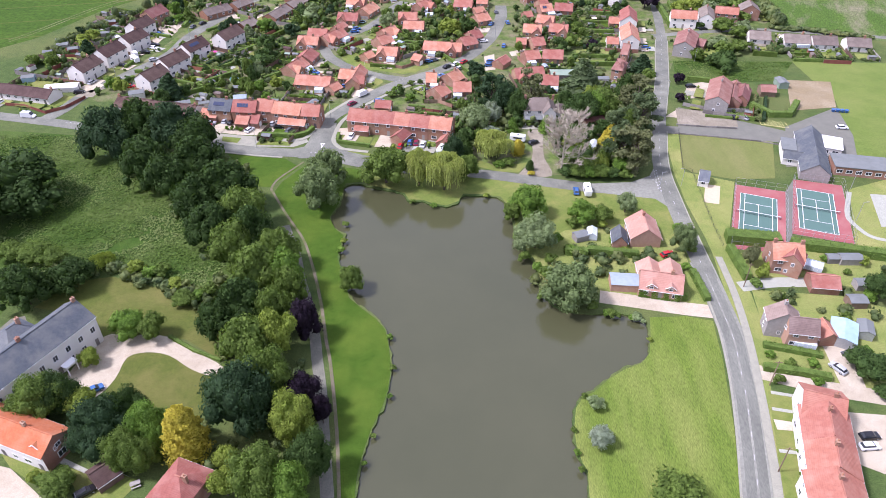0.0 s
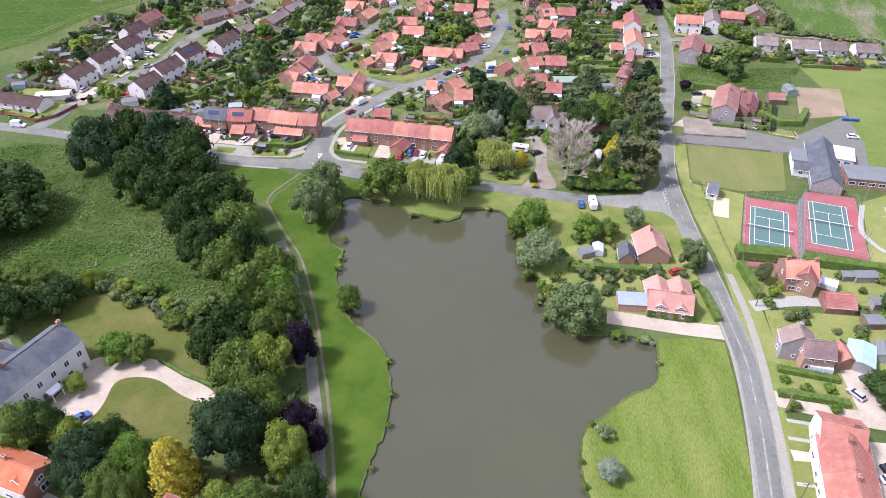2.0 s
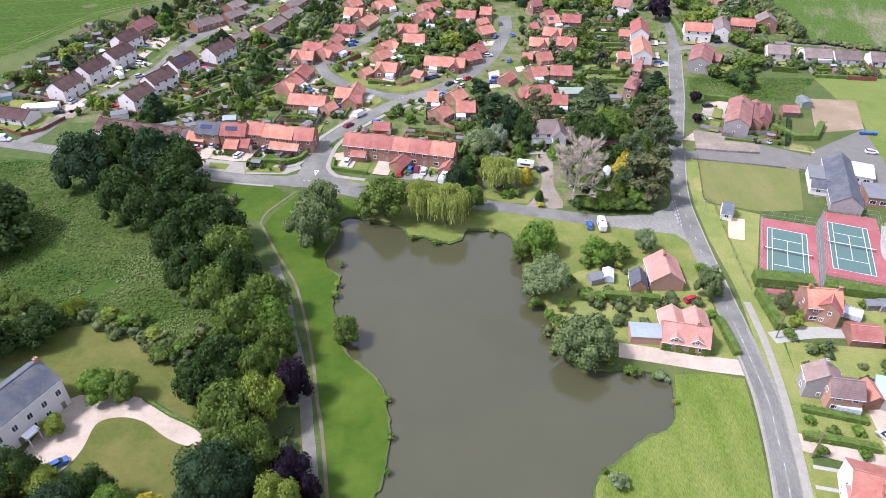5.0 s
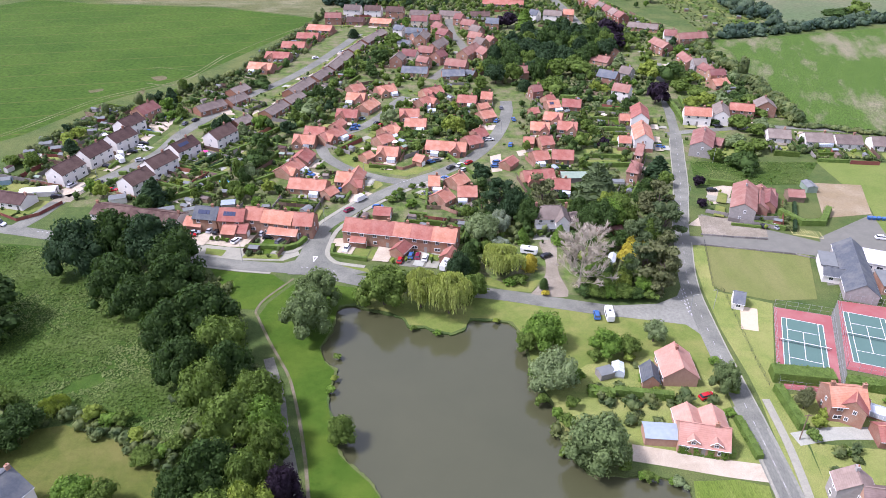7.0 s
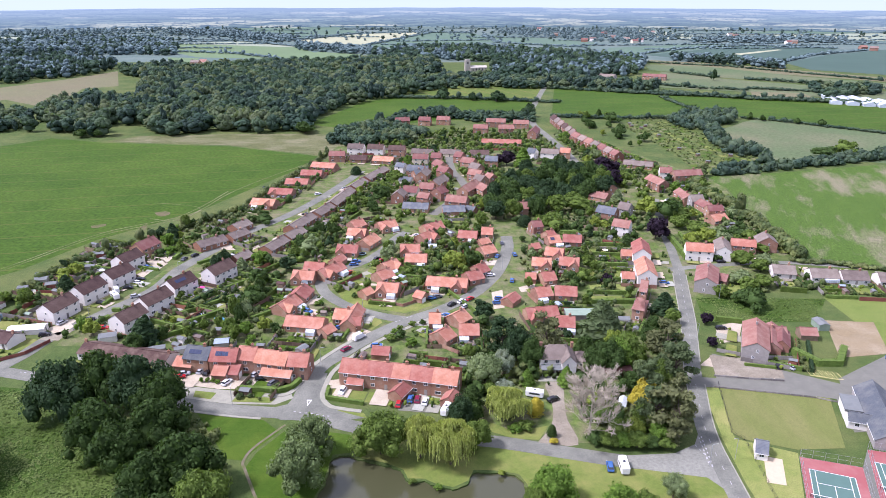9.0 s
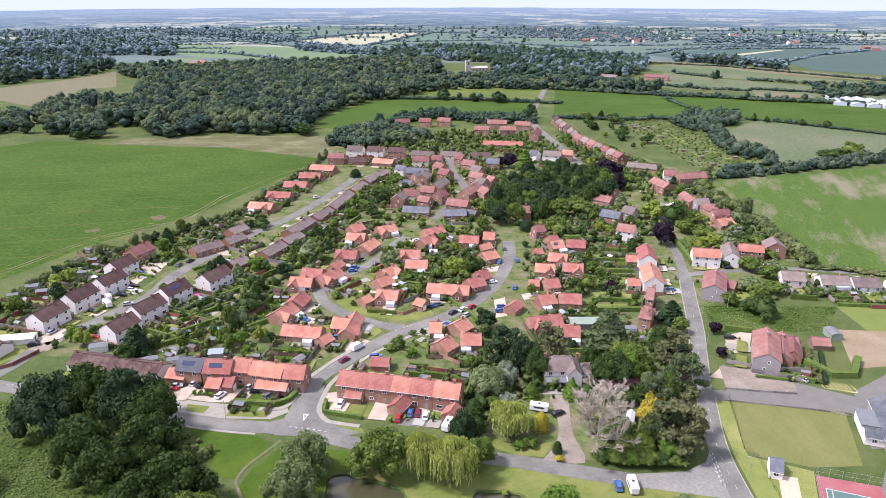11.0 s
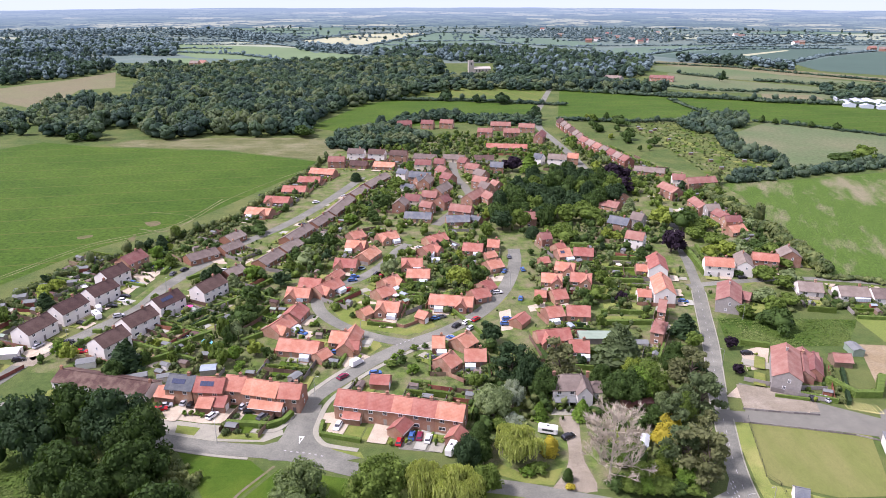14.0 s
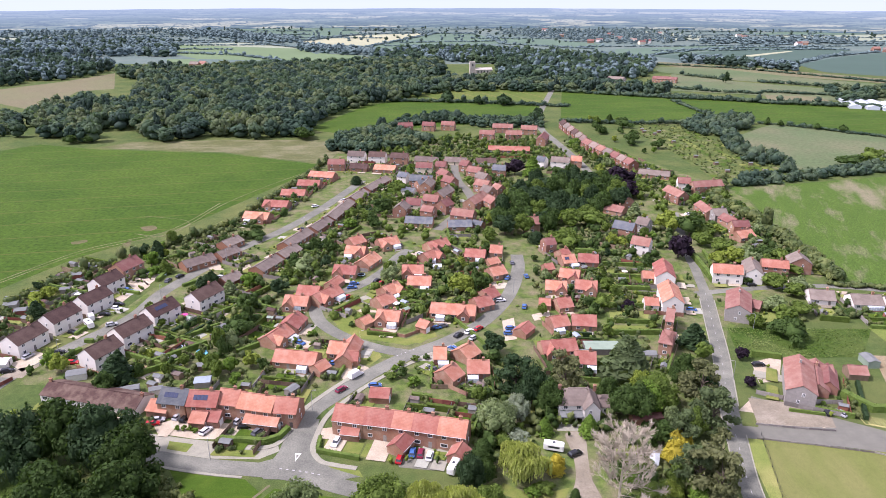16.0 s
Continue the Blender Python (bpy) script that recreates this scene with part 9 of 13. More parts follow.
pinkhouse = building(109.3, 254.7, 67.4, 21.1, 8.5, 4.9, 7.2, "stone", "red_tile", "large stone and brick house with a weathered red roof", "house", "house")
building(119.7, 263.0, -8.4, 8.1, 8, 2.4, 4.4, "brick", "red_tile", "", "wing", "house", join=pinkhouse, chimneys=0)
building(116.9, 258.7, 66.8, 17.8, 6.5, 2.4, 4.4, "brick", "red_tile", "", "wing", "house", join=pinkhouse, chimneys=1)
building(120.1, 257.8, 65.4, 12.7, 5.5, 2.4, 4.4, "brick", "red_tile", "", "wing", "house", join=pinkhouse, chimneys=0)
building(110.0, 259.2, -11.2, 3.9, 6, 2.4, 4.4, "stone", "red_tile", "", "wing", "house", join=pinkhouse, chimneys=0)
building(132.0, 262.8, -7.4, 6.0, 5.5, 2.3, 4.0, "timber", "red_tile", "timber outbuilding with a red tiled roof", "outbuilding", "shed", chimneys=0, windows=False)

# ---- houses round the pond ----
manor = building(-93.8, 110.9, 63.6, 28.0, 10, 8.0, 11.2, "render", "slate", "large white Georgian house with a blue slate roof", "manor_house", "house", chimneys=3, tall=1.75)
porch(manor, -87.2, 111.3, 63.6)
building(-100.6, 116.5, 63.6, 9.0, 9, 6.0, 9.0, "render", "slate", "", "wing", "house", join=manor, chimneys=1, hip=0.8)
cottage = building(-90.5, 91.7, -20.5, 26.4, 7.5, 4.9, 7.2, "render", "orange_tile", "white cottage with a bright orange pantile roof and a brick gable", "house", "house", chimneys=1)
_bm = bmesh.new()
_v = [_bm.verts.new((x, y, z)) for x in (13.2, 13.24) for y, z in ((-3.75, 0), (3.75, 0), (3.75, 4.9), (0, 7.15), (-3.75, 4.9))]
bm_faces(_bm, _v, ((5, 6, 7, 8, 9), (0, 5, 9, 4), (1, 2, 7, 6)))
part("gable", _bm, M["brick"], cottage, "red brick gable end")
add_window(cottage, pose(13.25, 0.3, 1.0, 0, 0, 90), 2.0, 1.75)
add_window(cottage, pose(13.25, 0.2, 3.9, 0, 0, 90), 1.35, 1.2)
dormer(cottage, -81.6, 85.6, 4.6, -20.5, 2.2, "orange_tile")
building(-67.4, 82.2, 48.3, 4.9, 5, 2.3, 4.0, "timber", "brown_tile", "open timber cart shed with a brown tiled roof", "garage", "garage", chimneys=0, windows=False)
building(-50.2, 77.8, -21.3, 7.8, 9, 4.9, 7.2, "brick", "pantile", "brick house with a hipped orange-red tiled roof", "house", "house", chimneys=1, hip=0.8)
courthouse = building(94.4, 150.8, -7.1, 8.3, 8, 5.0, 7.8, "brick", "pantile", "red brick cottage with an orange pantile roof", "house", "house", chimneys=2)
building(95.6, 148.6, 58.2, 5.9, 6, 4.9, 7.2, "brick", "pantile", "", "wing", "house", join=courthouse, chimneys=0)
building(101.6, 141.4, -7.4, 7.3, 6, 2.3, 4.0, "brick", "pantile", "brick garage with an orange pantile roof", "garage", "garage", chimneys=0, windows=False, garage=1)
stonehouse = building(83.5, 124.7, 78.7, 5.0, 7.5, 5.0, 7.8, "stone", "brown_pantile", "grey stone house with a brown tiled gable", "house", "house", chimneys=1)
building(86.8, 121.5, -9.9, 6.9, 6, 4.9, 7.2, "pale_brick", "brown_pantile", "", "wing", "house", join=stonehouse, chimneys=0)
building(93.6, 122.1, -87.9, 5.7, 5, 2.3, 4.0, "brick", "pantile", "brick outbuilding with an orange tiled roof", "garage", "garage", chimneys=0, windows=False)
building(80.9, 97.2, -18.9, 8.5, 9.5, 5.1, 7.9, "render", "pink_tile", "white-gabled terraced house with a pinkish red roof", "terraced_house", "house", chimneys=1)
building(79.2, 91.0, 73.7, 9.3, 9.5, 5.1, 7.9, "render", "pink_tile", "white-rendered terraced house with a pinkish red roof by the road", "terraced_house", "house", chimneys=1)
building(76.9, 83.0, 73.3, 7.4, 9.5, 5.1, 7.9, "render", "pink_tile", "white-rendered terraced house with a pinkish red roof by the road", "terraced_house", "house", chimneys=1)
building(74.2, 74.8, 77.8, 9.6, 10.5, 5.1, 7.9, "render", "pink_tile", "white-rendered terraced house with a pinkish red roof by the road", "terraced_house", "house", chimneys=1)
building(58.6, 164.1, 87.9, 10.0, 8.5, 3.0, 6.2, "pale_brick", "pale_tile", "brick house with a faded pink gabled roof by the pond", "house", "house", chimneys=1)
building(51.1, 161.1, 82.9, 6.2, 4, 2.4, 4.4, "brick", "slate", "low brick outhouse with a slate roof", "outhouse", "shed", chimneys=0)
pondhouse = building(57.6, 139.9, -12.2, 11.0, 7, 3.0, 6.2, "pale_brick", "pale_tile", "pink-roofed cottage with small front gables by the pond", "house", "house", chimneys=1)
dormer(pondhouse, 54.47, 137.02, 3.05, -12.2, 2.5, "pale_tile")
dormer(pondhouse, 59.22, 135.99, 3.05, -12.2, 2.5, "pale_tile")
building(56.1, 145.4, 86.1, 7.1, 6, 2.4, 4.4, "pale_brick", "pale_tile", "", "wing", "house", join=pondhouse, chimneys=0)
building(61.6, 145.1, 84.2, 6.6, 6, 2.4, 4.4, "pale_brick", "pale_tile", "", "wing", "house", join=pondhouse, chimneys=0)
school = building(127.2, 209.2, 71.6, 29.3, 9, 3.0, 6.2, "stone", "slate", "long school building with a blue slate roof", "school", "school", chimneys=0)
building(121.6, 207.6, -18.4, 9.4, 5.2, 2.6, 4.0, "render", "slate", "", "wing", "house", join=school, chimneys=0)
flat_block(121.2, 214.6, 71.6, 8.5, 4.4, 3.3, "render", "felt", "white flat-roofed annexe of the school", "school_block")
building(85.8, 194.6, -19.7, 3.2, 6, 2.4, 4.4, "render", "slate", "small white pavilion with a dark roof", "pavilion", "pavilion", chimneys=0)
flat_block(146.9, 200.7, -11.9, 30.5, 9, 3.2, "brick", "felt", "long low flat-roofed school block", "school_block")
flat_block(137.1, 216.1, -22.9, 6.4, 9, 3.0, "render", "white", "white-roofed school annexe with windows", "school_block")
ivy(pondhouse, 56.83, 136.44, -12.2, 10.6, 2.6, (-2.8, 0.2, 3.0))
building(-168.3, 259.9, -14.7, 27.4, 8, 2.6, 4.6, "render", "brown_tile", "low white bungalow terrace with a brown roof", "bungalow_terrace", "house", chimneys=2)

# ---- trees round the pond and the manor ----
tree(-132.2, 181.2, 15.4, 18, "oak", "broad", "old park")
tree(-138.3, 167.2, 14.0, 18, "oak", "broad", "old park")
tree(-115.5, 212.5, 10.4, 20, "deep", "broad", "old park")
tree(-105.6, 217.8, 9.8, 21, "oak", "broad", "old park")
tree(-93.2, 215.6, 10.6, 21, "deep", "broad", "old park")
tree(-83.7, 208.5, 8.6, 18, "oak", "broad", "old park")
tree(-95.8, 194.1, 9.9, 19, "oak", "broad", "old park")
tree(-87.9, 188.1, 8.7, 16, "oak", "broad", "old park")
tree(-80.8, 195.1, 9.8, 18, "oak", "broad", "old park")
tree(-67.4, 178.7, 10.8, 19, "oak", "broad", "old park")
tree(-74.0, 174.1, 9.0, 17, "oak", "broad", "old park")
tree(-59.1, 168.0, 8.3, 17, "mid", "broad", "old park")
tree(-65.4, 160.2, 8.4, 16, "oak", "broad", "old park")
tree(-54.1, 156.6, 7.4, 17, "oak", "broad", "old park")
tree(-57.2, 149.5, 7.2, 16, "mid", "broad", "old park")
tree(-45.2, 150.2, 6.6, 15, "mid", "broad", "old park")
tree(-48.7, 139.0, 8.3, 17, "mid", "broad", "old park")
tree(-41.8, 140.4, 6.0, 15, "bright", "broad", "old park")
tree(-39.3, 134.2, 5.3, 14, "mid", "broad", "old park")
tree(-49.9, 125.8, 7.9, 17, "oak", "broad", "old park")
tree(-41.7, 125.0, 5.7, 15, "mid", "broad", "old park")
tree(-44.8, 112.3, 7.4, 17, "mid", "broad", "old park")
tree(-38.5, 115.6, 5.7, 16, "light", "broad", "old park")
tree(-43.1, 95.8, 9.3, 20, "deep", "broad", "old park")
tree(-38.0, 101.5, 6.3, 18, "mid", "broad", "old park")
tree(-31.0, 91.8, 5.8, 16, "light", "broad", "old park")
tree(-26.3, 83.0, 5.6, 14, "dark", "broad", "pond")
tree(-35.0, 78.3, 6.9, 16, "mid", "broad", "old park")
tree(-28.9, 76.0, 5.1, 14, "bright", "broad", "old park")
tree(-43.3, 84.7, 3.7, 8, "light", "broad", "old park")
tree(-33.8, 122.2, 5.0, 13, "purple", "broad", "pond")
tree(-30.5, 99.2, 5.3, 13, "purple", "broad", "pond")
tree(-25.8, 96.0, 2.7, 10, "purple", "broad", "pond")
tree(-61.1, 90.9, 5.8, 13, "bright", "broad", "old park")
tree(-70.2, 90.0, 7.2, 15, "deep", "broad", "old park")
tree(-77.8, 98.7, 4.8, 9, "light", "broad", "old park")
tree(-86.2, 97.6, 6.8, 13, "mid", "broad", "old park")
tree(-83.7, 99.7, 5.7, 12, "oak", "broad", "old park")
tree(-66.8, 95.1, 5.3, 12, "oak", "broad", "old park")
tree(-77.1, 123.6, 5.8, 9, "bright", "broad", "old park")
tree(-71.1, 122.2, 4.5, 9, "mid", "broad", "old park")
tree(-107.4, 134.2, 7.7, 14, "oak", "broad", "old park")
tree(-99.1, 141.4, 6.8, 10, "oak", "broad", "old park")
tree(-38.7, 179.7, 8.1, 16, "sallow", "broad", "pond")
tree(-37.9, 192.6, 7.0, 15, "sallow", "broad", "pond")
tree(-18.6, 194.4, 8.5, 15, "mid", "broad", "pond")
tree(-54.5, 123.2, 5.8, 13, "oak", "broad", "old park")
tree(-58.5, 88.7, 3.3, 10, "bright", "broad", "old park")
tree(-63.7, 85.1, 5.1, 12, "mid", "broad", "old park")
tree(-60.8, 84.2, 4.3, 11, "mid", "broad", "old park")
tree(-7.8, 192.7, 5.5, 13, "willow", "willow", "pond")
tree(0.4, 190.0, 6.9, 14, "willow", "willow", "pond")
tree(-52.3, 88.2, 4.5, 15, "gold", "column", "manor")
tree(-83.0, 113.2, 3.6, 6, "light", "bush", "manor")
tree(-24.4, 140.7, 4.6, 9.5, "mid", "bush", "pond", 0.0)
tree(25.8, 175.4, 6.9, 11, "bright", "broad", "pond")
tree(26.6, 159.1, 7.1, 12, "grey", "broad", "pond")
tree(21.5, 173.2, 4.1, 7, "mid", "bush", "pond")
tree(42.5, 171.6, 5.9, 9, "bright", "broad", "garden")
tree(48.2, 171.7, 4.2, 7, "mid", "bush", "garden")
tree(56.3, 177.1, 4.1, 9, "grey", "broad", "road")
tree(32.6, 135.3, 8.5, 13, "sallow", "broad", "pond")
tree(36.5, 134.7, 4.5, 8, "sallow", "bush", "pond")
tree(29.2, 134.3, 4.1, 7, "sallow", "bush", "pond")
tree(27.9, 145.5, 2.8, 4, "mid", "bush", "pond")
tree(68.5, 157.6, 4.4, 10, "sallow", "broad", "road")
tree(17.1, 210.7, 7.5, 10, "willow", "willow", "villa")
tree(26.7, 214.7, 2.6, 6, "gold", "bush", "villa")
tree(60.6, 204.6, 6.7, 16, "brown", "pine", "road")
tree(66.7, 210.6, 5.3, 16, "brown", "pine", "road")
tree(62.2, 222.5, 5.0, 14, "pine", "pine", "road")
tree(58.4, 216.6, 4.3, 9.5, "gold", "bush", "villa", 0.0)
tree(33.7, 100.0, 2.6, 4, "grey", "bush", "pond")
tree(33.0, 90.4, 4.0, 6, "silver", "broad", "pond")
tree(45.0, 76.1, 7.2, 9, "mid", "broad", "green")
tree(86.1, 151.4, 3.4, 8, "brown", "broad", "cottage")
tree(86.9, 145.5, 2.2, 4, "light", "bush", "cottage")
tree(7.6, 197.3, 4.5, 10, "mid", "broad", "pond")
tree(-94.5, 149.9, 3.8, 4, "light", "willow", "manor")
tree(3.1, 206.7, 4.6, 12, "deep", "broad", "terrace")
tree(49.4, 128.4, 2.1, 2.5, "grey", "bush", "garden")
tree(43.3, 130.1, 2.1, 2.5, "mid", "bush", "garden")
tree(98.4, 110.0, 6.9, 8, "dark", "broad", "garden")
tree(114.0, 137.5, 5.2, 9, "dark", "broad", "garden")
tree(84.0, 141.4, 2.3, 3, "hedge", "bush", "garden")
tree(38.6, 132.4, 2.1, 3, "mid", "bush", "garden")
tree(26.1, 137.1, 1.8, 2.5, "mid", "bush", "garden")
tree(99.8, 103.5, 3.1, 4, "dark", "bush", "garden")
tree(-91.5, 95.7, 5.0, 9, "mid", "broad", "garden")
tree(-75.3, 79.6, 4.6, 6, "mid", "bush", "garden")
tree(-81.4, 82.0, 2.4, 3, "light", "bush", "garden")
tree(-42.2, 78.5, 4.1, 9, "light", "broad", "garden")
tree(-122.0, 154.2, 5.6, 6, "mid", "bush", "garden")
tree(-114.3, 153.5, 6.2, 7, "mid", "broad", "garden")
tree(-108.9, 151.6, 5.4, 6, "mid", "bush", "garden")
tree(-77.0, 146.7, 3.3, 4, "mid", "bush", "garden")
tree(-84.4, 147.9, 3.4, 4, "light", "bush", "garden")
tree(-67.0, 134.4, 3.9, 5, "mid", "bush", "garden")
tree(-61.7, 138.4, 3.1, 4, "mid", "bush", "garden")
tree(-64.3, 136.8, 2.5, 3, "bright", "bush", "garden")
tree(-79.8, 146.0, 2.7, 4, "bright", "bush", "garden")
tree(-71.6, 141.4, 2.9, 3, "light", "bush", "garden")

# ---- village trees ----
tree(-73.3, 327.1, 5.5, 8, "deep", "broad", "gardens")
tree(-79.5, 292.0, 6.8, 9, "dark", "broad", "gardens")
tree(-82.0, 312.0, 5.8, 8, "dark", "broad", "gardens")
tree(-27.0, 339.1, 4.8, 9, "grey", "broad", "gardens")
tree(3.8, 330.6, 6.4, 8, "light", "broad", "gardens")
tree(12.0, 332.6, 5.0, 9, "dark", "broad", "gardens")
tree(13.8, 278.0, 5.4, 9, "deep", "broad", "gardens")
tree(19.0, 251.2, 7.1, 15, "deep", "pine", "gardens")
tree(23.5, 245.7, 6.3, 15, "deep", "broad", "gardens")
tree(34.1, 250.2, 7.2, 16, "brown", "pine", "gardens")
tree(28.5, 241.5, 5.5, 12, "dark", "broad", "gardens")
tree(55.6, 260.0, 8.7, 16, "pine", "conifer", "gardens")
tree(52.4, 238.1, 7.3, 14, "dark", "broad", "gardens")
tree(47.5, 247.0, 4.5, 10, "dark", "broad", "gardens")
tree(61.1, 244.2, 7.6, 13, "mid", "broad", "gardens")
tree(74.2, 244.0, 7.7, 17, "brown", "pine", "gardens")
tree(73.2, 230.6, 6.6, 17, "pine", "pine", "gardens")
tree(73.1, 254.3, 6.0, 14, "dark", "broad", "gardens")
tree(64.5, 200.7, 6.4, 17, "brown", "pine", "gardens")
tree(59.7, 206.2, 5.6, 16, "pine", "pine", "gardens")
tree(62.0, 222.4, 4.2, 9, "gold", "bush", "gardens")
tree(53.7, 203.9, 4.9, 6, "mid", "broad", "gardens")
tree(11.9, 231.6, 7.0, 12, "grey", "broad", "gardens")
tree(18.3, 236.6, 4.6, 10, "silver", "broad", "gardens")
tree(-109.5, 257.5, 5.9, 10, "deep", "conifer", "gardens")
tree(-110.5, 250.9, 5.0, 9, "dark", "broad", "gardens")
tree(122.6, 286.7, 6.2, 10, "dark", "broad", "gardens")
tree(125.5, 300.5, 6.4, 9, "mid", "broad", "gardens")
tree(113.9, 298.8, 4.9, 6, "mid", "bush", "gardens")
tree(136.0, 308.4, 5.6, 7, "mid", "bush", "gardens")
tree(126.9, 311.2, 6.1, 7, "grey", "bush", "gardens")
tree(99.0, 273.7, 3.1, 5, "purple", "broad", "gardens")
tree(94.6, 256.5, 2.5, 4, "purple", "broad", "gardens")
tree(85.4, 282.9, 5.4, 9, "deep", "conifer", "gardens")
tree(85.6, 273.7, 4.8, 7, "mid", "bush", "gardens")
tree(136.7, 334.4, 7.1, 8, "mid", "broad", "gardens")
tree(147.1, 332.5, 5.5, 7, "grey", "broad", "gardens")
tree(127.9, 339.7, 3.3, 4, "dark", "bush", "gardens")
tree(136.2, 365.6, 8.9, 9, "grey", "broad", "gardens")
tree(131.8, 379.4, 7.3, 8, "mid", "broad", "gardens")
tree(107.2, 370.0, 7.5, 14, "purple", "broad", "gardens")
tree(122.8, 401.6, 10.8, 14, "dark", "broad", "gardens")
tree(114.9, 410.1, 9.7, 12, "light", "broad", "gardens")
tree(128.8, 400.4, 8.3, 9, "mid", "broad", "gardens")
tree(109.2, 500.0, 11.7, 14, "purple", "broad", "gardens")
tree(106.7, 473.1, 9.6, 13, "purple", "broad", "gardens")
tree(44.2, 528.7, 8.9, 12, "purple", "broad", "gardens")
tree(55.6, 524.1, 7.2, 14, "bright", "conifer", "gardens")
tree(113.1, 477.2, 10.4, 11, "mid", "broad", "gardens")
tree(83.9, 386.6, 4.8, 5, "light", "broad", "gardens")
tree(63.6, 415.0, 9.5, 12, "mid", "broad", "gardens")
tree(74.9, 416.9, 8.9, 11, "mid", "broad", "gardens")
tree(57.2, 383.6, 7.6, 9, "mid", "broad", "gardens")
tree(42.4, 391.1, 4.1, 6, "deep", "column", "gardens")
tree(19.0, 392.3, 5.9, 8, "mid", "broad", "gardens")
tree(-39.6, 440.4, 8.0, 10, "dark", "broad", "gardens")
tree(-44.4, 421.7, 6.4, 8, "mid", "broad", "gardens")
tree(-34.3, 482.9, 7.3, 8, "mid", "broad", "gardens")
tree(-62.1, 501.5, 3.8, 6, "deep", "column", "gardens")
tree(-99.6, 395.1, 6.1, 6, "dark", "broad", "gardens")
tree(-106.0, 396.7, 3.7, 5, "dark", "bush", "gardens")
tree(-41.9, 413.0, 5.0, 7, "dark", "broad", "gardens")
tree(-67.3, 351.0, 7.0, 8, "grey", "broad", "gardens")
tree(-169.7, 318.3, 4.9, 5, "light", "bush", "gardens")
tree(-133.4, 347.7, 3.9, 5, "bright", "bush", "gardens")
tree(-108.5, 335.5, 2.7, 4, "deep", "conifer", "gardens")
tree(289.3, 552.1, 12.6, 10, "dark", "broad", "gardens")
tree(306.4, 561.3, 10.9, 14, "mid", "broad", "gardens")
tree(146.0, 362.2, 4.8, 6, "mid", "bush", "gardens")
tree(72.0, 502.1, 11.5, 13, "dark", "broad", "gardens")
tree(153.1, 351.0, 5.8, 6, "mid", "bush", "gardens")
tree(-72.3, 356.1, 4.4, 7, "dark", "broad", "gardens")
tree(-18.5, 321.9, 4.3, 5, "mid", "bush", "gardens")
tree(81.2, 254.5, 2.8, 6, "deep", "column", "gardens")
tree(40.0, 201.6, 10.6, 24, "grey", "bare", "villa")
tree(-109.6, 260.8, 3.5, 10, "deep", "conifer", "back gardens")
tree(-82.3, 277.7, 3.4, 11, "mid", "broad", "back gardens")
tree(-79.5, 274.3, 2.9, 9, "dark", "broad", "back gardens")
tree(-78.2, 297.4, 4.3, 10, "dark", "broad", "back gardens")
tree(-77.6, 259.6, 3.4, 8, "mid", "broad", "back gardens")
tree(-166.4, 323.3, 4.3, 6, "light", "broad", "back gardens")
tree(-104.6, 273.1, 1.9, 4, "light", "bush", "back gardens")
tree(-70.9, 255.4, 2.1, 4, "bright", "bush", "back gardens")
tree(-65.4, 354.3, 5.0, 9, "grey", "broad", "back gardens")
tree(-58.4, 375.6, 4.7, 8, "dark", "broad", "back gardens")
tree(-41.2, 440.2, 6.9, 10, "dark", "broad", "back gardens")
tree(-43.4, 420.1, 5.3, 8, "dark", "broad", "back gardens")
tree(-27.8, 343.4, 4.0, 10, "mid", "broad", "back gardens")
tree(2.1, 330.7, 6.3, 9, "light", "broad", "back gardens")
tree(9.7, 335.1, 3.4, 10, "dark", "broad", "back gardens")
tree(-32.7, 489.4, 4.7, 8, "mid", "broad", "back gardens")
tree(18.4, 395.6, 3.8, 8, "mid", "broad", "back gardens")
tree(-94.7, 261.4, 2.9, 6, "mid", "broad", "back gardens")
tree(-91.5, 268.1, 2.5, 5, "mid", "bush", "back gardens")
tree(-104.2, 261.3, 2.5, 6, "dark", "broad", "back gardens")
tree(-86.0, 269.2, 2.5, 6, "mid", "broad", "back gardens")
tree(7.1, 215.8, 3.3, 9, "dark", "column", "villa garden")
tree(8.2, 209.3, 3.2, 8, "dark", "broad", "villa garden")
tree(22.6, 206.4, 3.5, 3, "mid", "bush", "villa garden")
tree(19.4, 205.1, 2.6, 2.5, "bright", "bush", "villa garden")
tree(26.2, 213.2, 2.3, 6, "gold", "column", "villa garden")
tree(29.5, 202.5, 1.4, 4, "dark", "column", "villa garden")
tree(29.8, 199.1, 1.7, 2, "gold", "bush", "villa garden")
tree(41.7, 200.2, 3.8, 4, "dark", "bush", "villa garden")
tree(44.8, 198.2, 4.1, 5, "mid", "bush", "villa garden")
tree(49.1, 197.8, 4.1, 5, "bright", "bush", "villa garden")
tree(52.6, 197.5, 4.5, 6, "mid", "bush", "villa garden")
tree(56.5, 197.4, 3.8, 5, "dark", "bush", "villa garden")
tree(60.3, 197.2, 3.9, 4, "mid", "bush", "villa garden")
tree(48.9, 202.7, 4.2, 6, "mid", "broad", "villa garden")
tree(53.3, 202.7, 4.2, 7, "light", "broad", "villa garden")
tree(57.9, 216.8, 4.1, 8, "gold", "broad", "villa garden")
tree(57.3, 241.0, 6.0, 12, "bright", "broad", "villa garden")
tree(57.2, 249.7, 4.2, 11, "light", "broad", "villa garden")
tree(-17.5, 261.5, 2.8, 4, "dark", "bush", "villa garden")
tree(-21.1, 260.1, 2.8, 3, "mid", "bush", "villa garden")
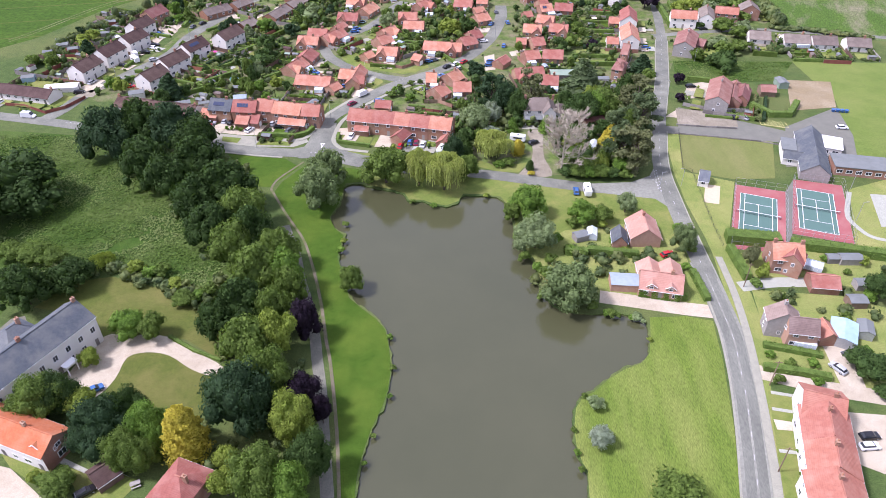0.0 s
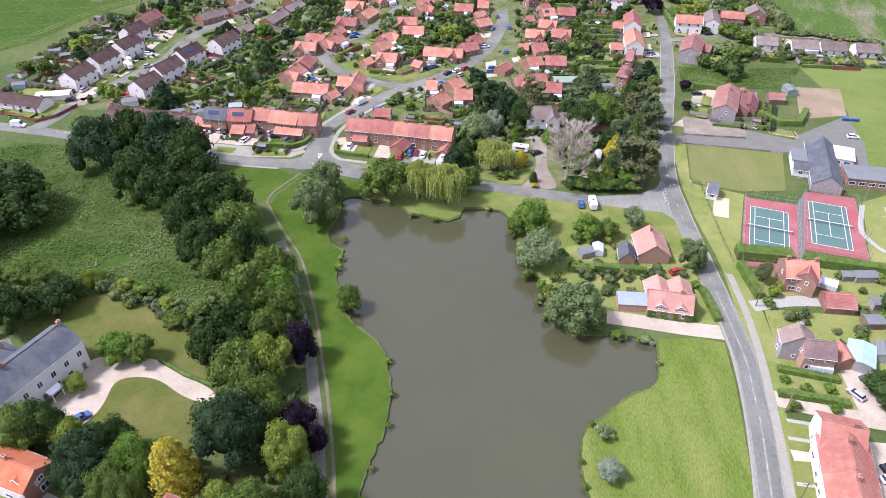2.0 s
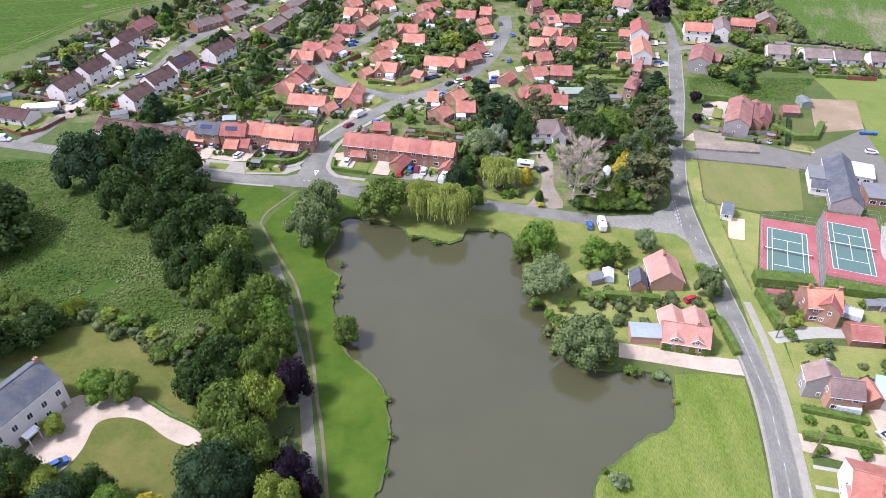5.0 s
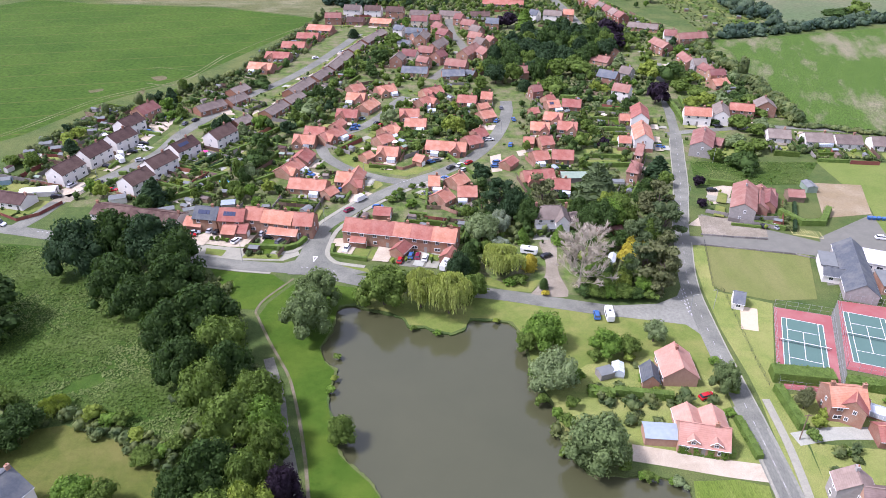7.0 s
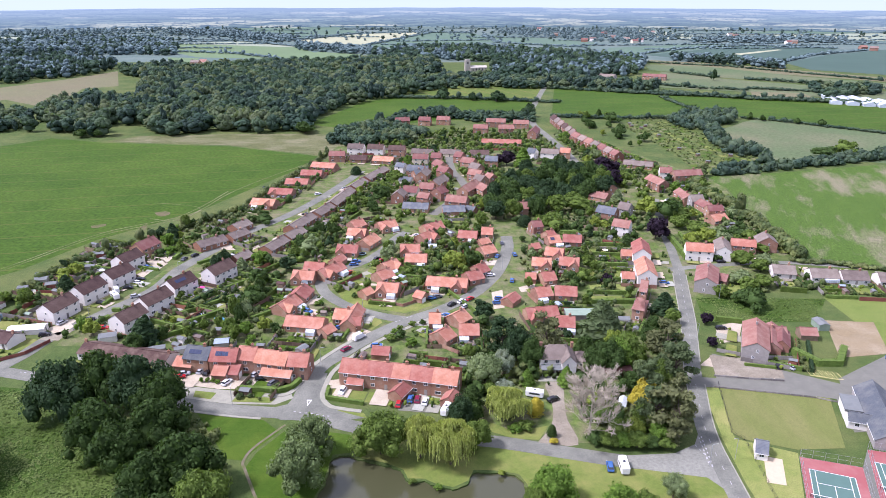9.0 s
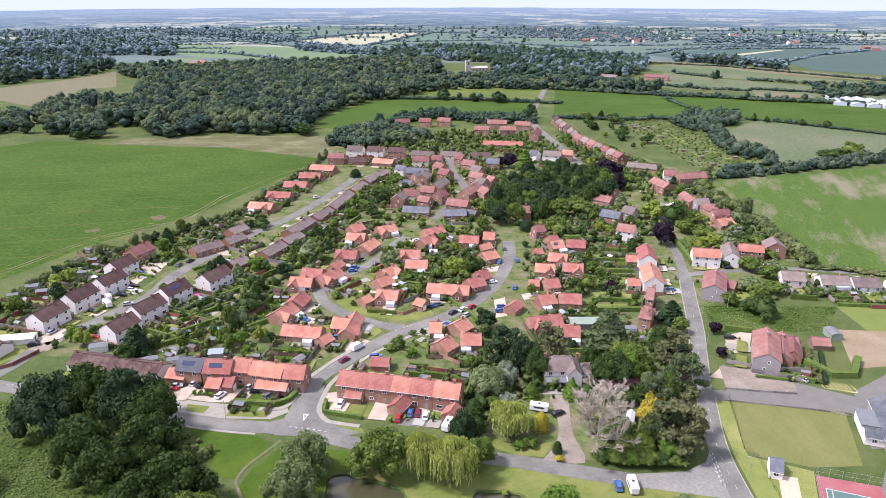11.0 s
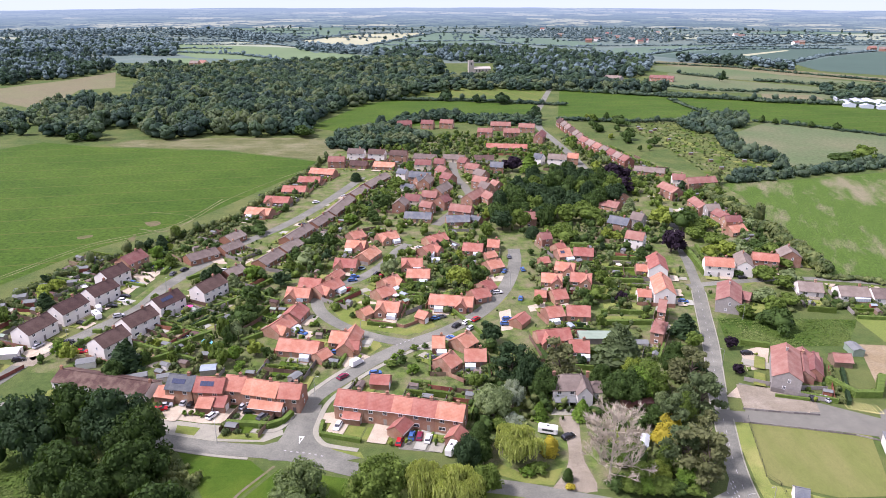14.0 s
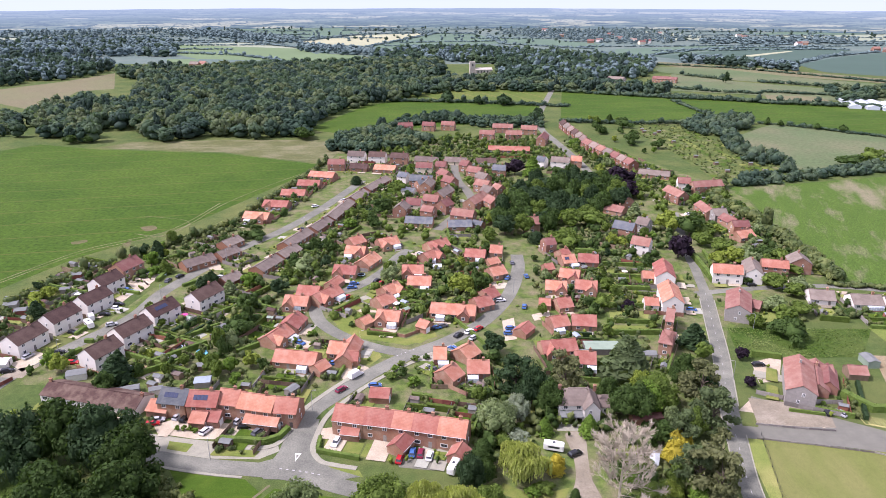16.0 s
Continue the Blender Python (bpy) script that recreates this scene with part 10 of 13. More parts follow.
tree(-13.1, 256.1, 2.7, 4, "bright", "bush", "villa garden")
tree(7.4, 247.0, 3.3, 6, "mid", "broad", "villa garden")
tree(13.2, 224.1, 3.8, 5, "mid", "bush", "villa garden")
tree(17.4, 225.5, 4.1, 5, "silver", "bush", "villa garden")
tree(31.6, 236.4, 2.9, 3, "mid", "bush", "villa garden")
tree(57.3, 206.6, 4.6, 9, "mid", "broad", "villa garden")
tree(59.1, 200.2, 4.2, 8, "bright", "broad", "villa garden")
tree(45.3, 209.5, 4.3, 5, "bright", "bush", "villa garden")
tree(49.8, 212.0, 4.0, 5, "mid", "bush", "villa garden")
tree(45.1, 222.8, 3.5, 5, "mid", "broad", "villa garden")
tree(58.2, 226.1, 4.3, 8, "dark", "broad", "villa garden")
tree(68.6, 230.5, 4.8, 10, "mid", "broad", "villa garden")
tree(42.8, 240.1, 2.6, 2.5, "mid", "bush", "villa garden")
tree(31.2, 240.0, 2.6, 2.5, "bright", "bush", "villa garden")
tree(121.9, 292.2, 6.4, 9, "dark", "broad", "lane gardens")
tree(128.6, 315.6, 4.7, 6, "grey", "broad", "lane gardens")
tree(141.9, 326.8, 5.5, 7, "mid", "broad", "lane gardens")
tree(140.9, 365.6, 6.0, 8, "dark", "broad", "lane gardens")
tree(130.5, 364.0, 6.5, 9, "light", "broad", "lane gardens")
tree(122.8, 361.5, 5.3, 8, "light", "broad", "lane gardens")
tree(148.8, 371.3, 5.6, 7, "dark", "broad", "lane gardens")
tree(154.1, 367.1, 4.9, 7, "mid", "broad", "lane gardens")
tree(124.4, 387.2, 7.5, 8, "mid", "broad", "lane gardens")
tree(136.5, 404.9, 5.3, 6, "light", "broad", "lane gardens")
tree(-163.6, 308.4, 4.1, 7, "light", "broad", "back gardens")
tree(-180.3, 291.1, 4.6, 6, "mid", "broad", "back gardens")
tree(-173.9, 295.3, 4.0, 6, "mid", "broad", "back gardens")
tree(-175.7, 329.7, 2.5, 5, "deep", "broad", "back gardens")
tree(-141.0, 275.1, 2.6, 3, "mid", "broad", "back gardens")
tree(-107.3, 335.6, 2.6, 5, "deep", "broad", "back gardens")
tree(-106.7, 275.1, 2.0, 3, "light", "broad", "back gardens")
tree(-80.7, 263.8, 4.2, 8, "mid", "broad", "back gardens")
tree(-68.3, 267.6, 3.8, 7, "light", "broad", "back gardens")
tree(-71.4, 259.6, 2.1, 3, "bright", "broad", "back gardens")
tree(-110.7, 296.7, 3.2, 4, "mid", "broad", "back gardens")
tree(-102.5, 284.9, 2.6, 4, "dark", "broad", "back gardens")
tree(-27.6, 344.0, 4.7, 10, "grey", "broad", "estate gardens")
tree(3.6, 329.7, 7.1, 9, "light", "broad", "estate gardens")
tree(9.3, 332.1, 3.6, 10, "dark", "broad", "estate gardens")
tree(-12.7, 307.3, 3.1, 6, "mid", "broad", "estate gardens")
tree(69.2, 311.9, 3.0, 6, "purple", "broad", "estate gardens")
tree(59.1, 313.2, 4.6, 8, "mid", "broad", "estate gardens")
tree(65.1, 331.5, 4.4, 7, "mid", "broad", "estate gardens")
tree(54.2, 306.5, 3.6, 7, "dark", "broad", "estate gardens")
tree(38.1, 365.2, 2.4, 4, "dark", "broad", "estate gardens")
tree(57.1, 393.8, 7.0, 9, "mid", "broad", "estate gardens")
tree(50.1, 394.2, 4.1, 6, "mid", "broad", "estate gardens")
tree(-18.0, 268.7, 1.7, 2, "mid", "bush", "estate gardens")
tree(-13.4, 272.2, 2.0, 2, "mid", "bush", "estate gardens")
tree(-9.5, 273.4, 1.8, 2, "dark", "bush", "estate gardens")
tree(-19.7, 265.3, 1.7, 2.5, "bright", "bush", "estate gardens")
tree(-53.0, 289.9, 1.7, 2, "mid", "bush", "estate gardens")
tree(-51.6, 290.3, 1.7, 2.5, "bright", "bush", "estate gardens")
tree(-57.7, 284.5, 2.1, 3, "mid", "bush", "estate gardens")
tree(-38.7, 297.7, 1.5, 2.5, "dark", "bush", "estate gardens")
tree(-25.9, 140.2, 2.1, 3, "mid", "bush", "water")
tree(-29.1, 157.1, 1.6, 2, "bright", "bush", "water")
tree(-29.0, 161.4, 1.5, 1.6, "light", "bush", "water")
tree(-29.3, 170.1, 1.5, 1.5, "mid", "bush", "water")
tree(-13.1, 121.9, 1.1, 1.5, "bright", "bush", "water")
tree(-11.8, 111.7, 1.1, 1.3, "mid", "bush", "water")
tree(-11.9, 103.2, 0.9, 1.2, "bright", "bush", "water")
tree(-14.8, 92.4, 0.9, 1.2, "mid", "bush", "water")
tree(-16.0, 85.4, 0.8, 1.3, "bright", "bush", "water")
tree(20.1, 175.8, 2.1, 3, "mid", "bush", "water")
tree(22.2, 163.2, 2.2, 3, "bright", "bush", "water")
tree(22.8, 153.0, 2.2, 4, "mid", "bush", "water")
tree(25.9, 148.6, 1.9, 3, "bright", "bush", "water")
tree(41.9, 130.2, 1.5, 2, "bright", "bush", "water")
tree(44.7, 129.7, 1.3, 1.8, "mid", "bush", "water")
tree(48.2, 128.9, 1.3, 1.6, "bright", "bush", "water")
tree(13.7, 185.8, 1.5, 1.4, "light", "bush", "water")
tree(-9.6, 182.6, 1.4, 1.4, "mid", "bush", "water")
tree(-2.8, 180.2, 1.4, 1.5, "bright", "bush", "water")
tree(28.1, 93.8, 1.0, 1.4, "mid", "bush", "water")
tree(27.8, 88.0, 1.1, 1.5, "bright", "bush", "water")
tree(28.1, 83.9, 1.1, 1.5, "mid", "bush", "water")
tree(31.8, 103.2, 1.1, 1.3, "mid", "bush", "water")
tree(50.7, 121.1, 1.0, 1.2, "light", "bush", "water")
tree(36.4, 156.4, 2.3, 3, "bright", "bush", "cottage gardens")
tree(39.4, 155.0, 2.1, 3, "mid", "bush", "cottage gardens")
tree(49.3, 160.8, 2.0, 2.5, "bright", "bush", "cottage gardens")
tree(47.5, 168.9, 2.3, 3, "light", "bush", "cottage gardens")
tree(70.1, 167.8, 2.0, 2.5, "bright", "bush", "cottage gardens")
tree(71.1, 156.7, 2.1, 2.5, "mid", "bush", "cottage gardens")
tree(67.4, 149.2, 1.8, 2.2, "bright", "bush", "cottage gardens")
tree(68.9, 140.9, 1.6, 2, "mid", "bush", "cottage gardens")
tree(51.9, 157.1, 1.7, 2, "light", "bush", "cottage gardens")
tree(38.7, 170.0, 2.4, 3.5, "mid", "bush", "cottage gardens")
tree(32.9, 161.0, 2.5, 4, "bright", "bush", "cottage gardens")
tree(30.1, 151.7, 2.2, 4, "mid", "bush", "cottage gardens")
tree(89.8, 148.6, 1.9, 3, "light", "bush", "cottage gardens")
tree(89.4, 137.4, 1.7, 2, "mid", "bush", "cottage gardens")
tree(107.5, 153.1, 1.8, 2, "bright", "bush", "cottage gardens")
tree(117.5, 151.2, 2.4, 3, "light", "bush", "cottage gardens")
tree(110.9, 146.8, 1.6, 2, "mid", "bush", "cottage gardens")
tree(111.5, 136.1, 2.4, 4, "bright", "bush", "cottage gardens")
tree(102.0, 128.1, 1.8, 3, "mid", "bush", "cottage gardens")
tree(100.1, 115.7, 2.5, 4, "bright", "bush", "cottage gardens")
tree(99.9, 108.2, 1.9, 3, "mid", "bush", "cottage gardens")
tree(87.2, 113.0, 1.8, 2.2, "bright", "bush", "cottage gardens")
tree(81.9, 113.1, 1.7, 2, "mid", "bush", "cottage gardens")
tree(78.3, 115.9, 1.5, 2, "bright", "bush", "cottage gardens")
tree(77.2, 108.0, 1.8, 2.5, "mid", "bush", "cottage gardens")
tree(85.7, 106.8, 1.8, 2.5, "bright", "bush", "cottage gardens")
tree(75.9, 93.5, 1.3, 2, "mid", "bush", "cottage gardens")
tree(74.1, 87.8, 1.4, 2, "bright", "bush", "cottage gardens")
tree(72.3, 82.2, 1.3, 2.5, "mid", "bush", "cottage gardens")
tree(77.5, 98.3, 1.1, 1.6, "bright", "bush", "cottage gardens")

# ---- field trees and woods ----
tree(-124.3, 645.4, 11.1, 13, "dark", "broad", "field hedges")
tree(-2.6, 856.8, 10.6, 15, "deep", "broad", "field hedges")
tree(32.5, 841.1, 7.2, 11, "deep", "broad", "field hedges")
tree(58.7, 834.6, 11.0, 15, "deep", "broad", "field hedges")
tree(83.5, 734.5, 9.1, 16, "deep", "broad", "field hedges")
tree(378.0, 1029.9, 5.2, 18, "deep", "broad", "field hedges")
tree(299.9, 719.2, 4.2, 8, "dark", "broad", "field hedges")
tree(308.9, 710.0, 4.2, 7, "dark", "broad", "field hedges")
tree(334.9, 695.2, 4.2, 7, "dark", "broad", "field hedges")
tree(352.3, 683.6, 5.4, 8, "dark", "broad", "field hedges")
tree(-57.4, 870.4, 5.4, 8, "dark", "broad", "field hedges")
tree(-314.3, 626.1, 7.6, 9, "dark", "broad", "field hedges")
tree(-300.0, 631.0, 7.6, 9, "dark", "broad", "field hedges")
tree(151.9, 639.1, 8.1, 12, "dark", "broad", "field hedges")
tree(167.5, 613.5, 6.9, 10, "dark", "broad", "field hedges")
tree(160.6, 703.0, 10.0, 11, "dark", "broad", "field hedges")
tree(39.7, 437.7, 6.7, 13.9, "dark", "broad", "village wood")
tree(49.1, 431.1, 6.0, 11.7, "mid", "broad", "village wood")
tree(79.8, 499.2, 5.2, 15.0, "deep", "broad", "village wood")
tree(45.2, 475.5, 6.3, 10.3, "dark", "broad", "village wood")
tree(87.4, 445.6, 6.7, 13.0, "dark", "broad", "village wood")
tree(79.0, 487.0, 5.5, 12.5, "deep", "broad", "village wood")
tree(78.8, 432.6, 6.3, 12.3, "dark", "broad", "village wood")
tree(48.4, 410.7, 5.2, 11.5, "deep", "broad", "village wood")
tree(101.2, 494.6, 6.4, 10.1, "dark", "broad", "village wood")
tree(98.6, 450.4, 7.0, 14.0, "deep", "broad", "village wood")
tree(74.5, 466.9, 5.5, 14.2, "dark", "broad", "village wood")
tree(63.2, 456.3, 6.6, 10.0, "deep", "broad", "village wood")
tree(83.9, 478.8, 5.1, 11.2, "dark", "broad", "village wood")
tree(26.3, 410.7, 5.3, 13.7, "dark", "broad", "village wood")
tree(59.3, 486.9, 5.9, 10.2, "deep", "broad", "village wood")
tree(41.5, 413.9, 5.4, 10.9, "dark", "broad", "village wood")
tree(81.4, 463.1, 6.2, 12.1, "mid", "broad", "village wood")
tree(38.0, 453.5, 6.4, 12.5, "dark", "broad", "village wood")
tree(94.7, 457.4, 6.0, 11.5, "mid", "broad", "village wood")
tree(57.2, 440.4, 5.4, 13.7, "deep", "broad", "village wood")
tree(70.0, 432.1, 6.9, 14.1, "deep", "broad", "village wood")
tree(52.1, 418.8, 6.3, 10.8, "dark", "broad", "village wood")
tree(42.5, 466.8, 6.5, 13.4, "deep", "broad", "village wood")
tree(71.2, 446.7, 5.0, 10.0, "deep", "broad", "village wood")
tree(52.7, 465.3, 6.9, 10.4, "deep", "broad", "village wood")
tree(46.6, 457.3, 6.6, 10.4, "deep", "broad", "village wood")
tree(90.7, 475.1, 6.4, 12.8, "dark", "broad", "village wood")
tree(85.3, 493.9, 4.7, 12.4, "deep", "broad", "village wood")
tree(97.0, 484.5, 5.4, 14.8, "dark", "broad", "village wood")
tree(68.7, 481.4, 5.8, 13.7, "dark", "broad", "village wood")
tree(55.8, 453.4, 5.5, 10.5, "deep", "broad", "village wood")
tree(101.6, 477.3, 5.8, 14.4, "dark", "broad", "village wood")
tree(96.7, 502.3, 4.8, 10.4, "mid", "broad", "village wood")
tree(37.5, 404.8, 5.6, 11.7, "mid", "broad", "village wood")
tree(53.5, 480.5, 4.8, 10.1, "mid", "broad", "village wood")
tree(28.3, 442.4, 4.6, 11.8, "deep", "broad", "village wood")
tree(70.0, 459.4, 5.5, 13.3, "dark", "broad", "village wood")
tree(61.9, 474.1, 5.2, 14.2, "dark", "broad", "village wood")
tree(49.7, 403.1, 4.8, 14.5, "dark", "broad", "village wood")
tree(42.5, 446.8, 6.9, 10.7, "dark", "broad", "village wood")
tree(29.0, 432.8, 4.8, 14.8, "deep", "broad", "village wood")
tree(39.8, 429.8, 6.4, 10.9, "dark", "broad", "village wood")
tree(82.8, 455.4, 5.5, 14.1, "deep", "broad", "village wood")
tree(88.0, 485.7, 6.4, 14.4, "deep", "broad", "village wood")
tree(57.1, 426.9, 6.4, 14.6, "deep", "broad", "village wood")
tree(34.3, 420.4, 4.5, 10.9, "dark", "broad", "village wood")
tree(71.5, 491.4, 4.8, 15.0, "deep", "broad", "village wood")
tree(27.4, 402.3, 6.7, 12.7, "deep", "broad", "village wood")
tree(74.0, 423.2, 6.6, 11.0, "mid", "broad", "village wood")
tree(25.4, 419.2, 5.0, 11.3, "dark", "broad", "village wood")
tree(63.1, 447.3, 5.3, 12.5, "deep", "broad", "village wood")
tree(87.1, 501.3, 4.9, 10.7, "dark", "broad", "village wood")
tree(99.8, 467.1, 5.9, 14.3, "mid", "broad", "village wood")
tree(54.6, 495.0, 5.1, 13.8, "deep", "broad", "village wood")
tree(78.4, 508.4, 4.8, 13.8, "dark", "broad", "village wood")
scatter("woodland", [(208.6, 692.8), (250.4, 754.4), (296.2, 754.6), (277.7, 701.6), (248.7, 673.8), (230.9, 602.4), (247.0, 557.3), (235.2, 531.4), (218.4, 570.2), (231.0, 653.1)], 8, (4, 7), (6, 11), "wood", "trees and scrub round the allotments", 1, 12, False, 3)
scatter("woodland", [(177.0, 493.0), (234.3, 512.3), (313.6, 536.6), (409.6, 567.2), (420.9, 582.6), (329.4, 563.1), (241.7, 528.1), (199.3, 521.5)], 6, (3.5, 6), (4, 7), "wood", "thick field hedge", 1, 12, False, 3)
grove("woodland", [(-423, 646), (-373, 654), (-403, 712), (-442, 752), (-482, 736)], 11.4, (6, 9.5), (9, 15), ("wood_dark", "wood_mid", "wood_light", "wood_dull"), "clump of dark broadleaf trees at the wood edge", 8, 66)
grove("woodland", [(-360, 659), (-336, 635), (-285, 624), (-295, 642), (-331, 678), (-287, 684), (-348, 839), (-433, 822), (-401, 721)], 12.0, (6, 10), (10, 19), ("wood_dark", "wood_mid", "wood_light", "wood_dull"), "mixed clump of broadleaf trees and pines", 8, 66)
grove("woodland", [(-288, 684), (-273, 652), (-242, 635), (-196, 658), (-168, 646), (-143, 643), (-124, 658), (-128, 722), (-116, 797), (-90, 828), (-61, 862), (-23, 923), (-80, 1029), (-187, 1061), (-326, 1094), (-373, 1059), (-421, 1020), (-348, 839)], 12.0, (6.5, 11), (12, 20), ("wood_dark", "wood_mid", "wood_light", "wood_dull"), "broad belt of mixed dark woodland", 8, 60)
grove("woodland", [(-79, 1023), (-23, 918), (27, 949), (148, 940), (188, 924), (260, 910), (275, 946), (206, 1013), (131, 1024), (63, 1062), (-2, 1042)], 12.5, (6, 10), (9, 15), ("wood_dark", "wood_mid", "wood_light", "wood_dull"), "dark broadleaf trees along the park edge", 7, 44)
grove("woodland", [(-502, 1122), (-421, 1020), (-373, 1059), (-326, 1094), (-187, 1061), (-80, 1029), (-10, 1076), (-13, 1289), (-89, 1278), (-148, 1278), (-217, 1231), (-357, 1195), (-380, 1130), (-441, 1177)], 13.7, (7.5, 11.5), (13, 19), ("wood_dark", "wood_mid", "wood_light", "wood_dull"), "dark woodland behind the belt", 6, 33)
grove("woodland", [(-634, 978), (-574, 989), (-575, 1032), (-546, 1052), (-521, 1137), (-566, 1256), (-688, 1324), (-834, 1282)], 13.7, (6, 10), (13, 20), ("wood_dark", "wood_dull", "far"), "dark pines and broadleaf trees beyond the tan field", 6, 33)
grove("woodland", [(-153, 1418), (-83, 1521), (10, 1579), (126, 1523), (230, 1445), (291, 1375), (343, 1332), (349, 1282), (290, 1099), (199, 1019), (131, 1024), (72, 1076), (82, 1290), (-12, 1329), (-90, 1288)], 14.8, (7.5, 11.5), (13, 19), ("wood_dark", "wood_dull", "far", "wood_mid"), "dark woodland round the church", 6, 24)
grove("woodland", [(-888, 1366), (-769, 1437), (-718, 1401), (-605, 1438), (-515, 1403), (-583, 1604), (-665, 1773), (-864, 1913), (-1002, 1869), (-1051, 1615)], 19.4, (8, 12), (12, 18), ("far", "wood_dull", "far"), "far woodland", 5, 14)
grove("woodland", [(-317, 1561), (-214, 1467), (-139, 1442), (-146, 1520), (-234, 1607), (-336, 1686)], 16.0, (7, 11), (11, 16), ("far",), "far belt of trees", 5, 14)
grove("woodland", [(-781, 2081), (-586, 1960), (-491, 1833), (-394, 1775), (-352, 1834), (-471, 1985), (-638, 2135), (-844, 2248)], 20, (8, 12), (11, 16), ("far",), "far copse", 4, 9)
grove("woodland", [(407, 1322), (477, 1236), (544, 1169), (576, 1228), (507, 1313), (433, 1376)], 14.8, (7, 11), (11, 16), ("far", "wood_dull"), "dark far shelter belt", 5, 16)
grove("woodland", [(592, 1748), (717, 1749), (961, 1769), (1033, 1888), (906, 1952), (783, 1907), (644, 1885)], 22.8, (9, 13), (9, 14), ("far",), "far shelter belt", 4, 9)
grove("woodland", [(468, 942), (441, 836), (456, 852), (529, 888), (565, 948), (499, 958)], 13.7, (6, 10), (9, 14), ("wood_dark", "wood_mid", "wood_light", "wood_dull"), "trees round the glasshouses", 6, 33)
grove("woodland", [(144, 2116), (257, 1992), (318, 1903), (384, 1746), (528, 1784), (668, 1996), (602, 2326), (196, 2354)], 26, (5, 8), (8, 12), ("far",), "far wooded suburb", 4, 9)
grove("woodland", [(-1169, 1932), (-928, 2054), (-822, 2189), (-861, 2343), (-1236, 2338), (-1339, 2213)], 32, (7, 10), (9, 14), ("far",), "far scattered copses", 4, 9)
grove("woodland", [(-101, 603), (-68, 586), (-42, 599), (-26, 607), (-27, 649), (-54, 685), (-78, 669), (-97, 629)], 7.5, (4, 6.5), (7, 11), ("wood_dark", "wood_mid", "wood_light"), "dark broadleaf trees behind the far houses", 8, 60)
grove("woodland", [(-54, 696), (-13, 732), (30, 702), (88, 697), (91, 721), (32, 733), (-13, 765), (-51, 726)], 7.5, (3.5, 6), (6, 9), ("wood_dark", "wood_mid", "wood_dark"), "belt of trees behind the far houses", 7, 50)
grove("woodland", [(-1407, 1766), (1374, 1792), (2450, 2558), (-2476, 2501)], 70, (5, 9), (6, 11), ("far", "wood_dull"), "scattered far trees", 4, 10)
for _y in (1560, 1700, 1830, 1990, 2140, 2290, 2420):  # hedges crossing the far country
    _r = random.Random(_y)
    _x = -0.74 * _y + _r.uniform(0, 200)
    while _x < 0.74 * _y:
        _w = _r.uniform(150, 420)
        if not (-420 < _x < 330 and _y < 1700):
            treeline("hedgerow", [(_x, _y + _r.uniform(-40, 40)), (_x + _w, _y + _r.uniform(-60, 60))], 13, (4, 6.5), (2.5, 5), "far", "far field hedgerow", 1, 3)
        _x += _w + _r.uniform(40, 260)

# ---- tennis courts ----
tennis_court(97.09, 175.14, -20.5)
tennis_court(116.33, 177.97, -20.0)
mesh_fence([(96.0, 193.2), (110.8, 188.7), (98.1, 155.9), (82.9, 158.5), (96.0, 193.2)])
mesh_fence([(116.4, 196.4), (130.8, 192.5), (119.8, 160.4), (103.7, 165.7), (116.4, 196.4)])
sheet("court_path", [(110.8, 188.7), (116.4, 196.4), (103.7, 165.7), (101.5, 158.5), (98.5, 156.4)], 0.055, M["tarmac"], "narrow grey strip between the courts", "path")
mesh_fence([(87.5, 230.3), (81.8, 204.4), (84.0, 200.7), (81.5, 169.8), (81.2, 159.6)], 1.2, 3.0, "low dark post and rail fence", "dark_metal")
fence([(85.5, 228.4), (100.3, 225.6), (115.2, 222.2), (122.9, 218.7)], 0.6, "grey_timber", "low white-topped rail fence by the bowling green")
fence([(94.9, 251.8), (101.7, 248.6), (109.7, 246.5), (119.1, 246.0)], 1.6, "grey_timber", "grey timber fence in front of the red-roofed house")
fence([(88.1, 235.3), (98.6, 233.5), (109.9, 232.1)], 0.7, "grey_timber", "low grey rail along the stony parking strip")
car(149.1, 232.6, -8, "white", False, "parked on the school yard")
for _k in range(4):
    wheelie_bin(152.1 + _k * 1.6, 246.6 - _k * 0.25, -12 + _k * 5)

# ---- estate lawns and forecourts ----
sheet("estate_lawn", [(-47.4, 305.1), (-43.8, 312.3), (-36.6, 310.6), (-32.8, 296.9), (-16.7, 287.2), (-7.9, 295.0), (-6.5, 292.0), (-11.9, 284.4), (-23.0, 285.3), (-34.0, 288.1), (-42.2, 293.8)], 0.035, M["lawn"], "mown estate lawn beside the road", "lawn")
sheet("estate_lawn", [(-36.1, 271.1), (-33.2, 280.7), (-27.2, 279.8), (-25.1, 274.5), (-28.6, 268.6), (-33.3, 270.7)], 0.035, M["lawn"], "mown estate lawn beside the road", "lawn")
sheet("estate_lawn", [(17.1, 328.4), (24.6, 336.1), (27.2, 334.1), (24.9, 322.4), (17.7, 315.3), (14.1, 318.8)], 0.035, M["lawn"], "mown estate lawn beside the road", "lawn")
sheet("estate_lawn", [(12.7, 308.6), (16.5, 318.8), (23.5, 316.5), (19.2, 309.2)], 0.035, M["lawn"], "mown estate lawn beside the road", "lawn")
sheet("estate_lawn", [(-39.6, 316.3), (-35.1, 330.1), (-30.7, 328.2), (-32.7, 318.6)], 0.035, M["lawn"], "mown estate lawn beside the road", "lawn")
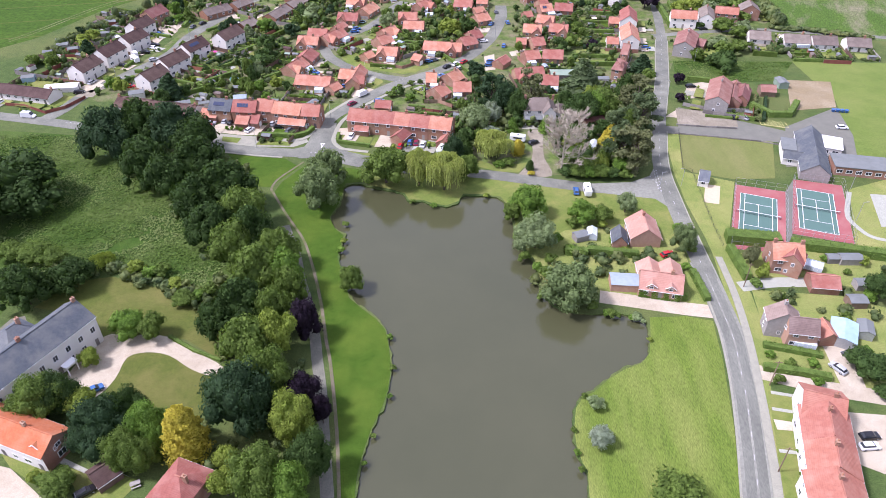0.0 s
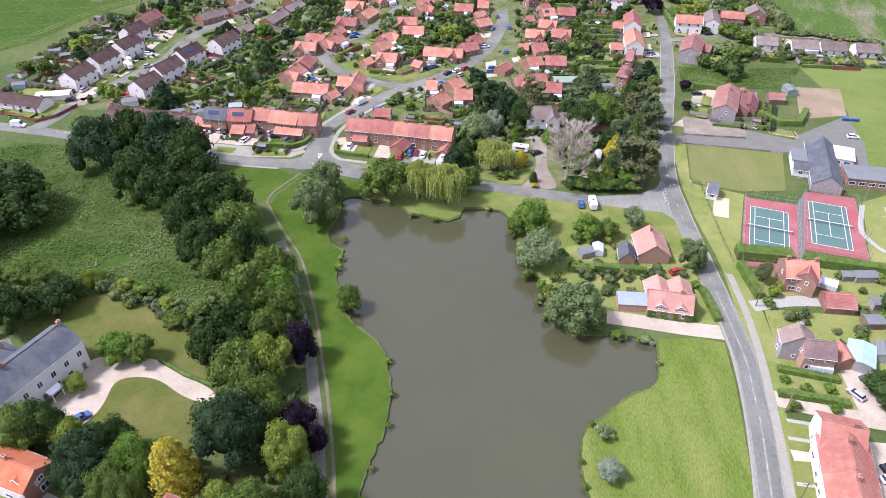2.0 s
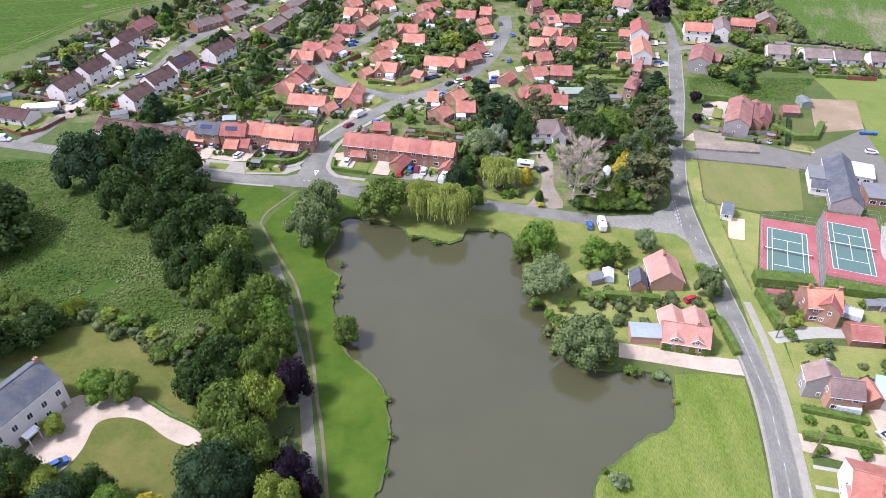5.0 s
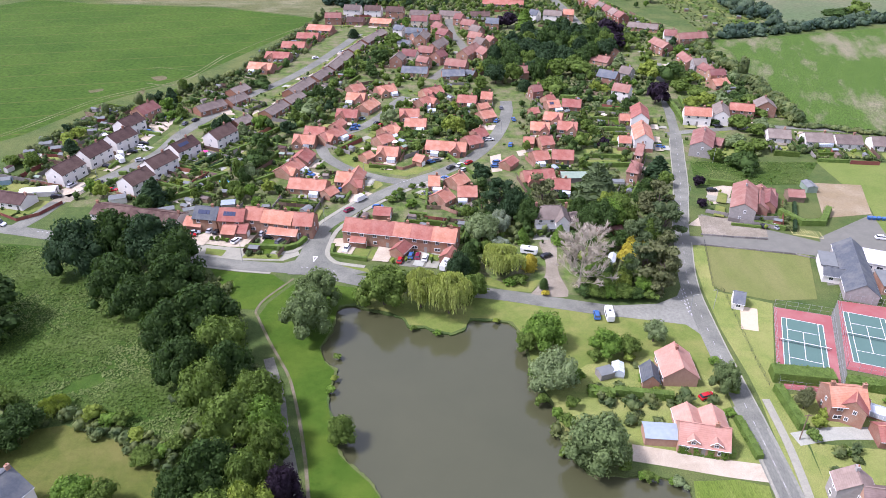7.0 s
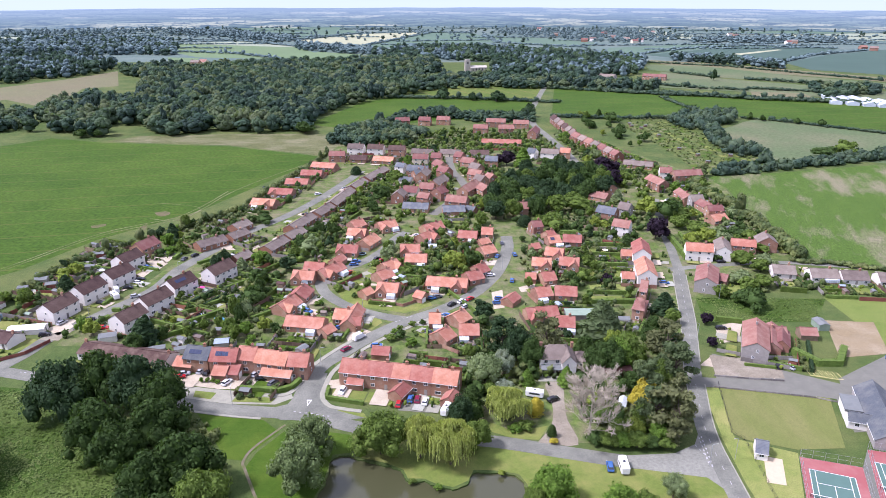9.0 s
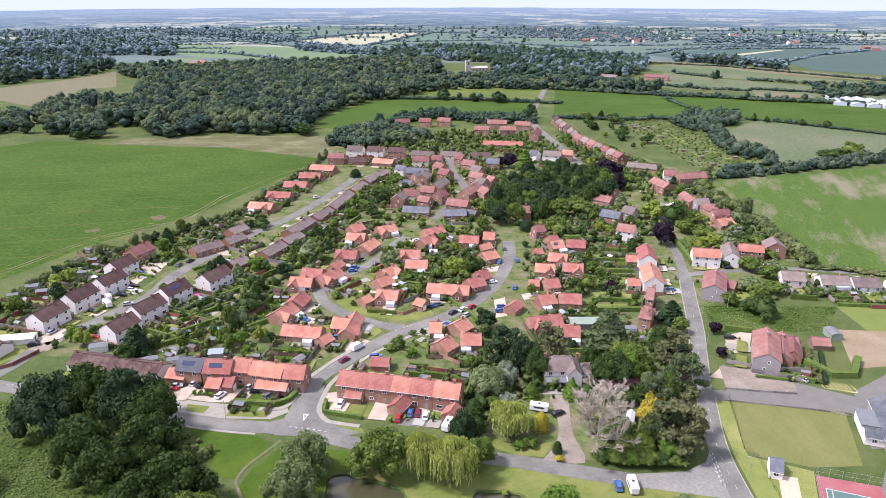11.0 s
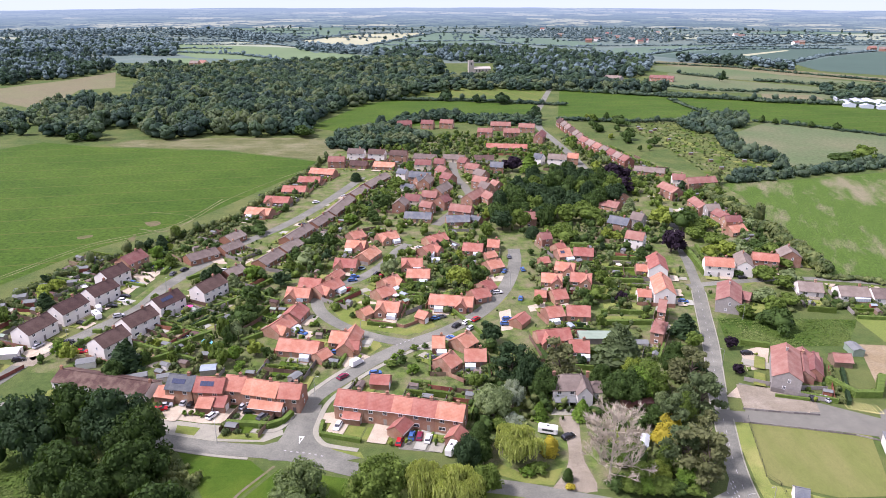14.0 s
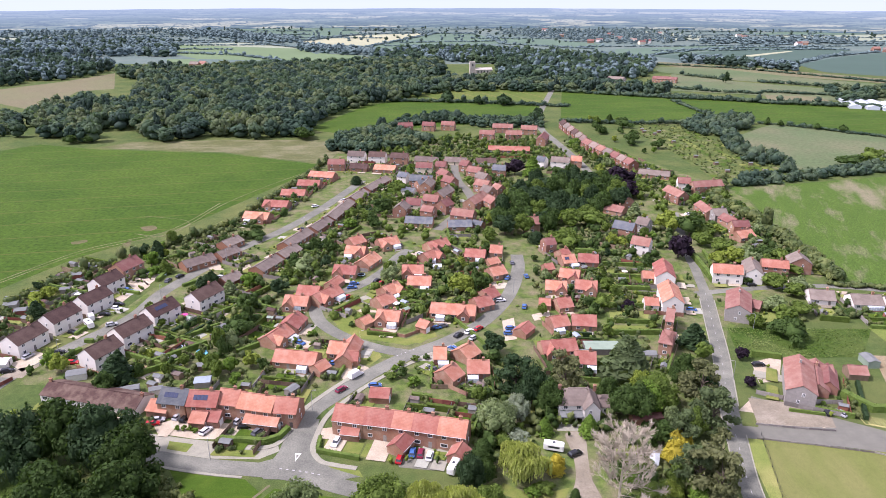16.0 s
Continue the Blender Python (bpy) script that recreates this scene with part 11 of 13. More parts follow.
sheet("estate_lawn", [(-80.7, 226.2), (-73.5, 224.9), (-74.2, 221.2), (-80.1, 222.6)], 0.10, M["lawn"], "mown estate lawn beside the road", "lawn")
sheet("estate_lawn", [(-66.4, 223.6), (-54.0, 221.9), (-55.0, 219.2), (-67.4, 219.9)], 0.10, M["lawn"], "mown estate lawn beside the road", "lawn")
sheet("estate_lawn", [(-37.6, 227.6), (-25.6, 225.6), (-26.6, 220.3), (-36.5, 223.0)], 0.035, M["lawn"], "mown estate lawn beside the road", "lawn")
sheet("estate_lawn", [(-24.9, 225.6), (-16.4, 224.8), (-18.2, 217.9), (-26.1, 220.0)], 0.035, M["lawn"], "mown estate lawn beside the road", "lawn")
sheet("estate_lawn", [(-38.6, 218.4), (-25.6, 213.9), (-24.3, 211.2), (-33.5, 213.7)], 0.035, M["lawn"], "mown estate lawn beside the road", "lawn")
sheet("estate_lawn", [(18.4, 245.6), (30.6, 248.4), (27.1, 235.1), (19.9, 235.1)], 0.035, M["lawn"], "mown estate lawn beside the road", "lawn")
sheet("estate_lawn", [(10.1, 205.7), (18.4, 201.5), (25.7, 200.7), (29.3, 207.7), (19.4, 204.5), (12.2, 209.3)], 0.035, M["lawn"], "mown estate lawn beside the road", "lawn")
sheet("estate_lawn", [(131.7, 348.6), (146.7, 359.5), (137.7, 335.2), (126.4, 328.8)], 0.035, M["lawn"], "mown estate lawn beside the road", "lawn")
sheet("forecourt", [(-39.4, 265.3), (-31.9, 269.4), (-27.1, 265.8), (-36.1, 259.1)], 0.062, M["gravel"], "pale hard-surfaced forecourt in front of houses", "drive")
sheet("forecourt", [(16.7, 340.0), (27.6, 339.4), (25.4, 334.1), (17.3, 332.8)], 0.062, M["gravel"], "pale hard-surfaced forecourt in front of houses", "drive")
sheet("forecourt", [(-88.5, 234.1), (-82.9, 236.9), (-66.4, 234.8), (-51.6, 234.8), (-48.5, 233.0), (-52.5, 225.3), (-66.3, 227.2), (-73.6, 227.2), (-80.0, 228.6), (-85.5, 229.8)], 0.062, M["gravel"], "pale hard-surfaced forecourt in front of houses", "drive")
sheet("forecourt", [(-39.8, 232.4), (-32.7, 233.7), (-31.5, 227.7), (-37.6, 227.6)], 0.062, M["gravel"], "pale hard-surfaced forecourt in front of houses", "drive")
sheet("forecourt", [(-16.4, 219.3), (-4.7, 223.7), (-5.6, 214.0), (-15.2, 215.3)], 0.062, M["lane"], "pale hard-surfaced forecourt in front of houses", "drive")
sheet("villa_drive", [(25.2, 199.6), (29.6, 206.5), (31.6, 213.5), (32.0, 222.0), (31.5, 230.5), (36.8, 230.5), (35.9, 219.0), (35.4, 210.3), (36.4, 198.4)], 0.062, M["dirt"], "brown earth and gravel drive up to the villa", "drive", round_=3)
sheet("villa_lawn", [(20.0, 239.2), (28.6, 238.8), (30.6, 252.0), (21.2, 252.6)], 0.04, M["lawn"], "small bright lawn beside the villa", "lawn")
sheet("forecourt", [(101.6, 271.6), (114.1, 276.4), (106.1, 260.0), (98.6, 258.1)], 0.062, M["gravel"], "pale hard-surfaced forecourt in front of houses", "drive")
sheet("forecourt", [(-54.3, 227.9), (-49.5, 229.4), (-49.6, 233.9), (-53.7, 233.0)], 0.062, M["concrete"], "pale hard-surfaced forecourt in front of houses", "drive")
sheet("forecourt", [(18.7, 302.7), (23.5, 305.4), (23.0, 287.8), (18.6, 286.4)], 0.062, M["gravel"], "pale hard-surfaced forecourt in front of houses", "drive")
sheet("forecourt", [(-43.9, 316.2), (-36.9, 312.9), (-30.9, 311.8), (-30.0, 309.5), (-36.5, 310.1), (-44.4, 312.8)], 0.062, M["gravel"], "pale hard-surfaced forecourt in front of houses", "drive")
sheet("forecourt", [(-13.1, 276.3), (-5.9, 278.5), (-6.8, 271.2), (-11.9, 272.0)], 0.062, M["concrete"], "pale hard-surfaced forecourt in front of houses", "drive")
sheet("forecourt", [(30.6, 308.1), (38.1, 312.0), (37.6, 305.5), (31.2, 302.8)], 0.062, M["gravel"], "pale hard-surfaced forecourt in front of houses", "drive")
sheet("forecourt", [(85.7, 242.4), (99.6, 239.2), (107.5, 233.6), (110.2, 239.3), (104.3, 245.9), (91.8, 248.6)], 0.062, M["gravel"], "pale hard-surfaced forecourt in front of houses", "drive")
sheet("forecourt", [(-141.5, 338.4), (-135.3, 341.0), (-130.3, 335.4), (-131.9, 326.3)], 0.061, M["gravel"], "tan gravel forecourt in front of a house", "drive")
sheet("forecourt", [(-143.1, 329.8), (-134.1, 327.5), (-134.9, 318.3), (-142.4, 324.5)], 0.061, M["gravel"], "tan gravel forecourt in front of a house", "drive")
sheet("forecourt", [(-138.1, 343.6), (-134.1, 348.3), (-129.8, 348.3), (-131.3, 335.4)], 0.061, M["gravel"], "tan gravel forecourt in front of a house", "drive")
sheet("forecourt", [(-147.7, 293.2), (-143.4, 301.9), (-136.5, 296.6), (-140.8, 287.3)], 0.061, M["gravel"], "tan gravel forecourt in front of a house", "drive")
sheet("forecourt", [(-151.4, 268.8), (-146.9, 274.8), (-141.6, 271.2), (-144.1, 263.5)], 0.061, M["gravel"], "tan gravel forecourt in front of a house", "drive")
sheet("forecourt", [(-113.2, 357.3), (-108.5, 361.0), (-103.8, 353.2), (-109.5, 353.2)], 0.061, M["gravel"], "tan gravel forecourt in front of a house", "drive")
sheet("forecourt", [(-98.5, 354.6), (-94.4, 361.0), (-91.1, 353.3), (-95.8, 349.8)], 0.061, M["gravel"], "tan gravel forecourt in front of a house", "drive")
fence([(-173.8, 308.4), (-161.6, 302.8)], 1.7, "red_timber", "reddish timber fence round a back garden")
fence([(-115.0, 289.2), (-97.5, 283.5)], 1.7, "red_timber", "reddish timber fence round a back garden")
fence([(-154.7, 301.8), (-149.7, 309.5)], 1.7, "red_timber", "reddish timber fence round a back garden")
sheet("garden_ground", [(-141.2, 255.7), (-93.8, 530.1), (-95.4, 651.8), (115.0, 640.4), (181.8, 486.0), (165.7, 348.7), (102.5, 295.4), (65.0, 199.0), (8.9, 205.7), (-35.5, 238.7), (-49.5, 256.0)], 0.008, M["garden_mix"], "worn grass, beds and bare earth of village gardens", "garden")
sheet("garden_ground", [(-141.2, 255.7), (-129.7, 280.3), (-112.8, 321.8), (-87.4, 356.4), (-70.5, 397.5), (-39.5, 502.3), (-33.2, 465.4), (-47.9, 409.9), (-55.7, 378.4), (-60.6, 341.0), (-71.7, 322.0), (-71.7, 292.3), (-61.2, 265.6), (-49.6, 256.8), (-95.0, 255.1)], 0.0126, M["garden_mix"], "worn grass, beds and bare earth of back gardens", "garden")
sheet("garden_ground", [(-65.0, 366.3), (-55.0, 393.9), (-30.5, 383.5), (-40.5, 344.5), (-49.9, 337.7), (-62.7, 325.0)], 0.0132, M["garden_mix"], "worn grass, beds and bare earth of back gardens", "garden")
sheet("garden_ground", [(-23.3, 321.0), (-4.4, 368.9), (15.0, 368.9), (19.2, 346.8), (9.6, 302.7), (-6.1, 296.0), (-22.9, 315.2)], 0.0126, M["garden_mix"], "worn grass, beds and bare earth of back gardens", "garden")
sheet("garden_ground", [(37.7, 387.2), (93.5, 407.5), (107.6, 387.5), (80.0, 295.3), (66.2, 260.2), (19.6, 260.1), (10.4, 271.3), (29.3, 276.5), (35.8, 295.1), (32.8, 328.5)], 0.0132, M["garden_mix"], "worn grass, beds and bare earth of back gardens", "garden")
sheet("garden_ground", [(8.9, 258.1), (30.5, 254.5), (47.3, 244.0), (68.6, 242.4), (69.2, 210.8), (63.3, 197.9), (38.0, 199.4), (32.2, 200.0), (37.3, 232.7), (31.1, 226.7), (23.7, 202.2), (9.1, 209.3), (5.0, 226.6)], 0.0132, M["garden_mix"], "worn grass, beds and bare earth of back gardens", "garden")
sheet("garden_ground", [(-41.4, 527.0), (-5.8, 569.3), (46.1, 547.6), (35.6, 447.5), (13.6, 403.4), (-28.9, 403.2)], 0.0132, M["garden_mix"], "worn grass, beds and bare earth of back gardens", "garden")
sheet("garden_ground", [(-182.3, 304.6), (-165.4, 351.0), (-138.7, 395.4), (-123.6, 414.5), (-92.1, 520.4), (-80.7, 485.0), (-110.3, 370.0), (-147.0, 327.8), (-154.9, 280.2), (-158.5, 265.3)], 0.0132, M["garden_mix"], "worn grass, beds and bare earth of back gardens", "garden")
sheet("garden_ground", [(23.1, 410.1), (64.9, 420.3), (106.9, 436.4), (123.5, 405.7), (106.1, 377.3), (47.7, 385.5)], 0.0156, M["garden_mix"], "worn grass, beds and bare earth of back gardens", "garden")
sheet("garden_ground", [(141.4, 485.9), (172.5, 488.8), (167.8, 405.9), (178.4, 377.6), (157.2, 347.3), (124.0, 328.8), (129.1, 348.6), (123.5, 405.7)], 0.0168, M["garden_mix"], "worn grass, beds and bare earth of back gardens", "garden")
sheet("garden_ground", [(-95.4, 651.8), (73.3, 657.5), (113.8, 628.5), (93.2, 544.3), (-41.1, 580.8), (-87.4, 596.9)], 0.0144, M["garden_mix"], "worn grass, beds and bare earth of back gardens", "garden")
sheet("garden_ground", [(98.5, 628.5), (143.5, 548.0), (137.7, 483.1), (111.5, 483.0), (98.2, 527.6)], 0.0168, M["garden_mix"], "worn grass, beds and bare earth of back gardens", "garden")
sheet("garden_ground", [(-34.2, 256.1), (-19.2, 259.9), (5.8, 252.5), (7.3, 242.1), (-27.7, 248.8)], 0.0138, M["garden_mix"], "worn grass, beds and bare earth of back gardens", "garden")
sheet("garden_lawn", [(-165.6, 254.3), (-155.0, 247.8), (-146.5, 259.1), (-152.4, 261.1)], 0.036, M["lawn"], "small front lawn behind a red timber fence", "lawn")
fence([(-173.0, 251.9), (-164.8, 250.5), (-154.1, 244.6), (-148.2, 249.2), (-144.1, 258.6)], 1.3, "red_timber", "reddish timber fence round a garden")
fence([(-173.2, 301.9), (-160.4, 300.7)], 1.3, "red_timber", "reddish timber fence round a garden")
fence([(-175.0, 338.6), (-165.5, 338.6)], 1.3, "red_timber", "reddish timber fence round a garden")
sheet("forecourt", [(-149.8, 260.1), (-146.6, 265.5), (-140.3, 269.1), (-141.9, 259.6)], 0.061, M["dirt"], "bare gravel forecourt", "drive")
hedge([(-142.9, 330.3), (-131.2, 326.4)], 1.2, 1.2)
hedge([(-139.2, 289.2), (-137.7, 298.0)], 1.3, 1.3)
hedge([(-134.3, 272.3), (-131.6, 278.2)], 1.6, 1.5)
hedge([(-129.0, 339.7), (-128.7, 349.6)], 1.8, 1.6)
hedge([(-133.2, 284.3), (-130.1, 284.3)], 1.5, 1.4)
hedge([(-115.9, 334.3), (-111.9, 339.0)], 1.4, 1.3)
hedge([(121.8, 377.7), (119.3, 359.1)], 1.4, 1.6)
fence([(-33.5, 294.9), (-17.9, 288.7), (-8.7, 296.4)], 1.2, "brick", "low brick garden wall on the estate")
sheet("estate_lawn", [(-33.3, 293.1), (-18.2, 286.9), (-8.1, 295.0), (-5.9, 289.7), (-16.9, 282.7), (-33.8, 288.6), (-44.0, 301.4), (-47.3, 308.8), (-39.8, 311.4), (-35.3, 301.5)], 0.037, M["lawn"], "mown estate lawn beside the road", "lawn")
sheet("paddock", [(103.2, 297.4), (156.7, 296.6), (142.1, 275.6), (98.5, 274.1)], 0.03, M["meadow"], "rough overgrown green paddock", "meadow")

# ---- hedges ----
hedge([(-66.5, 226.6), (-53.7, 225.5), (-50.0, 227.6), (-48.3, 231.8)], 1.6, 1.6)
for _x, _y, _k in ((-80.4, 231.3, "bright"), (-78.6, 231.6, "mid"), (-76.8, 231.3, "mid"), (-74.8, 230.6, "bright")):
    tree(_x, _y, 1.1, 1.9, _k, "bush", "terrace front")
hedge([(-38.3, 227.6), (-38.0, 221.6), (-26.1, 218.4)], 1.2, 1.3)
hedge([(41.4, 156.4), (55.5, 154.5)], 1.8, 2.2)
hedge([(82.8, 162.9), (90.2, 161.8), (97.7, 160.7)], 4.5, 3.0)
hedge([(82.4, 158.0), (82.8, 144.3)], 2.2, 2.2)
hedge([(100.6, 159.6), (111.3, 157.2), (125.4, 153.8), (135.5, 151.2)], 3.0, 2.6)
hedge([(51.9, 138.2), (64.1, 136.4)], 1.6, 1.8)
hedge([(68.7, 147.7), (69.3, 135.5)], 1.8, 1.6)
hedge([(77.9, 119.4), (81.6, 118.3), (90.7, 115.7)], 1.7, 1.2)
hedge([(75.2, 112.0), (83.7, 110.2), (89.5, 108.5)], 1.9, 1.5)
hedge([(34.9, 156.4), (41.2, 155.3)], 2.2, 2.2)
hedge([(-67.5, 122.3), (-59.9, 117.5), (-52.6, 114.2)], 0.8, 0.7)
hedge([(114.8, 372.5), (113.9, 348.5), (113.2, 340.4)], 2.0, 2.5)
hedge([(103.6, 276.8), (112.8, 274.2)], 1.6, 2.0)
hedge([(59.2, 376.3), (87.9, 372.4)], 2.2, 2.6)
hedge([(101.0, 242.5), (110.7, 240.2)], 0.8, 1.0)
hedge([(121.6, 251.2), (126.2, 242.6), (133.4, 242.6), (140.4, 253.1)], 2.4, 2.2)
hedge([(-49.2, 276.2), (-60.6, 271.8)], 1.0, 1.6)
hedge([(-24.3, 302.6), (-31.0, 301.0)], 1.2, 1.4)
hedge([(-23.2, 319.2), (-12.3, 316.4)], 1.6, 2.0)
hedge([(64.3, 268.2), (42.6, 270.1)], 1.5, 2)
hedge([(69.3, 360.7), (92.6, 358.5)], 1.2, 1.8)
hedge([(67.5, 347.7), (88.4, 345.0)], 1.0, 1.6)
hedge([(65.4, 333.6), (83.4, 331.8)], 1.4, 2.0)
hedge([(60.3, 316.1), (81.3, 315.0)], 1.2, 1.8)
hedge([(58.8, 301.8), (76.0, 300.9)], 1.2, 1.8)
hedge([(55.0, 291.8), (77.0, 292.3)], 1.4, 2.0)
hedge([(14.8, 276.4), (0.6, 302.7)], 0.9, 1.5)
hedge([(-26.4, 329.5), (-6.6, 328.3)], 1.2, 1.8)
hedge([(-4.3, 348.1), (0.8, 328.4)], 1.0, 1.6)
hedge([(-61.8, 347.9), (-46.1, 347.9)], 1.0, 1.6)
hedge([(-76.0, 276.1), (-64.1, 287.5)], 1.2, 1.8)
hedge([(-103.7, 267.5), (-88.5, 282.7)], 1.4, 2.2)
hedge([(-104.5, 280.4), (-88.5, 297.2)], 1.2, 1.8)
hedge([(-103.2, 294.6), (-86.3, 313.2)], 1.2, 2.0)
hedge([(-106.4, 259.6), (-91.1, 271.7)], 1.2, 2.0)
sheet("garden_lawn", [(70.9, 357.7), (89.1, 355.6), (86.9, 349.1), (69.4, 350.5)], 0.032, M["lawn"], "narrow mown lawn in a long back garden", "lawn")
sheet("garden_lawn", [(68.5, 343.5), (85.3, 340.9), (83.2, 335.0), (67.1, 336.9)], 0.032, M["verge"], "narrow mown lawn in a long back garden", "lawn")
sheet("garden_lawn", [(65.5, 329.2), (81.4, 328.0), (78.3, 317.9), (63.8, 319.0)], 0.032, M["lawn"], "narrow mown lawn in a long back garden", "lawn")
sheet("garden_lawn", [(62.0, 312.7), (77.6, 311.6), (75.1, 303.5), (60.6, 304.0)], 0.032, M["verge"], "narrow mown lawn in a long back garden", "lawn")
sheet("garden_lawn", [(59.2, 299.3), (74.3, 298.8), (72.1, 293.8), (58.5, 293.7)], 0.032, M["lawn"], "narrow mown lawn in a long back garden", "lawn")
sheet("garden_lawn", [(27.4, 260.1), (39.0, 260.1), (37.8, 252.7), (28.4, 252.6)], 0.032, M["lawn"], "narrow mown lawn in a long back garden", "lawn")
sheet("garden_lawn", [(-102.9, 276.0), (-93.1, 284.1), (-89.1, 279.5), (-98.5, 270.8)], 0.032, M["lawn"], "narrow mown lawn in a long back garden", "lawn")
sheet("garden_lawn", [(-97.9, 288.8), (-89.0, 298.7), (-84.8, 293.7), (-93.4, 285.0)], 0.032, M["verge"], "narrow mown lawn in a long back garden", "lawn")
sheet("garden_lawn", [(-104.4, 264.3), (-93.7, 273.4), (-90.0, 268.4), (-99.0, 260.4)], 0.032, M["lawn"], "narrow mown lawn in a long back garden", "lawn")

# ---- hedgerows and far country ----
treeline("hedgerow", [(-180.7, 302.0), (-174.3, 332.7), (-165.1, 350.3), (-155.0, 360.6), (-135.1, 393.6), (-118.7, 419.6), (-112.5, 458.9), (-95.0, 536.8), (-92.6, 572.8)], 3.0, (1.2, 2.6), (1.5, 4.5), "mixed", "garden trees and scrub along the field edge", 2, 24)
treeline("hedgerow", [(-66.7, 860.4), (5.2, 856.3), (68.9, 839.5), (130.1, 823.5)], 5, (3, 4.5), (3, 5), "wood", "dark field hedgerow", 1, 10)
treeline("hedgerow", [(-86.1, 656.9), (-49.2, 700.4), (-18.0, 730.7), (37.5, 730.9), (87.4, 731.1)], 4, (3, 5), (4, 8), "wood", "trees behind the far houses", 2, 20)
treeline("hedgerow", [(-93.6, 639.6), (-67.0, 664.7), (-36.0, 652.0), (-15.7, 628.1)], 5, (3.5, 5.5), (6, 10), "wood", "trees behind the far houses", 2, 20)
treeline("hedgerow", [(295.6, 725.6), (325.6, 707.6), (383.3, 653.7), (422.3, 616.1)], 5, (2.5, 3.5), (2, 3), "wood", "dark field hedgerow", 1, 10)
treeline("hedgerow", [(106.8, 731.1), (167.7, 719.0), (224.1, 725.3)], 5, (2.5, 4), (3, 5), "wood", "dark field hedgerow", 1, 10)
treeline("hedgerow", [(138.6, 942.7), (274.1, 884.1), (391.8, 849.2), (480.6, 816.9), (571.0, 787.0)], 7, (4, 5.5), (3, 5), "wood", "dark field hedgerow", 1, 10)
treeline("hedgerow", [(256.6, 870.4), (266.4, 751.1)], 6, (3, 4), (2, 3), "wood", "dark field hedgerow", 1, 10)
treeline("hedgerow", [(175.6, 497.3), (156.6, 466.2), (165.3, 434.5), (167.8, 405.9), (168.3, 371.1), (167.0, 348.8), (169.3, 340.6)], 3.5, (2.5, 4.5), (3, 7), "mixed", "garden trees along the field edge", 2, 30)
treeline("hedgerow", [(162.9, 337.9), (176.7, 335.4), (190.7, 330.3), (206.9, 324.3)], 3, (1.5, 2.5), (1.5, 2.5), "mixed", "rough hedge beside the lane", 2, 20)
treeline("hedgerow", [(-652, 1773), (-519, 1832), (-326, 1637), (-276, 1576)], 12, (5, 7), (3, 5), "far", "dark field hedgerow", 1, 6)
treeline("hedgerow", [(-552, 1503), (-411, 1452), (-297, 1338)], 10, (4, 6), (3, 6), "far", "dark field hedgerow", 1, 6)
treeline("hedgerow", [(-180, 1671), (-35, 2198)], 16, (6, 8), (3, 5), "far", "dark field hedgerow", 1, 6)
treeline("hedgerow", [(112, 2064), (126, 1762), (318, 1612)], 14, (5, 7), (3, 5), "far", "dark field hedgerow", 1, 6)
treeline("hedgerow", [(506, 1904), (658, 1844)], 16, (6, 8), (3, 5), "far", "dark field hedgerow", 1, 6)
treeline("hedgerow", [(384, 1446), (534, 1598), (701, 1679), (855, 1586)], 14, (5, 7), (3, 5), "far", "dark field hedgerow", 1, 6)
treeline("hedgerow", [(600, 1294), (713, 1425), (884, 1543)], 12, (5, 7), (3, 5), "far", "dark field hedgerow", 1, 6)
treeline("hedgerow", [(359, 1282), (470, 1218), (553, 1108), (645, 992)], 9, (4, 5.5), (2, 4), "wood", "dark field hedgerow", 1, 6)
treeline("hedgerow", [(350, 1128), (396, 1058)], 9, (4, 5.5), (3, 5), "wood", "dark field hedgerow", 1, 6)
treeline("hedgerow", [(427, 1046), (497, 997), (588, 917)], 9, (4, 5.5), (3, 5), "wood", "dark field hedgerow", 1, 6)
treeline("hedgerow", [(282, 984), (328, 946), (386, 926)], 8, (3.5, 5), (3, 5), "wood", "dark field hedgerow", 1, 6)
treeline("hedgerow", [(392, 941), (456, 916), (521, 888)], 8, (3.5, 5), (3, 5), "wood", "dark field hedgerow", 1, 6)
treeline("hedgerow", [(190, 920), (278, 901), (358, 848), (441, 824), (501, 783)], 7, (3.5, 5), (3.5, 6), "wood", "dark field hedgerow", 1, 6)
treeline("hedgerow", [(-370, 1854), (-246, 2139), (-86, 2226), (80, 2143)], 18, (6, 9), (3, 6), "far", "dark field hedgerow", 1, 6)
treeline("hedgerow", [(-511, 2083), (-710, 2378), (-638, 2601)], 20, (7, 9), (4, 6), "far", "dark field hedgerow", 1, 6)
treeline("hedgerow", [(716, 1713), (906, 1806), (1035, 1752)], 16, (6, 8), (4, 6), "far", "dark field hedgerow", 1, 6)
church(35, 1139, 8)
building(230.8, 1040.3, -35.5, 23.4, 14, 5.1, 7.9, "stone", "grey_tile", "large pale stone country house among trees", "house", "house")
building(297.8, 1040.6, -24.9, 32.2, 14, 5.1, 7.9, "brick", "red_tile", "large red brick farmhouse in parkland", "house", "house")
long_glasshouse(447, 848, -108, 73)
long_glasshouse(459, 837, -105, 66)
long_glasshouse(470, 826, -102, 59)
long_glasshouse(480, 816, -97, 52)
long_glasshouse(491, 806, -91, 47)
far_house(342, 1797, -10)
far_house(371, 1838, -25)
far_house(455, 1838, -25)
far_house(455, 1759, 20)
far_house(479, 1798, -30)
far_house(440, 1925, -20)
far_house(299, 2308, -30)
far_house(786, 2022, 10)
far_house(781, 1973, 20)
far_house(806, 1723, 25)
far_house(828, 1741, -25)
far_house(897, 1574, 10)
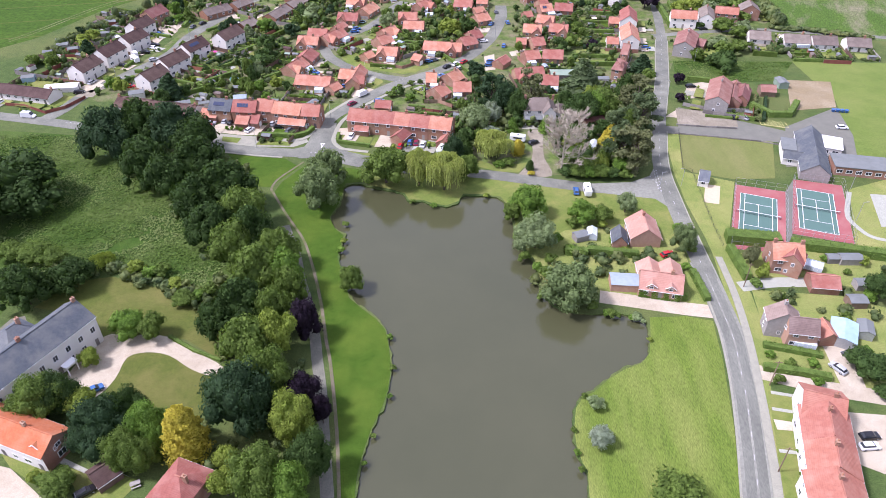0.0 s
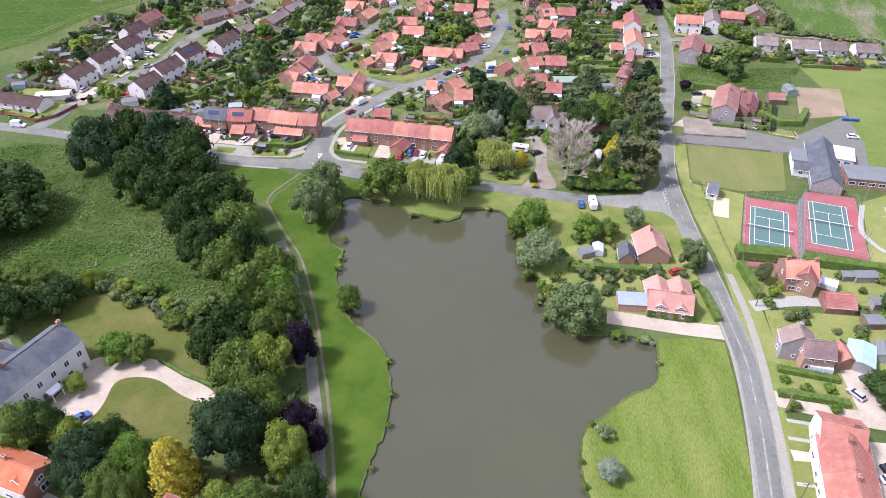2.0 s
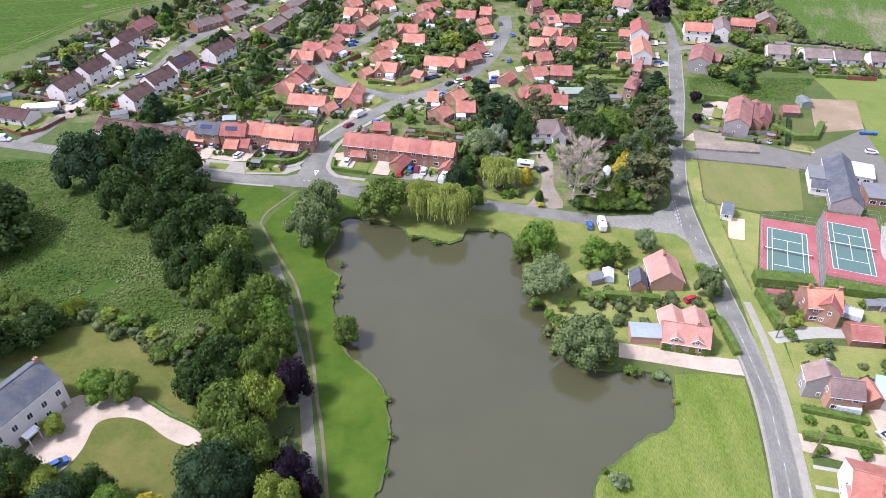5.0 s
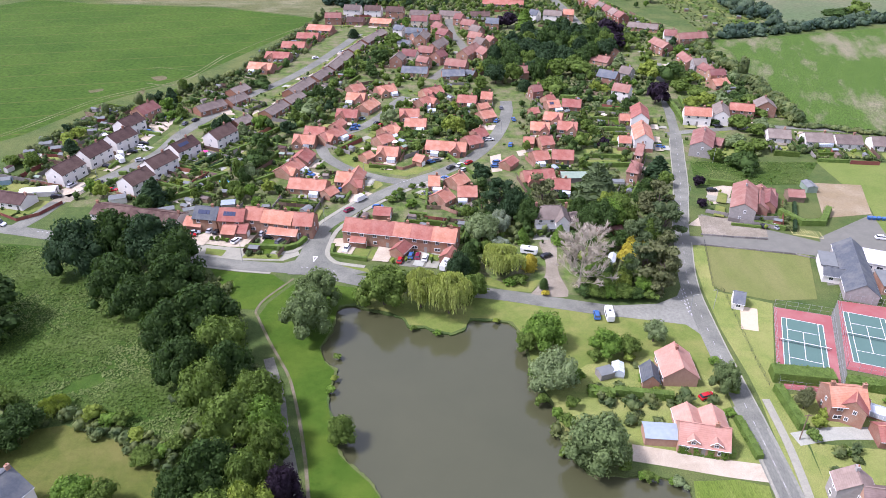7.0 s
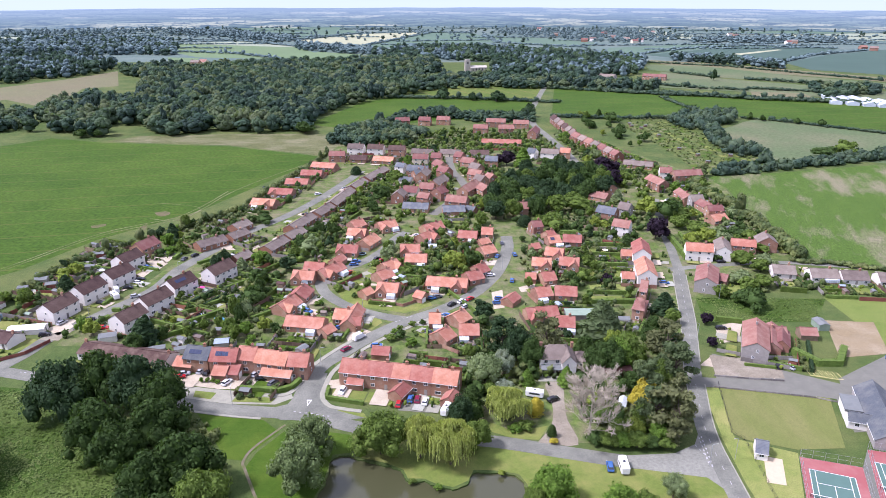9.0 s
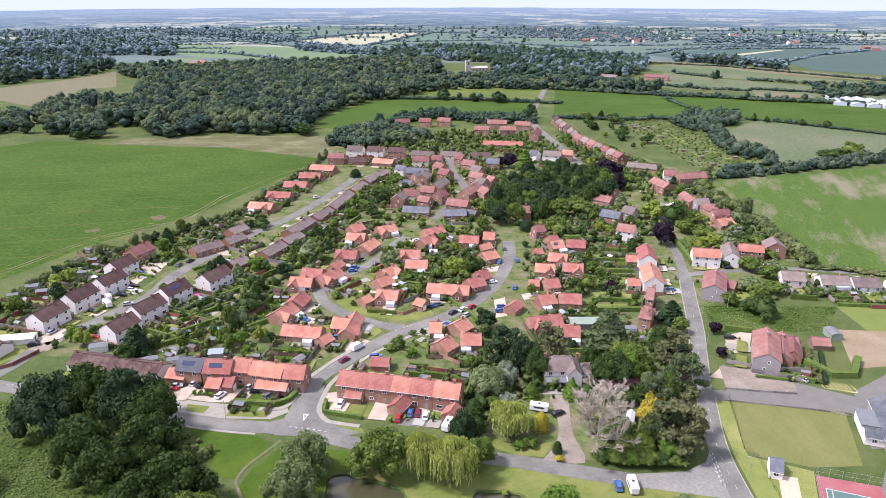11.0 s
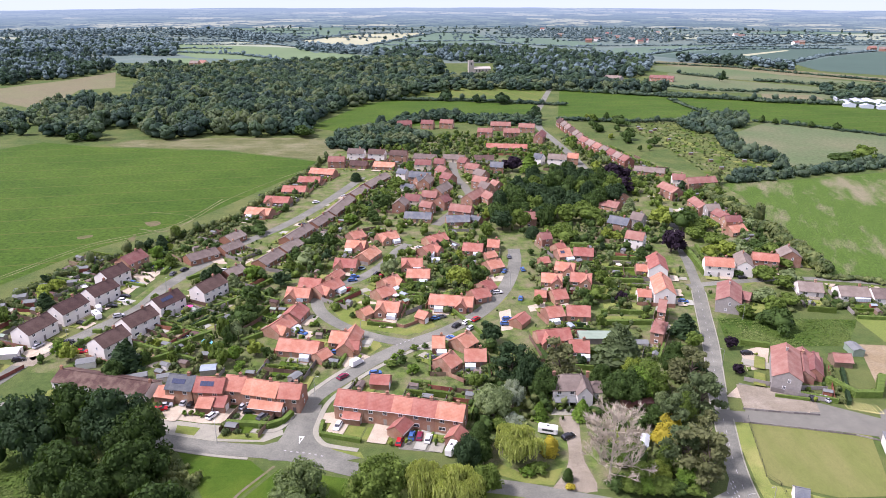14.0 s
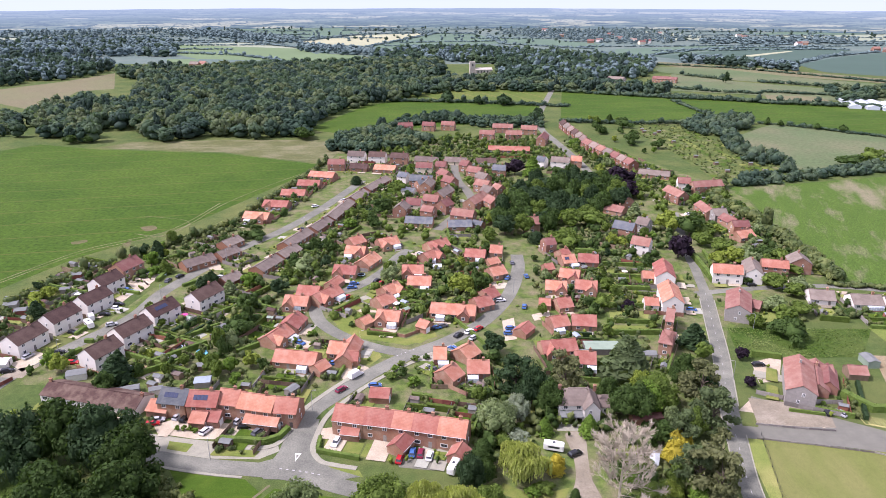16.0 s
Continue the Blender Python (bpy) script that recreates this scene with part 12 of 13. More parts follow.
far_house(903, 1544, -30)
far_house(308, 2020, 0)
far_house(450, 2072, -5)
far_house(600, 2127, -10)
far_house(-409, 1244, -30)
far_house(-420, 1235, -15)

# ---- cars ----
car(-137.7, 346.8, 124, "blue", False, "parked near houses")
car(-135.7, 348.9, 124, "blue", False, "parked near houses")
car(-124.3, 340.0, 84, "grey", False, "parked near houses")
car(-120.8, 344.8, 64, "black", False, "parked near houses")
car(-36.0, 252.8, 50, "maroon", False, "parked near houses")
car(-40.3, 269.1, 10, "blue", False, "parked near houses")
car(-25.5, 255.1, 10, "blue", False, "parked near houses")
car(-9.0, 294.7, 20, "black", False, "parked near houses")
car(-6.6, 295.7, 20, "blue", False, "parked near houses")
car(-4.1, 297.3, 20, "grey", False, "parked near houses")
car(1.8, 289.9, 50, "black", False, "parked near houses")
car(5.8, 292.8, 50, "white", False, "parked near houses")
car(9.3, 295.3, 50, "red", False, "parked near houses")
car(20.5, 291.4, 5, "blue", False, "parked near houses")
car(21.5, 295.4, 5, "blue", False, "parked near houses")
car(32.6, 346.1, 95, "blue", False, "parked near houses")
car(27.7, 362.0, 92, "grey", False, "parked near houses")
car(19.4, 320.4, 12, "white", False, "parked near houses")
car(24.2, 344.0, 70, "blue", False, "parked near houses")
car(28.5, 314.6, 80, "blue", False, "parked near houses")
car(-43.1, 333.1, 12, "blue", False, "parked near houses")
car(-42.6, 337.0, 12, "blue", False, "parked near houses")
car(-43.6, 323.1, 60, "red", False, "parked near houses")
car(-33.1, 340.3, 60, "black", False, "parked near houses")
car(-31.1, 337.7, 80, "red", False, "parked near houses")
car(7.3, 288.0, 50, "silver", False, "parked near houses")
car(-88.5, 233.8, 15, "red", False, "parked near houses")
car(-87.7, 235.7, 15, "silver", False, "parked near houses")
car(-82.4, 237.6, 75, "silver", False, "parked near houses")
car(-79.9, 236.6, 75, "black", False, "parked near houses")
car(-71.8, 230.5, 65, "white", False, "parked near houses")
car(-63.8, 235.7, 70, "silver", False, "parked near houses")
car(-61.1, 232.6, 5, "black", False, "parked near houses")
car(-56.7, 230.2, 60, "grey", False, "parked near houses")
car(-11.9, 220.9, 85, "blue", False, "parked near houses")
car(-9.6, 220.6, 85, "maroon", False, "parked near houses")
car(-7.1, 219.5, 80, "white", False, "parked near houses")
car(-15.2, 218.2, 80, "red", False, "parked near houses")
car(3.4, 216.9, 10, "black", False, "parked near houses")
car(32.6, 220.8, 30, "black", False, "parked near houses")
car(111.6, 241.3, 95, "black", False, "parked near houses")
car(115.4, 240.6, 120, "silver", False, "parked near houses")
car(103.0, 269.3, 5, "black", False, "parked near houses")
car(128.6, 337.0, 5, "black", False, "parked near houses")
car(-95.2, 459.4, 30, "white", False, "parked near houses")
car(-99.4, 454.5, 30, "silver", False, "parked near houses")
car(-101.8, 442.7, 30, "silver", False, "parked near houses")
car(-115.9, 465.6, 30, "grey", False, "parked near houses")
car(-79.9, 451.0, 35, "white", False, "parked near houses")
car(43.0, 188.4, 85, "blue", False, "parked on a pale drive")
car(92.5, 111.5, 120, "silver", False, "parked on a pale drive")
car(97.0, 115.1, 110, "grey", False, "parked on a pale drive")
car(-78.9, 104.9, 40, "blue", False, "parked on a pale drive")
car(-70.2, 78.7, 40, "black", False, "parked on a pale drive")
car(90.4, 92.2, 5, "black", False, "parked on a pale drive")
car(89.1, 89.6, 5, "white", False, "parked on a pale drive")
car(63.9, 155.1, 20, "red", False, "parked on a pale drive")
car(-159.1, 241.7, -5, "white", True, "parked beside the village road")
car(-148.8, 263.3, 20, "black", False, "parked in front of a semi-detached house")
car(-147.4, 273.1, 70, "silver", False, "parked in front of a semi-detached house")
car(-134.9, 315.2, 10, "black", False, "parked in front of a semi-detached house")
car(-136.3, 306.1, 10, "black", False, "parked in front of a semi-detached house")
car(-129.9, 268.9, 5, "red", False, "parked in front of a semi-detached house")
car(-129.6, 297.5, 30, "silver", False, "parked in front of a semi-detached house")
car(-138.2, 275.8, 30, "black", False, "parked in front of a semi-detached house")
car(-32.5, 261.5, 50, "white", True, "parked on the estate road")
car(-140.0, 303.0, 124, "white", True, "parked in front of a semi-detached house")
caravan(46.5, 187.9, 88, "white motorhome parked beside the village road")
caravan(27.1, 223.0, 165, "white touring caravan beside the villa drive")
caravan(-137.6, 296.6, 134, "white touring caravan in front of a house")
caravan(-0.6, 214.2, 70, "white boat-shaped trailer caravan behind the terrace")

# ---- glazed rooms, outbuildings and poles ----
glasshouse(102.4, 149.3, -30, 5, 3.5, 2.7, "blue-white glazed conservatory on a brick cottage", "conservatory")
glasshouse(87.7, 119.7, -15, 5, 3.5, 2.7, "white conservatory on the stone house", "conservatory")
glasshouse(-62.8, 311.7, 0, 5, 3, 2.7, "white conservatory on a bungalow", "conservatory")
glasshouse(44.1, 328.8, 0, 7, 3, 2.7, "white glazed sunroom on a bungalow", "conservatory")
glasshouse(-9.8, 362.5, 0, 4, 3, 2.7, "white conservatory on a bungalow", "conservatory")
glasshouse(151.5, 319.5, 0, 6, 3, 2.7, "white conservatory behind a bungalow", "conservatory")
glasshouse(167.4, 313.7, 0, 6, 4, 2.7, "white conservatory behind a bungalow", "conservatory")
glasshouse(53.1, 216.9, 70, 6, 2.5, 2.7, "pale polytunnel greenhouse in the garden", "greenhouse")
glasshouse(-7.0, 355.0, 0, 4, 3, 2.7, "white conservatory on a bungalow", "conservatory")
glasshouse(-5.1, 307.5, 0, 3.5, 3, 2.7, "white summer marquee in a garden", "greenhouse")
glasshouse(43.8, 164.2, 80, 4, 3, 2.7, "white greenhouse in the garden", "greenhouse")
shed(62.9, 148.6, 50, 3, 2.5, 2.4, "grey_timber", "felt", "grey summerhouse in a garden", "shed")
shed(114.0, 152.2, 0, 6, 3, 2.6, "grey_timber", "felt", "long grey timber garden shed", "shed")
shed(112.6, 141.3, 0, 4.5, 3, 2.5, "grey_timber", "felt", "grey timber garden shed", "shed")
shed(107.4, 134.4, 0, 4.5, 3.5, 2.6, "timber", "felt", "dark timber garden shed", "shed")
shed(109.3, 152.6, 0, 3, 2.5, 2.2, "grey_timber", "felt", "pale timber garden shed", "shed")
shed(49.1, 141.8, -5, 8.5, 5, 3.0, "pale_brick", "lead", "low sunroom with a blue-grey sheet roof", "shed")
shed(98.2, 122.2, 62, 8, 6, 3.2, "grey_metal", "blue_tarp", "open barn with a pale blue sheet roof", "shed")
shed(104.4, 123.7, 70, 5, 3.5, 2.8, "grey_metal", "felt", "grey metal garden shed", "shed")
shed(40.3, 163.1, 20, 4, 3, 2.4, "grey_timber", "felt", "small grey shed by the pond garden", "shed")
shed(56.2, 236.9, 5, 9, 4, 2.8, "dark_brick", "red_tile", "low stable shed with a red roof", "shed")
shed(141.1, 270.8, 90, 6, 4, 3, "green_felt", "felt", "green metal container shed", "shed")
shed(-169.2, 307.3, 20, 5, 4, 2.6, "timber", "felt", "dark red timber shed", "shed")
shed(-167.1, 344.3, 10, 5, 4, 2.6, "timber", "felt", "dark timber garden shed", "shed")
shed(-164.9, 355.1, 10, 6, 4, 2.6, "grey_timber", "felt", "long grey timber shed", "shed")
shed(-174.1, 323.8, 10, 4, 3, 2.4, "grey_timber", "felt", "grey timber garden shed", "shed")
shed(-179.9, 319.0, 10, 5, 3, 2.4, "grey_timber", "felt", "grey timber garden shed", "shed")
shed(-162.9, 328.2, 10, 4, 3, 2.4, "grey_timber", "felt", "grey timber garden shed", "shed")
shed(-159.5, 265.8, 10, 7, 4.5, 2.6, "render", "white", "low white garage with a pale flat roof", "shed")
shed(-153.3, 266.8, 10, 6, 5, 2.6, "render", "white", "low white garage with a pale flat roof", "shed")
shed(-175.2, 275.9, 15, 5, 3.5, 2.5, "blue_tarp", "felt", "small blue-painted timber garden shed", "shed")
shed(-169.0, 306.9, 15, 4, 3.5, 3, "red_timber", "felt", "dark red timber summerhouse", "shed")
shed(-179.8, 304.1, 15, 4, 3, 2.4, "grey_timber", "felt", "grey timber garden shed", "shed")
shed(-177.0, 313.2, 15, 5, 4, 2.4, "grey_timber", "felt", "grey timber garden shed", "shed")
shed(-165.0, 352.9, 10, 8, 4, 3, "grey_timber", "felt", "long dark timber shed", "shed")
shed(-166.1, 343.5, 10, 5, 3, 2.6, "red_timber", "felt", "dark red timber shed", "shed")
shed(-81.0, 256.0, 10, 5, 4, 2.5, "grey_timber", "lead", "grey timber shed with a pale roof", "shed")
shed(-85.0, 265.7, 0, 3, 2.5, 2.3, "timber", "felt", "small brown timber garden shed", "shed")
shed(-101.7, 251.4, 20, 4, 3, 2.4, "grey_timber", "felt", "grey timber garden shed", "shed")
shed(-94.1, 250.9, 20, 4, 2.5, 2.4, "render", "felt", "small pale rendered garden outbuilding", "shed")
shed(-51.3, 251.3, 60, 4, 3, 2.4, "grey_timber", "felt", "pale timber garden shed", "shed")
shed(-104.2, 250.4, 20, 4, 3, 2.4, "grey_timber", "felt", "grey timber garden shed", "shed")
shed(-123.7, 259.9, 20, 6, 4, 2.8, "render", "felt", "low white garden outbuilding", "shed")
shed(52.3, 279.2, 0, 13, 6, 3, "grey_timber", "green_felt", "low workshop with a pale green flat roof", "shed")
shed(45.5, 275.5, 0, 4, 3, 2.4, "render", "felt", "low white garden outbuilding", "shed")
shed(66.8, 274.8, 0, 6, 3, 2.4, "render", "felt", "low white garden outbuilding", "shed")
pole(74.8, 106.8, 8)
pole(67.9, 83.8, 8)
pole(80.9, 141.5, 8)
street_lamp(112.0, 295.4, 180)
street_lamp(91.0, 260.3, 180)
street_lamp(70.0, 189.4, 0)
street_lamp(125.7, 172.2, 0)
street_lamp(132.6, 190.4, 0)
street_lamp(77.9, 192.1, 200)
street_lamp(-66.5, 218.0, 90)
street_lamp(-43.2, 241.9, 0)
street_lamp(-119.6, 320.6, -30)
street_lamp(-105.2, 362.3, -30)
street_lamp(-78.8, 409.8, -30)
street_lamp(25.4, 328.5, 180)
street_lamp(-136.9, 273.7, -30)
street_lamp(-33.2, 280.7, 0)

# ---- road markings ----
dashes(MAIN, 0.0, 1.6, 4.4, 0.12)

dashes(np.array([(-47.1, 214.6), (-40.5, 213.4), (-35.6, 212.1)]), 0.0, 0.7, 1.1, 0.3)
dashes(np.array([(69.2, 198.5), (70.5, 193.9), (70.7, 188.0)]), 0.0, 0.7, 1.1, 0.3)
dashes(np.array([(71.5, 202.0), (70.7, 195.5), (70.0, 189.0)]), 0.0, 0.7, 1.1, 0.3)
dashes(np.array([(72.3, 202.6), (71.6, 196.0), (70.8, 189.5)]), 0.0, 0.7, 1.1, 0.3)
dashes(np.array([(-20.2, 275.0), (-13.2, 280.7)]), 0.0, 0.7, 1.1, 0.3)
dashes(np.array([(-143.4, 237.6), (-139.5, 236.8), (-135.9, 235.5)]), 0.0, 0.7, 1.1, 0.3)
give_way(-43.3, 219.4, 88.0)
bay(121.6, 238.0, -4)
bay(123.0, 237.5, -4)
bay(124.4, 237.0, -4)
bay(125.8, 236.5, -4)
bay(127.2, 236.0, -4)
bay(128.6, 235.5, -4)

# ---- gardens ----
estate_details()
gardens()
plots()
garden_trees([(-143.3, 259.4), (-130.8, 282.6), (-113.9, 324.8), (-88.9, 362.3), (-71.8, 405.0), (-40.4, 514.3), (-33.6, 471.8), (-48.5, 414.8), (-57.0, 386.8), (-61.8, 347.9), (-72.4, 325.0), (-74.5, 294.7), (-63.7, 267.7), (-50.2, 259.8), (-96.0, 257.7)], 23)
garden_trees([(-65.7, 370.2), (15.9, 387.1), (21.9, 348.2), (9.8, 305.4), (-6.1, 297.5), (-23.0, 316.3), (-58.3, 328.1)], 8)
garden_trees([(42.1, 387.2), (93.0, 405.6), (103.3, 387.4), (75.6, 295.3), (62.3, 260.2), (19.6, 260.1), (12.5, 272.1), (35.8, 295.1), (32.8, 328.5)], 18)
garden_trees([(-41.6, 530.3), (-5.8, 575.1), (44.1, 547.6), (35.6, 447.5), (13.7, 405.3), (-29.1, 405.1)], 8)
garden_trees([(-180.7, 302.0), (-163.8, 347.5), (-137.2, 390.9), (-122.1, 409.6), (-91.0, 514.1), (-82.2, 485.0), (-110.3, 370.0), (-147.0, 327.8), (-154.9, 280.2), (-159.7, 267.3)], 12)
garden_trees([(23.1, 410.1), (64.9, 420.3), (106.9, 436.4), (123.5, 405.7), (106.6, 379.0), (47.9, 387.2)], 8)
garden_trees([(141.4, 485.9), (170.8, 486.0), (166.3, 405.9), (170.1, 363.3), (147.0, 387.6), (123.5, 405.7)], 9)
garden_trees([(-86.8, 662.0), (72.8, 652.5), (112.8, 628.5), (93.8, 547.8), (-41.3, 584.8), (-88.0, 601.2)], 16)
garden_trees([(98.5, 628.5), (143.5, 548.0), (137.8, 485.9), (112.1, 485.8), (98.8, 530.8)], 8)
garden_trees([(11.9, 260.0), (30.3, 252.6), (46.9, 242.3), (68.6, 242.4), (68.4, 210.8), (62.9, 199.0), (38.4, 201.2), (38.0, 232.7), (27.7, 232.7), (9.2, 210.5), (5.0, 226.6)], 8)
pool(-88.6, 276.7)
pool(-87.6, 275.1)
trampoline(-97.8, 279.5)
trampoline(70.7, 327.5)
trampoline(-40.7, 346.7)
trampoline(-129.2, 346.4)
parasol(-103.7, 302.9, "pink_cloth")
parasol(-154.6, 322.2, "white")
parasol(-22.8, 314.1, "white")
parasol(76.6, 348.3, "cream")
scatter("garden_shrubs", [(-143.3, 259.4), (-130.8, 282.6), (-113.9, 324.8), (-88.9, 362.3), (-71.8, 405.0), (-40.4, 514.3), (-33.6, 471.8), (-48.5, 414.8), (-57.0, 386.8), (-61.8, 347.9), (-72.4, 325.0), (-74.5, 294.7), (-63.7, 267.7), (-50.2, 259.8), (-96.0, 257.7)], 5.6, (0.8, 2.6), (0.9, 4.6), "mixed", "mixed green shrubs and small trees in back gardens", 1, 8, True, 3)
scatter("garden_shrubs", [(-143.3, 259.4), (-130.8, 282.6), (-113.9, 324.8), (-88.9, 362.3), (-71.8, 405.0), (-40.4, 514.3), (-33.6, 471.8), (-48.5, 414.8), (-57.0, 386.8), (-61.8, 347.9), (-72.4, 325.0), (-74.5, 294.7), (-63.7, 267.7), (-50.2, 259.8), (-96.0, 257.7)], 9.8, (1.2, 3.4), (2.0, 6.0), "dark", "dark green bushes and small trees in back gardens", 1, 12, True, 3)
scatter("garden_shrubs", [(-65.7, 370.2), (-55.3, 395.7), (-30.8, 386.9), (-40.9, 348.0), (-50.3, 341.1), (-63.2, 328.1)], 4.8, (0.8, 2.6), (0.9, 4.6), "mixed", "mixed green shrubs and small trees in back gardens", 1, 8, True, 3)
scatter("garden_shrubs", [(-65.7, 370.2), (-55.3, 395.7), (-30.8, 386.9), (-40.9, 348.0), (-50.3, 341.1), (-63.2, 328.1)], 8.4, (1.2, 3.4), (2.0, 6.0), "dark", "dark green bushes and small trees in back gardens", 1, 12, True, 3)
scatter("garden_shrubs", [(-23.4, 322.2), (-4.4, 370.4), (15.1, 370.5), (19.3, 348.2), (9.8, 305.4), (-6.1, 297.5), (-23.0, 316.3)], 4.5, (0.8, 2.6), (0.9, 4.6), "mixed", "mixed green shrubs and small trees in back gardens", 1, 8, True, 3)
scatter("garden_shrubs", [(-23.4, 322.2), (-4.4, 370.4), (15.1, 370.5), (19.3, 348.2), (9.8, 305.4), (-6.1, 297.5), (-23.0, 316.3)], 7.8, (1.2, 3.4), (2.0, 6.0), "dark", "dark green bushes and small trees in back gardens", 1, 12, True, 3)
scatter("garden_shrubs", [(42.1, 387.2), (93.0, 405.6), (103.3, 387.4), (75.6, 295.3), (62.3, 260.2), (19.6, 260.1), (12.5, 272.1), (29.3, 276.5), (35.8, 295.1), (32.8, 328.5)], 5.8, (0.8, 2.6), (0.9, 4.6), "mixed", "mixed green shrubs and small trees in back gardens", 1, 8, True, 3)
scatter("garden_shrubs", [(42.1, 387.2), (93.0, 405.6), (103.3, 387.4), (75.6, 295.3), (62.3, 260.2), (19.6, 260.1), (12.5, 272.1), (29.3, 276.5), (35.8, 295.1), (32.8, 328.5)], 10.2, (1.2, 3.4), (2.0, 6.0), "dark", "dark green bushes and small trees in back gardens", 1, 12, True, 3)
scatter("garden_shrubs", [(11.9, 260.0), (30.3, 252.6), (46.9, 242.3), (68.6, 242.4), (68.4, 210.8), (62.9, 199.0), (38.4, 201.2), (38.0, 232.7), (27.7, 232.7), (9.2, 210.5), (5.0, 226.6), (5.5, 242.1)], 3.4, (0.8, 2.6), (0.9, 4.6), "mixed", "mixed green shrubs and small trees in back gardens", 1, 8, True, 3)
scatter("garden_shrubs", [(11.9, 260.0), (30.3, 252.6), (46.9, 242.3), (68.6, 242.4), (68.4, 210.8), (62.9, 199.0), (38.4, 201.2), (38.0, 232.7), (27.7, 232.7), (9.2, 210.5), (5.0, 226.6), (5.5, 242.1)], 5.8, (1.2, 3.4), (2.0, 6.0), "dark", "dark green bushes and small trees in back gardens", 1, 12, True, 3)
scatter("garden_shrubs", [(-41.6, 530.3), (-5.8, 575.1), (44.1, 547.6), (35.6, 447.5), (13.7, 405.3), (-29.1, 405.1)], 5.6, (0.8, 2.6), (0.9, 4.6), "mixed", "mixed green shrubs and small trees in back gardens", 1, 8, True, 3)
scatter("garden_shrubs", [(-41.6, 530.3), (-5.8, 575.1), (44.1, 547.6), (35.6, 447.5), (13.7, 405.3), (-29.1, 405.1)], 9.8, (1.2, 3.4), (2.0, 6.0), "dark", "dark green bushes and small trees in back gardens", 1, 12, True, 3)
scatter("garden_shrubs", [(154.1, 405.8), (177.8, 379.2), (157.8, 348.7), (124.0, 328.8), (129.1, 348.6)], 4.0, (0.8, 2.6), (0.9, 4.6), "mixed", "mixed green shrubs and small trees in back gardens", 1, 8, True, 3)
scatter("garden_shrubs", [(154.1, 405.8), (177.8, 379.2), (157.8, 348.7), (124.0, 328.8), (129.1, 348.6)], 7.1, (1.2, 3.4), (2.0, 6.0), "dark", "dark green bushes and small trees in back gardens", 1, 12, True, 3)
scatter("garden_shrubs", [(116.9, 316.9), (166.7, 317.0), (159.2, 303.3), (111.6, 303.1)], 5.8, (0.8, 2.6), (0.9, 4.6), "mixed", "mixed green shrubs and small trees in back gardens", 1, 8, True, 3)
scatter("garden_shrubs", [(116.9, 316.9), (166.7, 317.0), (159.2, 303.3), (111.6, 303.1)], 10.2, (1.2, 3.4), (2.0, 6.0), "dark", "dark green bushes and small trees in back gardens", 1, 12, True, 3)
scatter("garden_shrubs", [(-180.7, 302.0), (-163.8, 347.5), (-137.2, 390.9), (-122.1, 409.6), (-91.0, 514.1), (-82.2, 485.0), (-110.3, 370.0), (-147.0, 327.8), (-154.9, 280.2), (-159.7, 267.3)], 5.2, (0.8, 2.6), (0.9, 4.6), "mixed", "mixed green shrubs and small trees in back gardens", 1, 8, True, 3)
scatter("garden_shrubs", [(-180.7, 302.0), (-163.8, 347.5), (-137.2, 390.9), (-122.1, 409.6), (-91.0, 514.1), (-82.2, 485.0), (-110.3, 370.0), (-147.0, 327.8), (-154.9, 280.2), (-159.7, 267.3)], 9.1, (1.2, 3.4), (2.0, 6.0), "dark", "dark green bushes and small trees in back gardens", 1, 12, True, 3)
scatter("garden_shrubs", [(23.1, 410.1), (64.9, 420.3), (106.9, 436.4), (123.5, 405.7), (106.6, 379.0), (47.9, 387.2)], 4.8, (0.8, 2.6), (0.9, 4.6), "mixed", "mixed green shrubs and small trees in back gardens", 1, 8, True, 3)
scatter("garden_shrubs", [(23.1, 410.1), (64.9, 420.3), (106.9, 436.4), (123.5, 405.7), (106.6, 379.0), (47.9, 387.2)], 8.4, (1.2, 3.4), (2.0, 6.0), "dark", "dark green bushes and small trees in back gardens", 1, 12, True, 3)
scatter("garden_shrubs", [(141.4, 485.9), (170.8, 486.0), (166.3, 405.9), (147.0, 387.6), (123.5, 405.7)], 5.2, (0.8, 2.6), (0.9, 4.6), "mixed", "mixed green shrubs and small trees in back gardens", 1, 8, True, 3)
scatter("garden_shrubs", [(141.4, 485.9), (170.8, 486.0), (166.3, 405.9), (147.0, 387.6), (123.5, 405.7)], 9.1, (1.2, 3.4), (2.0, 6.0), "dark", "dark green bushes and small trees in back gardens", 1, 12, True, 3)
scatter("garden_shrubs", [(-86.1, 656.9), (72.8, 652.5), (112.8, 628.5), (93.8, 547.8), (-41.3, 584.8), (-88.0, 601.2)], 6.5, (0.8, 2.6), (0.9, 4.6), "mixed", "mixed green shrubs and small trees in back gardens", 1, 8, True, 3)
scatter("garden_shrubs", [(-86.1, 656.9), (72.8, 652.5), (112.8, 628.5), (93.8, 547.8), (-41.3, 584.8), (-88.0, 601.2)], 11.2, (1.2, 3.4), (2.0, 6.0), "dark", "dark green bushes and small trees in back gardens", 1, 12, True, 3)
scatter("garden_shrubs", [(98.5, 628.5), (143.5, 548.0), (137.8, 485.9), (112.1, 485.8), (98.8, 530.8)], 5.6, (0.8, 2.6), (0.9, 4.6), "mixed", "mixed green shrubs and small trees in back gardens", 1, 8, True, 3)
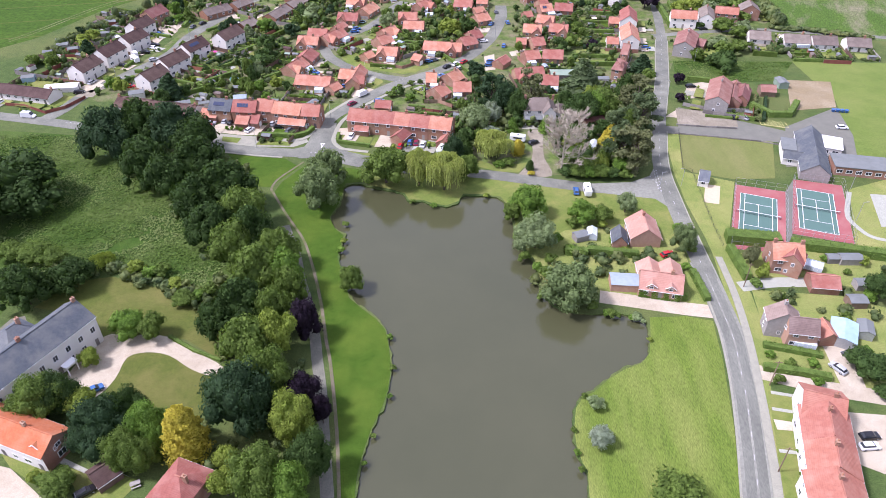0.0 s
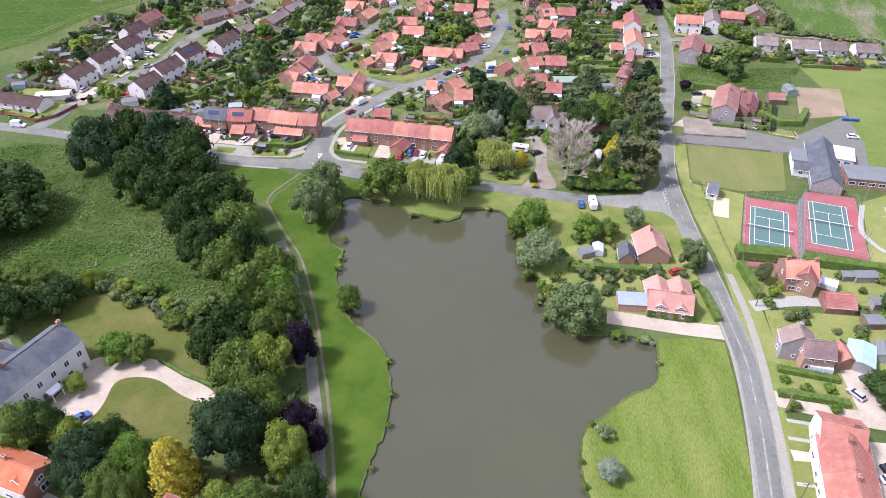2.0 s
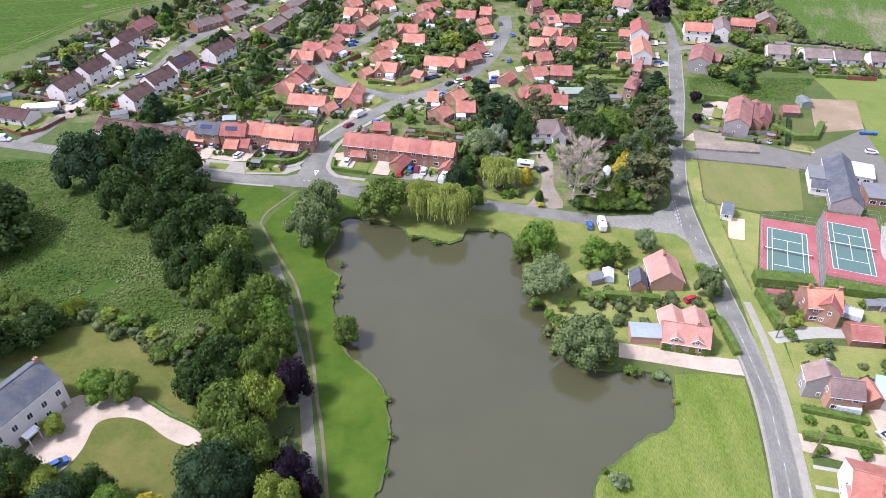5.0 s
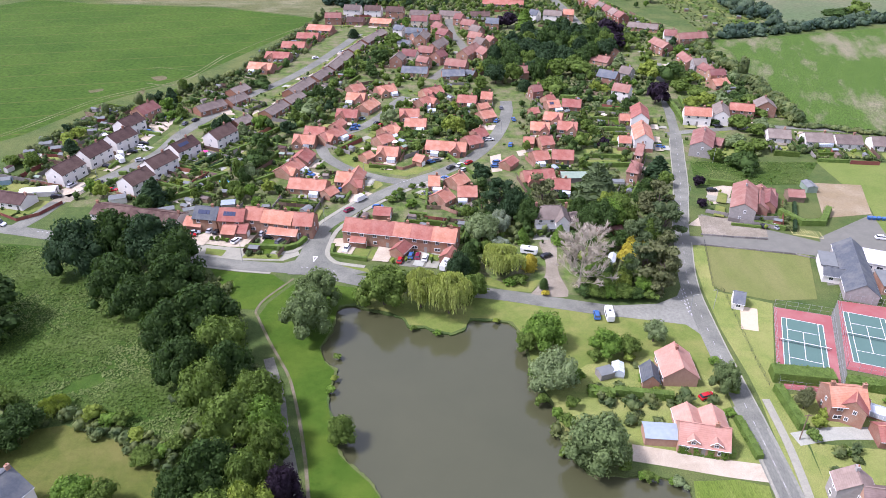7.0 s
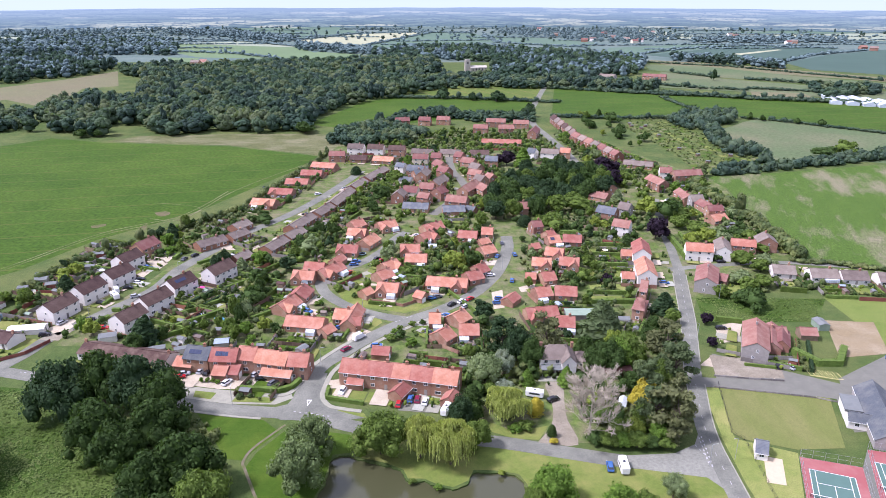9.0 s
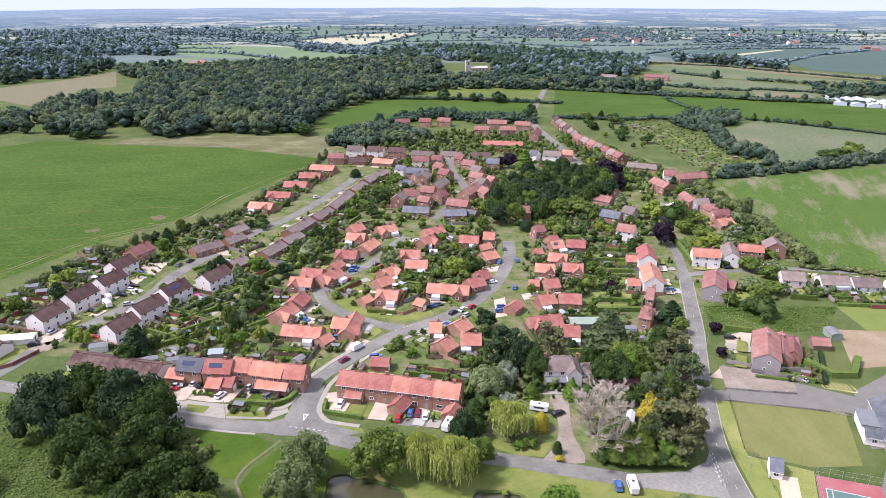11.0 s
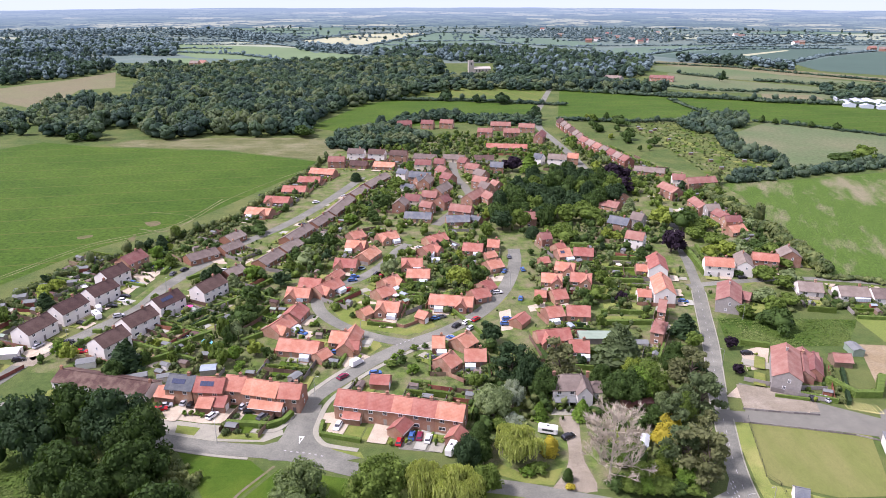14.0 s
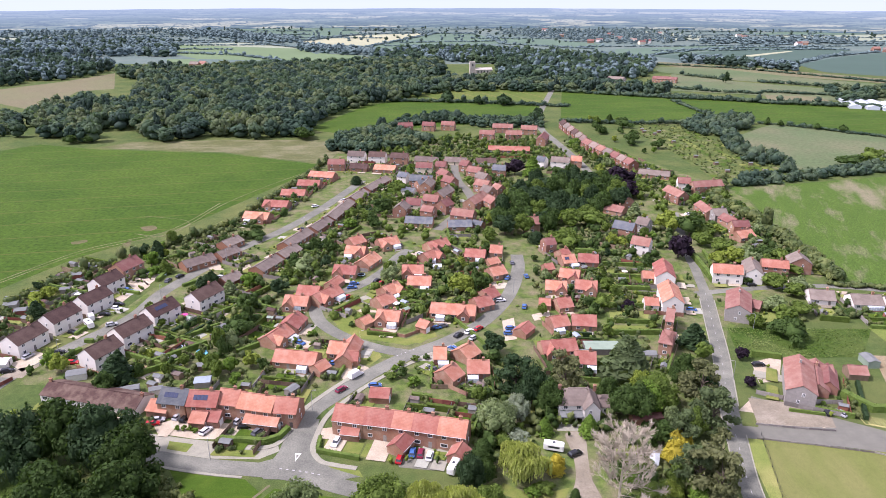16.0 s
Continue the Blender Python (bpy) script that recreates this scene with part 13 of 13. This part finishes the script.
scatter("garden_shrubs", [(98.5, 628.5), (143.5, 548.0), (137.8, 485.9), (112.1, 485.8), (98.8, 530.8)], 9.8, (1.2, 3.4), (2.0, 6.0), "dark", "dark green bushes and small trees in back gardens", 1, 12, True, 3)
for _p in ([(-41.6, 530.3), (-5.8, 575.1), (44.1, 547.6), (35.6, 447.5), (13.7, 405.3), (-29.1, 405.1), (-60, 420)], [(-86.1, 656.9), (72.8, 652.5), (112.8, 628.5), (93.8, 547.8), (-41.3, 584.8), (-88.0, 601.2)],
           [(98.5, 628.5), (143.5, 548.0), (160.0, 430.0), (125.0, 400.0), (112.1, 485.8)], [(-75.0, 300.0), (-60.0, 400.0), (20.0, 400.0), (15.0, 310.0), (-20.0, 300.0)]):
    scatter("garden_shrubs", _p, 9.5, (1.6, 3.2), (2.5, 6.5), "mid", "mid-green garden trees and tall shrubs between houses", 1, 12, True, 4)
scatter("undergrowth", [(45.0, 158.5), (68.0, 153.2), (66.0, 143.3), (52.0, 138.7), (42.3, 143.3), (34.1, 150.7), (36.0, 164.0), (52.2, 169.8)], 4.3, (1.0, 2.6), (1.0, 3.4), "mixed", "tangled green undergrowth and garden shrubs", 1, 18, True)
scatter("undergrowth", [(82.3, 123.7), (96.3, 123.7), (112.1, 129.9), (123.9, 150.7), (94.4, 143.3), (80.3, 129.9)], 5.4, (1.0, 2.6), (1.0, 3.4), "mixed", "tangled green undergrowth and garden shrubs", 1, 18, True)
scatter("undergrowth", [(-113.3, 129.9), (-113.2, 148.2), (-94.3, 152.0), (-69.6, 143.3), (-56.3, 133.1), (-56.1, 126.8), (-68.3, 134.2), (-90.4, 145.7), (-100.2, 143.3), (-106.1, 133.1)], 2.6, (1.0, 2.6), (1.0, 3.4), "mixed", "tangled green undergrowth and garden shrubs", 1, 18, True)
scatter("undergrowth", [(-80.6, 94.4), (-49.0, 94.4), (-43.6, 77.8), (-56.9, 88.6), (-71.0, 88.6)], 3.2, (1.0, 2.6), (1.0, 3.4), "mixed", "tangled green undergrowth and garden shrubs", 1, 18, True)
scatter("undergrowth", [(-58.4, 129.9), (-34.3, 143.3), (-30.6, 117.9), (-27.4, 80.6), (-42.4, 77.8), (-51.5, 103.8)], 3.6, (1.0, 2.6), (1.0, 3.4), "mixed", "tangled green undergrowth and garden shrubs", 1, 18, True)
scatter("undergrowth", [(-102.5, 202.9), (-73.6, 218.7), (-54.7, 175.8), (-37.4, 143.3), (-55.5, 129.9), (-74.0, 164.0)], 3.6, (1.0, 2.6), (1.0, 3.4), "mixed", "tangled green undergrowth and garden shrubs", 1, 18, True)
scatter("undergrowth", [(-131.8, 227.2), (-95.4, 245.7), (-69.9, 202.9), (-98.8, 192.1)], 3.6, (1.0, 2.6), (1.0, 3.4), "mixed", "tangled green undergrowth and garden shrubs", 1, 18, True)
scatter("undergrowth", [(23.9, 143.3), (31.7, 133.1), (43.3, 132.5), (50.2, 130.7), (49.5, 134.2), (39.6, 136.4), (30.6, 136.4), (27.5, 148.2)], 2.2, (1.0, 2.6), (1.0, 3.4), "mixed", "tangled green undergrowth and garden shrubs", 1, 18, True)
tufts("meadow_weeds", [(-164.0, 164.0), (-162.9, 227.2), (-150.9, 228.0), (-135.4, 225.9), (-94.3, 201.1), (-62.3, 164.0), (-57.7, 133.1), (-69.7, 143.8), (-94.1, 151.2), (-113.4, 148.7), (-114.3, 132.0)], 24000, 0.36, L["weeds"], "coarse green weeds and pale flowering stems in the meadow")
tufts("paddock_weeds", [(103.9, 297.4), (156.7, 296.6), (142.1, 275.6), (98.5, 274.1)], 3000, 0.35, L["weeds"], "coarse weeds in the overgrown paddock")
allotments([(180.1, 725.2), (223.0, 713.2), (229.7, 611.0), (237.2, 531.4), (180.7, 503.1), (177.0, 531.1), (174.8, 589.7), (167.0, 673.5)])

# ---- gardens by the white cottage ----
sheet("cottage_garden", [(-95.8, 86.5), (-87.8, 84.5), (-78.4, 77.8), (-77.8, 68.7), (-92.1, 75.6)], 0.054000000000000006, M["gravel"], "pale gravel yard beside the cottage", "garden")
sheet("cottage_garden", [(-81.6, 88.6), (-70.9, 83.8), (-71.1, 82.9), (-81.4, 87.0)], 0.062, M["concrete"], "narrow garden path beside the cottage", "garden")
sheet("cottage_garden", [(-70.1, 81.9), (-67.1, 84.5), (-61.6, 81.9), (-64.0, 77.8)], 0.054000000000000006, M["concrete"], "paved terrace with garden seats beside the cottage", "garden")
sheet("cottage_garden", [(-92.2, 88.6), (-84.5, 87.2), (-76.3, 81.9), (-78.5, 79.3), (-87.8, 84.5)], 0.062, M["lawn"], "small cottage lawn beside the cottage", "garden")
sheet("cottage_garden", [(-78.0, 85.9), (-72.4, 83.4), (-68.3, 84.5), (-60.4, 81.6), (-63.7, 75.6), (-69.2, 75.6)], 0.062, M["lawn"], "small cottage lawn beside the cottage", "garden")
sheet("cottage_garden", [(-106.8, 129.9), (-109.8, 128.8), (-111.5, 123.7), (-107.5, 124.1), (-104.5, 126.8)], 0.058, M["lane"], "stony yard behind the manor beside the cottage", "garden")
garden_table(-61.0, 80.6, 28)
fence([(-78.7, 90.0), (-69.8, 87.0), (-65.4, 84.5)], 1.8, "timber", "reddish timber fence round a garden")
hedge([(-81.9, 81.9), (-77.3, 80.3), (-76.3, 81.9)], 1.6, 2.0)
scatter("allotment_plants", [(180.1, 725.2), (223.0, 713.2), (229.7, 611.0), (237.2, 531.4), (180.7, 503.1), (177.0, 531.1), (174.8, 589.7), (167.0, 673.5)], 5.0, (0.6, 1.7), (0.5, 1.8), "mixed", "rows of vegetables and fruit bushes on the allotments", 1, 8, False, 2)
garden_trees([(113.1, 753.9), (179.3, 722.1), (167.0, 673.5), (174.8, 589.7), (155.3, 575.7), (119.4, 692.5)], 14, 2.5, 5.0)
garden_trees([(90.1, 652.5), (103.3, 628.5), (122.9, 530.9), (100.4, 499.9), (91.6, 585.3)], 10, 2.5, 5.0)

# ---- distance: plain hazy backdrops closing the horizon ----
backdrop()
sky_band()
